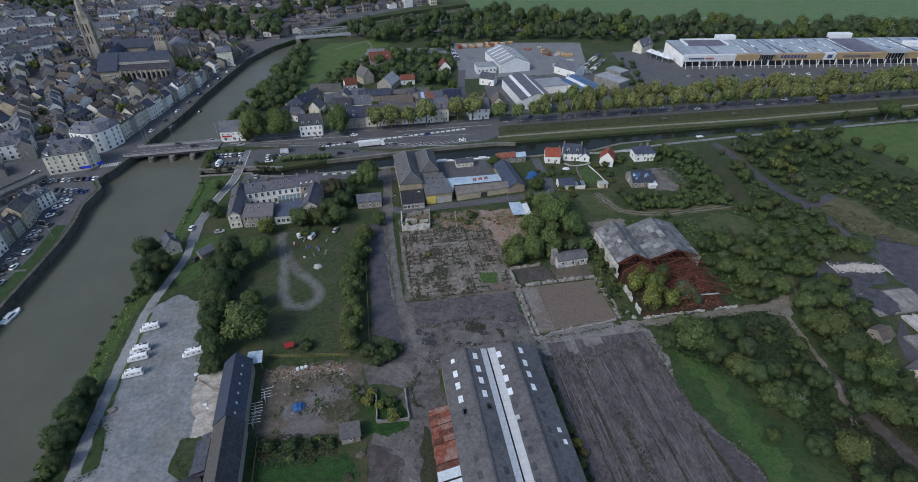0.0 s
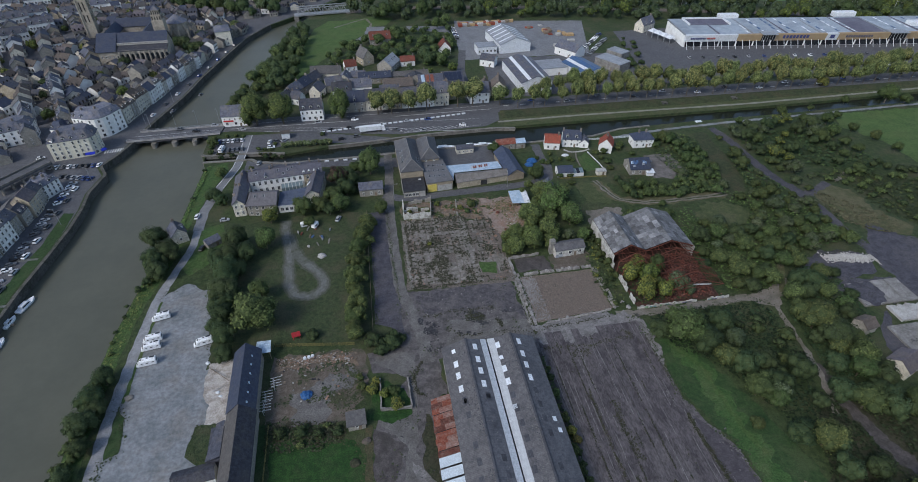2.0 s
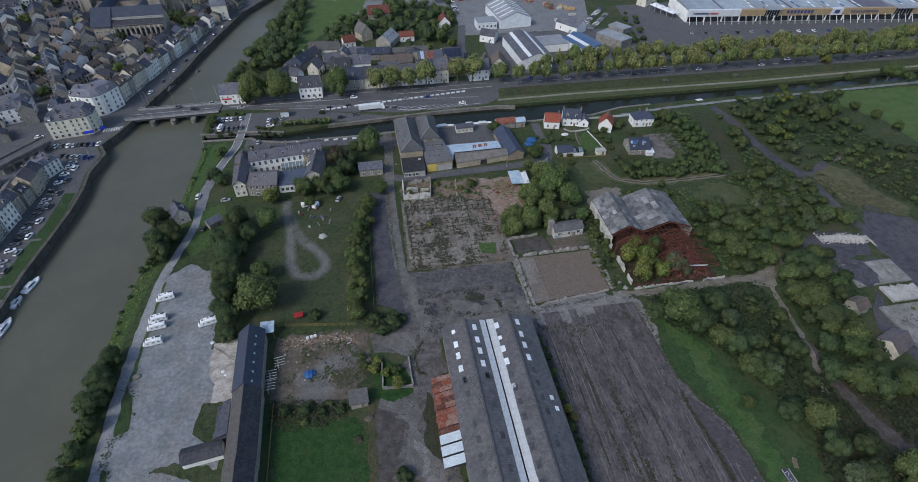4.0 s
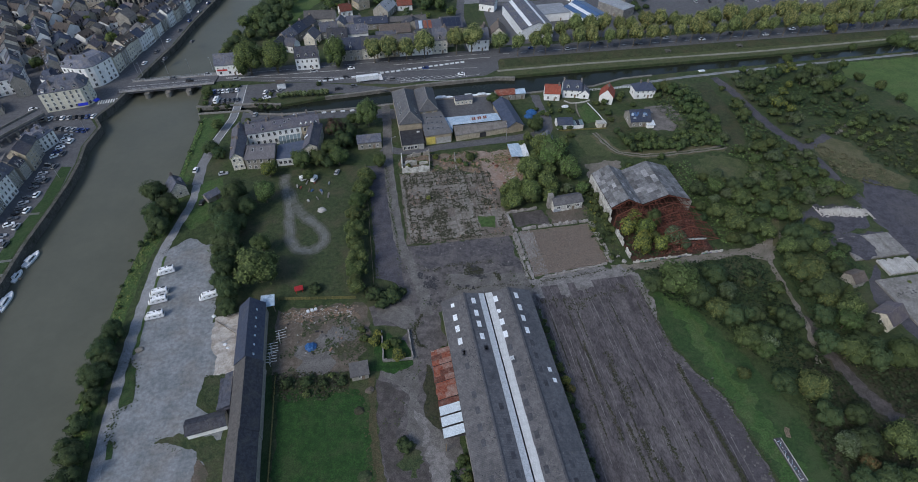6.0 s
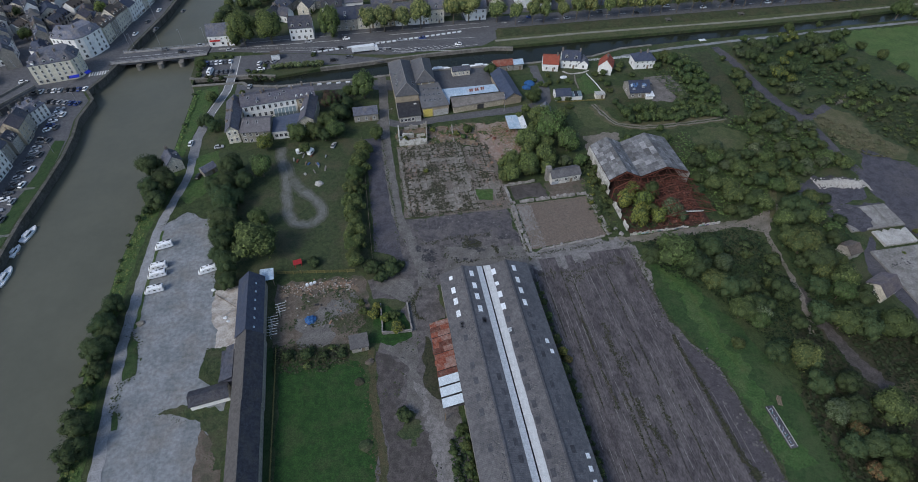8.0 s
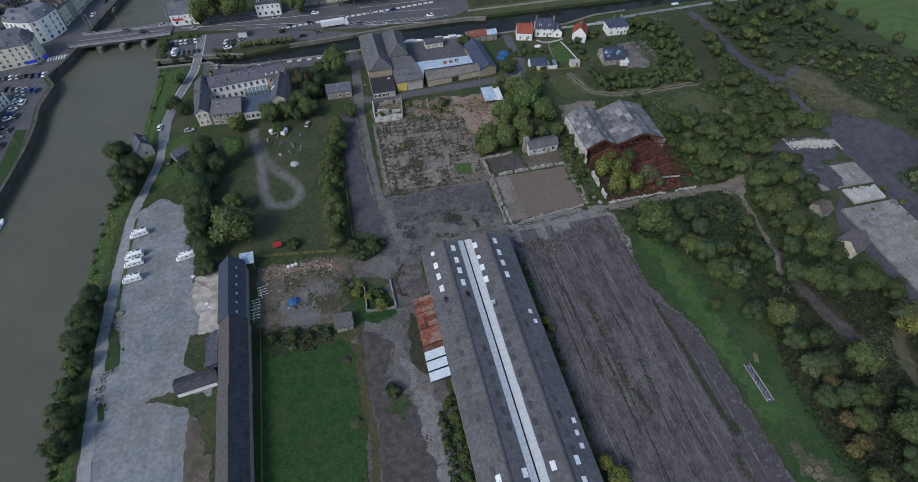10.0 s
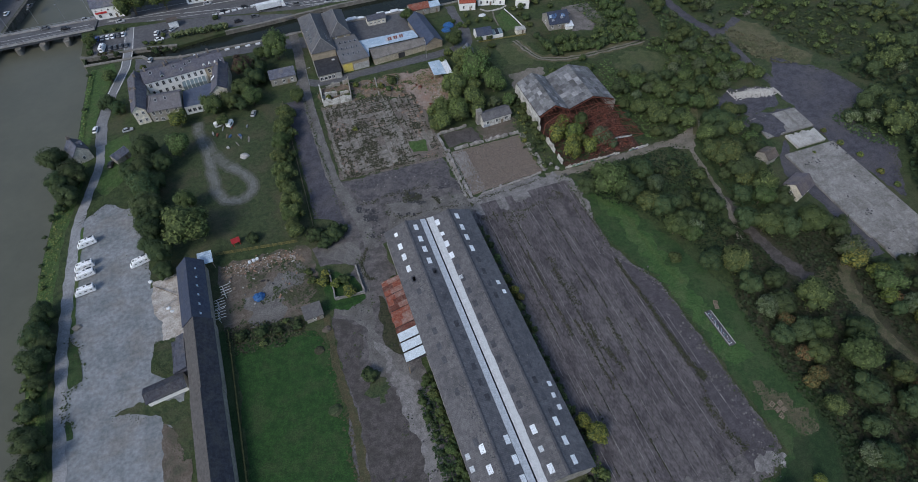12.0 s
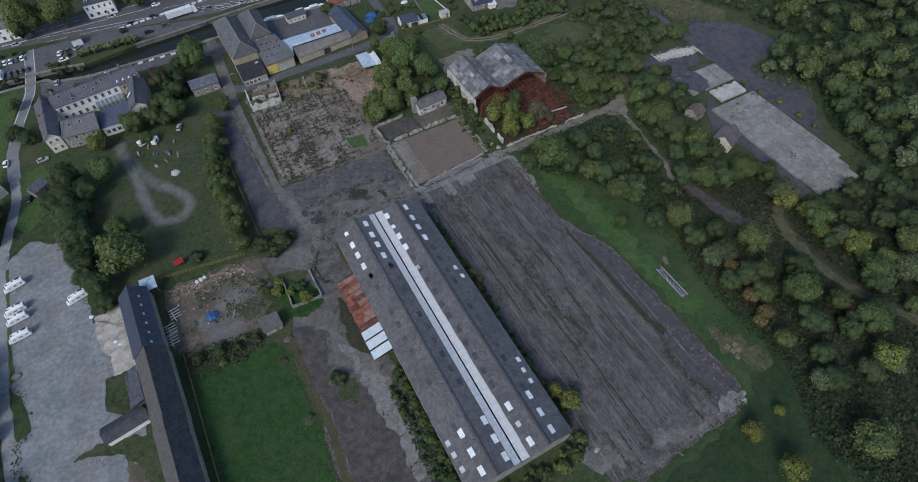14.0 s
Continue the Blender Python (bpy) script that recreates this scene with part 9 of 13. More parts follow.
bt = thing("blue_cover", "bright blue plastic sheet over stored goods on grass", "tarpaulin", 0, 0)
for (x, y, s) in ((57.6, 171.8, 1.5), (59.4, 174.4, 1.8)):
    bm = bmesh.new()
    for v in bmesh.ops.create_icosphere(bm, subdivisions=2, radius=s)["verts"]:
        v.co = Vector((v.co.x * 1.2, v.co.y, max(v.co.z, 0) * 0.7)) * (1 + 0.25 * noise.noise(v.co * 1.3))
    ob = part("sheet", bm, TARP, bt)
    ob.location = (x, y, 0.05)
house("red_shed", "low shed with rusty red roof on the canal", 51.6, 186.6, 7.6, 3.6, 2.8, 4.0, 2, "gable", WALLS[2], RUST, ((2, 0.9, WIN),), cat="shed")
house("blue_shed", "small shed with pale blue sheet roof", 57.6, 186.6, 3.8, 3.4, 2.8, 3.6, 2, "gable", WALLS[2], PALEBLUE, (), cat="shed")

# houses east of the lane
HS = dict(cat="house")
WHITEW = WALLS[1]
house("red_roofed_house", "white house with bright red tiled roof", 70.4, 184.4, 6.0, 5.2, 3.4, 5.7, -14, "gable", WHITEW, REDTILE, (W1(2),), (), 1, (0.8,), **HS)
house("slate_house", "white two-storey house with slate roof and dormers", 78.8, 185.2, 7.2, 5.2, 3.8, 6.3, -14, "gable", WHITEW, BLUESLATE, (W1(3), (3, 2.6, WINS)), (), 1, (-0.95, 0.95), 2, **HS)
house("slate_annex", "grey-roofed glazed annex of a white house", 83.6, 183.4, 4.6, 3.6, 2.3, 3.9, 74, "gable", WHITEW, SLATE, (W1(2),), (), 1, (), 0, 1, door=False, **HS)
house("red_roofed_house", "white gabled house with dark red tiled roof", 91.2, 178.6, 5.8, 5.2, 3.5, 6.2, 62, "gable", WHITEW, REDTILE, (W1(2),), (), 2, (0.0,), **HS)
house("slate_house", "white house with blue slate roof and white chimneys", 107.0, 180.2, 8.2, 5.4, 3.7, 5.9, -3, "hip", WHITEW, BLUESLATE, (W1(3), (4, 2.5, WINS)), (), 1, (-0.4, 0.3), **HS)
house("low_house", "low white house with dark slate roof", 68.7, 163.4, 5.6, 4.6, 2.3, 3.6, -4, "gable", WHITEW, BLUESLATE, ((2, 0.7, WINS),), (), 1, (), **HS)
gc = Building("garden_conservatory", "glazed lean-to with dark panes beside a low white house", "conservatory", 73.6, 162.6)
gc.wall([(71.6, 160.9), (75.6, 160.7), (75.7, 163.4), (71.7, 163.6)], 0, [1.5, 1.5, 1.9, 1.9], WHITEW)
for k in range(3):
    gc.roof([(71.5 + k * 1.4, 160.8, 1.6), (72.8 + k * 1.4, 160.7, 1.6), (72.9 + k * 1.4, 163.5, 2.05), (71.6 + k * 1.4, 163.6, 2.05)], GLASS if k % 2 else GLAZ, 0.06, "glazed_roof")
house("garden_shed", "small pale flat-roofed shed in a garden", 82.5, 161.2, 3.4, 2.2, 1.6, 1.8, -4, "flat", WALLS[0], PALECONC, (), cat="shed")
oh = house("blue_roofed_house", "weathered stone house with tarpaulins on its slate roof", 97.0, 161.8, 7.6, 7.6, 2.7, 5.2, -5, "gable", WALLS[2], BLUESLATE, (W1(3),), (), 1, (), 0, 0, **HS)
q = random.Random(6)
for k in range(9):
    x0, y0 = q.uniform(-3.4, 2.2), q.uniform(-3.6, -1.2)
    bm = bmesh.new()
    w0, h0 = q.uniform(0.6, 1.5), q.uniform(0.5, 1.1)
    slab4(bm, [(x0, y0, 5.2 + y0 * 0.658 + 0.05), (x0 + w0, y0 + 0.1, 5.2 + (y0 + 0.1) * 0.658 + 0.05), (x0 + w0 * 0.9, y0 + h0, 5.2 + (y0 + h0) * 0.658 + 0.05), (x0 + 0.1, y0 + h0 * 0.9, 5.2 + (y0 + h0 * 0.9) * 0.658 + 0.05)], 0.04)
    part("roof_sheet", bm, (BLUEMETAL, PALEBLUE, BLUEMETAL, GREYMETAL)[k % 4], oh)
house("porch_shed", "small pale lean-to beside a weathered house", 100.4, 157.8, 2.6, 2.2, 1.5, 1.9, -5, "mono", WALLS[1], WHITEMETAL, (), cat="shed", door=False)
house("stone_hut", "small grey-roofed hut among trees by the lane", 59.0, 153.2, 5.0, 3.8, 2.2, 4.2, 72, "gable", WALLS[2], SLATE, (), cat="hut")
fence("garden_fence", "low white garden fence along the lawn", [(83.2, 177.4), (84.4, 170), (85.1, 162)], 0.55, WHITEMETAL, 1.4)
fence("garden_fence", "low white garden fence beside the lane", [(66.2, 160.2), (76, 159.6), (84, 159)], 0.6, FENCEM, 1.4)
patch("path_garden", strip([(74.6, 181), (76.4, 178.6), (79.6, 178.4), (82.4, 178.8), (85, 180)], 0.9), PALECONC, 0.065, 0.1, 0.6, label="pale garden path beside a white house", category="path")
patch("path_garden_lawn", strip([(78.6, 178), (77.4, 174), (76.8, 168)], 0.6), TRACKM, 0.069, 0.1, 0.6, label="narrow pale garden path", category="path")
bm = bmesh.new()
for v in bmesh.ops.create_icosphere(bm, subdivisions=2, radius=1.0)["verts"]:
    v.co = Vector((v.co.x * 1.5, v.co.y * 0.9, max(v.co.z, -0.1) * 0.7)) * (1 + 0.1 * noise.noise(v.co * 2))
ob = part("covered_boat", bm, WHITEMETAL)
ob.location = (73.6, 176.4, 0.1)
tagged(ob, "small boat under a white cover in a garden", "boat")
fence("white_wall", "low white quay wall behind the houses", [(84, 186.9), (104, 186.5), (118, 186)], 1.0, WHITEMETAL, 1.2)

# street row north of the avenue
rr = random.Random(77)
house("corner_shop", "white corner shop with red shopfront and slate roof", -58.2, 227.0, 10.8, 7.0, 5.0, 8.2, 0, "gable", WALLS[1], SLATE, ((5, 3.0, WINS), (3, 0.7, WINL)), (), 1, (0.9,), **HS)
sf = thing("shopfront_band", "red painted shopfront board", "sign board", -58.2, 223.4)
bm = bmesh.new()
box(bm, -4.8, -0.18, 2.3, -0.8, 0.02, 2.9)
part("board", bm, mat("red_board", (0.42, 0.03, 0.03), (0.5, 0.05, 0.05), 1.0), sf)
house("tall_house", "white three-storey house with black openings and dormers", -26.0, 226.8, 9.6, 6.6, 5.6, 9.0, 0, "gable", WALLS[1], SLATE, ((4, 0.7, WINL), (5, 3.2, WIN)), (), 1, (-0.95, 0.95), 3, **HS)
x = -12.0
STYLES = ((WALLS[1], SLATE), (WALLS[0], SLATE), (WALLS[2], BLUESLATE), (WALLS[3], OLDSLATE), (WALLS[0], SLATE))
while x < 52:
    w = rr.uniform(6.5, 10)
    if not 33 < x < 44:
        a, b = STYLES[rr.randrange(5)]
        e = rr.uniform(4.8, 7.2)
        house("row_house", "terraced street house with slate roof and chimney", x + w / 2, 233.2 + rr.uniform(-.5, .5), w - 0.1, 8, e, e + 3.4, 0, "gable", a, b, ((3, 0.9, WIN), (3, 3.5, WIN)), (), 0, (0.92,) if rr.random() < 0.6 else (), rr.randrange(3), rr.randrange(2), group="avenue row houses", **HS)
    x += w
# back streets north of the avenue: x, y, width, depth, eave, ridge, turn, wall, roof, dormers, roof windows
ROOFTEXT = {SLATE: "small back street house with dark slate roof", DULLRED: "detached house with dull red tiled roof among trees", GREYMETAL: "low hall with grey sheet roof and roof windows"}


def back_house(x, y, w, d, e, rg, tz, wi, rm, nd, nl):
    """One house of the quarter behind the avenue: place, size, eave, ridge, turn, wall, roof, dormers, roof windows."""
    house("back_house", ROOFTEXT.get(rm, "old back street house with weathered dark roof"), x, y, w, d, e, rg, tz, "gable", WALLS[wi], rm, ((max(2, int(w / 2.6)), 0.9, WIN),), ((2, 0.9, WIN),), 1,
          (0.8,) if rm is not GREYMETAL else (), nd, nl, group="back street houses", **HS)


back_house(-39.0, 243.0, 7.0, 5.6, 3.6, 6.2, 62, 0, SLATE, 0, 0)
back_house(-35.4, 250.0, 7.6, 5.8, 4.2, 7.0, 60, 2, SLATE, 1, 0)
back_house(-31.4, 257.0, 7.4, 5.8, 4.0, 6.8, 60, 2, BLUESLATE, 0, 1)
back_house(-27.2, 264.0, 7.6, 5.6, 3.8, 6.4, 58, 2, SLATE, 0, 0)
back_house(-33.4, 243.4, 5.0, 5.0, 3.4, 6.0, 150, 1, SLATE, 0, 0)
back_house(-21.0, 272.0, 15.0, 6.4, 3.6, 6.2, -4, 0, OLDSLATE, 0, 0)
back_house(-24.6, 250.0, 7.0, 5.4, 3.8, 6.6, 68, 0, SLATE, 0, 0)
back_house(-17.0, 256.0, 8.0, 6.0, 4.0, 6.8, 12, 2, SLATE, 1, 0)
back_house(-11.6, 262.6, 6.6, 5.6, 3.6, 6.2, 80, 0, SLATE, 0, 1)
back_house(-13.0, 247.4, 9.0, 6.0, 4.4, 7.4, 2, 1, DARKSLATE, 2, 0)
back_house(-4.0, 250.0, 10.0, 6.4, 4.6, 7.4, 0, 1, SLATE, 0, 1)
back_house(-9.0, 280.4, 6.0, 5.6, 3.2, 5.6, 14, 1, DULLRED, 0, 0)
back_house(-1.0, 289.4, 8.0, 6.4, 4.2, 8.2, 118, 3, OLDSLATE, 0, 1)
back_house(3.0, 263.0, 16.0, 5.6, 3.2, 5.2, 1, 2, BLUESLATE, 0, 3)
back_house(-5.0, 266.0, 7.0, 5.0, 3.0, 5.0, 0, 0, SLATE, 0, 0)
back_house(11.0, 279.0, 11.0, 8.0, 3.6, 6.8, 62, 2, GREYMETAL, 0, 3)
back_house(21.2, 283.4, 7.6, 5.0, 3.0, 4.8, 2, 1, DULLRED, 0, 0)
back_house(8.6, 320.0, 12.0, 8.0, 3.6, 6.8, 4, 2, DULLRED, 0, 3)
back_house(43.6, 299.6, 7.4, 6.4, 3.4, 6.8, 88, 1, DULLRED, 0, 0)
back_house(13.6, 251.0, 14.0, 9.0, 3.8, 6.0, 2, 2, BROWNTILE, 0, 0)
back_house(9.0, 242.6, 9.0, 6.0, 4.0, 6.4, 0, 0, SLATE, 0, 0)
back_house(22.4, 254.0, 5.4, 10.0, 4.4, 7.0, 90, 2, DARKSLATE, 0, 0)
back_house(20.0, 264.4, 20.0, 4.0, 2.6, 4.0, 2, 2, OLDSLATE, 0, 0)
back_house(53.6, 238.4, 8.0, 6.6, 4.2, 7.2, 76, 0, BROWNTILE, 0, 0)
back_house(61.0, 240.4, 9.0, 6.6, 4.4, 7.4, 80, 0, BROWNTILE, 0, 0)
back_house(36.0, 240.0, 9.0, 7.0, 4.2, 6.6, 90, 2, BROWNTILE, 0, 0)
back_house(172.0, 318.0, 12.0, 6.4, 4.4, 8.0, 32, 0, SLATE, 2, 0)
W3H = house("workshop", "workshop with slate roof and rust-red roof lights", 29.4, 251, 12, 11, 4.4, 7.0, 0, "gable", WALLS[2], SLATE, ((3, 0.9, WIN),), cat="workshop")
for i in range(3):
    bm = bmesh.new()
    slab4(bm, [(-4.6 + i * 2.2, -4.8, 5.0), (-3.0 + i * 2.2, -4.8, 5.0), (-3.0 + i * 2.2, -0.6, 6.94), (-4.6 + i * 2.2, -0.6, 6.94)], 0.06)
    part("roof_panel", bm, (PALEBLUE, RUST, RUST)[i], W3H)
W4H = house("workshop", "workshop with dark solar panels on its slate roof", 40.6, 253, 9.6, 13, 4.4, 6.8, 0, "gable", WALLS[3], SLATE, ((3, 0.9, WIN),), cat="workshop")
SOLAR = mat("dark_solar_panel", (0.022, 0.028, 0.050), (0.030, 0.038, 0.064), 1.0, rough=0.2, spec=0.5)
for i in range(4):
    for j in range(3):
        bm = bmesh.new()
        x0, y0 = -4.2 + i * 2.1, -5.9 + j * 1.8
        slab4(bm, [(x0, y0, 4.6 + (y0 + 6.5) * 0.369), (x0 + 2.0, y0, 4.6 + (y0 + 6.5) * 0.369), (x0 + 2.0, y0 + 1.7, 4.6 + (y0 + 8.2) * 0.369), (x0, y0 + 1.7, 4.6 + (y0 + 8.2) * 0.369)], 0.06)
        part("solar_panel", bm, SOLAR, W4H)
scatter([(-36, 262), (-20, 282), (4, 300), (30, 296), (42, 288), (44, 268), (20, 270), (14, 288), (-4, 296), (-14, 284), (-28, 272)], 6.5, [BROAD, WILL, SHRUB, DARKT, YELT], 3.0, 6.4, 94, wood="garden_bushes", label="garden trees and bushes among the houses")
scatter([(-30, 240), (-8, 241), (34, 246), (34, 258), (-16, 268), (-28, 258)], 8.0, [SHRUB, YSHRUB, BROAD], 2.2, 4.4, 95, wood="court_bushes", label="small trees in courts between the houses")

# builders merchant and garages
DPT = dict(cat="industrial hall")
wl = house("merchant_hall", "white-fronted builders merchant hall with grey sheet roof", 81.4, 305.2, 27, 18, 5.0, 8.4, -84, "gable", WHITEMETAL, GREYMETAL, (), (), 0, (), door=False, **DPT)
for i in range(5):
    for s in (-1, 1):
        bm = bmesh.new()
        x0 = -11 + i * 5
        slab4(bm, [(x0, s * 8.6, 5.22), (x0 + 1.0, s * 8.6, 5.22), (x0 + 1.0, s * 0.6, 8.28), (x0, s * 0.6, 8.28)][::-s], 0.05)
        part("roof_light", bm, TRANSL, wl)
house("merchant_office", "flat white merchant office with windows", 66.5, 295.5, 11, 8, 4.0, 4.4, 2, "flat", WHITEMETAL, GREYMETAL, ((5, 1.2, WINL),), (), 0, (), door=False, **DPT)
g1 = house("garage_hall", "garage hall with dark roof and white roof strips", 78.6, 253.6, 31, 15.6, 5.0, 7.6, -86, "gable", WHITEMETAL, SLATE, (), (), 0, (), door=False, **DPT)
for s in (-1, 1):
    bm = bmesh.new()
    slab4(bm, [(-15.5, s * 4.6, 6.14), (15.5, s * 4.6, 6.14), (15.5, s * 3.0, 6.68), (-15.5, s * 3.0, 6.68)][::-s], 0.05)
    part("roof_strip", bm, WHITEMETAL, g1)
bm = bmesh.new()
box(bm, 15.5, -2.2, 0, 15.58, 2.2, 3.6)
part("glazed_front", bm, GLASS, g1)
g2 = house("blue_hall", "workshop hall with blue metal roof and pale strip", 109.5, 255, 20, 13, 4.6, 6.6, -72, "gable", WHITEMETAL, BLUEMETAL, (), (), 0, (), door=False, **DPT)
bm = bmesh.new()
slab4(bm, [(-10, -4.4, 5.36), (10, -4.4, 5.36), (10, -2.6, 5.9), (-10, -2.6, 5.9)], 0.05)
part("roof_strip", bm, WHITEMETAL, g2)
house("garage_annex", "low grey garage annex with flat roof", 94, 262, 14, 12, 3.8, 4.0, 4, "flat", WALLS[1], GREYMETAL, (), (), 0, (), **DPT)
house("dealer_building", "dark car dealer building with pale roof", 128, 262, 16, 9, 4.4, 4.8, -60, "flat", SOOT, GREYMETAL, (), (), 0, (), **DPT)
house("dealer_building", "small dark dealer building with flat roof", 136, 274, 10, 7, 4.4, 4.8, -60, "flat", SOOT, GREYMETAL, (), (), 0, (), **DPT)
house("white_gabled_hall", "white gabled workshop with slate roof", 112, 284, 14, 9, 4.2, 7.0, -55, "gable", WALLS[1], SLATE, ((2, 1.0, WIN),), (), 0, (), **DPT)
house("white_gabled_hall", "small white workshop beside the yard", 64, 276, 8, 6, 3.8, 6.0, -30, "gable", WALLS[1], SLATE, ((2, 1.0, WIN),), (), 0, (), **DPT)
for i in range(40):
    bm = bmesh.new()
    w2, d2, h2 = rr.uniform(1.2, 2.6), rr.uniform(0.8, 1.4), rr.uniform(0.6, 1.8)
    box(bm, -w2, -d2, 0, w2, d2, h2)
    bmesh.ops.bevel(bm, geom=bm.edges[:], offset=0.12, segments=1, affect="EDGES")
    ob = part("pallet_load", bm, (WOOD, TAN, REDTILE, PALECONC)[i % 4])
    ob.matrix_basis = pose(60 + (i % 14) * 2.6 if i < 24 else rr.uniform(98, 128), 346 - (i // 14) * 3.6 if i < 24 else rr.uniform(290, 336), 0.06, 0, 0, rr.choice((0, 90)))
    tagged(ob, "stack of strapped building goods in the yard", "goods stack", "goods stacks")

# shopping hall: fascia boards on a long low box, a patched pale roof, slanted columns along the front
MA = thing("shopping_hall", "long low shopping hall with pale blue-grey roof and tan fascia", "shopping hall", 180.6, 285.0, 0, -6.6)
HALLROOF = mat("pale_membrane_roof", (0.285, 0.330, 0.375), (0.360, 0.405, 0.450), 3.0, (0.225, 0.255, 0.290), 14, 0.7, rough=0.6, grain=0.12, rnd=0.06)
HALLDARK = mat("purple_roof_membrane", (0.105, 0.100, 0.135), (0.140, 0.135, 0.172), 3.0, (0.180, 0.185, 0.220), 10, 0.6, rough=0.7, grain=0.15)
HTAN = mat("tan_fascia_board", (0.36, 0.265, 0.155), (0.41, 0.305, 0.185), 2.0, (0.32, 0.235, 0.14), 6, 0.3, grain=0.06)
bm = bmesh.new()
box(bm, 0, 0, 0, 300, 28, 6.4)
part("wall", bm, WALLS[1], MA)
for k in range(15):
    bm = bmesh.new()
    a, b = k * 20, k * 20 + 19.9
    slab4(bm, [(a, -0.4, 6.8), (b, -0.4, 6.8), (b, 28.4, 7.4), (a, 28.4, 7.4)], 0.4)
    part("roof", bm, HALLROOF, MA)
    bm = bmesh.new()
    box(bm, a - 0.2, -0.2, 6.9, a + 0.15, 28.2, 7.55)
    part("roof_upstand", bm, HALLDARK if k % 2 else GREYMETAL, MA)
# dark membrane areas framed by white parapets
for (x0, x1, y0, y1) in ((9, 33, 16.5, 27), (103, 119, 1.2, 26)):
    bm = bmesh.new()
    slab4(bm, [(x0, y0, 7.0 + y0 * 0.0208), (x1, y0, 7.0 + y0 * 0.0208), (x1, y1, 7.0 + y1 * 0.0208), (x0, y1, 7.0 + y1 * 0.0208)], 0.1)
    part("roof_membrane", bm, HALLDARK, MA)
bm = bmesh.new()
for (x0, y0, x1, y1) in ((8.4, 16, 9, 27.6), (33, 16, 33.8, 27.6), (8.4, 27.2, 33.8, 28)):
    box(bm, x0, y0, 7.2, x1, y1, 8.3)
part("parapet", bm, WHITEMETAL, MA, "white roof parapet")
rr = random.Random(91)
for i in range(22):
    for j in range(5):
        x = 38 + i * 9 + rr.uniform(-.5, .5)
        y = 2.5 + j * 5 + rr.uniform(-.4, .4)
        if 102 < x < 120 or rr.random() < 0.22:
            continue
        bm = bmesh.new()
        slab4(bm, [(x, y, 7.06 + y * 0.0208), (x + 1.1, y, 7.06 + y * 0.0208), (x + 1.1, y + 3.4, 7.13 + y * 0.0208), (x, y + 3.4, 7.13 + y * 0.0208)], 0.12)
        part("roof_light", bm, TRANSL if rr.random() < 0.6 else BLUEMETAL, MA)
for (a, b, m, nm) in ((0, 30.4, WHITEMETAL, "white_fascia"), (30.4, 44.6, HTAN, "tan_fascia"), (44.6, 52.6, GLASS, "glazed_entrance"), (52.6, 83, HTAN, "tan_fascia"), (83, 90, WHITEMETAL, "white_fascia"), (90, 121, HTAN, "tan_fascia"), (121, 131, GLASS, "glazed_entrance"), (131, 141, HTAN, "tan_fascia"), (141, 149, WHITEMETAL, "white_fascia"), (149, 300, HTAN, "tan_fascia")):
    bm = bmesh.new()
    hull(bm, [(a + 0.05, -1.2, 3.4), (b - 0.05, -1.2, 3.4), (b - 0.05, 0, 3.4), (a + 0.05, 0, 3.4)], [(a + 0.05, -1.9, 7.2), (b - 0.05, -1.9, 7.2), (b - 0.05, 0, 7.2), (a + 0.05, 0, 7.2)])
    part(nm, bm, m, MA)
    if nm == "glazed_entrance":
        for k in range(6):
            bm = bmesh.new()
            xx = a + 0.4 + k * (b - a - 0.8) / 5
            beam(bm, (xx, -2.0, 3.2), (xx, -2.4, 7.4), 0.18, 0.18)
            part("glazing_bar", bm, STEELG, MA)
        bm = bmesh.new()
        slab4(bm, [(a - 0.4, -3.4, 7.5), (b + 0.4, -3.4, 7.5), (b + 0.4, 3, 7.7), (a - 0.4, 3, 7.7)], 0.3)
        part("entrance_roof", bm, STEELG, MA)
for i in range(72):
    bm = bmesh.new()
    tube(bm, (1 + i * 4.1, -4.4, 0), (1 + i * 4.1, -1.4, 4.0), 0.16, 0.16, 6)
    part("slanted_column", bm, WHITEMETAL, MA)
for i in range(29):
    bm = bmesh.new()
    box(bm, 1 + i * 10.2, -0.12, 0.2, 10.2 + i * 10.2, 0.02, 3.0)
    part("shop_window", bm, GLASS, MA)
BLUES = mat("blue_sign_paint", (0.05, 0.06, 0.16), (0.07, 0.08, 0.20), 1.0)
REDS = mat("red_sign_paint", (0.40, 0.06, 0.05), (0.46, 0.08, 0.06), 1.0)
for (a, n, m, st, h) in ((3, 9, BLUES, 1.0, 0.9), (12.6, 5, REDS, 1.0, 0.9), (57, 8, BLUES, 2.0, 1.7), (94.6, 11, HALLDARK, 1.5, 1.3)):
    for k in range(n):
        bm = bmesh.new()
        y = -1.62
        hull(bm, [(a + k * st, y - 0.14, 4.8), (a + k * st + st * 0.66, y - 0.14, 4.8), (a + k * st + st * 0.66, y + 0.1, 4.8), (a + k * st, y + 0.1, 4.8)],
             [(a + k * st, y - 0.3, 4.8 + h), (a + k * st + st * 0.66, y - 0.3, 4.8 + h), (a + k * st + st * 0.66, y - 0.05, 4.8 + h), (a + k * st, y - 0.05, 4.8 + h)])
        part("sign_bar", bm, m, MA)
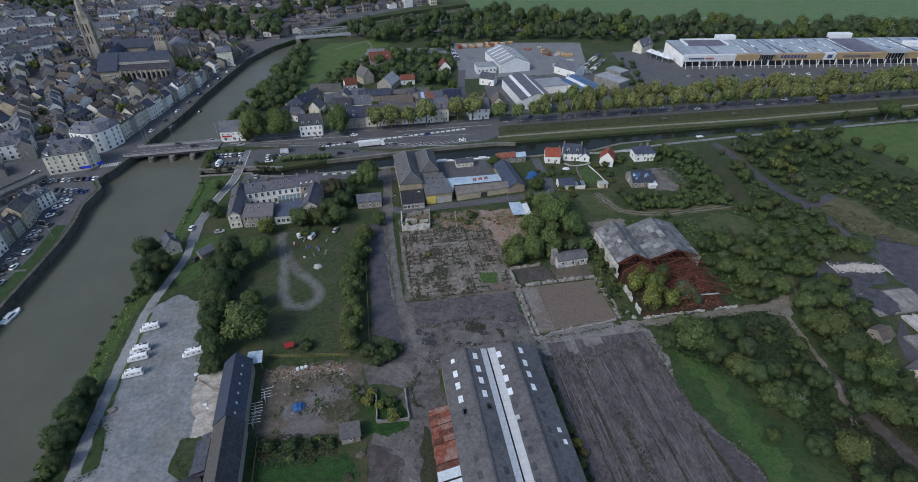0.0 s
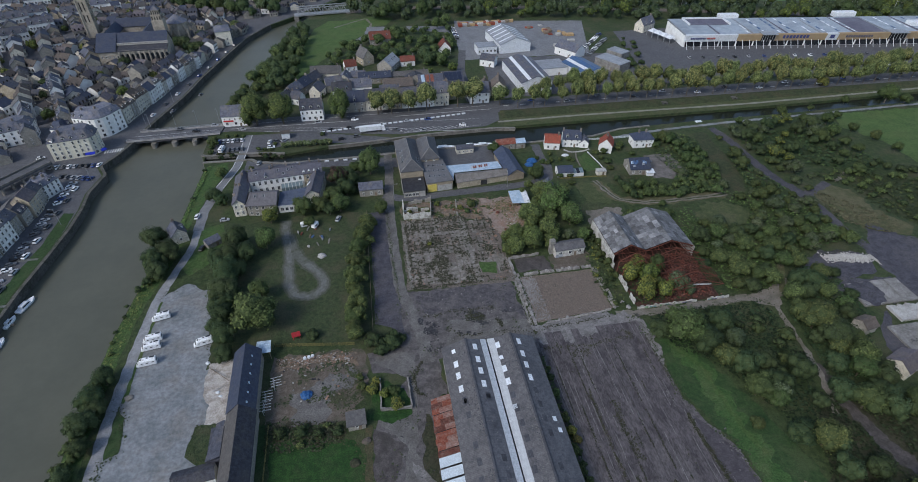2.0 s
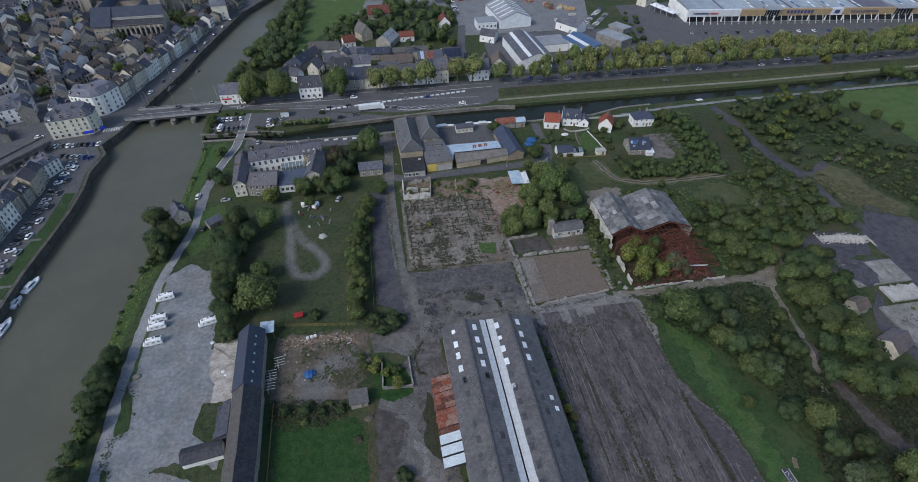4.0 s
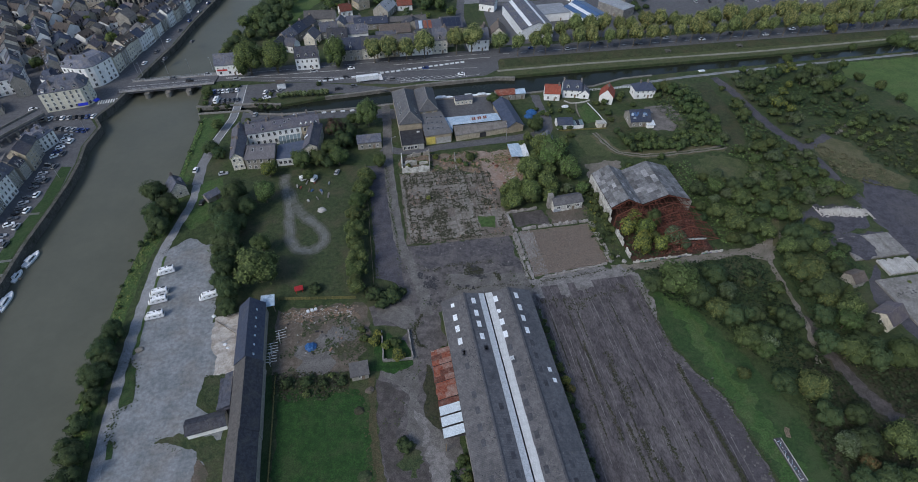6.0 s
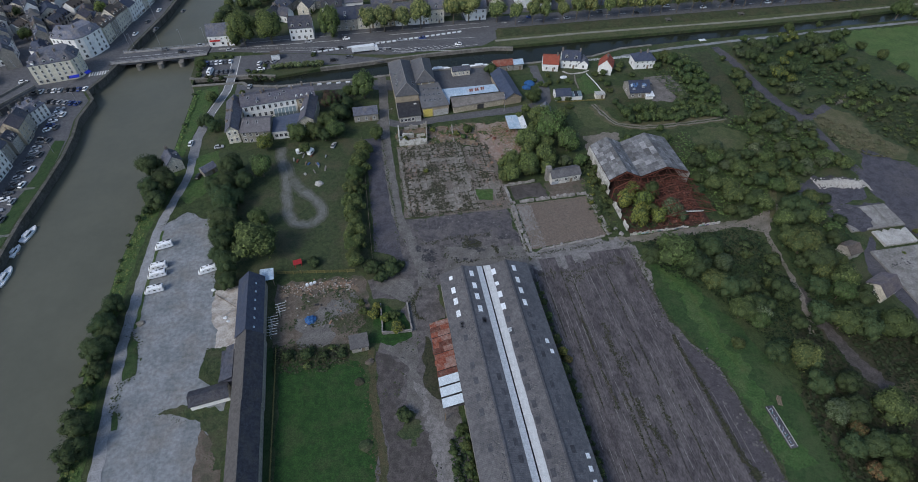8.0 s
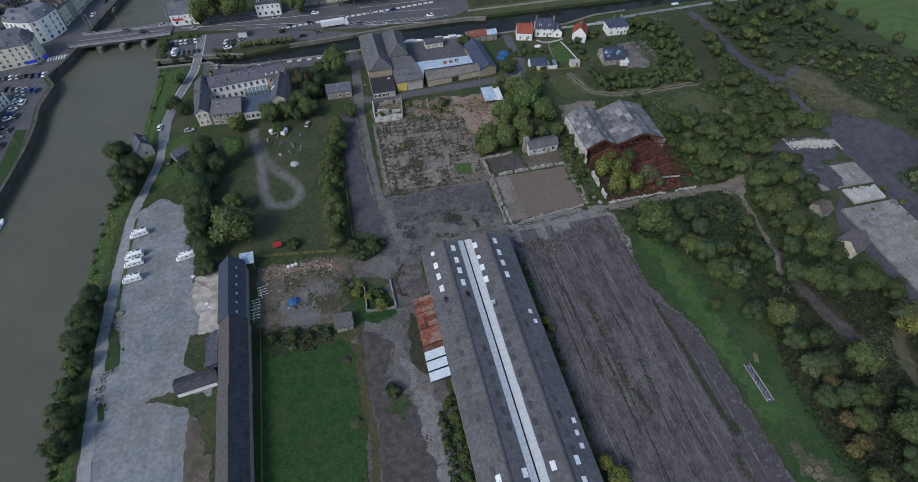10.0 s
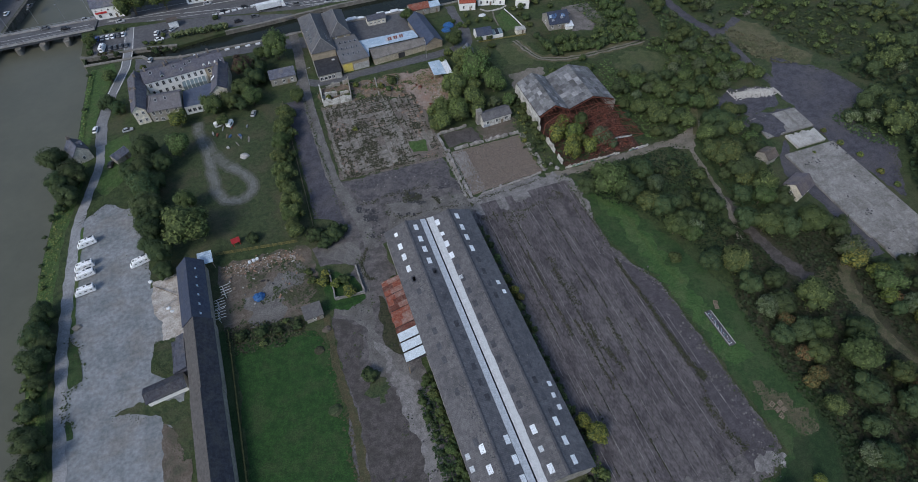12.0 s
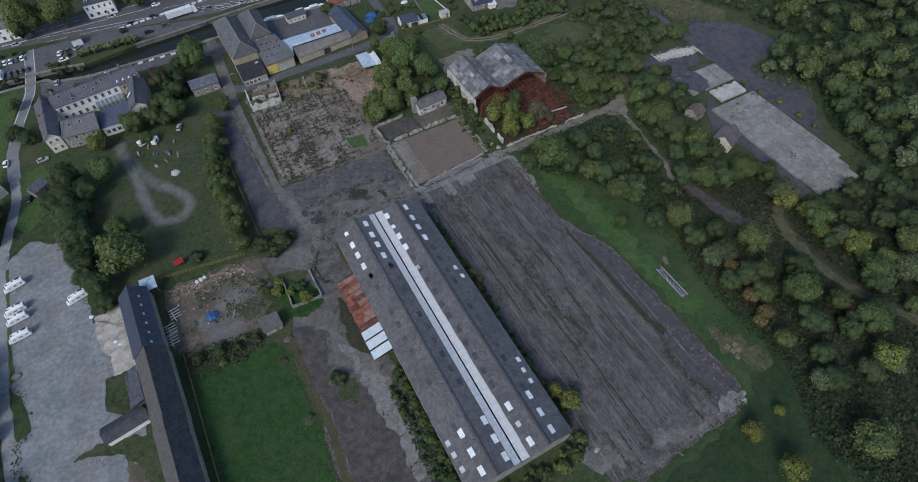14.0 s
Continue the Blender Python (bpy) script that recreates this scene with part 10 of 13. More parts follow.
for (x, m, w) in ((85.2, BLUES, 2.6), (143.4, BLUES, 2.8)):
    bm = bmesh.new()
    hull(bm, [(x, -1.75, 4.5), (x + w, -1.75, 4.5), (x + w, -1.4, 4.5), (x, -1.4, 4.5)], [(x, -1.98, 6.5), (x + w, -1.98, 6.5), (x + w, -1.6, 6.5), (x, -1.6, 6.5)])
    part("sign_panel", bm, m, MA)
for (x, y, w) in ((32, 28, 12), (106, 30, 14), (140, 10, 14)):
    bm = bmesh.new()
    box(bm, x, y, 6.8, x + w, y + 4, 9.6)
    bmesh.ops.bevel(bm, geom=bm.edges[:], offset=0.2, segments=1, affect="EDGES")
    part("roof_plant", bm, WHITEMETAL, MA)
# tented drive canopy in front of the gable
DC = thing("drive_canopy", "white tented canopy beside the shopping hall", "canopy", 174.6, 300, 0, 20)
for k in range(4):
    bm = bmesh.new()
    hull(bm, [(-2.6, -9 + k * 4.6, 3.0), (2.6, -9 + k * 4.6, 3.0), (2.6, -4.6 + k * 4.6, 3.0), (-2.6, -4.6 + k * 4.6, 3.0)],
         [(-0.5, -7.2 + k * 4.6, 4.4), (0.5, -7.2 + k * 4.6, 4.4), (0.5, -6.4 + k * 4.6, 4.4), (-0.5, -6.4 + k * 4.6, 4.4)])
    part("tent_roof", bm, WHITEMETAL, DC)
    for (x, y) in ((-2.5, -8.9), (2.5, -8.9), (2.5, -4.7), (-2.5, -4.7)):
        bm = bmesh.new()
        box(bm, x - 0.08, y + k * 4.6 - 0.08, 0, x + 0.08, y + k * 4.6 + 0.08, 3.05)
        part("post", bm, STEELG, DC)

# ================= bridge, quay town and church =================
BR = thing("road_bridge", "grey concrete road bridge on stone piers over the river", "bridge", 0, 0)
bm = bmesh.new()
hull(bm, [(-101, 214.9, -0.5), (-64, 216.6, -0.5), (-63, 224.6, -0.5), (-97.4, 223.8, -0.5)], [(-101, 214.9, 0.45), (-64, 216.6, 0.45), (-63, 224.6, 0.45), (-97.4, 223.8, 0.45)])
part("deck", bm, ASPHALT, BR)
for (a, b) in (((-100, 215.2), (-64, 216.9)), ((-97, 223.5), (-64, 224.3))):
    bm = bmesh.new()
    n = Vector((b[0] - a[0], b[1] - a[1])).normalized()
    beam(bm, (*a, 0.55), (*b, 0.55), 1.5, 0.2)
    part("pavement", bm, CONCRETE, BR)
    for i in range(15):
        p = Vector(a).lerp(Vector(b), i / 14.0)
        bm = bmesh.new()
        box(bm, p.x - 0.08, p.y - 0.08, 0.5, p.x + 0.08, p.y + 0.08, 1.5)
        part("rail_post", bm, STEELG, BR)
    for zz in (1.0, 1.45):
        bm = bmesh.new()
        beam(bm, (*a, zz), (*b, zz), 0.08, 0.08)
        part("handrail", bm, STEELG, BR)
for x in (-90, -82, -74):
    bm = bmesh.new()
    box(bm, x - 0.9, 215, -4, x + 0.9, 224.4, -0.5)
    tube(bm, (x, 214.6, -4), (x, 214.6, -0.6), 1.1, 1.1, 10)
    part("pier", bm, STONE, BR)
patch("road_on_bridge_marking", [(-98, 219.3), (-66, 220.5), (-66, 220.65), (-98, 219.45)], MARK, 0.47, 0, label="white centre line on the bridge", category="road marking")


def street_lamp(x, y, rz, z=0.0):
    th = thing("street_lamp", "slim grey street lamp beside the road", "street lamp", x, y, z, rz, "street lamps")
    bm = bmesh.new()
    tube(bm, (0, 0, 0), (0, 0, 6.0), 0.09, 0.06, 6)
    part("pole", bm, STEELG, th)
    bm = bmesh.new()
    tube(bm, (0, 0, 5.9), (1.1, 0, 6.2), 0.05, 0.04, 5)
    arm = part("arm", bm, STEELG, th)
    bm = bmesh.new()
    box(bm, 0.9, -0.12, 6.12, 1.5, 0.12, 6.24)
    part("lamp_head", bm, STEELG, arm)


for x in (-94, -84, -75, -66):
    street_lamp(x, 227.6 + (x + 94) * 0.03, -90, 0.5)
for i in range(12):
    street_lamp(60 + i * 22, 232.0, -90)
for (x, y, rz) in ((-104.6, 160, 180), (-103.6, 186, 180), (-97.4, 232, 180), (-91, 254, 180), (-84.8, 288, 180), (4.5, 157, 0), (45.5, 158, 90)):
    street_lamp(x, y, rz)

TRB = thing("truss_bridge", "grey steel lattice railway bridge over the river", "railway bridge", -42, 379.5, 0, 7)
bm = bmesh.new()
box(bm, -2, -2.6, 0.6, 34, 2.6, 1.3)
part("deck", bm, STEELG, TRB)
for y in (-2.5, 2.5):
    for z in (1.2, 5.4):
        bm = bmesh.new()
        beam(bm, (0, y, z), (32, y, z), 0.4, 0.45)
        part("chord", bm, STEELG, TRB)
    for i in range(8):
        bm = bmesh.new()
        beam(bm, (i * 4, y, 1.2), (i * 4 + 2, y, 5.4), 0.25, 0.25)
        beam(bm, (i * 4 + 2, y, 5.4), (i * 4 + 4, y, 1.2), 0.25, 0.25)
        part("diagonal", bm, STEELG, TRB)
for x in (-1, 33):
    bm = bmesh.new()
    box(bm, x - 1.5, -3.5, -4, x + 1.5, 3.5, 0.7)
    part("abutment", bm, STONE, TRB)
patch("railway_track", strip([(-11, 384), (32, 387), (90, 380), (152, 368), (260, 340), (364, 311), (600, 250)], 7), BROWNSOIL, 0.3, 0.4, 3.0, label="brown ballast railway track", category="railway")
for i in range(14):
    x = 0 + i * 27.0
    y = 393 - 0.00021 * x * x - 0.13 * x
    th = thing("catenary_mast", "slim grey railway catenary mast", "mast", x, y, 0, 0, "catenary masts")
    bm = bmesh.new()
    tube(bm, (0, 0, 0), (0, 0, 9.5), 0.16, 0.12, 5)
    part("pole", bm, STEELG, th)
    bm = bmesh.new()
    beam(bm, (0, 0, 8.4), (0, -4, 8.8), 0.1, 0.1)
    part("bracket", bm, STEELG, th)

# ---- town houses in rows ----
rr = random.Random(2024)
TOWN_PROTOS = {}
TOWN_STYLES = []
for k in range(16):
    q = random.Random(k + 40)
    tall = k < 9
    e = q.uniform(7.2, 8.4) if tall else q.uniform(4.6, 5.4)
    TOWN_STYLES.append(dict(w=q.uniform(5.4, 8.6), d=q.uniform(7, 8.6), eave=e, ridge=e + (q.uniform(2.6, 3.2) if tall else q.uniform(2.2, 2.7)), wall=WALLS[(1, 0, 2, 2, 1, 3, 2, 0)[k % 8] if k < 9 else (2, 0, 2, 3, 1, 2, 3)[k - 9]],
                            roof=(SLATE, BROWNTILE, OLDSLATE, SLATE, BLUESLATE, PLUMSLATE)[k % 6], tall=tall, dorm=q.randrange(3), hip=q.random() < 0.25))
TLABEL = {"cream_render": "cream town house with slate roof", "white_render": "white town house with slate roof", "grey_stone_wall": "grey stone town house with dark roof", "ochre_render": "ochre town house with dark roof"}


def town_house(x, y, rz, style, scale=1.0, plain=False):
    s = TOWN_STYLES[style]
    key = (style, plain)
    m = place(x, y, 0, rz, scale, scale, scale * (1.0 if plain else 1.12))
    if key in TOWN_PROTOS:
        return copy_thing(TOWN_PROTOS[key], m)
    n = max(2, int(s["w"] / 1.9))
    fr = [(n, 0.4, WINL if not plain else WIN), (n, 2.6, SHUT[0])] + ([(n, 4.7, SHUT[0]), (n, 6.5, WINS)] if s["tall"] else [(n, 4.5, WINS)])
    bk = [(max(2, n - 1), 3.4, SHUT[0]), (2, 5.6 if s["tall"] else 1.0, WINS)]
    if plain:
        fr = [(max(2, n - 1), 3.2, SHUT[0])]
        bk = []
    h = house("town_house", TLABEL[s["wall"].name], x, y, s["w"], s["d"], s["eave"], s["ridge"], rz, "hip" if s["hip"] else "gable", s["wall"], s["roof"], fr, bk, 0 if plain else 1,
              (0.93,) if style % 2 else (), 0 if plain else s["dorm"], 1 if style % 3 == 0 else 0, door=not plain, cat="town house", group="town houses")
    h.matrix_basis = m
    TOWN_PROTOS[key] = h
    return h


CHURCH_ZONE = [(-146, 303), (-97, 303), (-95, 362), (-146, 362)]
TAKEN, FAR = [(-158.5, 357.5, 6), (-131, 211, 8), (-104, 222, 7), (-158, 345, 3)], []


def free(x, y, r):
    if inside(x, y, CHURCH_ZONE) or inside(x, y, RIVER):
        return False
    if 215 < y < 362:
        for (x0, y0), (x1, y1) in zip(QUAY, QUAY[1:]):
            if y0 <= y < y1 and x > x0 + (x1 - x0) * (y - y0) / (y1 - y0) - 2:
                return False
        if y < 233 and x > -104:
            return False
    if x < -132 - (y - 165) * 0.47 or y > 545:
        return False
    return all((x - a) ** 2 + (y - b) ** 2 > (r + c) ** 2 * 0.80 for a, b, c in TAKEN)


def row_of_houses(line, side, plain=False, gap=0.05, back=0.0, force=False):
    """Houses wall to wall along a line; side +1: they stand to the left of it and face it."""
    pts = [Vector(p) for p in line]
    at = [0.0]
    for a, b in zip(pts, pts[1:]):
        at.append(at[-1] + (b - a).length)

    def along(u):
        u = max(0.0, min(u, at[-1]))
        k = max(i for i in range(len(at) - 1) if at[i] <= u)
        return pts[k].lerp(pts[k + 1], (u - at[k]) / (at[k + 1] - at[k]))

    u = 0.0
    while u < at[-1] - 2:
        k = 9 + rr.randrange(7) if plain else rr.randrange(9)
        if plain and rr.random() < 0.10:
            k = rr.randrange(9)
        st = TOWN_STYLES[k]
        sc = rr.choice((rr.uniform(0.62, 0.8), rr.uniform(0.62, 0.8), rr.uniform(0.62, 0.8), rr.uniform(0.85, 1.0))) if plain else rr.uniform(0.70, 0.86)
        w = st["w"] * sc
        a, b = along(u), along(u + w)
        d = (b - a).normalized()
        n = Vector((-d.y, d.x)) * side
        rz = math.degrees(math.atan2(-n.x, n.y))
        p = (a + b) / 2 + n * (st["d"] * sc / 2 + rr.uniform(0, 0.4) + back)
        u += w + (rr.uniform(2, 6) if rr.random() < gap else 0.02)
        turn = 0.0
        if plain:
            p += Vector((rr.uniform(-.9, .9), rr.uniform(-.9, .9)))
            turn = (90 if rr.random() < 0.25 else 0) + rr.uniform(-12, 12)
        if not ((force and not inside(p.x, p.y, RIVER)) or free(p.x, p.y, w / 2)):
            continue
        if (plain and (p.y > 222 or p.x < -130)) or p.y > 325 or p.x < -150:
            if not plain and rr.random() < 0.65:
                k = 9 + k % 7
            FAR.append((p.x, p.y, rz + turn, k, sc))
        else:
            town_house(p.x, p.y, rz + turn, k, sc, plain)
        TAKEN.append((p.x, p.y, w / 2))


QUAY = [(-104.4, 233), (-101.2, 246.2), (-98.6, 255), (-94.2, 270), (-85.8, 298), (-77.5, 330), (-66, 362)]
SHOPBLUE = mat("blue_awning", (0.01, 0.02, 0.30), (0.02, 0.04, 0.42), 0.6, rough=0.6)


def corner_block(name, label, ring, eave, roof_h, wall_m, roof_m, storeys, inset=2.2, shops=False, gap=1.75):
    """A town block on an uneven plan: walls, a sloping slate mansard with a flat top, and rows of windows on each front."""
    cx, cy = sum(p[0] for p in ring) / len(ring), sum(p[1] for p in ring) / len(ring)
    b = thing(name, label, "town house", cx, cy, 0, 0, "town houses")
    pts = [Vector((x - cx, y - cy)) for x, y in ring]
    bm = bmesh.new()
    hull(bm, [(p.x, p.y, -0.3) for p in pts], [(p.x, p.y, eave) for p in pts])
    part("wall", bm, wall_m, b)
    top = []
    for i, p in enumerate(pts):
        a, c = pts[i - 1], pts[(i + 1) % len(pts)]
        d0, d1 = (p - a).normalized(), (c - p).normalized()
        n = (Vector((-d0.y, d0.x)) + Vector((-d1.y, d1.x))).normalized()
        top.append(p + n * inset)
    bm = bmesh.new()
    out = [p * 1.03 for p in pts]
    hull(bm, [(p.x, p.y, eave - 0.12) for p in out], [(p.x, p.y, eave + 0.06) for p in out])
    hull(bm, [(p.x * 0.995, p.y * 0.995, eave + 0.05) for p in out], [(p.x, p.y, eave + roof_h) for p in top])
    part("roof", bm, roof_m, b)
    for i, p in enumerate(pts):
        c = pts[(i + 1) % len(pts)]
        L = (c - p).length
        d = (c - p) / L
        ang = math.degrees(math.atan2(d.y, d.x))
        n = int((L - 0.6) / gap)
        for k in range(n):
            q = p + d * ((k + 0.5) * (L - 0.6) / n + 0.3)
            for st in range(storeys):
                z = 0.5 + st * (eave - 0.4) / storeys
                share("window", (WINL if st == 0 and shops else SHUT[0]), b, pose(q.x, q.y, z, 0, 0, ang))
            if k % 2 == 0 and L > 4:
                share("dormer", DORMERS["slate_roof"], b, pose(q.x - d.y * 0.35, q.y + d.x * 0.35, eave + 0.1, 0, 0, ang))
    for t in (0.25, 0.7):
        q = top[0].lerp(top[len(top) // 2], t)
        share("chimney", CHIMNEY, b, pose(q.x, q.y, eave + roof_h - 0.2, 0, 0, 60))
    return b


CREAMY = mat("pale_yellow_render", (0.58, 0.55, 0.45), (0.68, 0.65, 0.54), 2.5, (0.50, 0.46, 0.35), 3, 0.4, grain=0.1)
cb = corner_block("corner_building", "cream corner building with slate mansard and blue awnings", [(-123, 204), (-116, 205.4), (-109.4, 206.8), (-107.8, 209), (-108.4, 214.5), (-113, 217), (-121.5, 213.5)], 7.6, 3.0, CREAMY, SLATE, 4, 2.4, True)
for (x, y, a, w) in ((4.0, -4.0, 11, 3.4), (7.6, -1.6, 62, 2.2)):
    bm = bmesh.new()
    hull(bm, [(-w / 2, -1.2, 1.5), (w / 2, -1.2, 1.5), (w / 2, 0, 1.9), (-w / 2, 0, 1.9)], [(-w / 2, -1.2, 1.6), (w / 2, -1.2, 1.6), (w / 2, 0, 2.1), (-w / 2, 0, 2.1)])
    part("awning", bm, SHOPBLUE, cb, "bright blue shop awning").matrix_basis = pose(x, y - 0.35, 0, 0, 0, a)
corner_block("corner_building", "white curved four-storey corner building with slate mansard", [(-121, 224), (-115.5, 221.8), (-111.6, 221.2), (-108.8, 222.4), (-106.6, 225.4), (-104.2, 230.4), (-111, 235.4), (-115, 230.5), (-120.6, 231)], 8.6, 2.4, WALLS[1], SLATE, 4, 2.2, True)
corner_block("corner_building", "low white building with blue slate hipped roof", [(-129.6, 221.8), (-123.6, 219.6), (-122.6, 226), (-128.6, 229.4)], 5.2, 3.0, WALLS[1], BLUESLATE, 2, 2.6)
corner_block("corner_building", "white curved corner building with slate roof", [(-150, 217.6), (-144.3, 219.8), (-139.6, 222), (-137.6, 226), (-138.6, 231), (-146, 232), (-151, 226)], 6.2, 2.6, WALLS[1], SLATE, 3, 2.4, True)
corner_block("corner_building", "white three-storey block with dark roof beside the quay", [(-121, 178.4), (-115.2, 175.6), (-111.8, 182.4), (-117.4, 185.6)], 5.0, 1.6, WALLS[1], SLATE, 3, 2.2)
for a in ((-124, 203, 5), (-116, 219.5, 5), (-128, 225, 6), (-144, 226, 7), (-117, 228, 5), (-110, 228, 5), (-117, 181, 4), (-116, 210, 7), (-126, 194, 6), (-112, 196, 7)):
    TAKEN.append(a)
for (x, y, w, a) in ((-233, 419, 17, 20), (-216, 427, 15, 18), (-240, 453, 16, 15), (-180, 447, 13, 16), (-172, 460, 14, 14), (-160, 474, 15, 12), (-191, 370, 13, 24), (-205, 395, 14, 20), (-146, 486, 16, 10), (-250, 430, 14, 22), (-212, 385, 15, 22), (-222, 372, 13, 24), (-198, 352, 13, 24), (-207, 339, 14, 24), (-180, 392, 14, 20), (-171, 408, 15, 16)):
    house("long_town_house", "long white town house with slate roof above the old quarter", x, y, w, 7, 6.6, 9.4, a, "gable", WALLS[1], SLATE, ((8, 0.8, WINL), (8, 3.4, WINL)), (), 0, (-0.6, 0.6), 3, 0, cat="town house", group="town houses")
    TAKEN.append((x, y, w * 0.42))
row_of_houses([(-118, 95), (-115.6, 148), (-113.6, 163), (-113.2, 176.6)], 1)
row_of_houses(QUAY[:5], 1, gap=0.0, force=True)
# raised street on stone pillars beside the square
VI = thing("raised_street", "raised street on grey stone pillars beside the car park", "viaduct", 0, 0)
bm = bmesh.new()
hull(bm, [(-136, 183.4, 2.4), (-131.5, 181), (-120.4, 197.6), (-124.4, 201.4)][:1] + [(-131.5, 181, 2.4), (-120.4, 197.6, 2.4), (-124.4, 201.4, 2.4)], [(-136, 183.4, 3.0), (-131.5, 181, 3.0), (-120.4, 197.6, 3.0), (-124.4, 201.4, 3.0)])
part("deck", bm, ASPHALT, VI)
for i in range(6):
    t = i / 5.0
    bm = bmesh.new()
    x, y = -131 + 10.2 * t, 181.9 + 15.4 * t
    box(bm, x - 0.35, y - 0.35, 0, x + 0.35, y + 0.35, 2.4)
    part("pillar", bm, STONE, VI)
for (a, b) in (((-131.6, 181.1), (-120.5, 197.7)), ((-135.9, 183.4), (-124.4, 201.3))):
    bm = bmesh.new()
    beam(bm, (*a, 3.35), (*b, 3.35), 0.25, 0.7)
    part("parapet", bm, STONE, VI)
STREET = [(-125.3, 212), (-135.6, 233), (-144, 251), (-158.5, 281.4), (-171, 308), (-185, 339), (-215, 400), (-260, 490)]
row_of_houses([(x + 3, y + 1.4) for x, y in STREET], -1)
row_of_houses([(x - 3, y - 1.4) for x, y in STREET], 1)


def offset(line, d):
    out = []
    for i, p in enumerate(line):
        a, b = Vector(line[max(i - 1, 0)]), Vector(line[min(i + 1, len(line) - 1)])
        t = (b - a).normalized()
        out.append((p[0] - t.y * d, p[1] + t.x * d))
    return out


for k, d in enumerate((8, 14, 21, 27, 34, 40, 47, 53, 60, 66, 73, 80, 87)):
    row_of_houses(offset(QUAY, d), 1 if k % 2 else -1, True, 0.12)
for k, d in enumerate((9, 15, 22, 28, 35, 42, 49, 56, 63, 71, 79, 87, 95)):
    row_of_houses(offset(STREET, d), 1 if k % 2 else -1, True, 0.12)
    row_of_houses(offset(STREET, -d), 1 if k % 2 else -1, True, 0.15)
for y in (377, 385, 396, 404, 416, 424, 436, 445, 458, 467, 480, 492, 504, 520, 534):
    row_of_houses([(-50 + (y - 385) * 0.6, y + 4), (-120, y), (-300, y - 8)], -1 if int(y) % 2 else 1, True, 0.3)
for d in (0, 7, 13, 20, 27):
    row_of_houses([(-132 - d, 96), (-124.6 - d, 148), (-122 - d, 178)], 1 if d % 2 else -1, True)
row_of_houses([(60, 470), (20, 462), (-20, 448), (-50, 430)], 1, True, 0.5)


def far_town(spots):
    """The roofs and walls of the far quarter, too many and too far to count, in one mesh."""
    mats = WALLS + [SLATE, BROWNTILE, REDTILE, GLASS, CHIM, BLUESLATE, OLDSLATE, PLUMSLATE]
    bm = bmesh.new()
    q = random.Random(5)
    for (x, y, rz, k, sc) in spots:
        st = TOWN_STYLES[k]
        a, b, e, r = st["w"] / 2, st["d"] / 2, st["eave"] - 1.0, st["ridge"] - 1.2
        n0 = len(bm.verts)
        wm, rm = WALLS.index(st["wall"]), mats.index(st["roof"])
        box(bm, -a, -b, 0, a, b, e, wm)
        hull(bm, [(-a, -b, e), (a, -b, e), (a, b, e), (-a, b, e)], [(-a, -0.05, r - .1), (a, -0.05, r - .1), (a, 0.05, r - .1), (-a, 0.05, r - .1)], wm, False)
        for s in (-1, 1):
            p = [(-a - .2, s * (b + .3), e - .15), (a + .2, s * (b + .3), e - .15), (a + .2, 0, r), (-a - .2, 0, r)]
            slab4(bm, p if s < 0 else p[::-1], 0.15, rm)
        if k % 2:
            box(bm, a - 0.9, -0.3, r - 0.6, a - 0.2, 0.3, r + 0.8, 8)
        for s in (-1, 1):
            for i in range(3):
                for z in (1.0, 3.6):
                    xx = -a + 2 * a * (i + 0.5) / 3
                    box(bm, xx - 0.45, s * b - 0.05, z, xx + 0.45, s * b + 0.05, z + 1.4, 7)
        m = place(x, y, 0, rz, sc, sc, sc * q.uniform(1.0, 1.15))
        bm.verts.ensure_lookup_table()
        for v in bm.verts[n0:]:
            v.co = m @ v.co
    tagged(new("far_town", mesh_of("far_town", bm, mats)), "far quarter of pale town houses with slate roofs", "town houses", kind="stuff")


house("riverside_block", "cream four-storey riverside block with dark roof", -80.6, 334, 12, 8, 8.4, 9.6, 104, "hip", WALLS[0], SLATE, ((6, 0.7, WIN), (6, 2.8, WIN), (6, 4.9, WIN), (6, 6.8, WINS)), (), 2, (), 0, 0, cat="town house", group="town houses")

far_town(FAR)
scatter([(-300, 540), (-240, 470), (-205, 440), (-225, 500), (-200, 545)], 9, [DARKT, BROAD], 7, 11, 31, wood="park_trees", label="trees in town gardens")
scatter([(-128, 408), (-98, 402), (-66, 376), (-52, 386), (-62, 440), (-108, 450), (-128, 420)], 8, [DARKT, WILL, DARKT], 8, 13, 32, wood="church_park_trees", label="dark park trees beside the abbey church", tall=1.1)
scatter([(-160, 200), (-220, 420), (-130, 420), (-90, 300), (-105, 232)], 17, [BROAD, DARKT, YELT], 4, 7, 33, avoid=[CHURCH_ZONE])
plant(DARKT, [(-90.5, 302.5, 6.0), (-96, 318, 7.5), (-93, 309, 6.5), (-88, 318, 5.5), (-105.1, 329.4, 8), (-100.1, 327, 9), (-94, 340, 8), (-84, 346, 9), (-117, 424, 16), (-108, 418, 15), (-122, 436, 14), (-107, 444, 14)])
plant(BROAD, [(-92.5, 316.7, 8.5), (-90, 322, 6), (-76, 352, 8), (-102.4, 395.6, 12), (-92.9, 394, 11), (-83, 388, 10)])
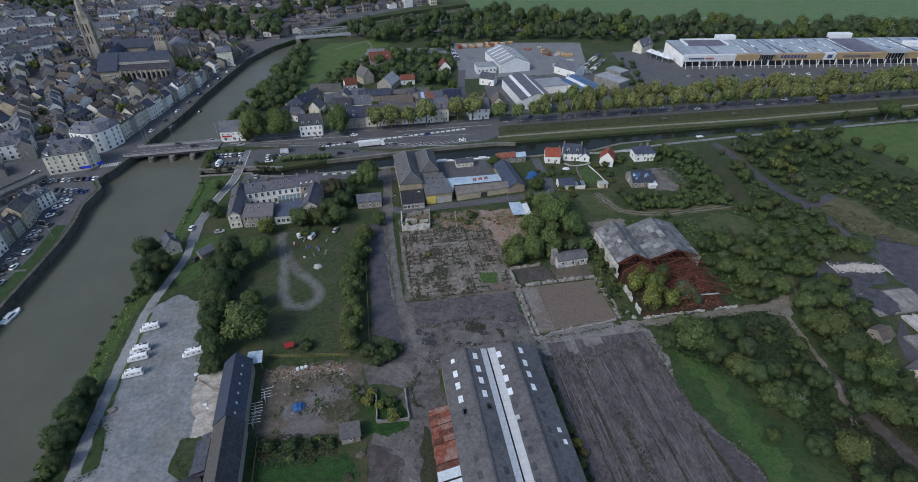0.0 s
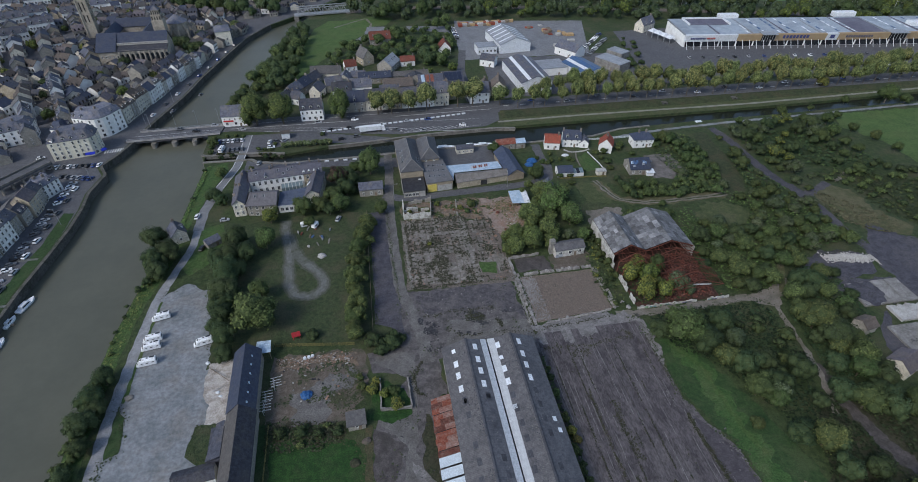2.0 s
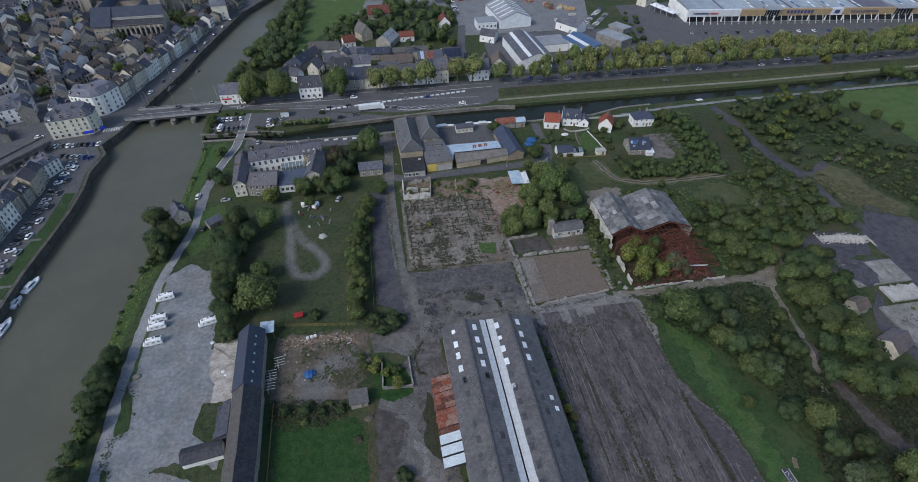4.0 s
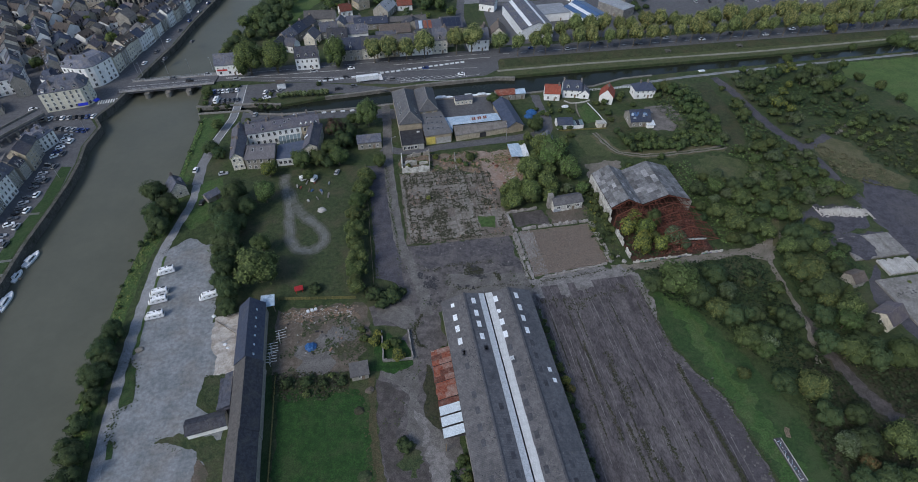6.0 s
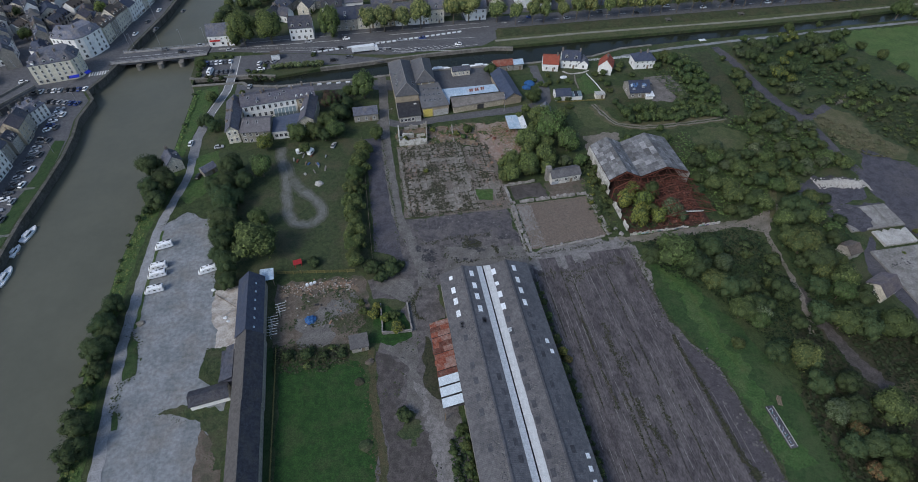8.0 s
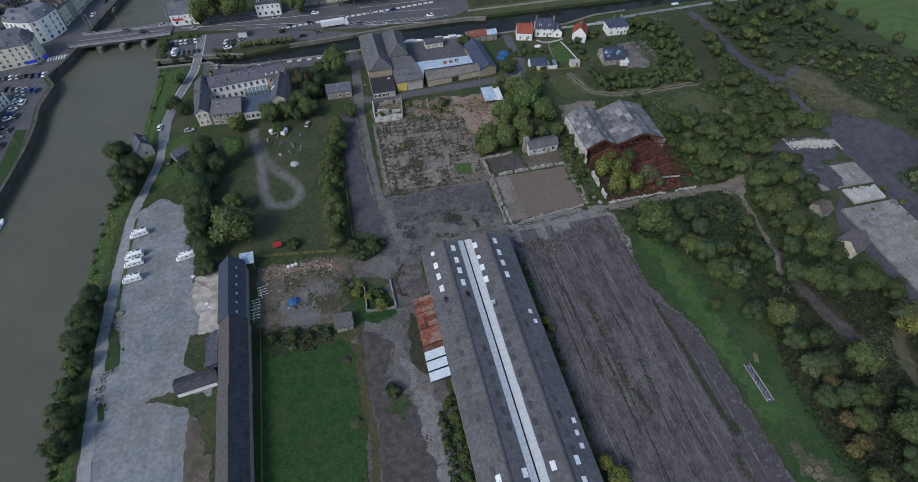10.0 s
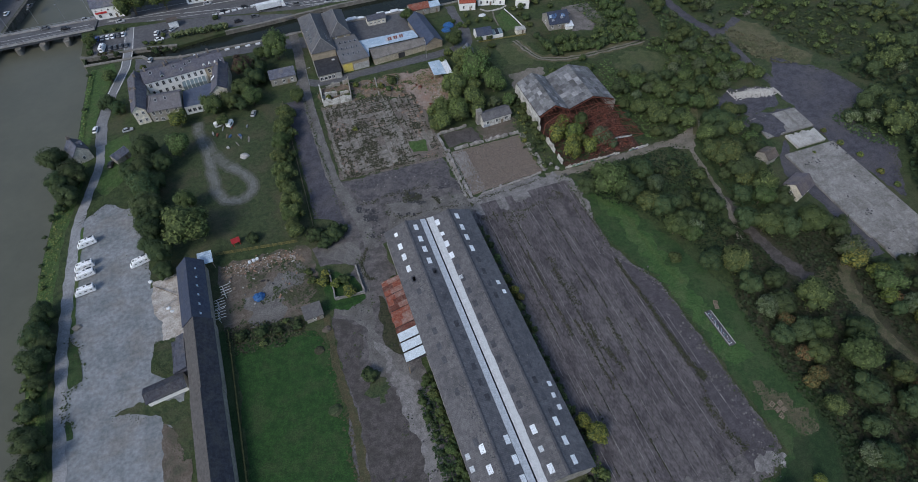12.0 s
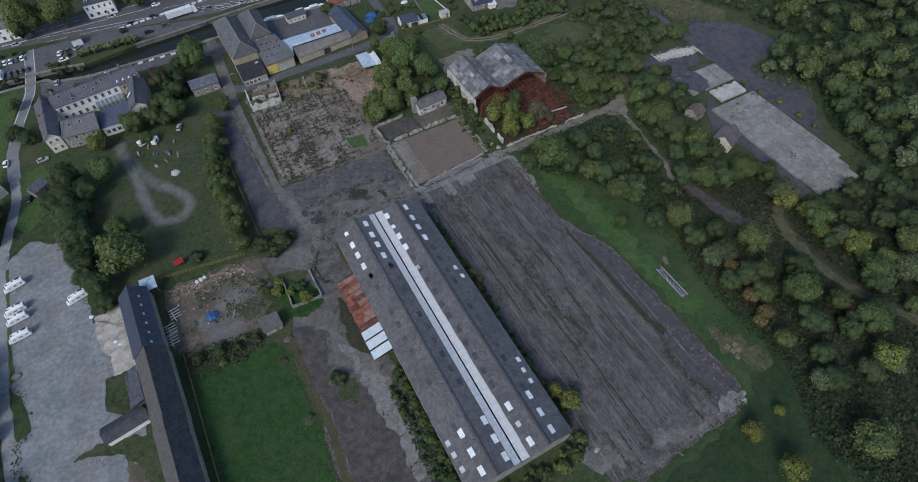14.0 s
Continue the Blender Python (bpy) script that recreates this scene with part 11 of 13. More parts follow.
plant(YELT, [(-224, 398, 6), (-216, 399, 5), (-208, 400.4, 6), (-203.4, 407, 5.5), (-212, 404, 5)])
scatter([(-60, 424), (-20, 452), (40, 470), (30, 500), (-60, 480)], 10, [DARKT, BROAD], 8, 13, 34, wood="far_trees", label="far trees beyond the river")

# ---- abbey church ----
CH = thing("abbey_church", "large grey stone abbey church with slate roofs and buttresses", "church", -121, 314.5, 0, 2)
CH.matrix_basis = place(-121, 312.4, 0, 2, 0.84, 0.84, 0.86)
CS = mat("church_stone", (0.30, 0.268, 0.222), (0.41, 0.372, 0.315), 1.2, (0.15, 0.14, 0.12), 5, 0.6, bump=0.4, bump_size=0.6)
bm = bmesh.new()
box(bm, -20, -8, 0, 20, 9, 9.0)
for s in (-1, 1):
    ra = [(s * 20, -3, 9), (s * 20, 9, 9), (s * 20, 3, 16.2)]
    rb = [(s * 19.5, -3, 9), (s * 19.5, 9, 9), (s * 19.5, 3, 16.2)]
    hull(bm, *((rb, ra) if s > 0 else (ra, rb)))
part("nave_wall", bm, CS, CH)
for (p) in ([(-20.4, -3.2, 11.6), (20.4, -3.2, 11.6), (20.4, 3, 16.6), (-20.4, 3, 16.6)], [(-20.4, 3, 16.6), (20.4, 3, 16.6), (20.4, 9.4, 9.4), (-20.4, 9.4, 9.4)], [(-20.4, -8.4, 8.8), (20.4, -8.4, 8.8), (20.4, -3.2, 10.9), (-20.4, -3.2, 10.9)]):
    bm = bmesh.new()
    slab4(bm, p, 0.3)
    part("roof", bm, DARKSLATE if p[0][1] < -8 else BLUESLATE, CH)
bm = bmesh.new()
slab4(bm, [(-21.0, -8.8, 9.0), (-9.4, -8.8, 9.0), (-9.4, 3, 16.8), (-21.0, 3, 16.8)], 0.3)
part("roof", bm, BLUESLATE, CH)
bm = bmesh.new()
hull(bm, [(-9.9, 3, 8.9), (-9.9, -8.0, 8.9), (-9.9, 3, 16.4)], [(-9.5, 3, 8.9), (-9.5, -8.0, 8.9), (-9.5, 3, 16.4)])
hull(bm, [(-20.4, 3, 8.9), (-20.4, -8.0, 8.9), (-20.4, 3, 16.4)], [(-20.0, 3, 8.9), (-20.0, -8.0, 8.9), (-20.0, 3, 16.4)])
part("west_bay_gable", bm, CS, CH)
for i in range(30):
    bm = bmesh.new()
    box(bm, -9 + i, -3.75, 11.0, -8.45 + i, -3.5, 12.1)
    part("baluster", bm, PALECONC, CH)
for zz in (10.95, 12.1):
    bm = bmesh.new()
    box(bm, -9.3, -3.8, zz, 20.8, -3.45, zz + 0.2)
    part("balustrade_rail", bm, PALECONC, CH)
bm = bmesh.new()
box(bm, -20, -3.3, 9, 20, -2.9, 11.5)
part("clerestory", bm, CS, CH)
for i in range(10):
    x = -8 + i * 2.9
    bm = bmesh.new()
    hull(bm, [(x - 0.35, -9.6, 0), (x + 0.35, -9.6, 0), (x + 0.35, -8, 0), (x - 0.35, -8, 0)], [(x - 0.35, -8.6, 8), (x + 0.35, -8.6, 8), (x + 0.35, -8, 8.6), (x - 0.35, -8, 8.6)])
    part("buttress", bm, CS, CH)
    bm = bmesh.new()
    box(bm, x + 0.7, -8.12, 2.0, x + 2.2, -7.96, 6.2)
    tube(bm, (x + 1.45, -8.12, 6.2), (x + 1.45, -7.96, 6.2), 0.75, 0.75, 12)
    part("arched_window", bm, GLASS, CH)
for i in range(5):
    for zz in (1.2, 5.0):
        share("window", WINL, CH, pose(-18.5 + i * 2.3, -8, zz))
for i in range(12):
    bm = bmesh.new()
    box(bm, -18 + i * 3.2, -3.42, 9.9, -17.2 + i * 3.2, -3.28, 11.0)
    part("clerestory_window", bm, GLASS, CH)
bm = bmesh.new()
box(bm, -26, 44, 0, 2, 52, 9)
part("cloister_wing", bm, CS, CH)
bm = bmesh.new()
for s in (-1, 1):
    p = [(-26.4, 48 + s * 4.6, 8.8), (2.4, 48 + s * 4.6, 8.8), (2.4, 48, 13.2), (-26.4, 48, 13.2)]
    slab4(bm, p if s < 0 else p[::-1], 0.3)
part("roof", bm, BLUESLATE, CH)
bm = bmesh.new()
box(bm, -26, 14, 0, -19, 44, 8)
box(bm, -4, 9, 0, 8, 44, 8)
part("cross_wing", bm, CS, CH)
bm = bmesh.new()
for (xc, hw) in ((-22.5, 3.9), (2, 6.4)):
    for s in (-1, 1):
        p = [(xc + s * hw, 9, 7.8), (xc + s * hw, 44, 7.8), (xc, 44, 12.5), (xc, 9, 12.5)]
        slab4(bm, p if s > 0 else p[::-1], 0.3)
part("roof", bm, BLUESLATE, CH)
# crossing tower, stepped with arcades
bm = bmesh.new()
for (h0, h1, r) in ((0, 16, 3.6), (16, 19.5, 3.1), (19.5, 22.5, 2.6)):
    box(bm, 9.5 - r, 29 - r, h0, 9.5 + r, 29 + r, h1)
part("crossing_tower", bm, CS, CH)
for (z, r) in ((16.6, 3.1), (19.9, 2.6)):
    for i in range(4):
        for k in range(2):
            bm = bmesh.new()
            u = -r + r * 2 * (i + 0.5) / 4
            if k == 0:
                box(bm, 9.5 + u - 0.35, 29 - r - 0.05, z, 9.5 + u + 0.35, 29 - r + 0.02, z + 2.2)
            else:
                box(bm, 9.5 + r - 0.02, 29 + u - 0.35, z, 9.5 + r + 0.05, 29 + u + 0.35, z + 2.2)
            # arcade openings are black plates, their inner shade painted
            part("arcade_opening", bm, BLACK, CH)
bm = bmesh.new()
r = 2.8
hull(bm, [(9.5 - r, 29 - r, 22.5), (9.5 + r, 29 - r, 22.5), (9.5 + r, 29 + r, 22.5), (9.5 - r, 29 + r, 22.5)], [(9.4, 28.9, 25), (9.6, 28.9, 25), (9.6, 29.1, 25), (9.4, 29.1, 25)])
part("tower_roof", bm, SLATE, CH)
# choir with radiating chapels
bm = bmesh.new()
tube(bm, (17, 42, 0), (17, 42, 11), 7, 7, 14)
part("choir", bm, CS, CH)
bm = bmesh.new()
tube(bm, (17, 42, 11), (17, 42, 15.5), 7.4, 0.2, 14)
part("choir_roof", bm, SLATE, CH)
for i in range(8):
    a = -1.9 + i * 0.55
    bm = bmesh.new()
    beam(bm, (17 + math.cos(a) * 7, 42 + math.sin(a) * 7, 9.5), (17 + math.cos(a) * 11, 42 + math.sin(a) * 11, 4), 0.6, 0.8)
    beam(bm, (17 + math.cos(a) * 11, 42 + math.sin(a) * 11, -0.2), (17 + math.cos(a) * 11, 42 + math.sin(a) * 11, 8), 0.9, 0.9)
    part("flying_buttress", bm, CS, CH)
# detached bell tower with tall stone spire
TW = thing("bell_tower", "tall square stone bell tower with pointed spire", "tower", -158.5, 357.5, 0, 6)
bm = bmesh.new()
box(bm, -2.5, -2.5, 0, 2.5, 2.5, 22)
part("shaft", bm, CS, TW)
for sx in (-1, 1):
    for sy in (-1, 1):
        bm = bmesh.new()
        box(bm, sx * 2.5 - 0.4, sy * 2.5 - 0.4, 0, sx * 2.5 + 0.4, sy * 2.5 + 0.4, 23)
        hull(bm, [(sx * 2.5 - 0.4, sy * 2.5 - 0.4, 23), (sx * 2.5 + 0.4, sy * 2.5 - 0.4, 23), (sx * 2.5 + 0.4, sy * 2.5 + 0.4, 23), (sx * 2.5 - 0.4, sy * 2.5 + 0.4, 23)], [(sx * 2.5 - .05, sy * 2.5 - .05, 27), (sx * 2.5 + .05, sy * 2.5 - .05, 27), (sx * 2.5 + .05, sy * 2.5 + .05, 27), (sx * 2.5 - .05, sy * 2.5 + .05, 27)])
        part("corner_pinnacle", bm, CS, TW)
for (z, h) in ((9, 4), (15, 5)):
    for x in (-0.9, 0.9):
        bm = bmesh.new()
        box(bm, x - 0.3, -2.55, z, x + 0.3, -2.45, z + h)
        box(bm, 2.45, x - 0.3, z, 2.55, x + 0.3, z + h)
        # black plates give the shade within the bell openings
        part("bell_opening", bm, BLACK, TW)
bm = bmesh.new()
tube(bm, (0, 0, 22), (0, 0, 42), 2.4, 0.15, 8)
part("spire", bm, CS, TW)

# ================= vehicles and boats =================


def paint(name, c, rough=0.3):
    return mat("car_paint_" + name, c, tuple(min(1, k * 1.06) for k in c), 1.0, rough=rough, spec=0.5)


PAINTS = {"white": paint("white", (0.82, 0.83, 0.84)), "silver": paint("silver", (0.36, 0.37, 0.39)), "black": paint("black", (0.018, 0.018, 0.02)), "blue": paint("blue", (0.025, 0.055, 0.19)),
          "red": paint("red", (0.30, 0.02, 0.02)), "grey": paint("grey", (0.10, 0.105, 0.115))}


def loft(bm, sections, mi=0):
    """A skin through closed sections, each a list of points round it."""
    rings = [[bm.verts.new(p) for p in s] for s in sections]
    for a, b in zip(rings, rings[1:]):
        n = len(a)
        for i in range(n):
            bm.faces.new((a[i], b[i], b[(i + 1) % n], a[(i + 1) % n])).material_index = mi
    bm.faces.new(rings[0]).material_index = mi
    bm.faces.new(rings[-1][::-1]).material_index = mi
    return bm


def wheel_mesh(r=0.31, w=0.2):
    bm = bmesh.new()
    tube(bm, (0, -w / 2, 0), (0, w / 2, 0), r, r, 12, 0)
    tube(bm, (0, -w / 2 - 0.01, 0), (0, w / 2 + 0.01, 0), r * 0.6, r * 0.6, 10, 1)
    return mesh_of("wheel", bm, [BLACK, STEELG])


WHEEL, BIGWHEEL = wheel_mesh(), wheel_mesh(0.46, 0.28)
CAR_PARTS = {}


def car(x, y, rz, colour, z=0.06, group="parked cars", wheels=True):
    """A hatchback, 4.2 m long, nose towards local +x."""
    if "glass" not in CAR_PARTS:
        bm = bmesh.new()
        secs = []
        for (px, w, z0, z1) in ((-1.75, 0.66, 0.84, 0.88), (-1.45, 0.64, 0.84, 1.38), (-0.6, 0.62, 0.84, 1.45), (0.25, 0.62, 0.84, 1.40), (1.0, 0.68, 0.84, 0.90)):
            secs.append([(px, -w - 0.1, z0), (px, w + 0.1, z0), (px, w, z1), (px, -w, z1)])
        loft(bm, secs)
        bmesh.ops.recalc_face_normals(bm, faces=bm.faces)
        CAR_PARTS["glass"] = mesh_of("cabin_glass", bm, GLASS)
    if colour not in CAR_PARTS:
        bm = bmesh.new()
        secs = []
        for (px, w, z0, z1) in ((-2.1, 0.72, 0.35, 0.78), (-1.95, 0.84, 0.22, 0.90), (-1.0, 0.87, 0.2, 0.90), (0.6, 0.87, 0.2, 0.90), (1.3, 0.86, 0.2, 0.84), (1.95, 0.80, 0.24, 0.70), (2.1, 0.68, 0.35, 0.60)):
            secs.append([(px, -w, z0), (px, w, z0), (px, w, z1 - 0.12), (px, w - 0.12, z1), (px, -w + 0.12, z1), (px, -w, z1 - 0.12)])
        loft(bm, secs)
        slab4(bm, [(-1.3, -0.58, 1.47), (0.15, -0.58, 1.45), (0.15, 0.58, 1.45), (-1.3, 0.58, 1.47)], 0.06)
        bmesh.ops.recalc_face_normals(bm, faces=bm.faces)
        CAR_PARTS[colour] = mesh_of("body", bm, PAINTS[colour])
    th = thing("car", {"white": "white hatchback car on asphalt", "silver": "silver hatchback car on asphalt", "black": "black hatchback car on asphalt", "blue": "dark blue hatchback car on asphalt", "red": "red hatchback car on asphalt", "grey": "dark grey hatchback car on asphalt"}[colour], "car", group=group)
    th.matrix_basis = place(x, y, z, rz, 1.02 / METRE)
    share("body", CAR_PARTS[colour], th)
    share("cabin_glass", CAR_PARTS["glass"], th)
    if wheels:
        for wx in (-1.3, 1.3):
            for wy in (-0.78, 0.78):
                share("wheel", WHEEL, th, pose(wx, wy, 0.31))
    return th


_hb = bmesh.new()
tube(_hb, (0, -0.02, 0), (0, 0.02, 0), 0.17, 0.15, 8)
HUB = mesh_of("hub_cap", _hb, STEELG)


def motorhome(x, y, rz):
    th = thing("motorhome", "white motorhome parked on pale gravel", "motorhome", group="parked motorhomes")
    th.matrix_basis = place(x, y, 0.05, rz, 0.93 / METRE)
    bm = bmesh.new()
    secs = []
    for (px, w, z0, z1) in ((-3.3, 1.0, 0.5, 2.6), (-3.15, 1.12, 0.45, 2.85), (1.0, 1.12, 0.45, 2.9), (2.1, 1.08, 0.45, 2.75), (2.75, 1.0, 0.45, 1.9), (3.5, 0.92, 0.45, 1.15), (3.65, 0.8, 0.5, 0.9)):
        secs.append([(px, -w, z0), (px, w, z0), (px, w, z1 - 0.2), (px, w - 0.2, z1), (px, -w + 0.2, z1), (px, -w, z1 - 0.2)])
    loft(bm, secs)
    bmesh.ops.recalc_face_normals(bm, faces=bm.faces)
    part("body", bm, PAINTS["white"], th)
    bm = bmesh.new()
    slab4(bm, [(2.2, -0.9, 2.52), (3.0, -0.85, 1.68), (3.0, 0.85, 1.68), (2.2, 0.9, 2.52)], 0.1)
    part("windscreen", bm, GLASS, th)
    for s in (-1, 1):
        for (a, b) in ((-2.6, -1.7), (-0.9, 0.3), (1.2, 1.9)):
            bm = bmesh.new()
            box(bm, a + 0.1, s * 1.12 - 0.03, 1.6, b - 0.15, s * 1.12 + 0.03, 2.0)
            part("side_window", bm, GLASS, th)
    bm = bmesh.new()
    box(bm, -3.36, -0.7, 1.5, -3.28, 0.7, 2.2)
    part("rear_window", bm, GLASS, th)
    bm = bmesh.new()
    box(bm, -2.9, -0.85, 2.9, -1.2, -0.2, 2.94)
    part("solar_panel", bm, GLASS, th, "dark roof panel")
    bm = bmesh.new()
    tube(bm, (-2.9, 1.14, 2.55), (0.9, 1.14, 2.6), 0.07, 0.07, 6)
    part("awning_roll", bm, FRAMEW, th)
    for (a, b) in ((-2.2, 0.3), (-0.4, -0.4), (0.9, 0.2), (1.7, -0.1)):
        bm = bmesh.new()
        box(bm, a - 0.3, b - 0.3, 2.86, a + 0.3, b + 0.3, 2.98)
        part("roof_hatch", bm, FRAMEW if b > 0 else GLASS, th)
    for wx in (-1.9, 2.3):
        for wy in (-0.95, 0.95):
            wheel = share("wheel", WHEEL, th, pose(wx, wy, 0.31))
            share("hub_cap", HUB, wheel, pose(0, 0.13 if wy > 0 else -0.13, 0))


for (x, y, rz) in ((-61.2, 110.4, 195), (-61.4, 102.8, 191), (-61.1, 100.1, 191), (-60.8, 95.0, 190), (-48.4, 99.5, 196)):
    motorhome(x, y, rz)
motorhome(-60.7, 202.2, 80)


def lorry(x, y, rz):
    th = thing("box_lorry", "white box lorry on the avenue", "lorry")
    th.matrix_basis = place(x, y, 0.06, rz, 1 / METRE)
    bm = bmesh.new()
    box(bm, -9.8, -1.25, 1.1, 3.2, 1.25, 3.9)
    bmesh.ops.bevel(bm, geom=bm.edges[:], offset=0.06, segments=1, affect="EDGES")
    part("cargo_box", bm, WHITEMETAL, th)
    bm = bmesh.new()
    loft(bm, [[(3.4, -1.2, 0.6), (3.4, 1.2, 0.6), (3.4, 1.2, 3.2), (3.4, -1.2, 3.2)], [(4.9, -1.2, 0.6), (4.9, 1.2, 0.6), (4.9, 1.2, 3.0), (4.9, -1.2, 3.0)], [(5.4, -1.15, 0.6), (5.4, 1.15, 0.6), (5.4, 1.1, 1.7), (5.4, -1.1, 1.7)]])
    bmesh.ops.recalc_face_normals(bm, faces=bm.faces)
    part("cab", bm, PAINTS["white"], th)
    bm = bmesh.new()
    slab4(bm, [(4.98, -1.05, 2.9), (5.4, -1.0, 1.75), (5.4, 1.0, 1.75), (4.98, 1.05, 2.9)], 0.08)
    part("windscreen", bm, GLASS, th)
    bm = bmesh.new()
    box(bm, -9.6, -0.5, 0.7, 4.6, 0.5, 1.1)
    part("chassis", bm, BLACK, th)
    for wx in (-8.2, -7.0, -5.8, 1.6, 3.9):
        for wy in (-1.0, 1.0):
            share("wheel", BIGWHEEL, th, pose(wx, wy, 0.46))


lorry(0.9, 209.2, 4)
CC = ("white", "silver", "grey", "black", "blue", "white", "silver", "grey", "white")
rr = random.Random(99)
for (x, y, rz) in ((-55.2, 219.2, 5), (-23.6, 221.1, 3), (-10.2, 213.4, 2), (-7.4, 205.4, 12), (-13.6, 203.9, 10), (-18.1, 212.8, 4), (9.1, 208.5, -14), (20.8, 206.3, 190), (23.7, 216.4, 184), (14.8, 216.2, 5), (-7.9, 221.1, 4), (38, 208.6, 170),
                   (-67.2, 224.2, 3), (-81.3, 222.8, 183), (-74, 220.2, 3), (-51.9, 153.4, 8), (-56.4, 139.3, 78), (-61.3, 156.9, 85), (-14.8, 148, 70), (100.2, 164.5, 20), (103.9, 166.2, 10), (-79.4, 258, 74), (-88, 242, 72), (-129.1, 206.8, 20),
                   (-45, 189.4, 80), (-41.7, 201.6, 10), (-36.9, 206.8, 40), (-39.6, 206.4, 30), (-42.6, 206.2, 75)):
    car(x, y, rz, CC[rr.randrange(9)], 0.07 if x > -65 or x < -101 else 0.52, "cars on the roads")
for i in range(6):
    car(-62.9 + i * 1.75, 209.6, 92 + rr.uniform(-4, 4), CC[rr.randrange(9)], 0.07)
for i in range(4):
    car(-58.2 + i * 1.75, 202, 88 + rr.uniform(-4, 4), CC[rr.randrange(9)], 0.07)
for i in range(24):
    y = 128 + i * 2.5
    if i % 7 != 3:
        car(-111.6 + (y - 128) * 0.03, y, 28 + rr.uniform(-5, 5), CC[rr.randrange(9)], 0.04)
    if i % 3 == 0 and y < 182:
        car(-108.9 + (y - 128) * 0.02, y + 1.2, 80, CC[rr.randrange(9)], 0.04)
for i in range(9):
    car(-122.5 + i * 2.2, 198.8 - i * 0.1, 85 + rr.uniform(-5, 5), CC[rr.randrange(9)], 0.04)
for i in range(6):
    car(-115.5 + i * 2.1, 191.2 - i * 0.6, 70 + rr.uniform(-5, 5), CC[rr.randrange(9)], 0.04)
for i in range(9):
    car(-96.2 + i * 2.75, 240 + i * 11.0, 74, CC[rr.randrange(9)], 0.04, "cars on the quay")
for i in range(16):
    car(74 + i * 16.5, 224.2 if i % 2 else 228.0, 0 if i % 2 else 180, CC[rr.randrange(9)], 0.07, "cars on the avenue")
for i in range(34):
    x = 176 + (i % 17) * 8.5 + rr.uniform(-1, 1)
    car(x, (268 if i < 17 else 252) - (x - 176) * 0.1, 83 + rr.uniform(-3, 3), CC[rr.randrange(9)], 0.07, "cars in the large car park")
for i in range(26):
    car(122 + (i % 13) * 1.6, 290 + (i % 13) * 2.0 + (0 if i < 13 else -9), 140, CC[rr.randrange(9)], 0.07, "cars at the dealer")
for i in range(8):
    car(54.5, 318 + i * 3.0, 0, CC[rr.randrange(9)], 0.07, "cars by the depot")


def boat(x, y, rz, L=8.0, z=-1.1):
    th = thing("motor_boat", "white cabin boat moored at the quay", "boat", group="moored boats")
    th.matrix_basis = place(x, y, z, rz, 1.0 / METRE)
    L *= 1.2
    bm = bmesh.new()
    secs = []
    for f, w in ((-0.5, 0.16), (-0.35, 0.17), (0.1, 0.17), (0.35, 0.11), (0.5, 0.015)):
        secs.append([(f * L, -w * L * 0.8, -0.3), (f * L, w * L * 0.8, -0.3), (f * L, w * L, 0.8 + max(0, f) * 0.5), (f * L, -w * L, 0.8 + max(0, f) * 0.5)])
    loft(bm, secs)
    bmesh.ops.recalc_face_normals(bm, faces=bm.faces)
    part("hull", bm, PAINTS["white"], th)
    bm = bmesh.new()
    loft(bm, [[(-0.3 * L, -0.12 * L, 0.8), (-0.3 * L, 0.12 * L, 0.8), (-0.28 * L, 0.1 * L, 1.9), (-0.28 * L, -0.1 * L, 1.9)], [(0.22 * L, -0.1 * L, 0.8), (0.22 * L, 0.1 * L, 0.8), (0.1 * L, 0.09 * L, 1.85), (0.1 * L, -0.09 * L, 1.85)]])
    bmesh.ops.recalc_face_normals(bm, faces=bm.faces)
    part("cabin", bm, WHITEMETAL, th)
    for s in (-1, 1):
        bm = bmesh.new()
        box(bm, -0.24 * L, s * 0.108 * L - 0.03, 1.15, 0.1 * L, s * 0.108 * L + 0.05, 1.6)
        part("cabin_window", bm, GLASS, th)


for (x, y, rz, L, z) in ((-101.6, 124.6, 74, 7.4, -2.6), (-103.0, 118.2, 80, 5.4, -2.6), (-102.4, 109, 82, 8, -2.6), (142, 195.5, 4, 8.5, -1.1), (27.5, 191.6, 4, 10, -1.1), (38.5, 191.6, 3, 8, -1.1), (44, 191.4, 2, 9, -1.1), (54, 191.2, 5, 10, -1.1), (73, 190.4, 0, 8, -1.1)):
    boat(x, y, rz, L, z)
for i in range(2):
    bm = bmesh.new()
    box(bm, -104.6, 109 + i * 8, -2.55, -101.6, 109.5 + i * 8, -2.2)
    tagged(part("jetty", bm, WOOD), "narrow wooden jetty on the river", "jetty", "jetties")

# white barrier blocks on the avenue and the canal quay
bm = bmesh.new()
box(bm, -0.85, -0.3, 0, 0.85, 0.3, 0.55)
bmesh.ops.bevel(bm, geom=bm.edges[:], offset=0.08, segments=1, affect="EDGES")
BLOCK = mesh_of("barrier_block", bm, WHITEMETAL)
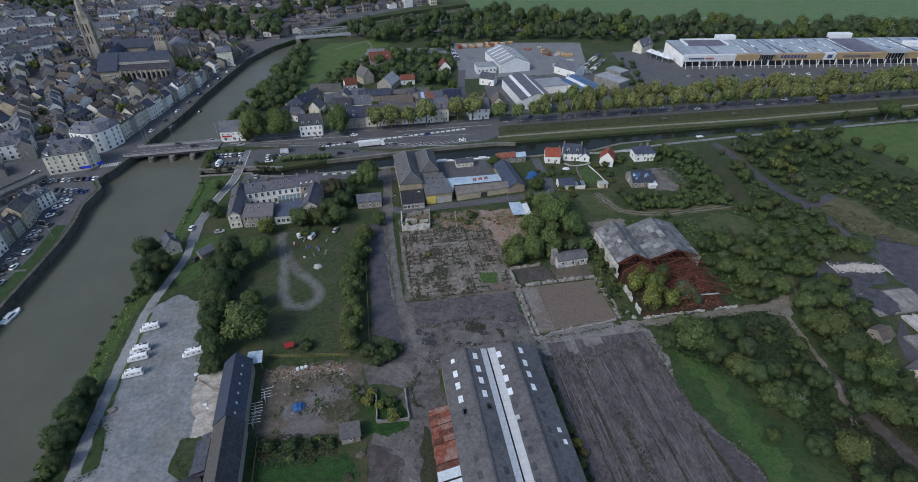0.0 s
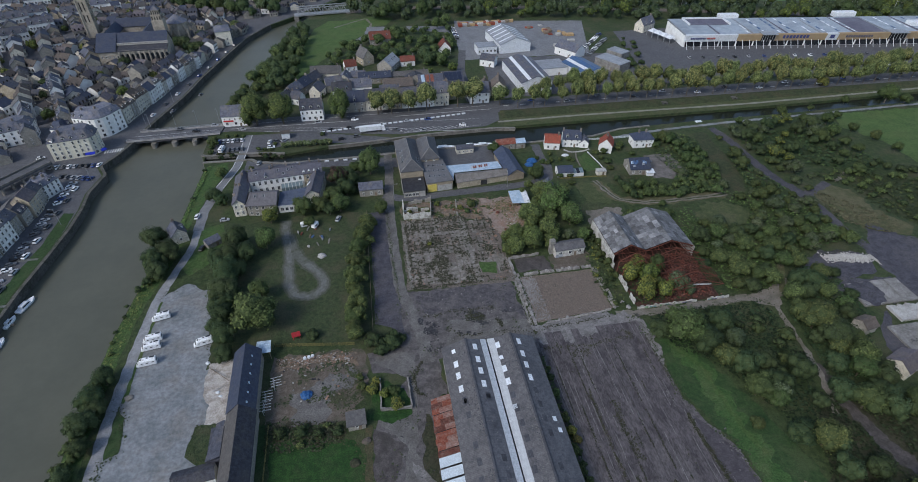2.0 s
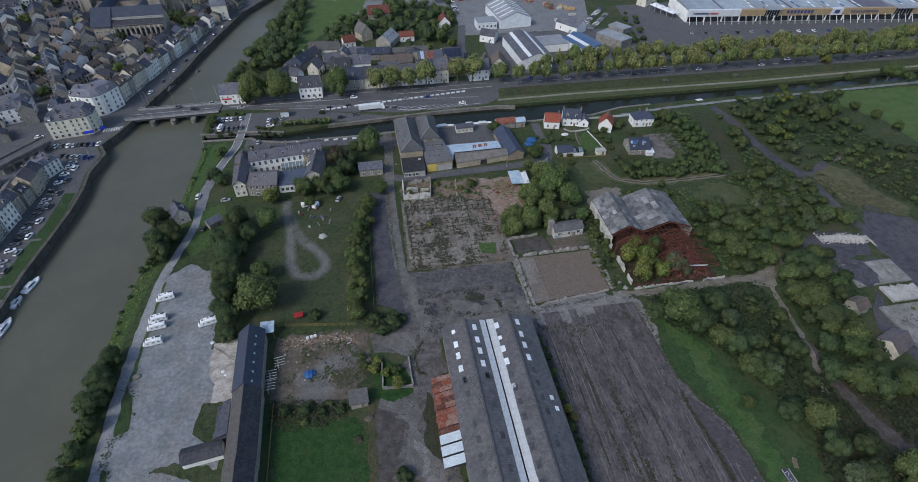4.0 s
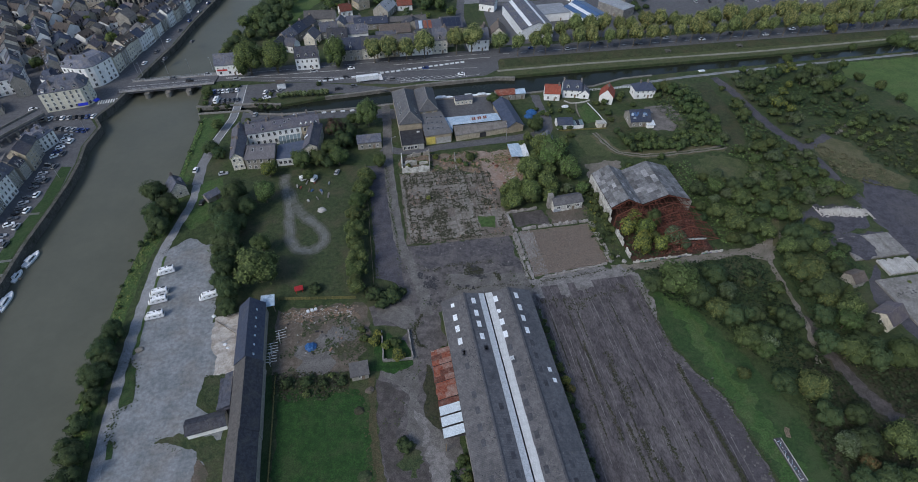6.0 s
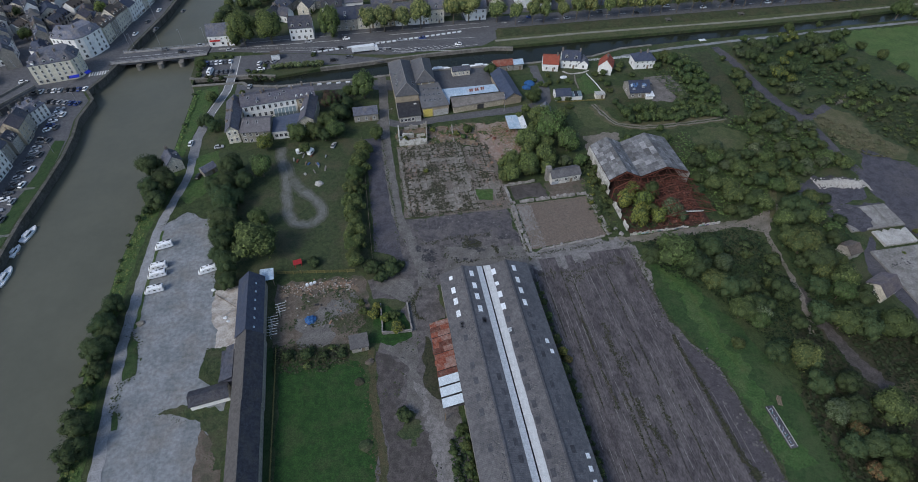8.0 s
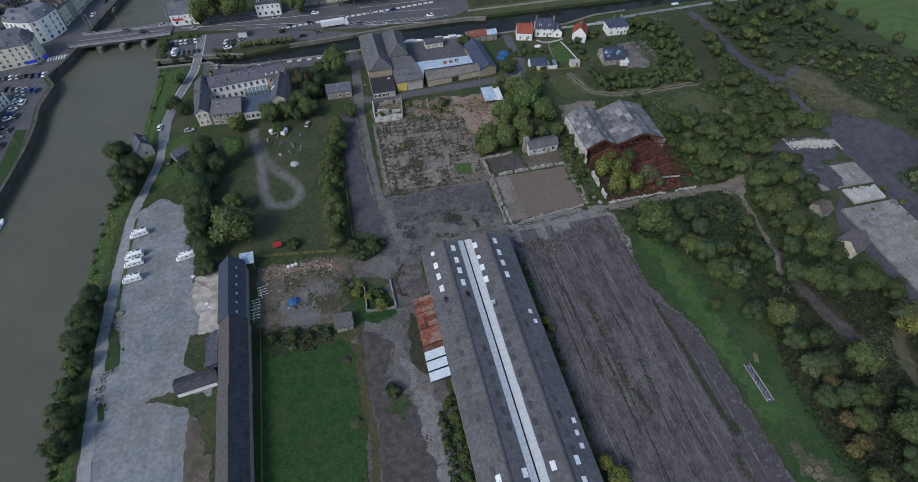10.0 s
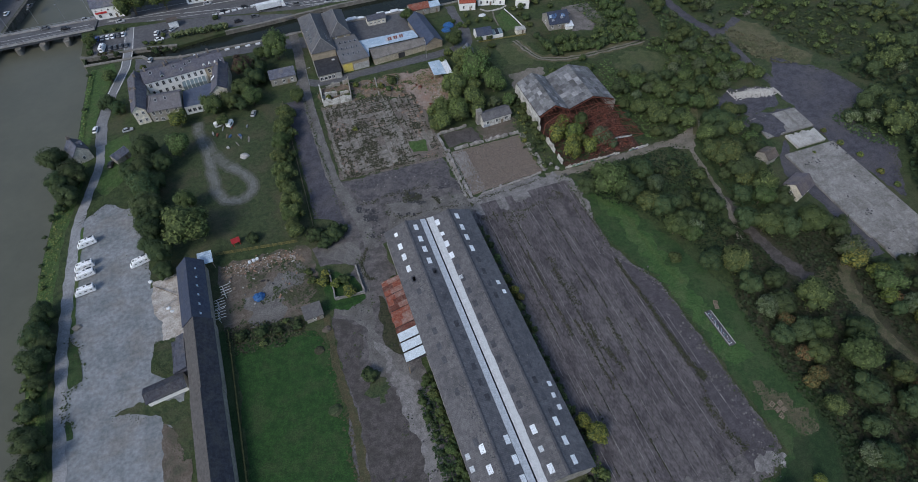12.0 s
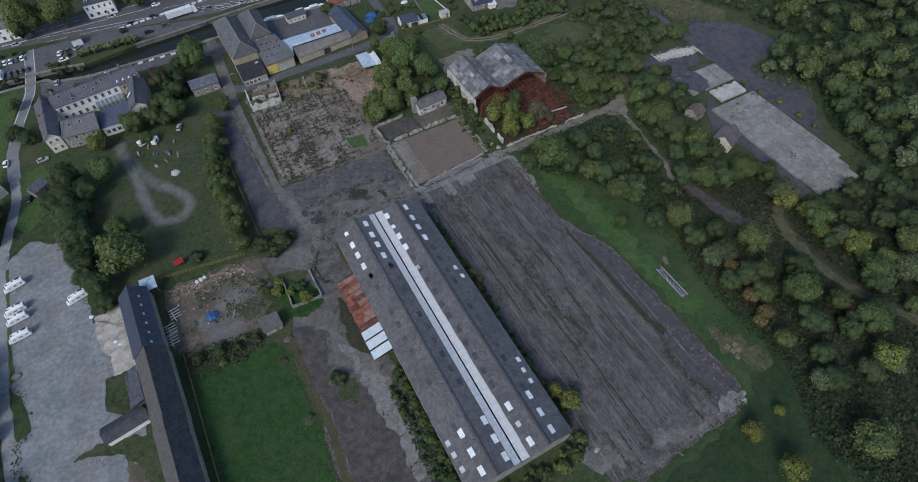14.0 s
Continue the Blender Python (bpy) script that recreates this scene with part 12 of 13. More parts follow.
for (a, b, n) in (((-21.5, 211.6), (40.4, 219.4), 27), ((-30, 187.0), (-1.5, 186.4), 9)):
    for i in range(n):
        p = Vector(a).lerp(Vector(b), i / (n - 1))
        ob = new("barrier_block", BLOCK)
        ob.matrix_basis = pose(p.x, p.y, 0.06, 0, 0, 7)
        tagged(ob, "white barrier block beside the roadway", "barrier", "white barrier blocks")

# caravans, trailers and odd things on the park lawn
for (x, y, rz, L, lab) in ((-25.3, 146, 20, 4.2, "small white caravan on the lawn"), (-22.2, 145.0, 60, 3.6, "white box trailer on the lawn")):
    th = thing("caravan", lab, "caravan")
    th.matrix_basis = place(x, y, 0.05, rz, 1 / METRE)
    bm = bmesh.new()
    box(bm, -L / 2, -1.0, 0.5, L / 2, 1.0, 2.4)
    bmesh.ops.bevel(bm, geom=bm.edges[:], offset=0.15, segments=2, affect="EDGES")
    part("body", bm, PAINTS["white"], th)
    bm = bmesh.new()
    box(bm, -L * 0.3, -1.03, 1.3, L * 0.1, -0.98, 1.9)
    part("window", bm, GLASS, th)
    for s in (-1, 1):
        share("wheel", WHEEL, th, pose(0, s * 0.85, 0.31))
for i in range(13):
    bm = bmesh.new()
    w2, L2, h2 = rr.uniform(0.18, 0.4), rr.uniform(0.5, 1.7), rr.uniform(0.2, 0.5)
    loft(bm, [[(-L2, -w2 * .7, 0), (-L2, w2 * .7, 0), (-L2, w2 * .7, h2), (-L2, -w2 * .7, h2)], [(L2 * .4, -w2, 0), (L2 * .4, w2, 0), (L2 * .4, w2, h2 * .8), (L2 * .4, -w2, h2 * .8)], [(L2, -w2 * .3, 0.1), (L2, w2 * .3, 0.1), (L2, w2 * .3, h2 * .6), (L2, -w2 * .3, h2 * .6)]])
    bmesh.ops.recalc_face_normals(bm, faces=bm.faces)
    ob = part("laid_up_boat", bm, (STEELG, WOOD, PALECONC, STONE, RUST, BLUEMETAL)[i % 6])
    ob.matrix_basis = pose(rr.uniform(-28, -16), rr.uniform(133.5, 145), 0.06, 0, 0, rr.uniform(60, 120))
    tagged(ob, "small laid-up boat or frame lying on grass", "boat", "laid-up boats")
for (x, y, s, m, lab) in ((-19.7, 129.8, 1.2, PALECONC, "pale heap of stones on the lawn"), (-11.6, 98.6, 0.9, PALECONC, "pale heap of stones by the trees"), (-46.4, 92.9, 0.5, WHITEMETAL, "white covered heap on concrete"), (-42.4, 83.6, 0.5, WHITEMETAL, "white bags on the concrete pad"), (-41.6, 82.4, 0.4, WHITEMETAL, "white bags on the concrete pad"), (-8.4, 65.2, 0.9, DIRT, "small earth heap beside the lawn"), (-11.0, 60.6, 1.0, WEEDM, "dark overgrown rubble heap on the lawn"), (-10.5, 46, 1.3, DARKGRASS, "overgrown dark heap on the lawn"), (-62.4, 85.4, 0.9, STONE, "grey stones beside the lane")):
    bm = bmesh.new()
    for v in bmesh.ops.create_icosphere(bm, subdivisions=2, radius=s)["verts"]:
        v.co = Vector((v.co.x * 1.2, v.co.y, max(v.co.z, -0.05) * 0.55)) * (1 + 0.4 * noise.noise(v.co * 2.1 + Vector((x, y, 0))))
    ob = part("stone_mound", bm, m)
    ob.location = (x, y, 0.06)
    tagged(ob, lab, "heap")
fp = thing("fallen_pole", "long weathered pole lying on the concrete pad", "pole", 0, 0)
bm = bmesh.new()
tube(bm, (-45.3, 90.9, 0.2), (-39.9, 85.7, 1.1), 0.10, 0.07, 6)
part("shaft", bm, WOOD, fp)
bm = bmesh.new()
tube(bm, (-43.6, 83.9, 0.15), (-40.0, 85.2, 0.9), 0.06, 0.05, 6)
part("strut", bm, STEELG, fp)
rs = thing("playground_frame", "small red climbing frame on a pale pad", "play frame", -25.2, 97.6, 0.05, 10)
for sx in (-0.8, 0.8):
    for sy in (-0.6, 0.6):
        bm = bmesh.new()
        box(bm, sx - 0.06, sy - 0.06, 0, sx + 0.06, sy + 0.06, 1.3)
        part("leg", bm, PAINTS["red"], rs)
bm = bmesh.new()
slab4(bm, [(-1.1, -0.8, 1.3), (1.1, -0.8, 1.3), (1.1, 0.8, 1.45), (-1.1, 0.8, 1.45)], 0.1)
part("top", bm, PAINTS["red"], rs)
kk = thing("kiosk", "small white kiosk by the avenue", "kiosk", -36.4, 209.4, 0.05, 5)
bm = bmesh.new()
box(bm, -1.6, -1.2, 0, 1.6, 1.2, 2.5)
part("body", bm, WHITEMETAL, kk)
bm = bmesh.new()
box(bm, -1.9, -1.5, 2.5, 1.9, 1.5, 2.7)
part("roof", bm, BROWNTILE, kk)

# ================= pieces: floor slabs, lot strips, rubble =================
rr = random.Random(55)
SLABM = mat("cracked_floor_slab", (0.166, 0.152, 0.134), (0.250, 0.231, 0.206), 0.8, (0.104, 0.096, 0.078), 1.8, 0.7, bump=0.35, bump_size=0.25, rnd=0.13)
STRIPM = mat("lot_concrete_strip", (0.059, 0.052, 0.056), (0.108, 0.097, 0.100), 2.2, (0.138, 0.126, 0.124), 8.0, 0.50, bump=0.35, bump_size=0.3, grain=0.32, stretch=(1.0, 0.45, 1.0))


def slab_variants(n, w, d, m, h, name="slab"):
    out = []
    for k in range(n):
        q = random.Random(k + 3)
        ring = []
        for (sx, sy) in ((-1, -1), (0, -1), (1, -1), (1, 0), (1, 1), (0, 1), (-1, 1), (-1, 0)):
            for _ in range(2):
                ring.append((sx * w / 2 * q.uniform(0.80, 1.03) + (0 if sx else q.uniform(-.3, .3)), sy * d / 2 * q.uniform(0.80, 1.03) + (0 if sy else q.uniform(-.3, .3))))
        ring.sort(key=lambda p: math.atan2(p[1], p[0]))
        bm = bmesh.new()
        hull(bm, [(x, y, 0) for x, y in ring], [(x * 0.98, y * 0.98, h + q.uniform(-.01, .01)) for x, y in ring])
        out.append(mesh_of(name, bm, m))
    return out


plot = tagged(new("floor_plot"), "broken concrete floor slabs of a razed building", "floor", kind="structure")
V = slab_variants(8, 2.0, 2.0, SLABM, 0.10)
V2 = slab_variants(5, 2.0, 3.4, SLABM, 0.11)
x = 7.0
while x < 25.2:
    w = rr.choice((1.5, 1.9, 2.1, 2.5))
    y = 110.8 + rr.uniform(0, 1)
    while y < 143:
        d = rr.choice((1.3, 1.8, 2.2, 2.9))
        if noise.noise(Vector((x * 0.21, y * 0.21, 3))) < 0.34 and rr.random() > 0.04:
            share("slab", V[rr.randrange(8)], plot, place(x + w / 2 + rr.uniform(-.1, .1), y + d / 2, 0.045, rr.uniform(-3, 3) + 180 * rr.randrange(2), w / 2 * 0.98, d / 2 * 0.98, 1))
        y += d
    x += w
for i in range(4):
    for j in range(13):
        x, y = 28.8 + i * 1.9, 117 + j * 1.9
        if rr.random() < 0.3:
            continue
        share("slab", V[rr.randrange(8)], plot, place(x + rr.uniform(-.2, .2), y + rr.uniform(-.2, .2), 0.045, rr.uniform(-8, 8), rr.uniform(0.7, 1.0)))
for j in range(18):
    share("slab", V2[j % 5], plot, place(26.2, 111 + j * 1.75, 0.05, 90 + rr.uniform(-2, 2), 0.62, 0.62, 1))
for j in range(10):
    share("slab", V2[j % 5], plot, place(6.2 - j * 0.12 + 1.2 * (j / 10), 112 + j * 3.2, 0.05, rr.uniform(-3, 3), 0.55, 0.95, 1))
for (x0, y0, x1, y1) in ((24.4, 115.4, 26.2, 142), (32.4, 113.4, 33.4, 124)):
    for k in range(9):
        bm = bmesh.new()
        h = (y1 - y0) / 9
        hull(bm, [(x0 + rr.uniform(-.1, .1), y0 + k * h, 0.05), (x1, y0 + k * h, 0.05), (x1, y0 + k * h + h * 0.97, 0.05), (x0, y0 + k * h + h * 0.97, 0.05)], [(x0 + rr.uniform(-.1, .1), y0 + k * h, 0.19), (x1, y0 + k * h, 0.19), (x1, y0 + k * h + h * 0.97, 0.19), (x0, y0 + k * h + h * 0.97, 0.19)])
        part("kerb_slab", bm, SLABM, plot)
patch("plot_green", [(27.2, 119), (32.6, 118.2), (31.6, 113.4), (27.4, 114.2)], BANKGREEN, 0.17, 0.4, label="small patch of bright grass on the razed floor", category="grass")
spots = []
for _ in range(30000):
    x, y = rr.uniform(6.4, 35.4), rr.uniform(110.2, 143.4)
    k = noise.noise(Vector((x * 0.22, y * 0.22, 7.0))) + 0.7 * noise.noise(Vector((x * 0.75, y * 0.75, 2.0)))
    gx, gy = ((x - 8.0) / 1.98 + 0.5) % 1.0, ((y - 111.6) / 1.94 + 0.5) % 1.0
    edge = min(gx, 1 - gx, gy, 1 - gy)
    if 26.8 < x < 33 and 113 < y < 119.4:
        continue
    if k > (0.16 if x < 24 else 0.26) or (edge < 0.10 and k > -0.2):
        spots.append((x, y, 0.14))
tufts("joint_weeds", "dark weeds and moss over broken floor slabs", spots[::2], 0.14, 0.36, WEEDM, 3)
tufts("joint_moss", "brownish dead weeds between floor slabs", spots[1::2], 0.10, 0.30, BROWNSOIL, 4, 0.05)

lot = tagged(new("floor_lot"), "long worn concrete strips with weedy joints", "floor", kind="structure")
for i in range(12):
    x0, cuts = 36.05 + i * 2.36, [5.4 if i < 9 else 9.6]
    while cuts[-1] < 84:
        cuts.append(min(88.6, cuts[-1] + rr.choice((13.0, 19.0, 26.0))))
    for y0, y1 in zip(cuts, cuts[1:]):
        bm = bmesh.new()
        left = [(x0 + 0.03 + 0.05 * rr.random(), y0 + 0.05 + (y1 - y0 - 0.1) * k / 4) for k in range(5)]
        right = [(x0 + 2.33 - 0.06 * rr.random(), y0 + 0.05 + (y1 - y0 - 0.1) * k / 4) for k in range(5)]
        ring = left[::-1] + right
        h = 0.11 + rr.uniform(0, 0.012)
        hull(bm, [(x, y, 0.055) for x, y in ring], [(x, y, h) for x, y in ring])
        bmesh.ops.triangulate(bm, faces=[f for f in bm.faces if len(f.verts) > 4])
        part("strip", bm, STRIPM, lot)
# weeds in the joints, thick in some, bare in others
spots, moss = [], []
for j in range(14):
    x = 36.0 + j * 2.36
    for _ in range(900):
        y = rr.uniform(6, 86.5)
        lim = 64.6
        k = noise.noise(Vector((j * 3.7, y * 0.06, 5.0))) + 0.5 * noise.noise(Vector((j * 1.7, y * 0.3, 9.0)))
        if x > lim or k < (0.05 if j in (1, 2, 3, 5, 9) else 0.34):
            continue
        spread = 0.05 + 0.35 * max(0.0, k - 0.25)
        (spots if rr.random() < 0.7 else moss).append((x + rr.gauss(0, spread), y, 0.12))
for _ in range(9000):
    x, y = rr.uniform(35, 70), rr.uniform(4, 90)
    k = noise.noise(Vector((x * 0.16, y * 0.07, 21.0))) + 0.55 * noise.noise(Vector((x * 0.6, y * 0.35, 4.0)))
    if k > 0.52 and inside(x, y, [(35, 88.4), (64.8, 89.4), (65, 76), (64.6, 65), (68, 56), (70.6, 50), (71, 38), (71.4, 9), (52, 5), (41, 4), (36.5, 9)]):
        (spots if rr.random() < 0.4 else moss).append((x, y, 0.12))
tufts("joint_weeds", "green and brown weeds in the joints of the lot", spots, 0.07, 0.24, WEEDM, 5)
tufts("joint_moss", "dark moss and dirt in the joints of the lot", moss, 0.06, 0.22, BITUMEN, 6, 0.03)
spots = []
for _ in range(16000):
    x, y = rr.uniform(-9, 36), rr.uniform(12, 111)
    k = noise.noise(Vector((x * 0.2, y * 0.2, 31.0))) + 0.6 * noise.noise(Vector((x * 0.7, y * 0.7, 14.0)))
    if k > 0.38 and inside(x, y, [(2.8, 112), (34, 108.4), (36.2, 90), (34.8, 84.6), (10.4, 84.6), (10.2, 12), (-9, 12), (-9.4, 38), (-6.8, 47), (-6.4, 68), (-2, 74), (2.2, 82), (0, 91)]):
        spots.append((x, y, 0.085))
tufts("yard_weeds", "scattered low weeds on the old yard", spots[::2], 0.10, 0.32, DARKGRASS, 7)
tufts("yard_moss", "dark moss stains on the old yard", spots[1::2], 0.10, 0.30, BITUMEN, 8, 0.02)
spots = []
for _ in range(9000):
    x, y = rr.uniform(-66, -38), rr.uniform(10, 122)
    k = noise.noise(Vector((x * 0.25, y * 0.12, 41.0))) + 0.6 * noise.noise(Vector((x * 0.8, y * 0.5, 24.0)))
    if k > 0.74 and not (-53 > x > -61.5):
        spots.append((x, y, 0.085))
tufts("gravel_weeds", "low weeds at the edges of the gravel ground", spots, 0.06, 0.18, DARKGRASS, 9)
spots = []
for _ in range(5000):
    x, y = rr.uniform(36, 66), rr.uniform(84, 92.5)
    k = noise.noise(Vector((x * 0.25, y * 0.4, 51.0))) + 0.6 * noise.noise(Vector((x * 0.9, y * 0.9, 34.0)))
    if k > 0.4:
        spots.append((x, y, 0.085))
tufts("crossing_weeds", "dark weeds and dirt on the pale crossing", spots, 0.10, 0.30, BITUMEN, 10, 0.03)
spots = []
for _ in range(5200):
    x, y = rr.uniform(-31, -7), rr.uniform(69, 92.5)
    k = noise.noise(Vector((x * 0.2, y * 0.2, 71.0))) + 0.5 * noise.noise(Vector((x * 0.7, y * 0.7, 74.0)))
    if k > 0.36 and inside(x, y, [(-30.8, 91.6), (-8.6, 91), (-7.6, 84), (-9, 74), (-12, 71), (-31, 74)]):
        spots.append((x, y, 0.07))
tufts("yard_grass", "ragged grass over the builders yard", spots, 0.14, 0.42, DARKGRASS, 14)
# thin worn pale lines along the lot
bm = bmesh.new()
for i in range(120):
    x = 36.2 + rr.randrange(28) * 1.18 + rr.uniform(-.1, .1)
    y0, L = rr.uniform(6, 80), rr.uniform(2, 14)
    if x > (64 if y0 + L > 60 else 68):
        continue
    n = max(2, int(L / 0.6))
    vs = []
    for k in range(n):
        y = y0 + L * k / (n - 1)
        w = 0.03 + 0.05 * rr.random()
        xx = x + 0.12 * noise.noise(Vector((x, y * 0.3, 2.0)))
        vs.append((bm.verts.new((xx - w, y, 0.132)), bm.verts.new((xx + w, y, 0.132))))
    for (a, b), (c, d) in zip(vs, vs[1:]):
        bm.faces.new((a, b, d, c))
tagged(new("worn_line", mesh_of("worn_line", bm, PALEYARD)), "thin worn pale lines along the lot", "ground marking", kind="stuff")
spots = []
for _ in range(3500):
    x, y = rr.uniform(36, 72), rr.uniform(3.4, 90)
    k = noise.noise(Vector((x * 0.18, y * 0.18, 61.0))) + 0.6 * noise.noise(Vector((x * 0.7, y * 0.7, 64.0)))
    lim = 64.6 if y > 62 else 70.5
    near = (x > lim - 3.5 and x < lim and k > 0.05) or (y < 10 and k > -0.1 and x < 68)
    if near:
        spots.append((x, y, 0.10))
tufts("lot_dust", "pale dusty worn edge of the lot", spots, 0.12, 0.45, WORNC, 13, 0.02)
patch("lot_corner", [(66.6, 8.6), (69.4, 8.4), (71.4, 7.0), (70.4, 5.6), (66.8, 4.8), (62.8, 6.0), (64.6, 7.2)], PALEYARD, 0.12, 0.8, 0.5, label="pale broken concrete corner of the lot", category="lot")
patch("lot_south", [(47.6, 7.2), (48.8, 9.4), (52, 8.8), (55.4, 7.2), (60, 6.2), (59, 4.4), (52, 5.4)], WORNC, 0.123, 0.9, 0.5, label="pale worn concrete end of the lot", category="lot")
patch("lot_south_west", [(34.6, 14.4), (37.8, 12.2), (40.4, 10.6), (42, 8), (38.6, 7.8), (34.4, 10.2), (32.8, 12.0)], WORNC, 0.126, 1.5, 0.6, label="pale worn concrete at the warehouse corner", category="yard")
for (x, y) in ((71.0, 6.6), (69.8, 5.6), (37.0, 12.4)):
    bm = bmesh.new()
    ring = [(math.cos(a) * 0.7 * rr.uniform(.5, 1.2), math.sin(a) * 0.5 * rr.uniform(.5, 1.2)) for a in [k * 0.9 for k in range(7)]]
    hull(bm, [(u, v, 0) for u, v in ring], [(u, v, 0.09) for u, v in ring])
    ob = part("broken_slab", bm, CONCRETE)
    ob.matrix_basis = pose(x, y, 0.06)
    tagged(ob, "broken pale concrete slab at the lot edge", "slab", "broken slabs")

# rubble pile of pale blocks
bm = bmesh.new()
for i in range(1400):
    u, v = rr.gauss(0, 1.0), rr.gauss(0, 1.15)
    x, y = 139.6 + max(-1.9, min(1.9, u)) * 4.0, 102.3 - u * 0.7 + v * 0.75
    s = rr.uniform(0.08, 0.30)
    z = max(0, 0.9 - 0.25 * (u * u + v * v))
    n0 = len(bm.verts)
    box(bm, -s, -s * 0.7, -s * 0.5, s, s * 0.7, s * 0.5)
    m = Matrix.Translation((x, y, 0.1 + z)) @ Euler((rr.uniform(0, 3), rr.uniform(0, 3), rr.uniform(0, 3))).to_matrix().to_4x4()
    bm.verts.ensure_lookup_table()
    for q in bm.verts[n0:]:
        q.co = m @ q.co
tagged(new("rubble_pile", mesh_of("rubble_pile", bm, PALECONC)), "pale heap of broken concrete blocks", "rubble", kind="stuff")
bm = bmesh.new()
for i in range(1500):
    zone = rr.random()
    if zone < 0.4:
        x, y = rr.uniform(37.6, 42), rr.uniform(93, 110)
    elif zone < 0.6:
        x, y = rr.uniform(35.4, 37), rr.uniform(92, 120)
    elif zone < 0.94:
        x, y = rr.uniform(6, 34), rr.uniform(141, 152)
    else:
        x, y = rr.uniform(8, 34), rr.uniform(86, 108)
    s = rr.uniform(0.05, 0.16)
    n0 = len(bm.verts)
    box(bm, -s, -s * 0.7, -s * 0.5, s, s * 0.7, s * 0.5)
    m = Matrix.Translation((x, y, 0.12)) @ Euler((rr.uniform(0, 3), rr.uniform(0, 3), rr.uniform(0, 3))).to_matrix().to_4x4()
    bm.verts.ensure_lookup_table()
    for q in bm.verts[n0:]:
        q.co = m @ q.co
tagged(new("scattered_stones", mesh_of("scattered_stones", bm, CONCRETE)), "scattered pale stones and rubble on the site", "rubble", kind="stuff")

spots = [(rr.uniform(37.4, 42) - 0.0, rr.uniform(93, 110.4), 0.13) for _ in range(520)]
tufts("pit_rubble", "pale stony rubble margin of the fill", spots, 0.06, 0.26, CONCRETE, 15, 0.12)
spots = []
for _ in range(9000):
    x, y = rr.uniform(4, 36), rr.uniform(84.5, 100)
    k = noise.noise(Vector((x * 0.16, y * 0.3, 91.0))) + 0.5 * noise.noise(Vector((x * 0.8, y * 0.8, 94.0)))
    if k > 0.36:
        spots.append((x, y, 0.08))
tufts("apron_weeds", "dark moss patches on the worn yard", spots, 0.12, 0.36, BITUMEN, 16, 0.02)
for i, (line, sp, per) in enumerate((([(7.8, 100), (11.4, 99.4), (15.9, 100.2), (21, 100.1), (27.7, 100.3)], 0.35, 7), ([(20.6, 99.4), (22.4, 96.4), (24.6, 97.2)], 0.8, 40), ([(27.2, 96), (28.8, 92.6)], 0.35, 22), ([(14.4, 97.5), (14.3, 93), (18.6, 90.8), (24.5, 91.2), (30.8, 90.7), (39, 89.4)], 0.4, 6),
                                     ([(43.6, 80.6), (46.2, 80.4), (48, 81.6)], 0.8, 26), ([(58.9, 86.3), (60.4, 84.4), (60.7, 83)], 0.3, 20), ([(38.8, 90.6), (48, 90.4), (58, 91.8)], 0.3, 9), ([(6.1, 84.6), (3.2, 80), (3.6, 76), (5.9, 74.5)], 0.3, 18), ([(37, 83.6), (49, 82.6), (60, 84)], 0.35, 9))):
    fringe("yard_weed_line", "dark weeds along a crack of the yard", line, WEEDM, sp, per, 0.10, 0.30, 0.085, 110 + i)
# crushed lumps over the fill and brick rubble on the demolition ground
spots = [(rr.uniform(38.6, 59.6), rr.uniform(93.6, 110.2), 0.10) for _ in range(5200)]
tufts("fill_lumps", "crushed brown brick and concrete lumps", spots[:3600], 0.08, 0.26, PITFILL, 21, 0.10)
tufts("fill_lumps_dark", "dark crushed lumps in the fill", spots[3600:4700], 0.08, 0.24, DIRT, 22, 0.08)
tufts("fill_lumps_pale", "pale stones in the crushed fill", spots[4700:], 0.06, 0.16, CONCRETE, 23, 0.08)
spots = [(43.6 + rr.gauss(0, 1.5), 137 + rr.gauss(0, 2.6), 0.10) for _ in range(1500)]
spots += [(41.6 + rr.gauss(0, 2.2), 145.6 + rr.gauss(0, 2.4), 0.10) for _ in range(500)]
tufts("brick_rubble", "red brick rubble on bare earth", spots[:800] + spots[1500:], 0.10, 0.36, REDDIRT, 24, 0.14)
tufts("pale_rubble", "pale plaster rubble among the bricks", spots[800:1150], 0.10, 0.34, PADM, 25, 0.14)
tufts("rubble_weeds", "weeds among the brick rubble", spots[1150:], 0.15, 0.5, LEAF, 26, 0.10)
spots = []
for _ in range(2600):
    x, y = rr.uniform(6.6, 37), rr.uniform(143, 153)
    if noise.noise(Vector((x * 0.3, y * 0.4, 51.0))) > 0.05:
        spots.append((x, y, 0.10))
tufts("north_weeds", "overgrown weeds on demolition ground", spots[::2], 0.2, 0.7, LEAF, 27, 0.12)
tufts("north_rubble", "brown and pale rubble on demolition ground", spots[1::2], 0.10, 0.34, REDDIRT, 28, 0.12)
spots = []
for _ in range(4200):
    x, y = rr.uniform(6.6, 36), rr.uniform(110.6, 143)
    if noise.noise(Vector((x * 0.17, y * 0.17, 61.0))) > 0.18:
        spots.append((x, y, 0.14))
tufts("slab_rubble", "orange-brown brick crumbs on broken slabs", spots, 0.08, 0.24, REDDIRT, 29, 0.05)
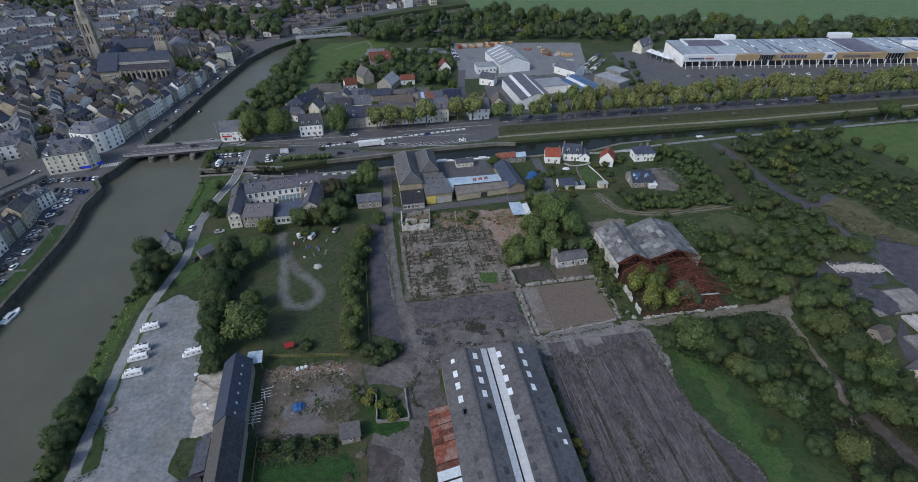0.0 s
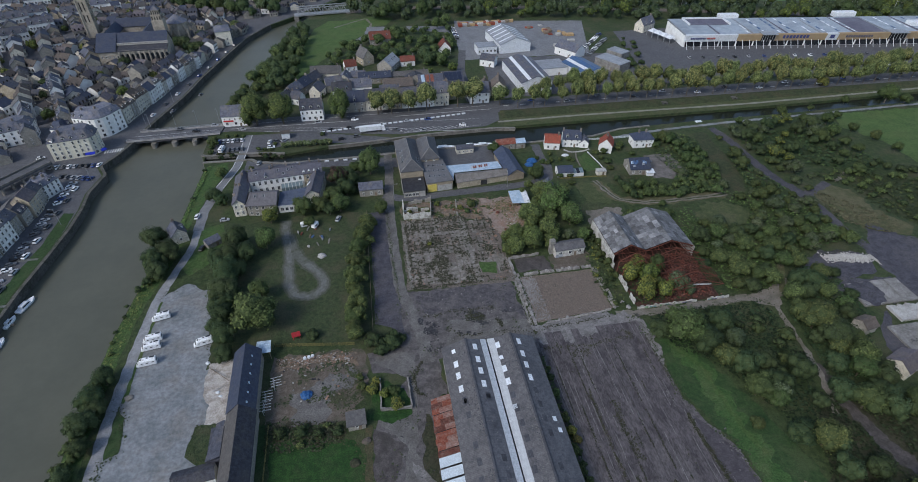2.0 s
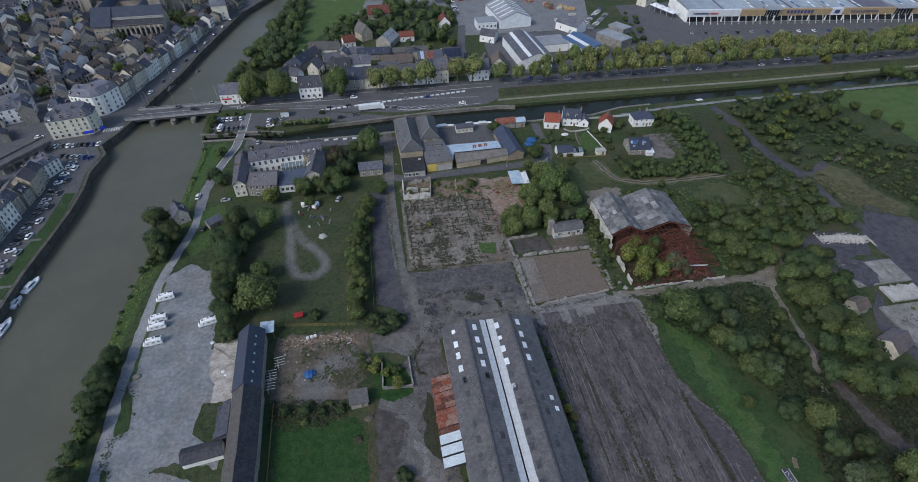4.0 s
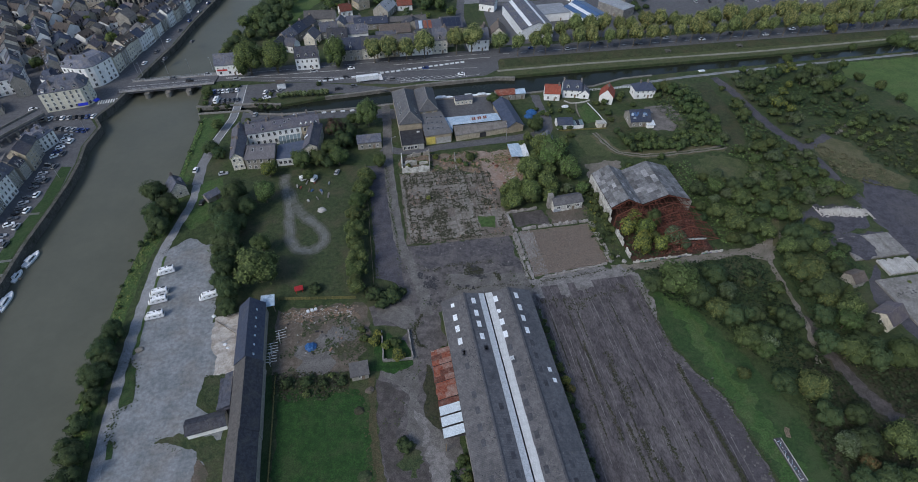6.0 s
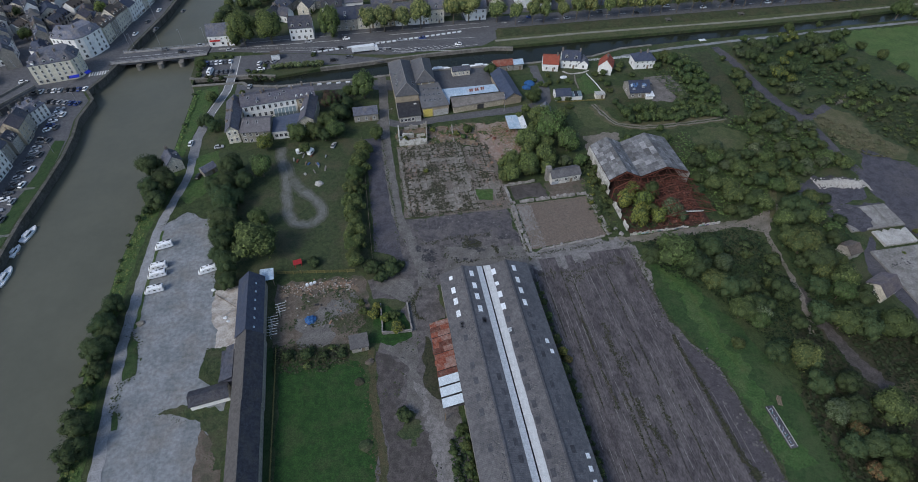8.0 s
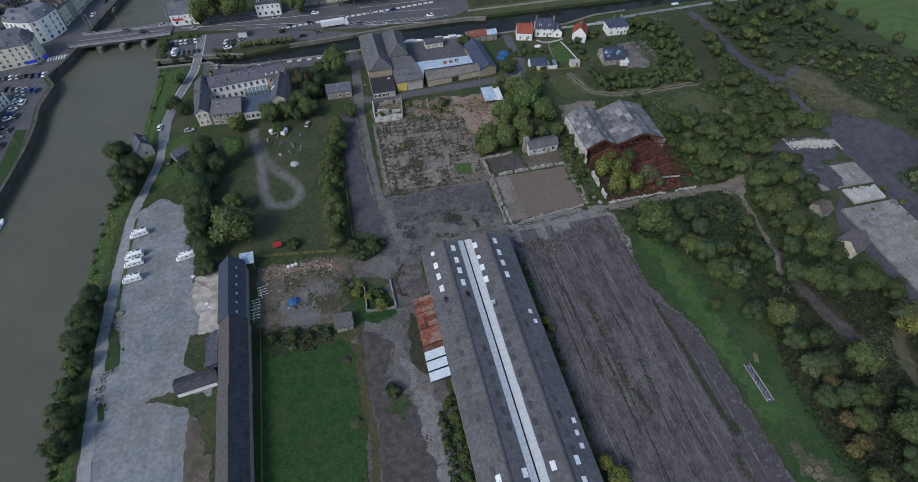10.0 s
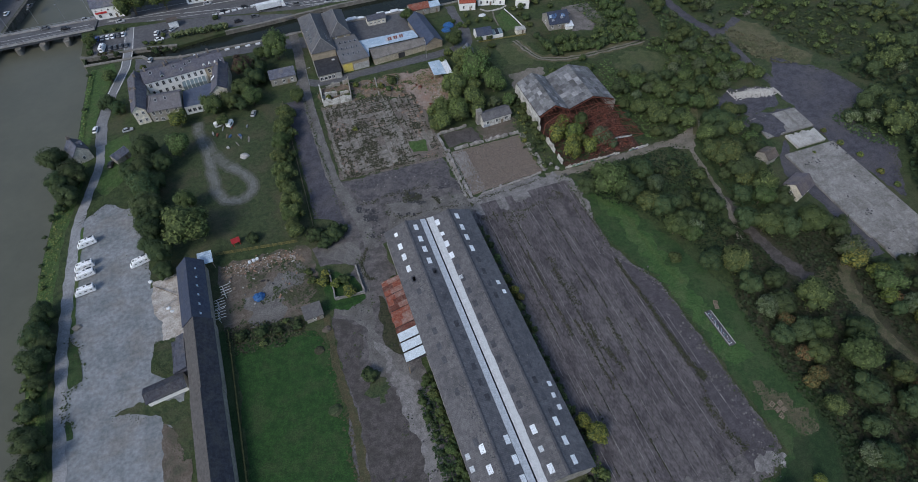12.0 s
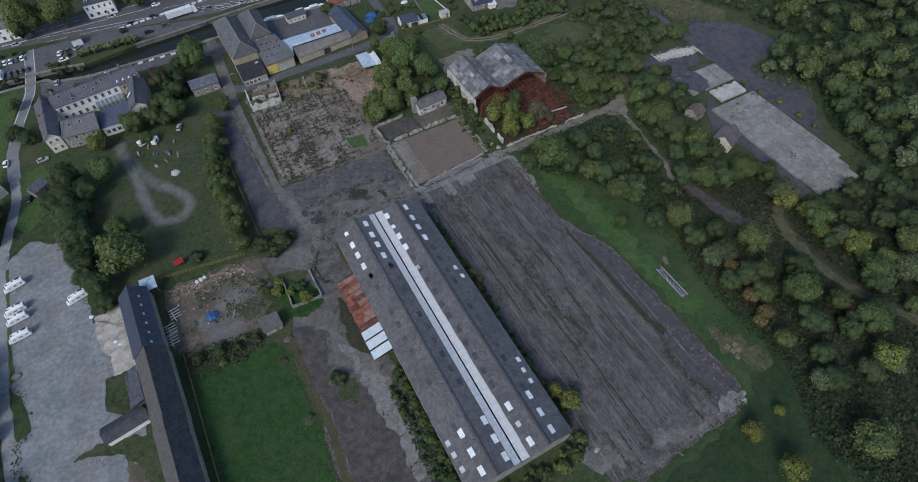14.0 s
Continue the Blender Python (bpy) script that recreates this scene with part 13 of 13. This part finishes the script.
spots = [(rr.uniform(-30, -9.6), rr.uniform(76, 91.4), 0.10) for _ in range(1500)]
spots2 = [(x, y, 0.09) for x, y in ((rr.gauss(-11.5, 2.2), rr.gauss(78, 3.6)) for _ in range(420)) if inside(x, y, [(-18, 72), (-8.4, 72), (-7.6, 86), (-14, 86)])]
tufts("yard_herbs_east", "green weeds at the edge of the builders yard", spots2, 0.10, 0.34, DARKGRASS, 34, 0.14)
tufts("yard_herbs", "low green herbs in the builders yard", [p for p in spots if noise.noise(Vector((p[0] * 0.25, p[1] * 0.25, 71.0))) > 0.22], 0.12, 0.34, DARKGRASS, 31, 0.10)
spots = [(rr.uniform(-29, -11), 89.4 + rr.gauss(0, 0.9), 0.12) for _ in range(420)]
tufts("yard_bricks", "orange brick rubble along the yard fence", spots[:110], 0.10, 0.34, REDDIRT, 32, 0.2)
tufts("yard_stones", "pale stones along the yard fence", spots[320:], 0.08, 0.30, PADM, 33, 0.2)
for i, (line, sp, per) in enumerate((([(63.8, 60), (63.9, 53), (64.6, 40), (64.9, 31), (65.9, 26)], 0.30, 26), ([(65.4, 27.4), (66.4, 25.6)], 0.55, 90), ([(63, 22), (63.6, 14), (64.2, 10)], 0.5, 20),
                                     ([(48.3, 66), (48.3, 59), (48.8, 51)], 0.45, 14), ([(48.5, 46), (48.7, 40), (50.9, 33)], 0.28, 18), ([(46.2, 48), (46.4, 40), (46.6, 30)], 0.22, 12), ([(53.4, 46), (53.4, 36)], 0.25, 12), ([(43.8, 70), (43.7, 56), (43.8, 44)], 0.2, 10))):
    fringe("lot_weed_line", "dark weeds along a joint of the lot", line, WEEDM, sp, per, 0.10, 0.30, 0.125, 140 + i)
# road markings
for i in range(40):
    patch("lane_dash", [(60 + i * 8, 224.9), (63 + i * 8, 224.9), (63 + i * 8, 225.1), (60 + i * 8, 225.1)], MARK, 0.06, 0, label="white lane dash on the avenue", category="road marking")
for i in range(8):
    patch("crossing_bar", [(-106.5 + i * 0.9, 207.5 + i * 0.12), (-106 + i * 0.9, 207.5 + i * 0.12), (-106.2 + i * 0.9, 210.3 + i * 0.12), (-106.7 + i * 0.9, 210.3 + i * 0.12)], MARK, 0.04, 0, label="white zebra crossing bar", category="road marking")
for (a, b) in (((-33, 217.6), (10, 211)), ((-60, 221), (-10, 220.6)), ((10, 222), (54, 222.6)), ((10, 207.6), (44, 203))):
    patch("lane_line", ("band", [a, b], 0.22), MARK, 0.06, 0, label="white lane line on the avenue", category="road marking")

for (a, b) in (((-46, 216.4), (-12, 213.2)), ((-12, 213.2), (14, 209.4)), ((-6, 217.6), (46, 213.8)), ((-60, 224.6), (52, 226.4)), ((12, 205.8), (46, 207.6)), ((-60, 221.8), (-34, 217.8))):
    patch("lane_line", ("band", [a, b], 0.13), MARK, 0.062, 0, label="thin white lane line on the avenue", category="road marking")
for i in range(14):
    patch("hatch_bar", ("band", [(4 + i * 2.6, 210.4 - i * 0.12), (6.4 + i * 2.6, 208.2 - i * 0.12)], 0.2), MARK, 0.064, 0, label="white hatched bar on the avenue", category="road marking")
plant(SHRUB, [(-65.2, 212, 2.4), (-65.6, 208.4, 2.6), (-65.4, 204.6, 2.4), (-64.6, 200.4, 2.6), (-60.6, 213.6, 2.0), (-57, 213.8, 2.0), (-53.6, 212.6, 2.0), (-46.4, 200.6, 2.2), (-44, 199.8, 2.2), (-41.6, 199.4, 2.0), (-40.2, 203.6, 2.2)])
REDSH = TreeKind("red_shrub", "low dark red shrub in a planted bed", LEAFR, 1.2, 1.2, 0.05, 380, 0.12, 2, category="shrub")
plant(REDSH, [(-61.6, 198.9, 1.8), (-59.8, 198.8, 1.9), (-57.6, 198.8, 1.8), (-45.4, 196.6, 1.8), (-43.4, 196.2, 1.8), (-41.4, 196.0, 1.6)])

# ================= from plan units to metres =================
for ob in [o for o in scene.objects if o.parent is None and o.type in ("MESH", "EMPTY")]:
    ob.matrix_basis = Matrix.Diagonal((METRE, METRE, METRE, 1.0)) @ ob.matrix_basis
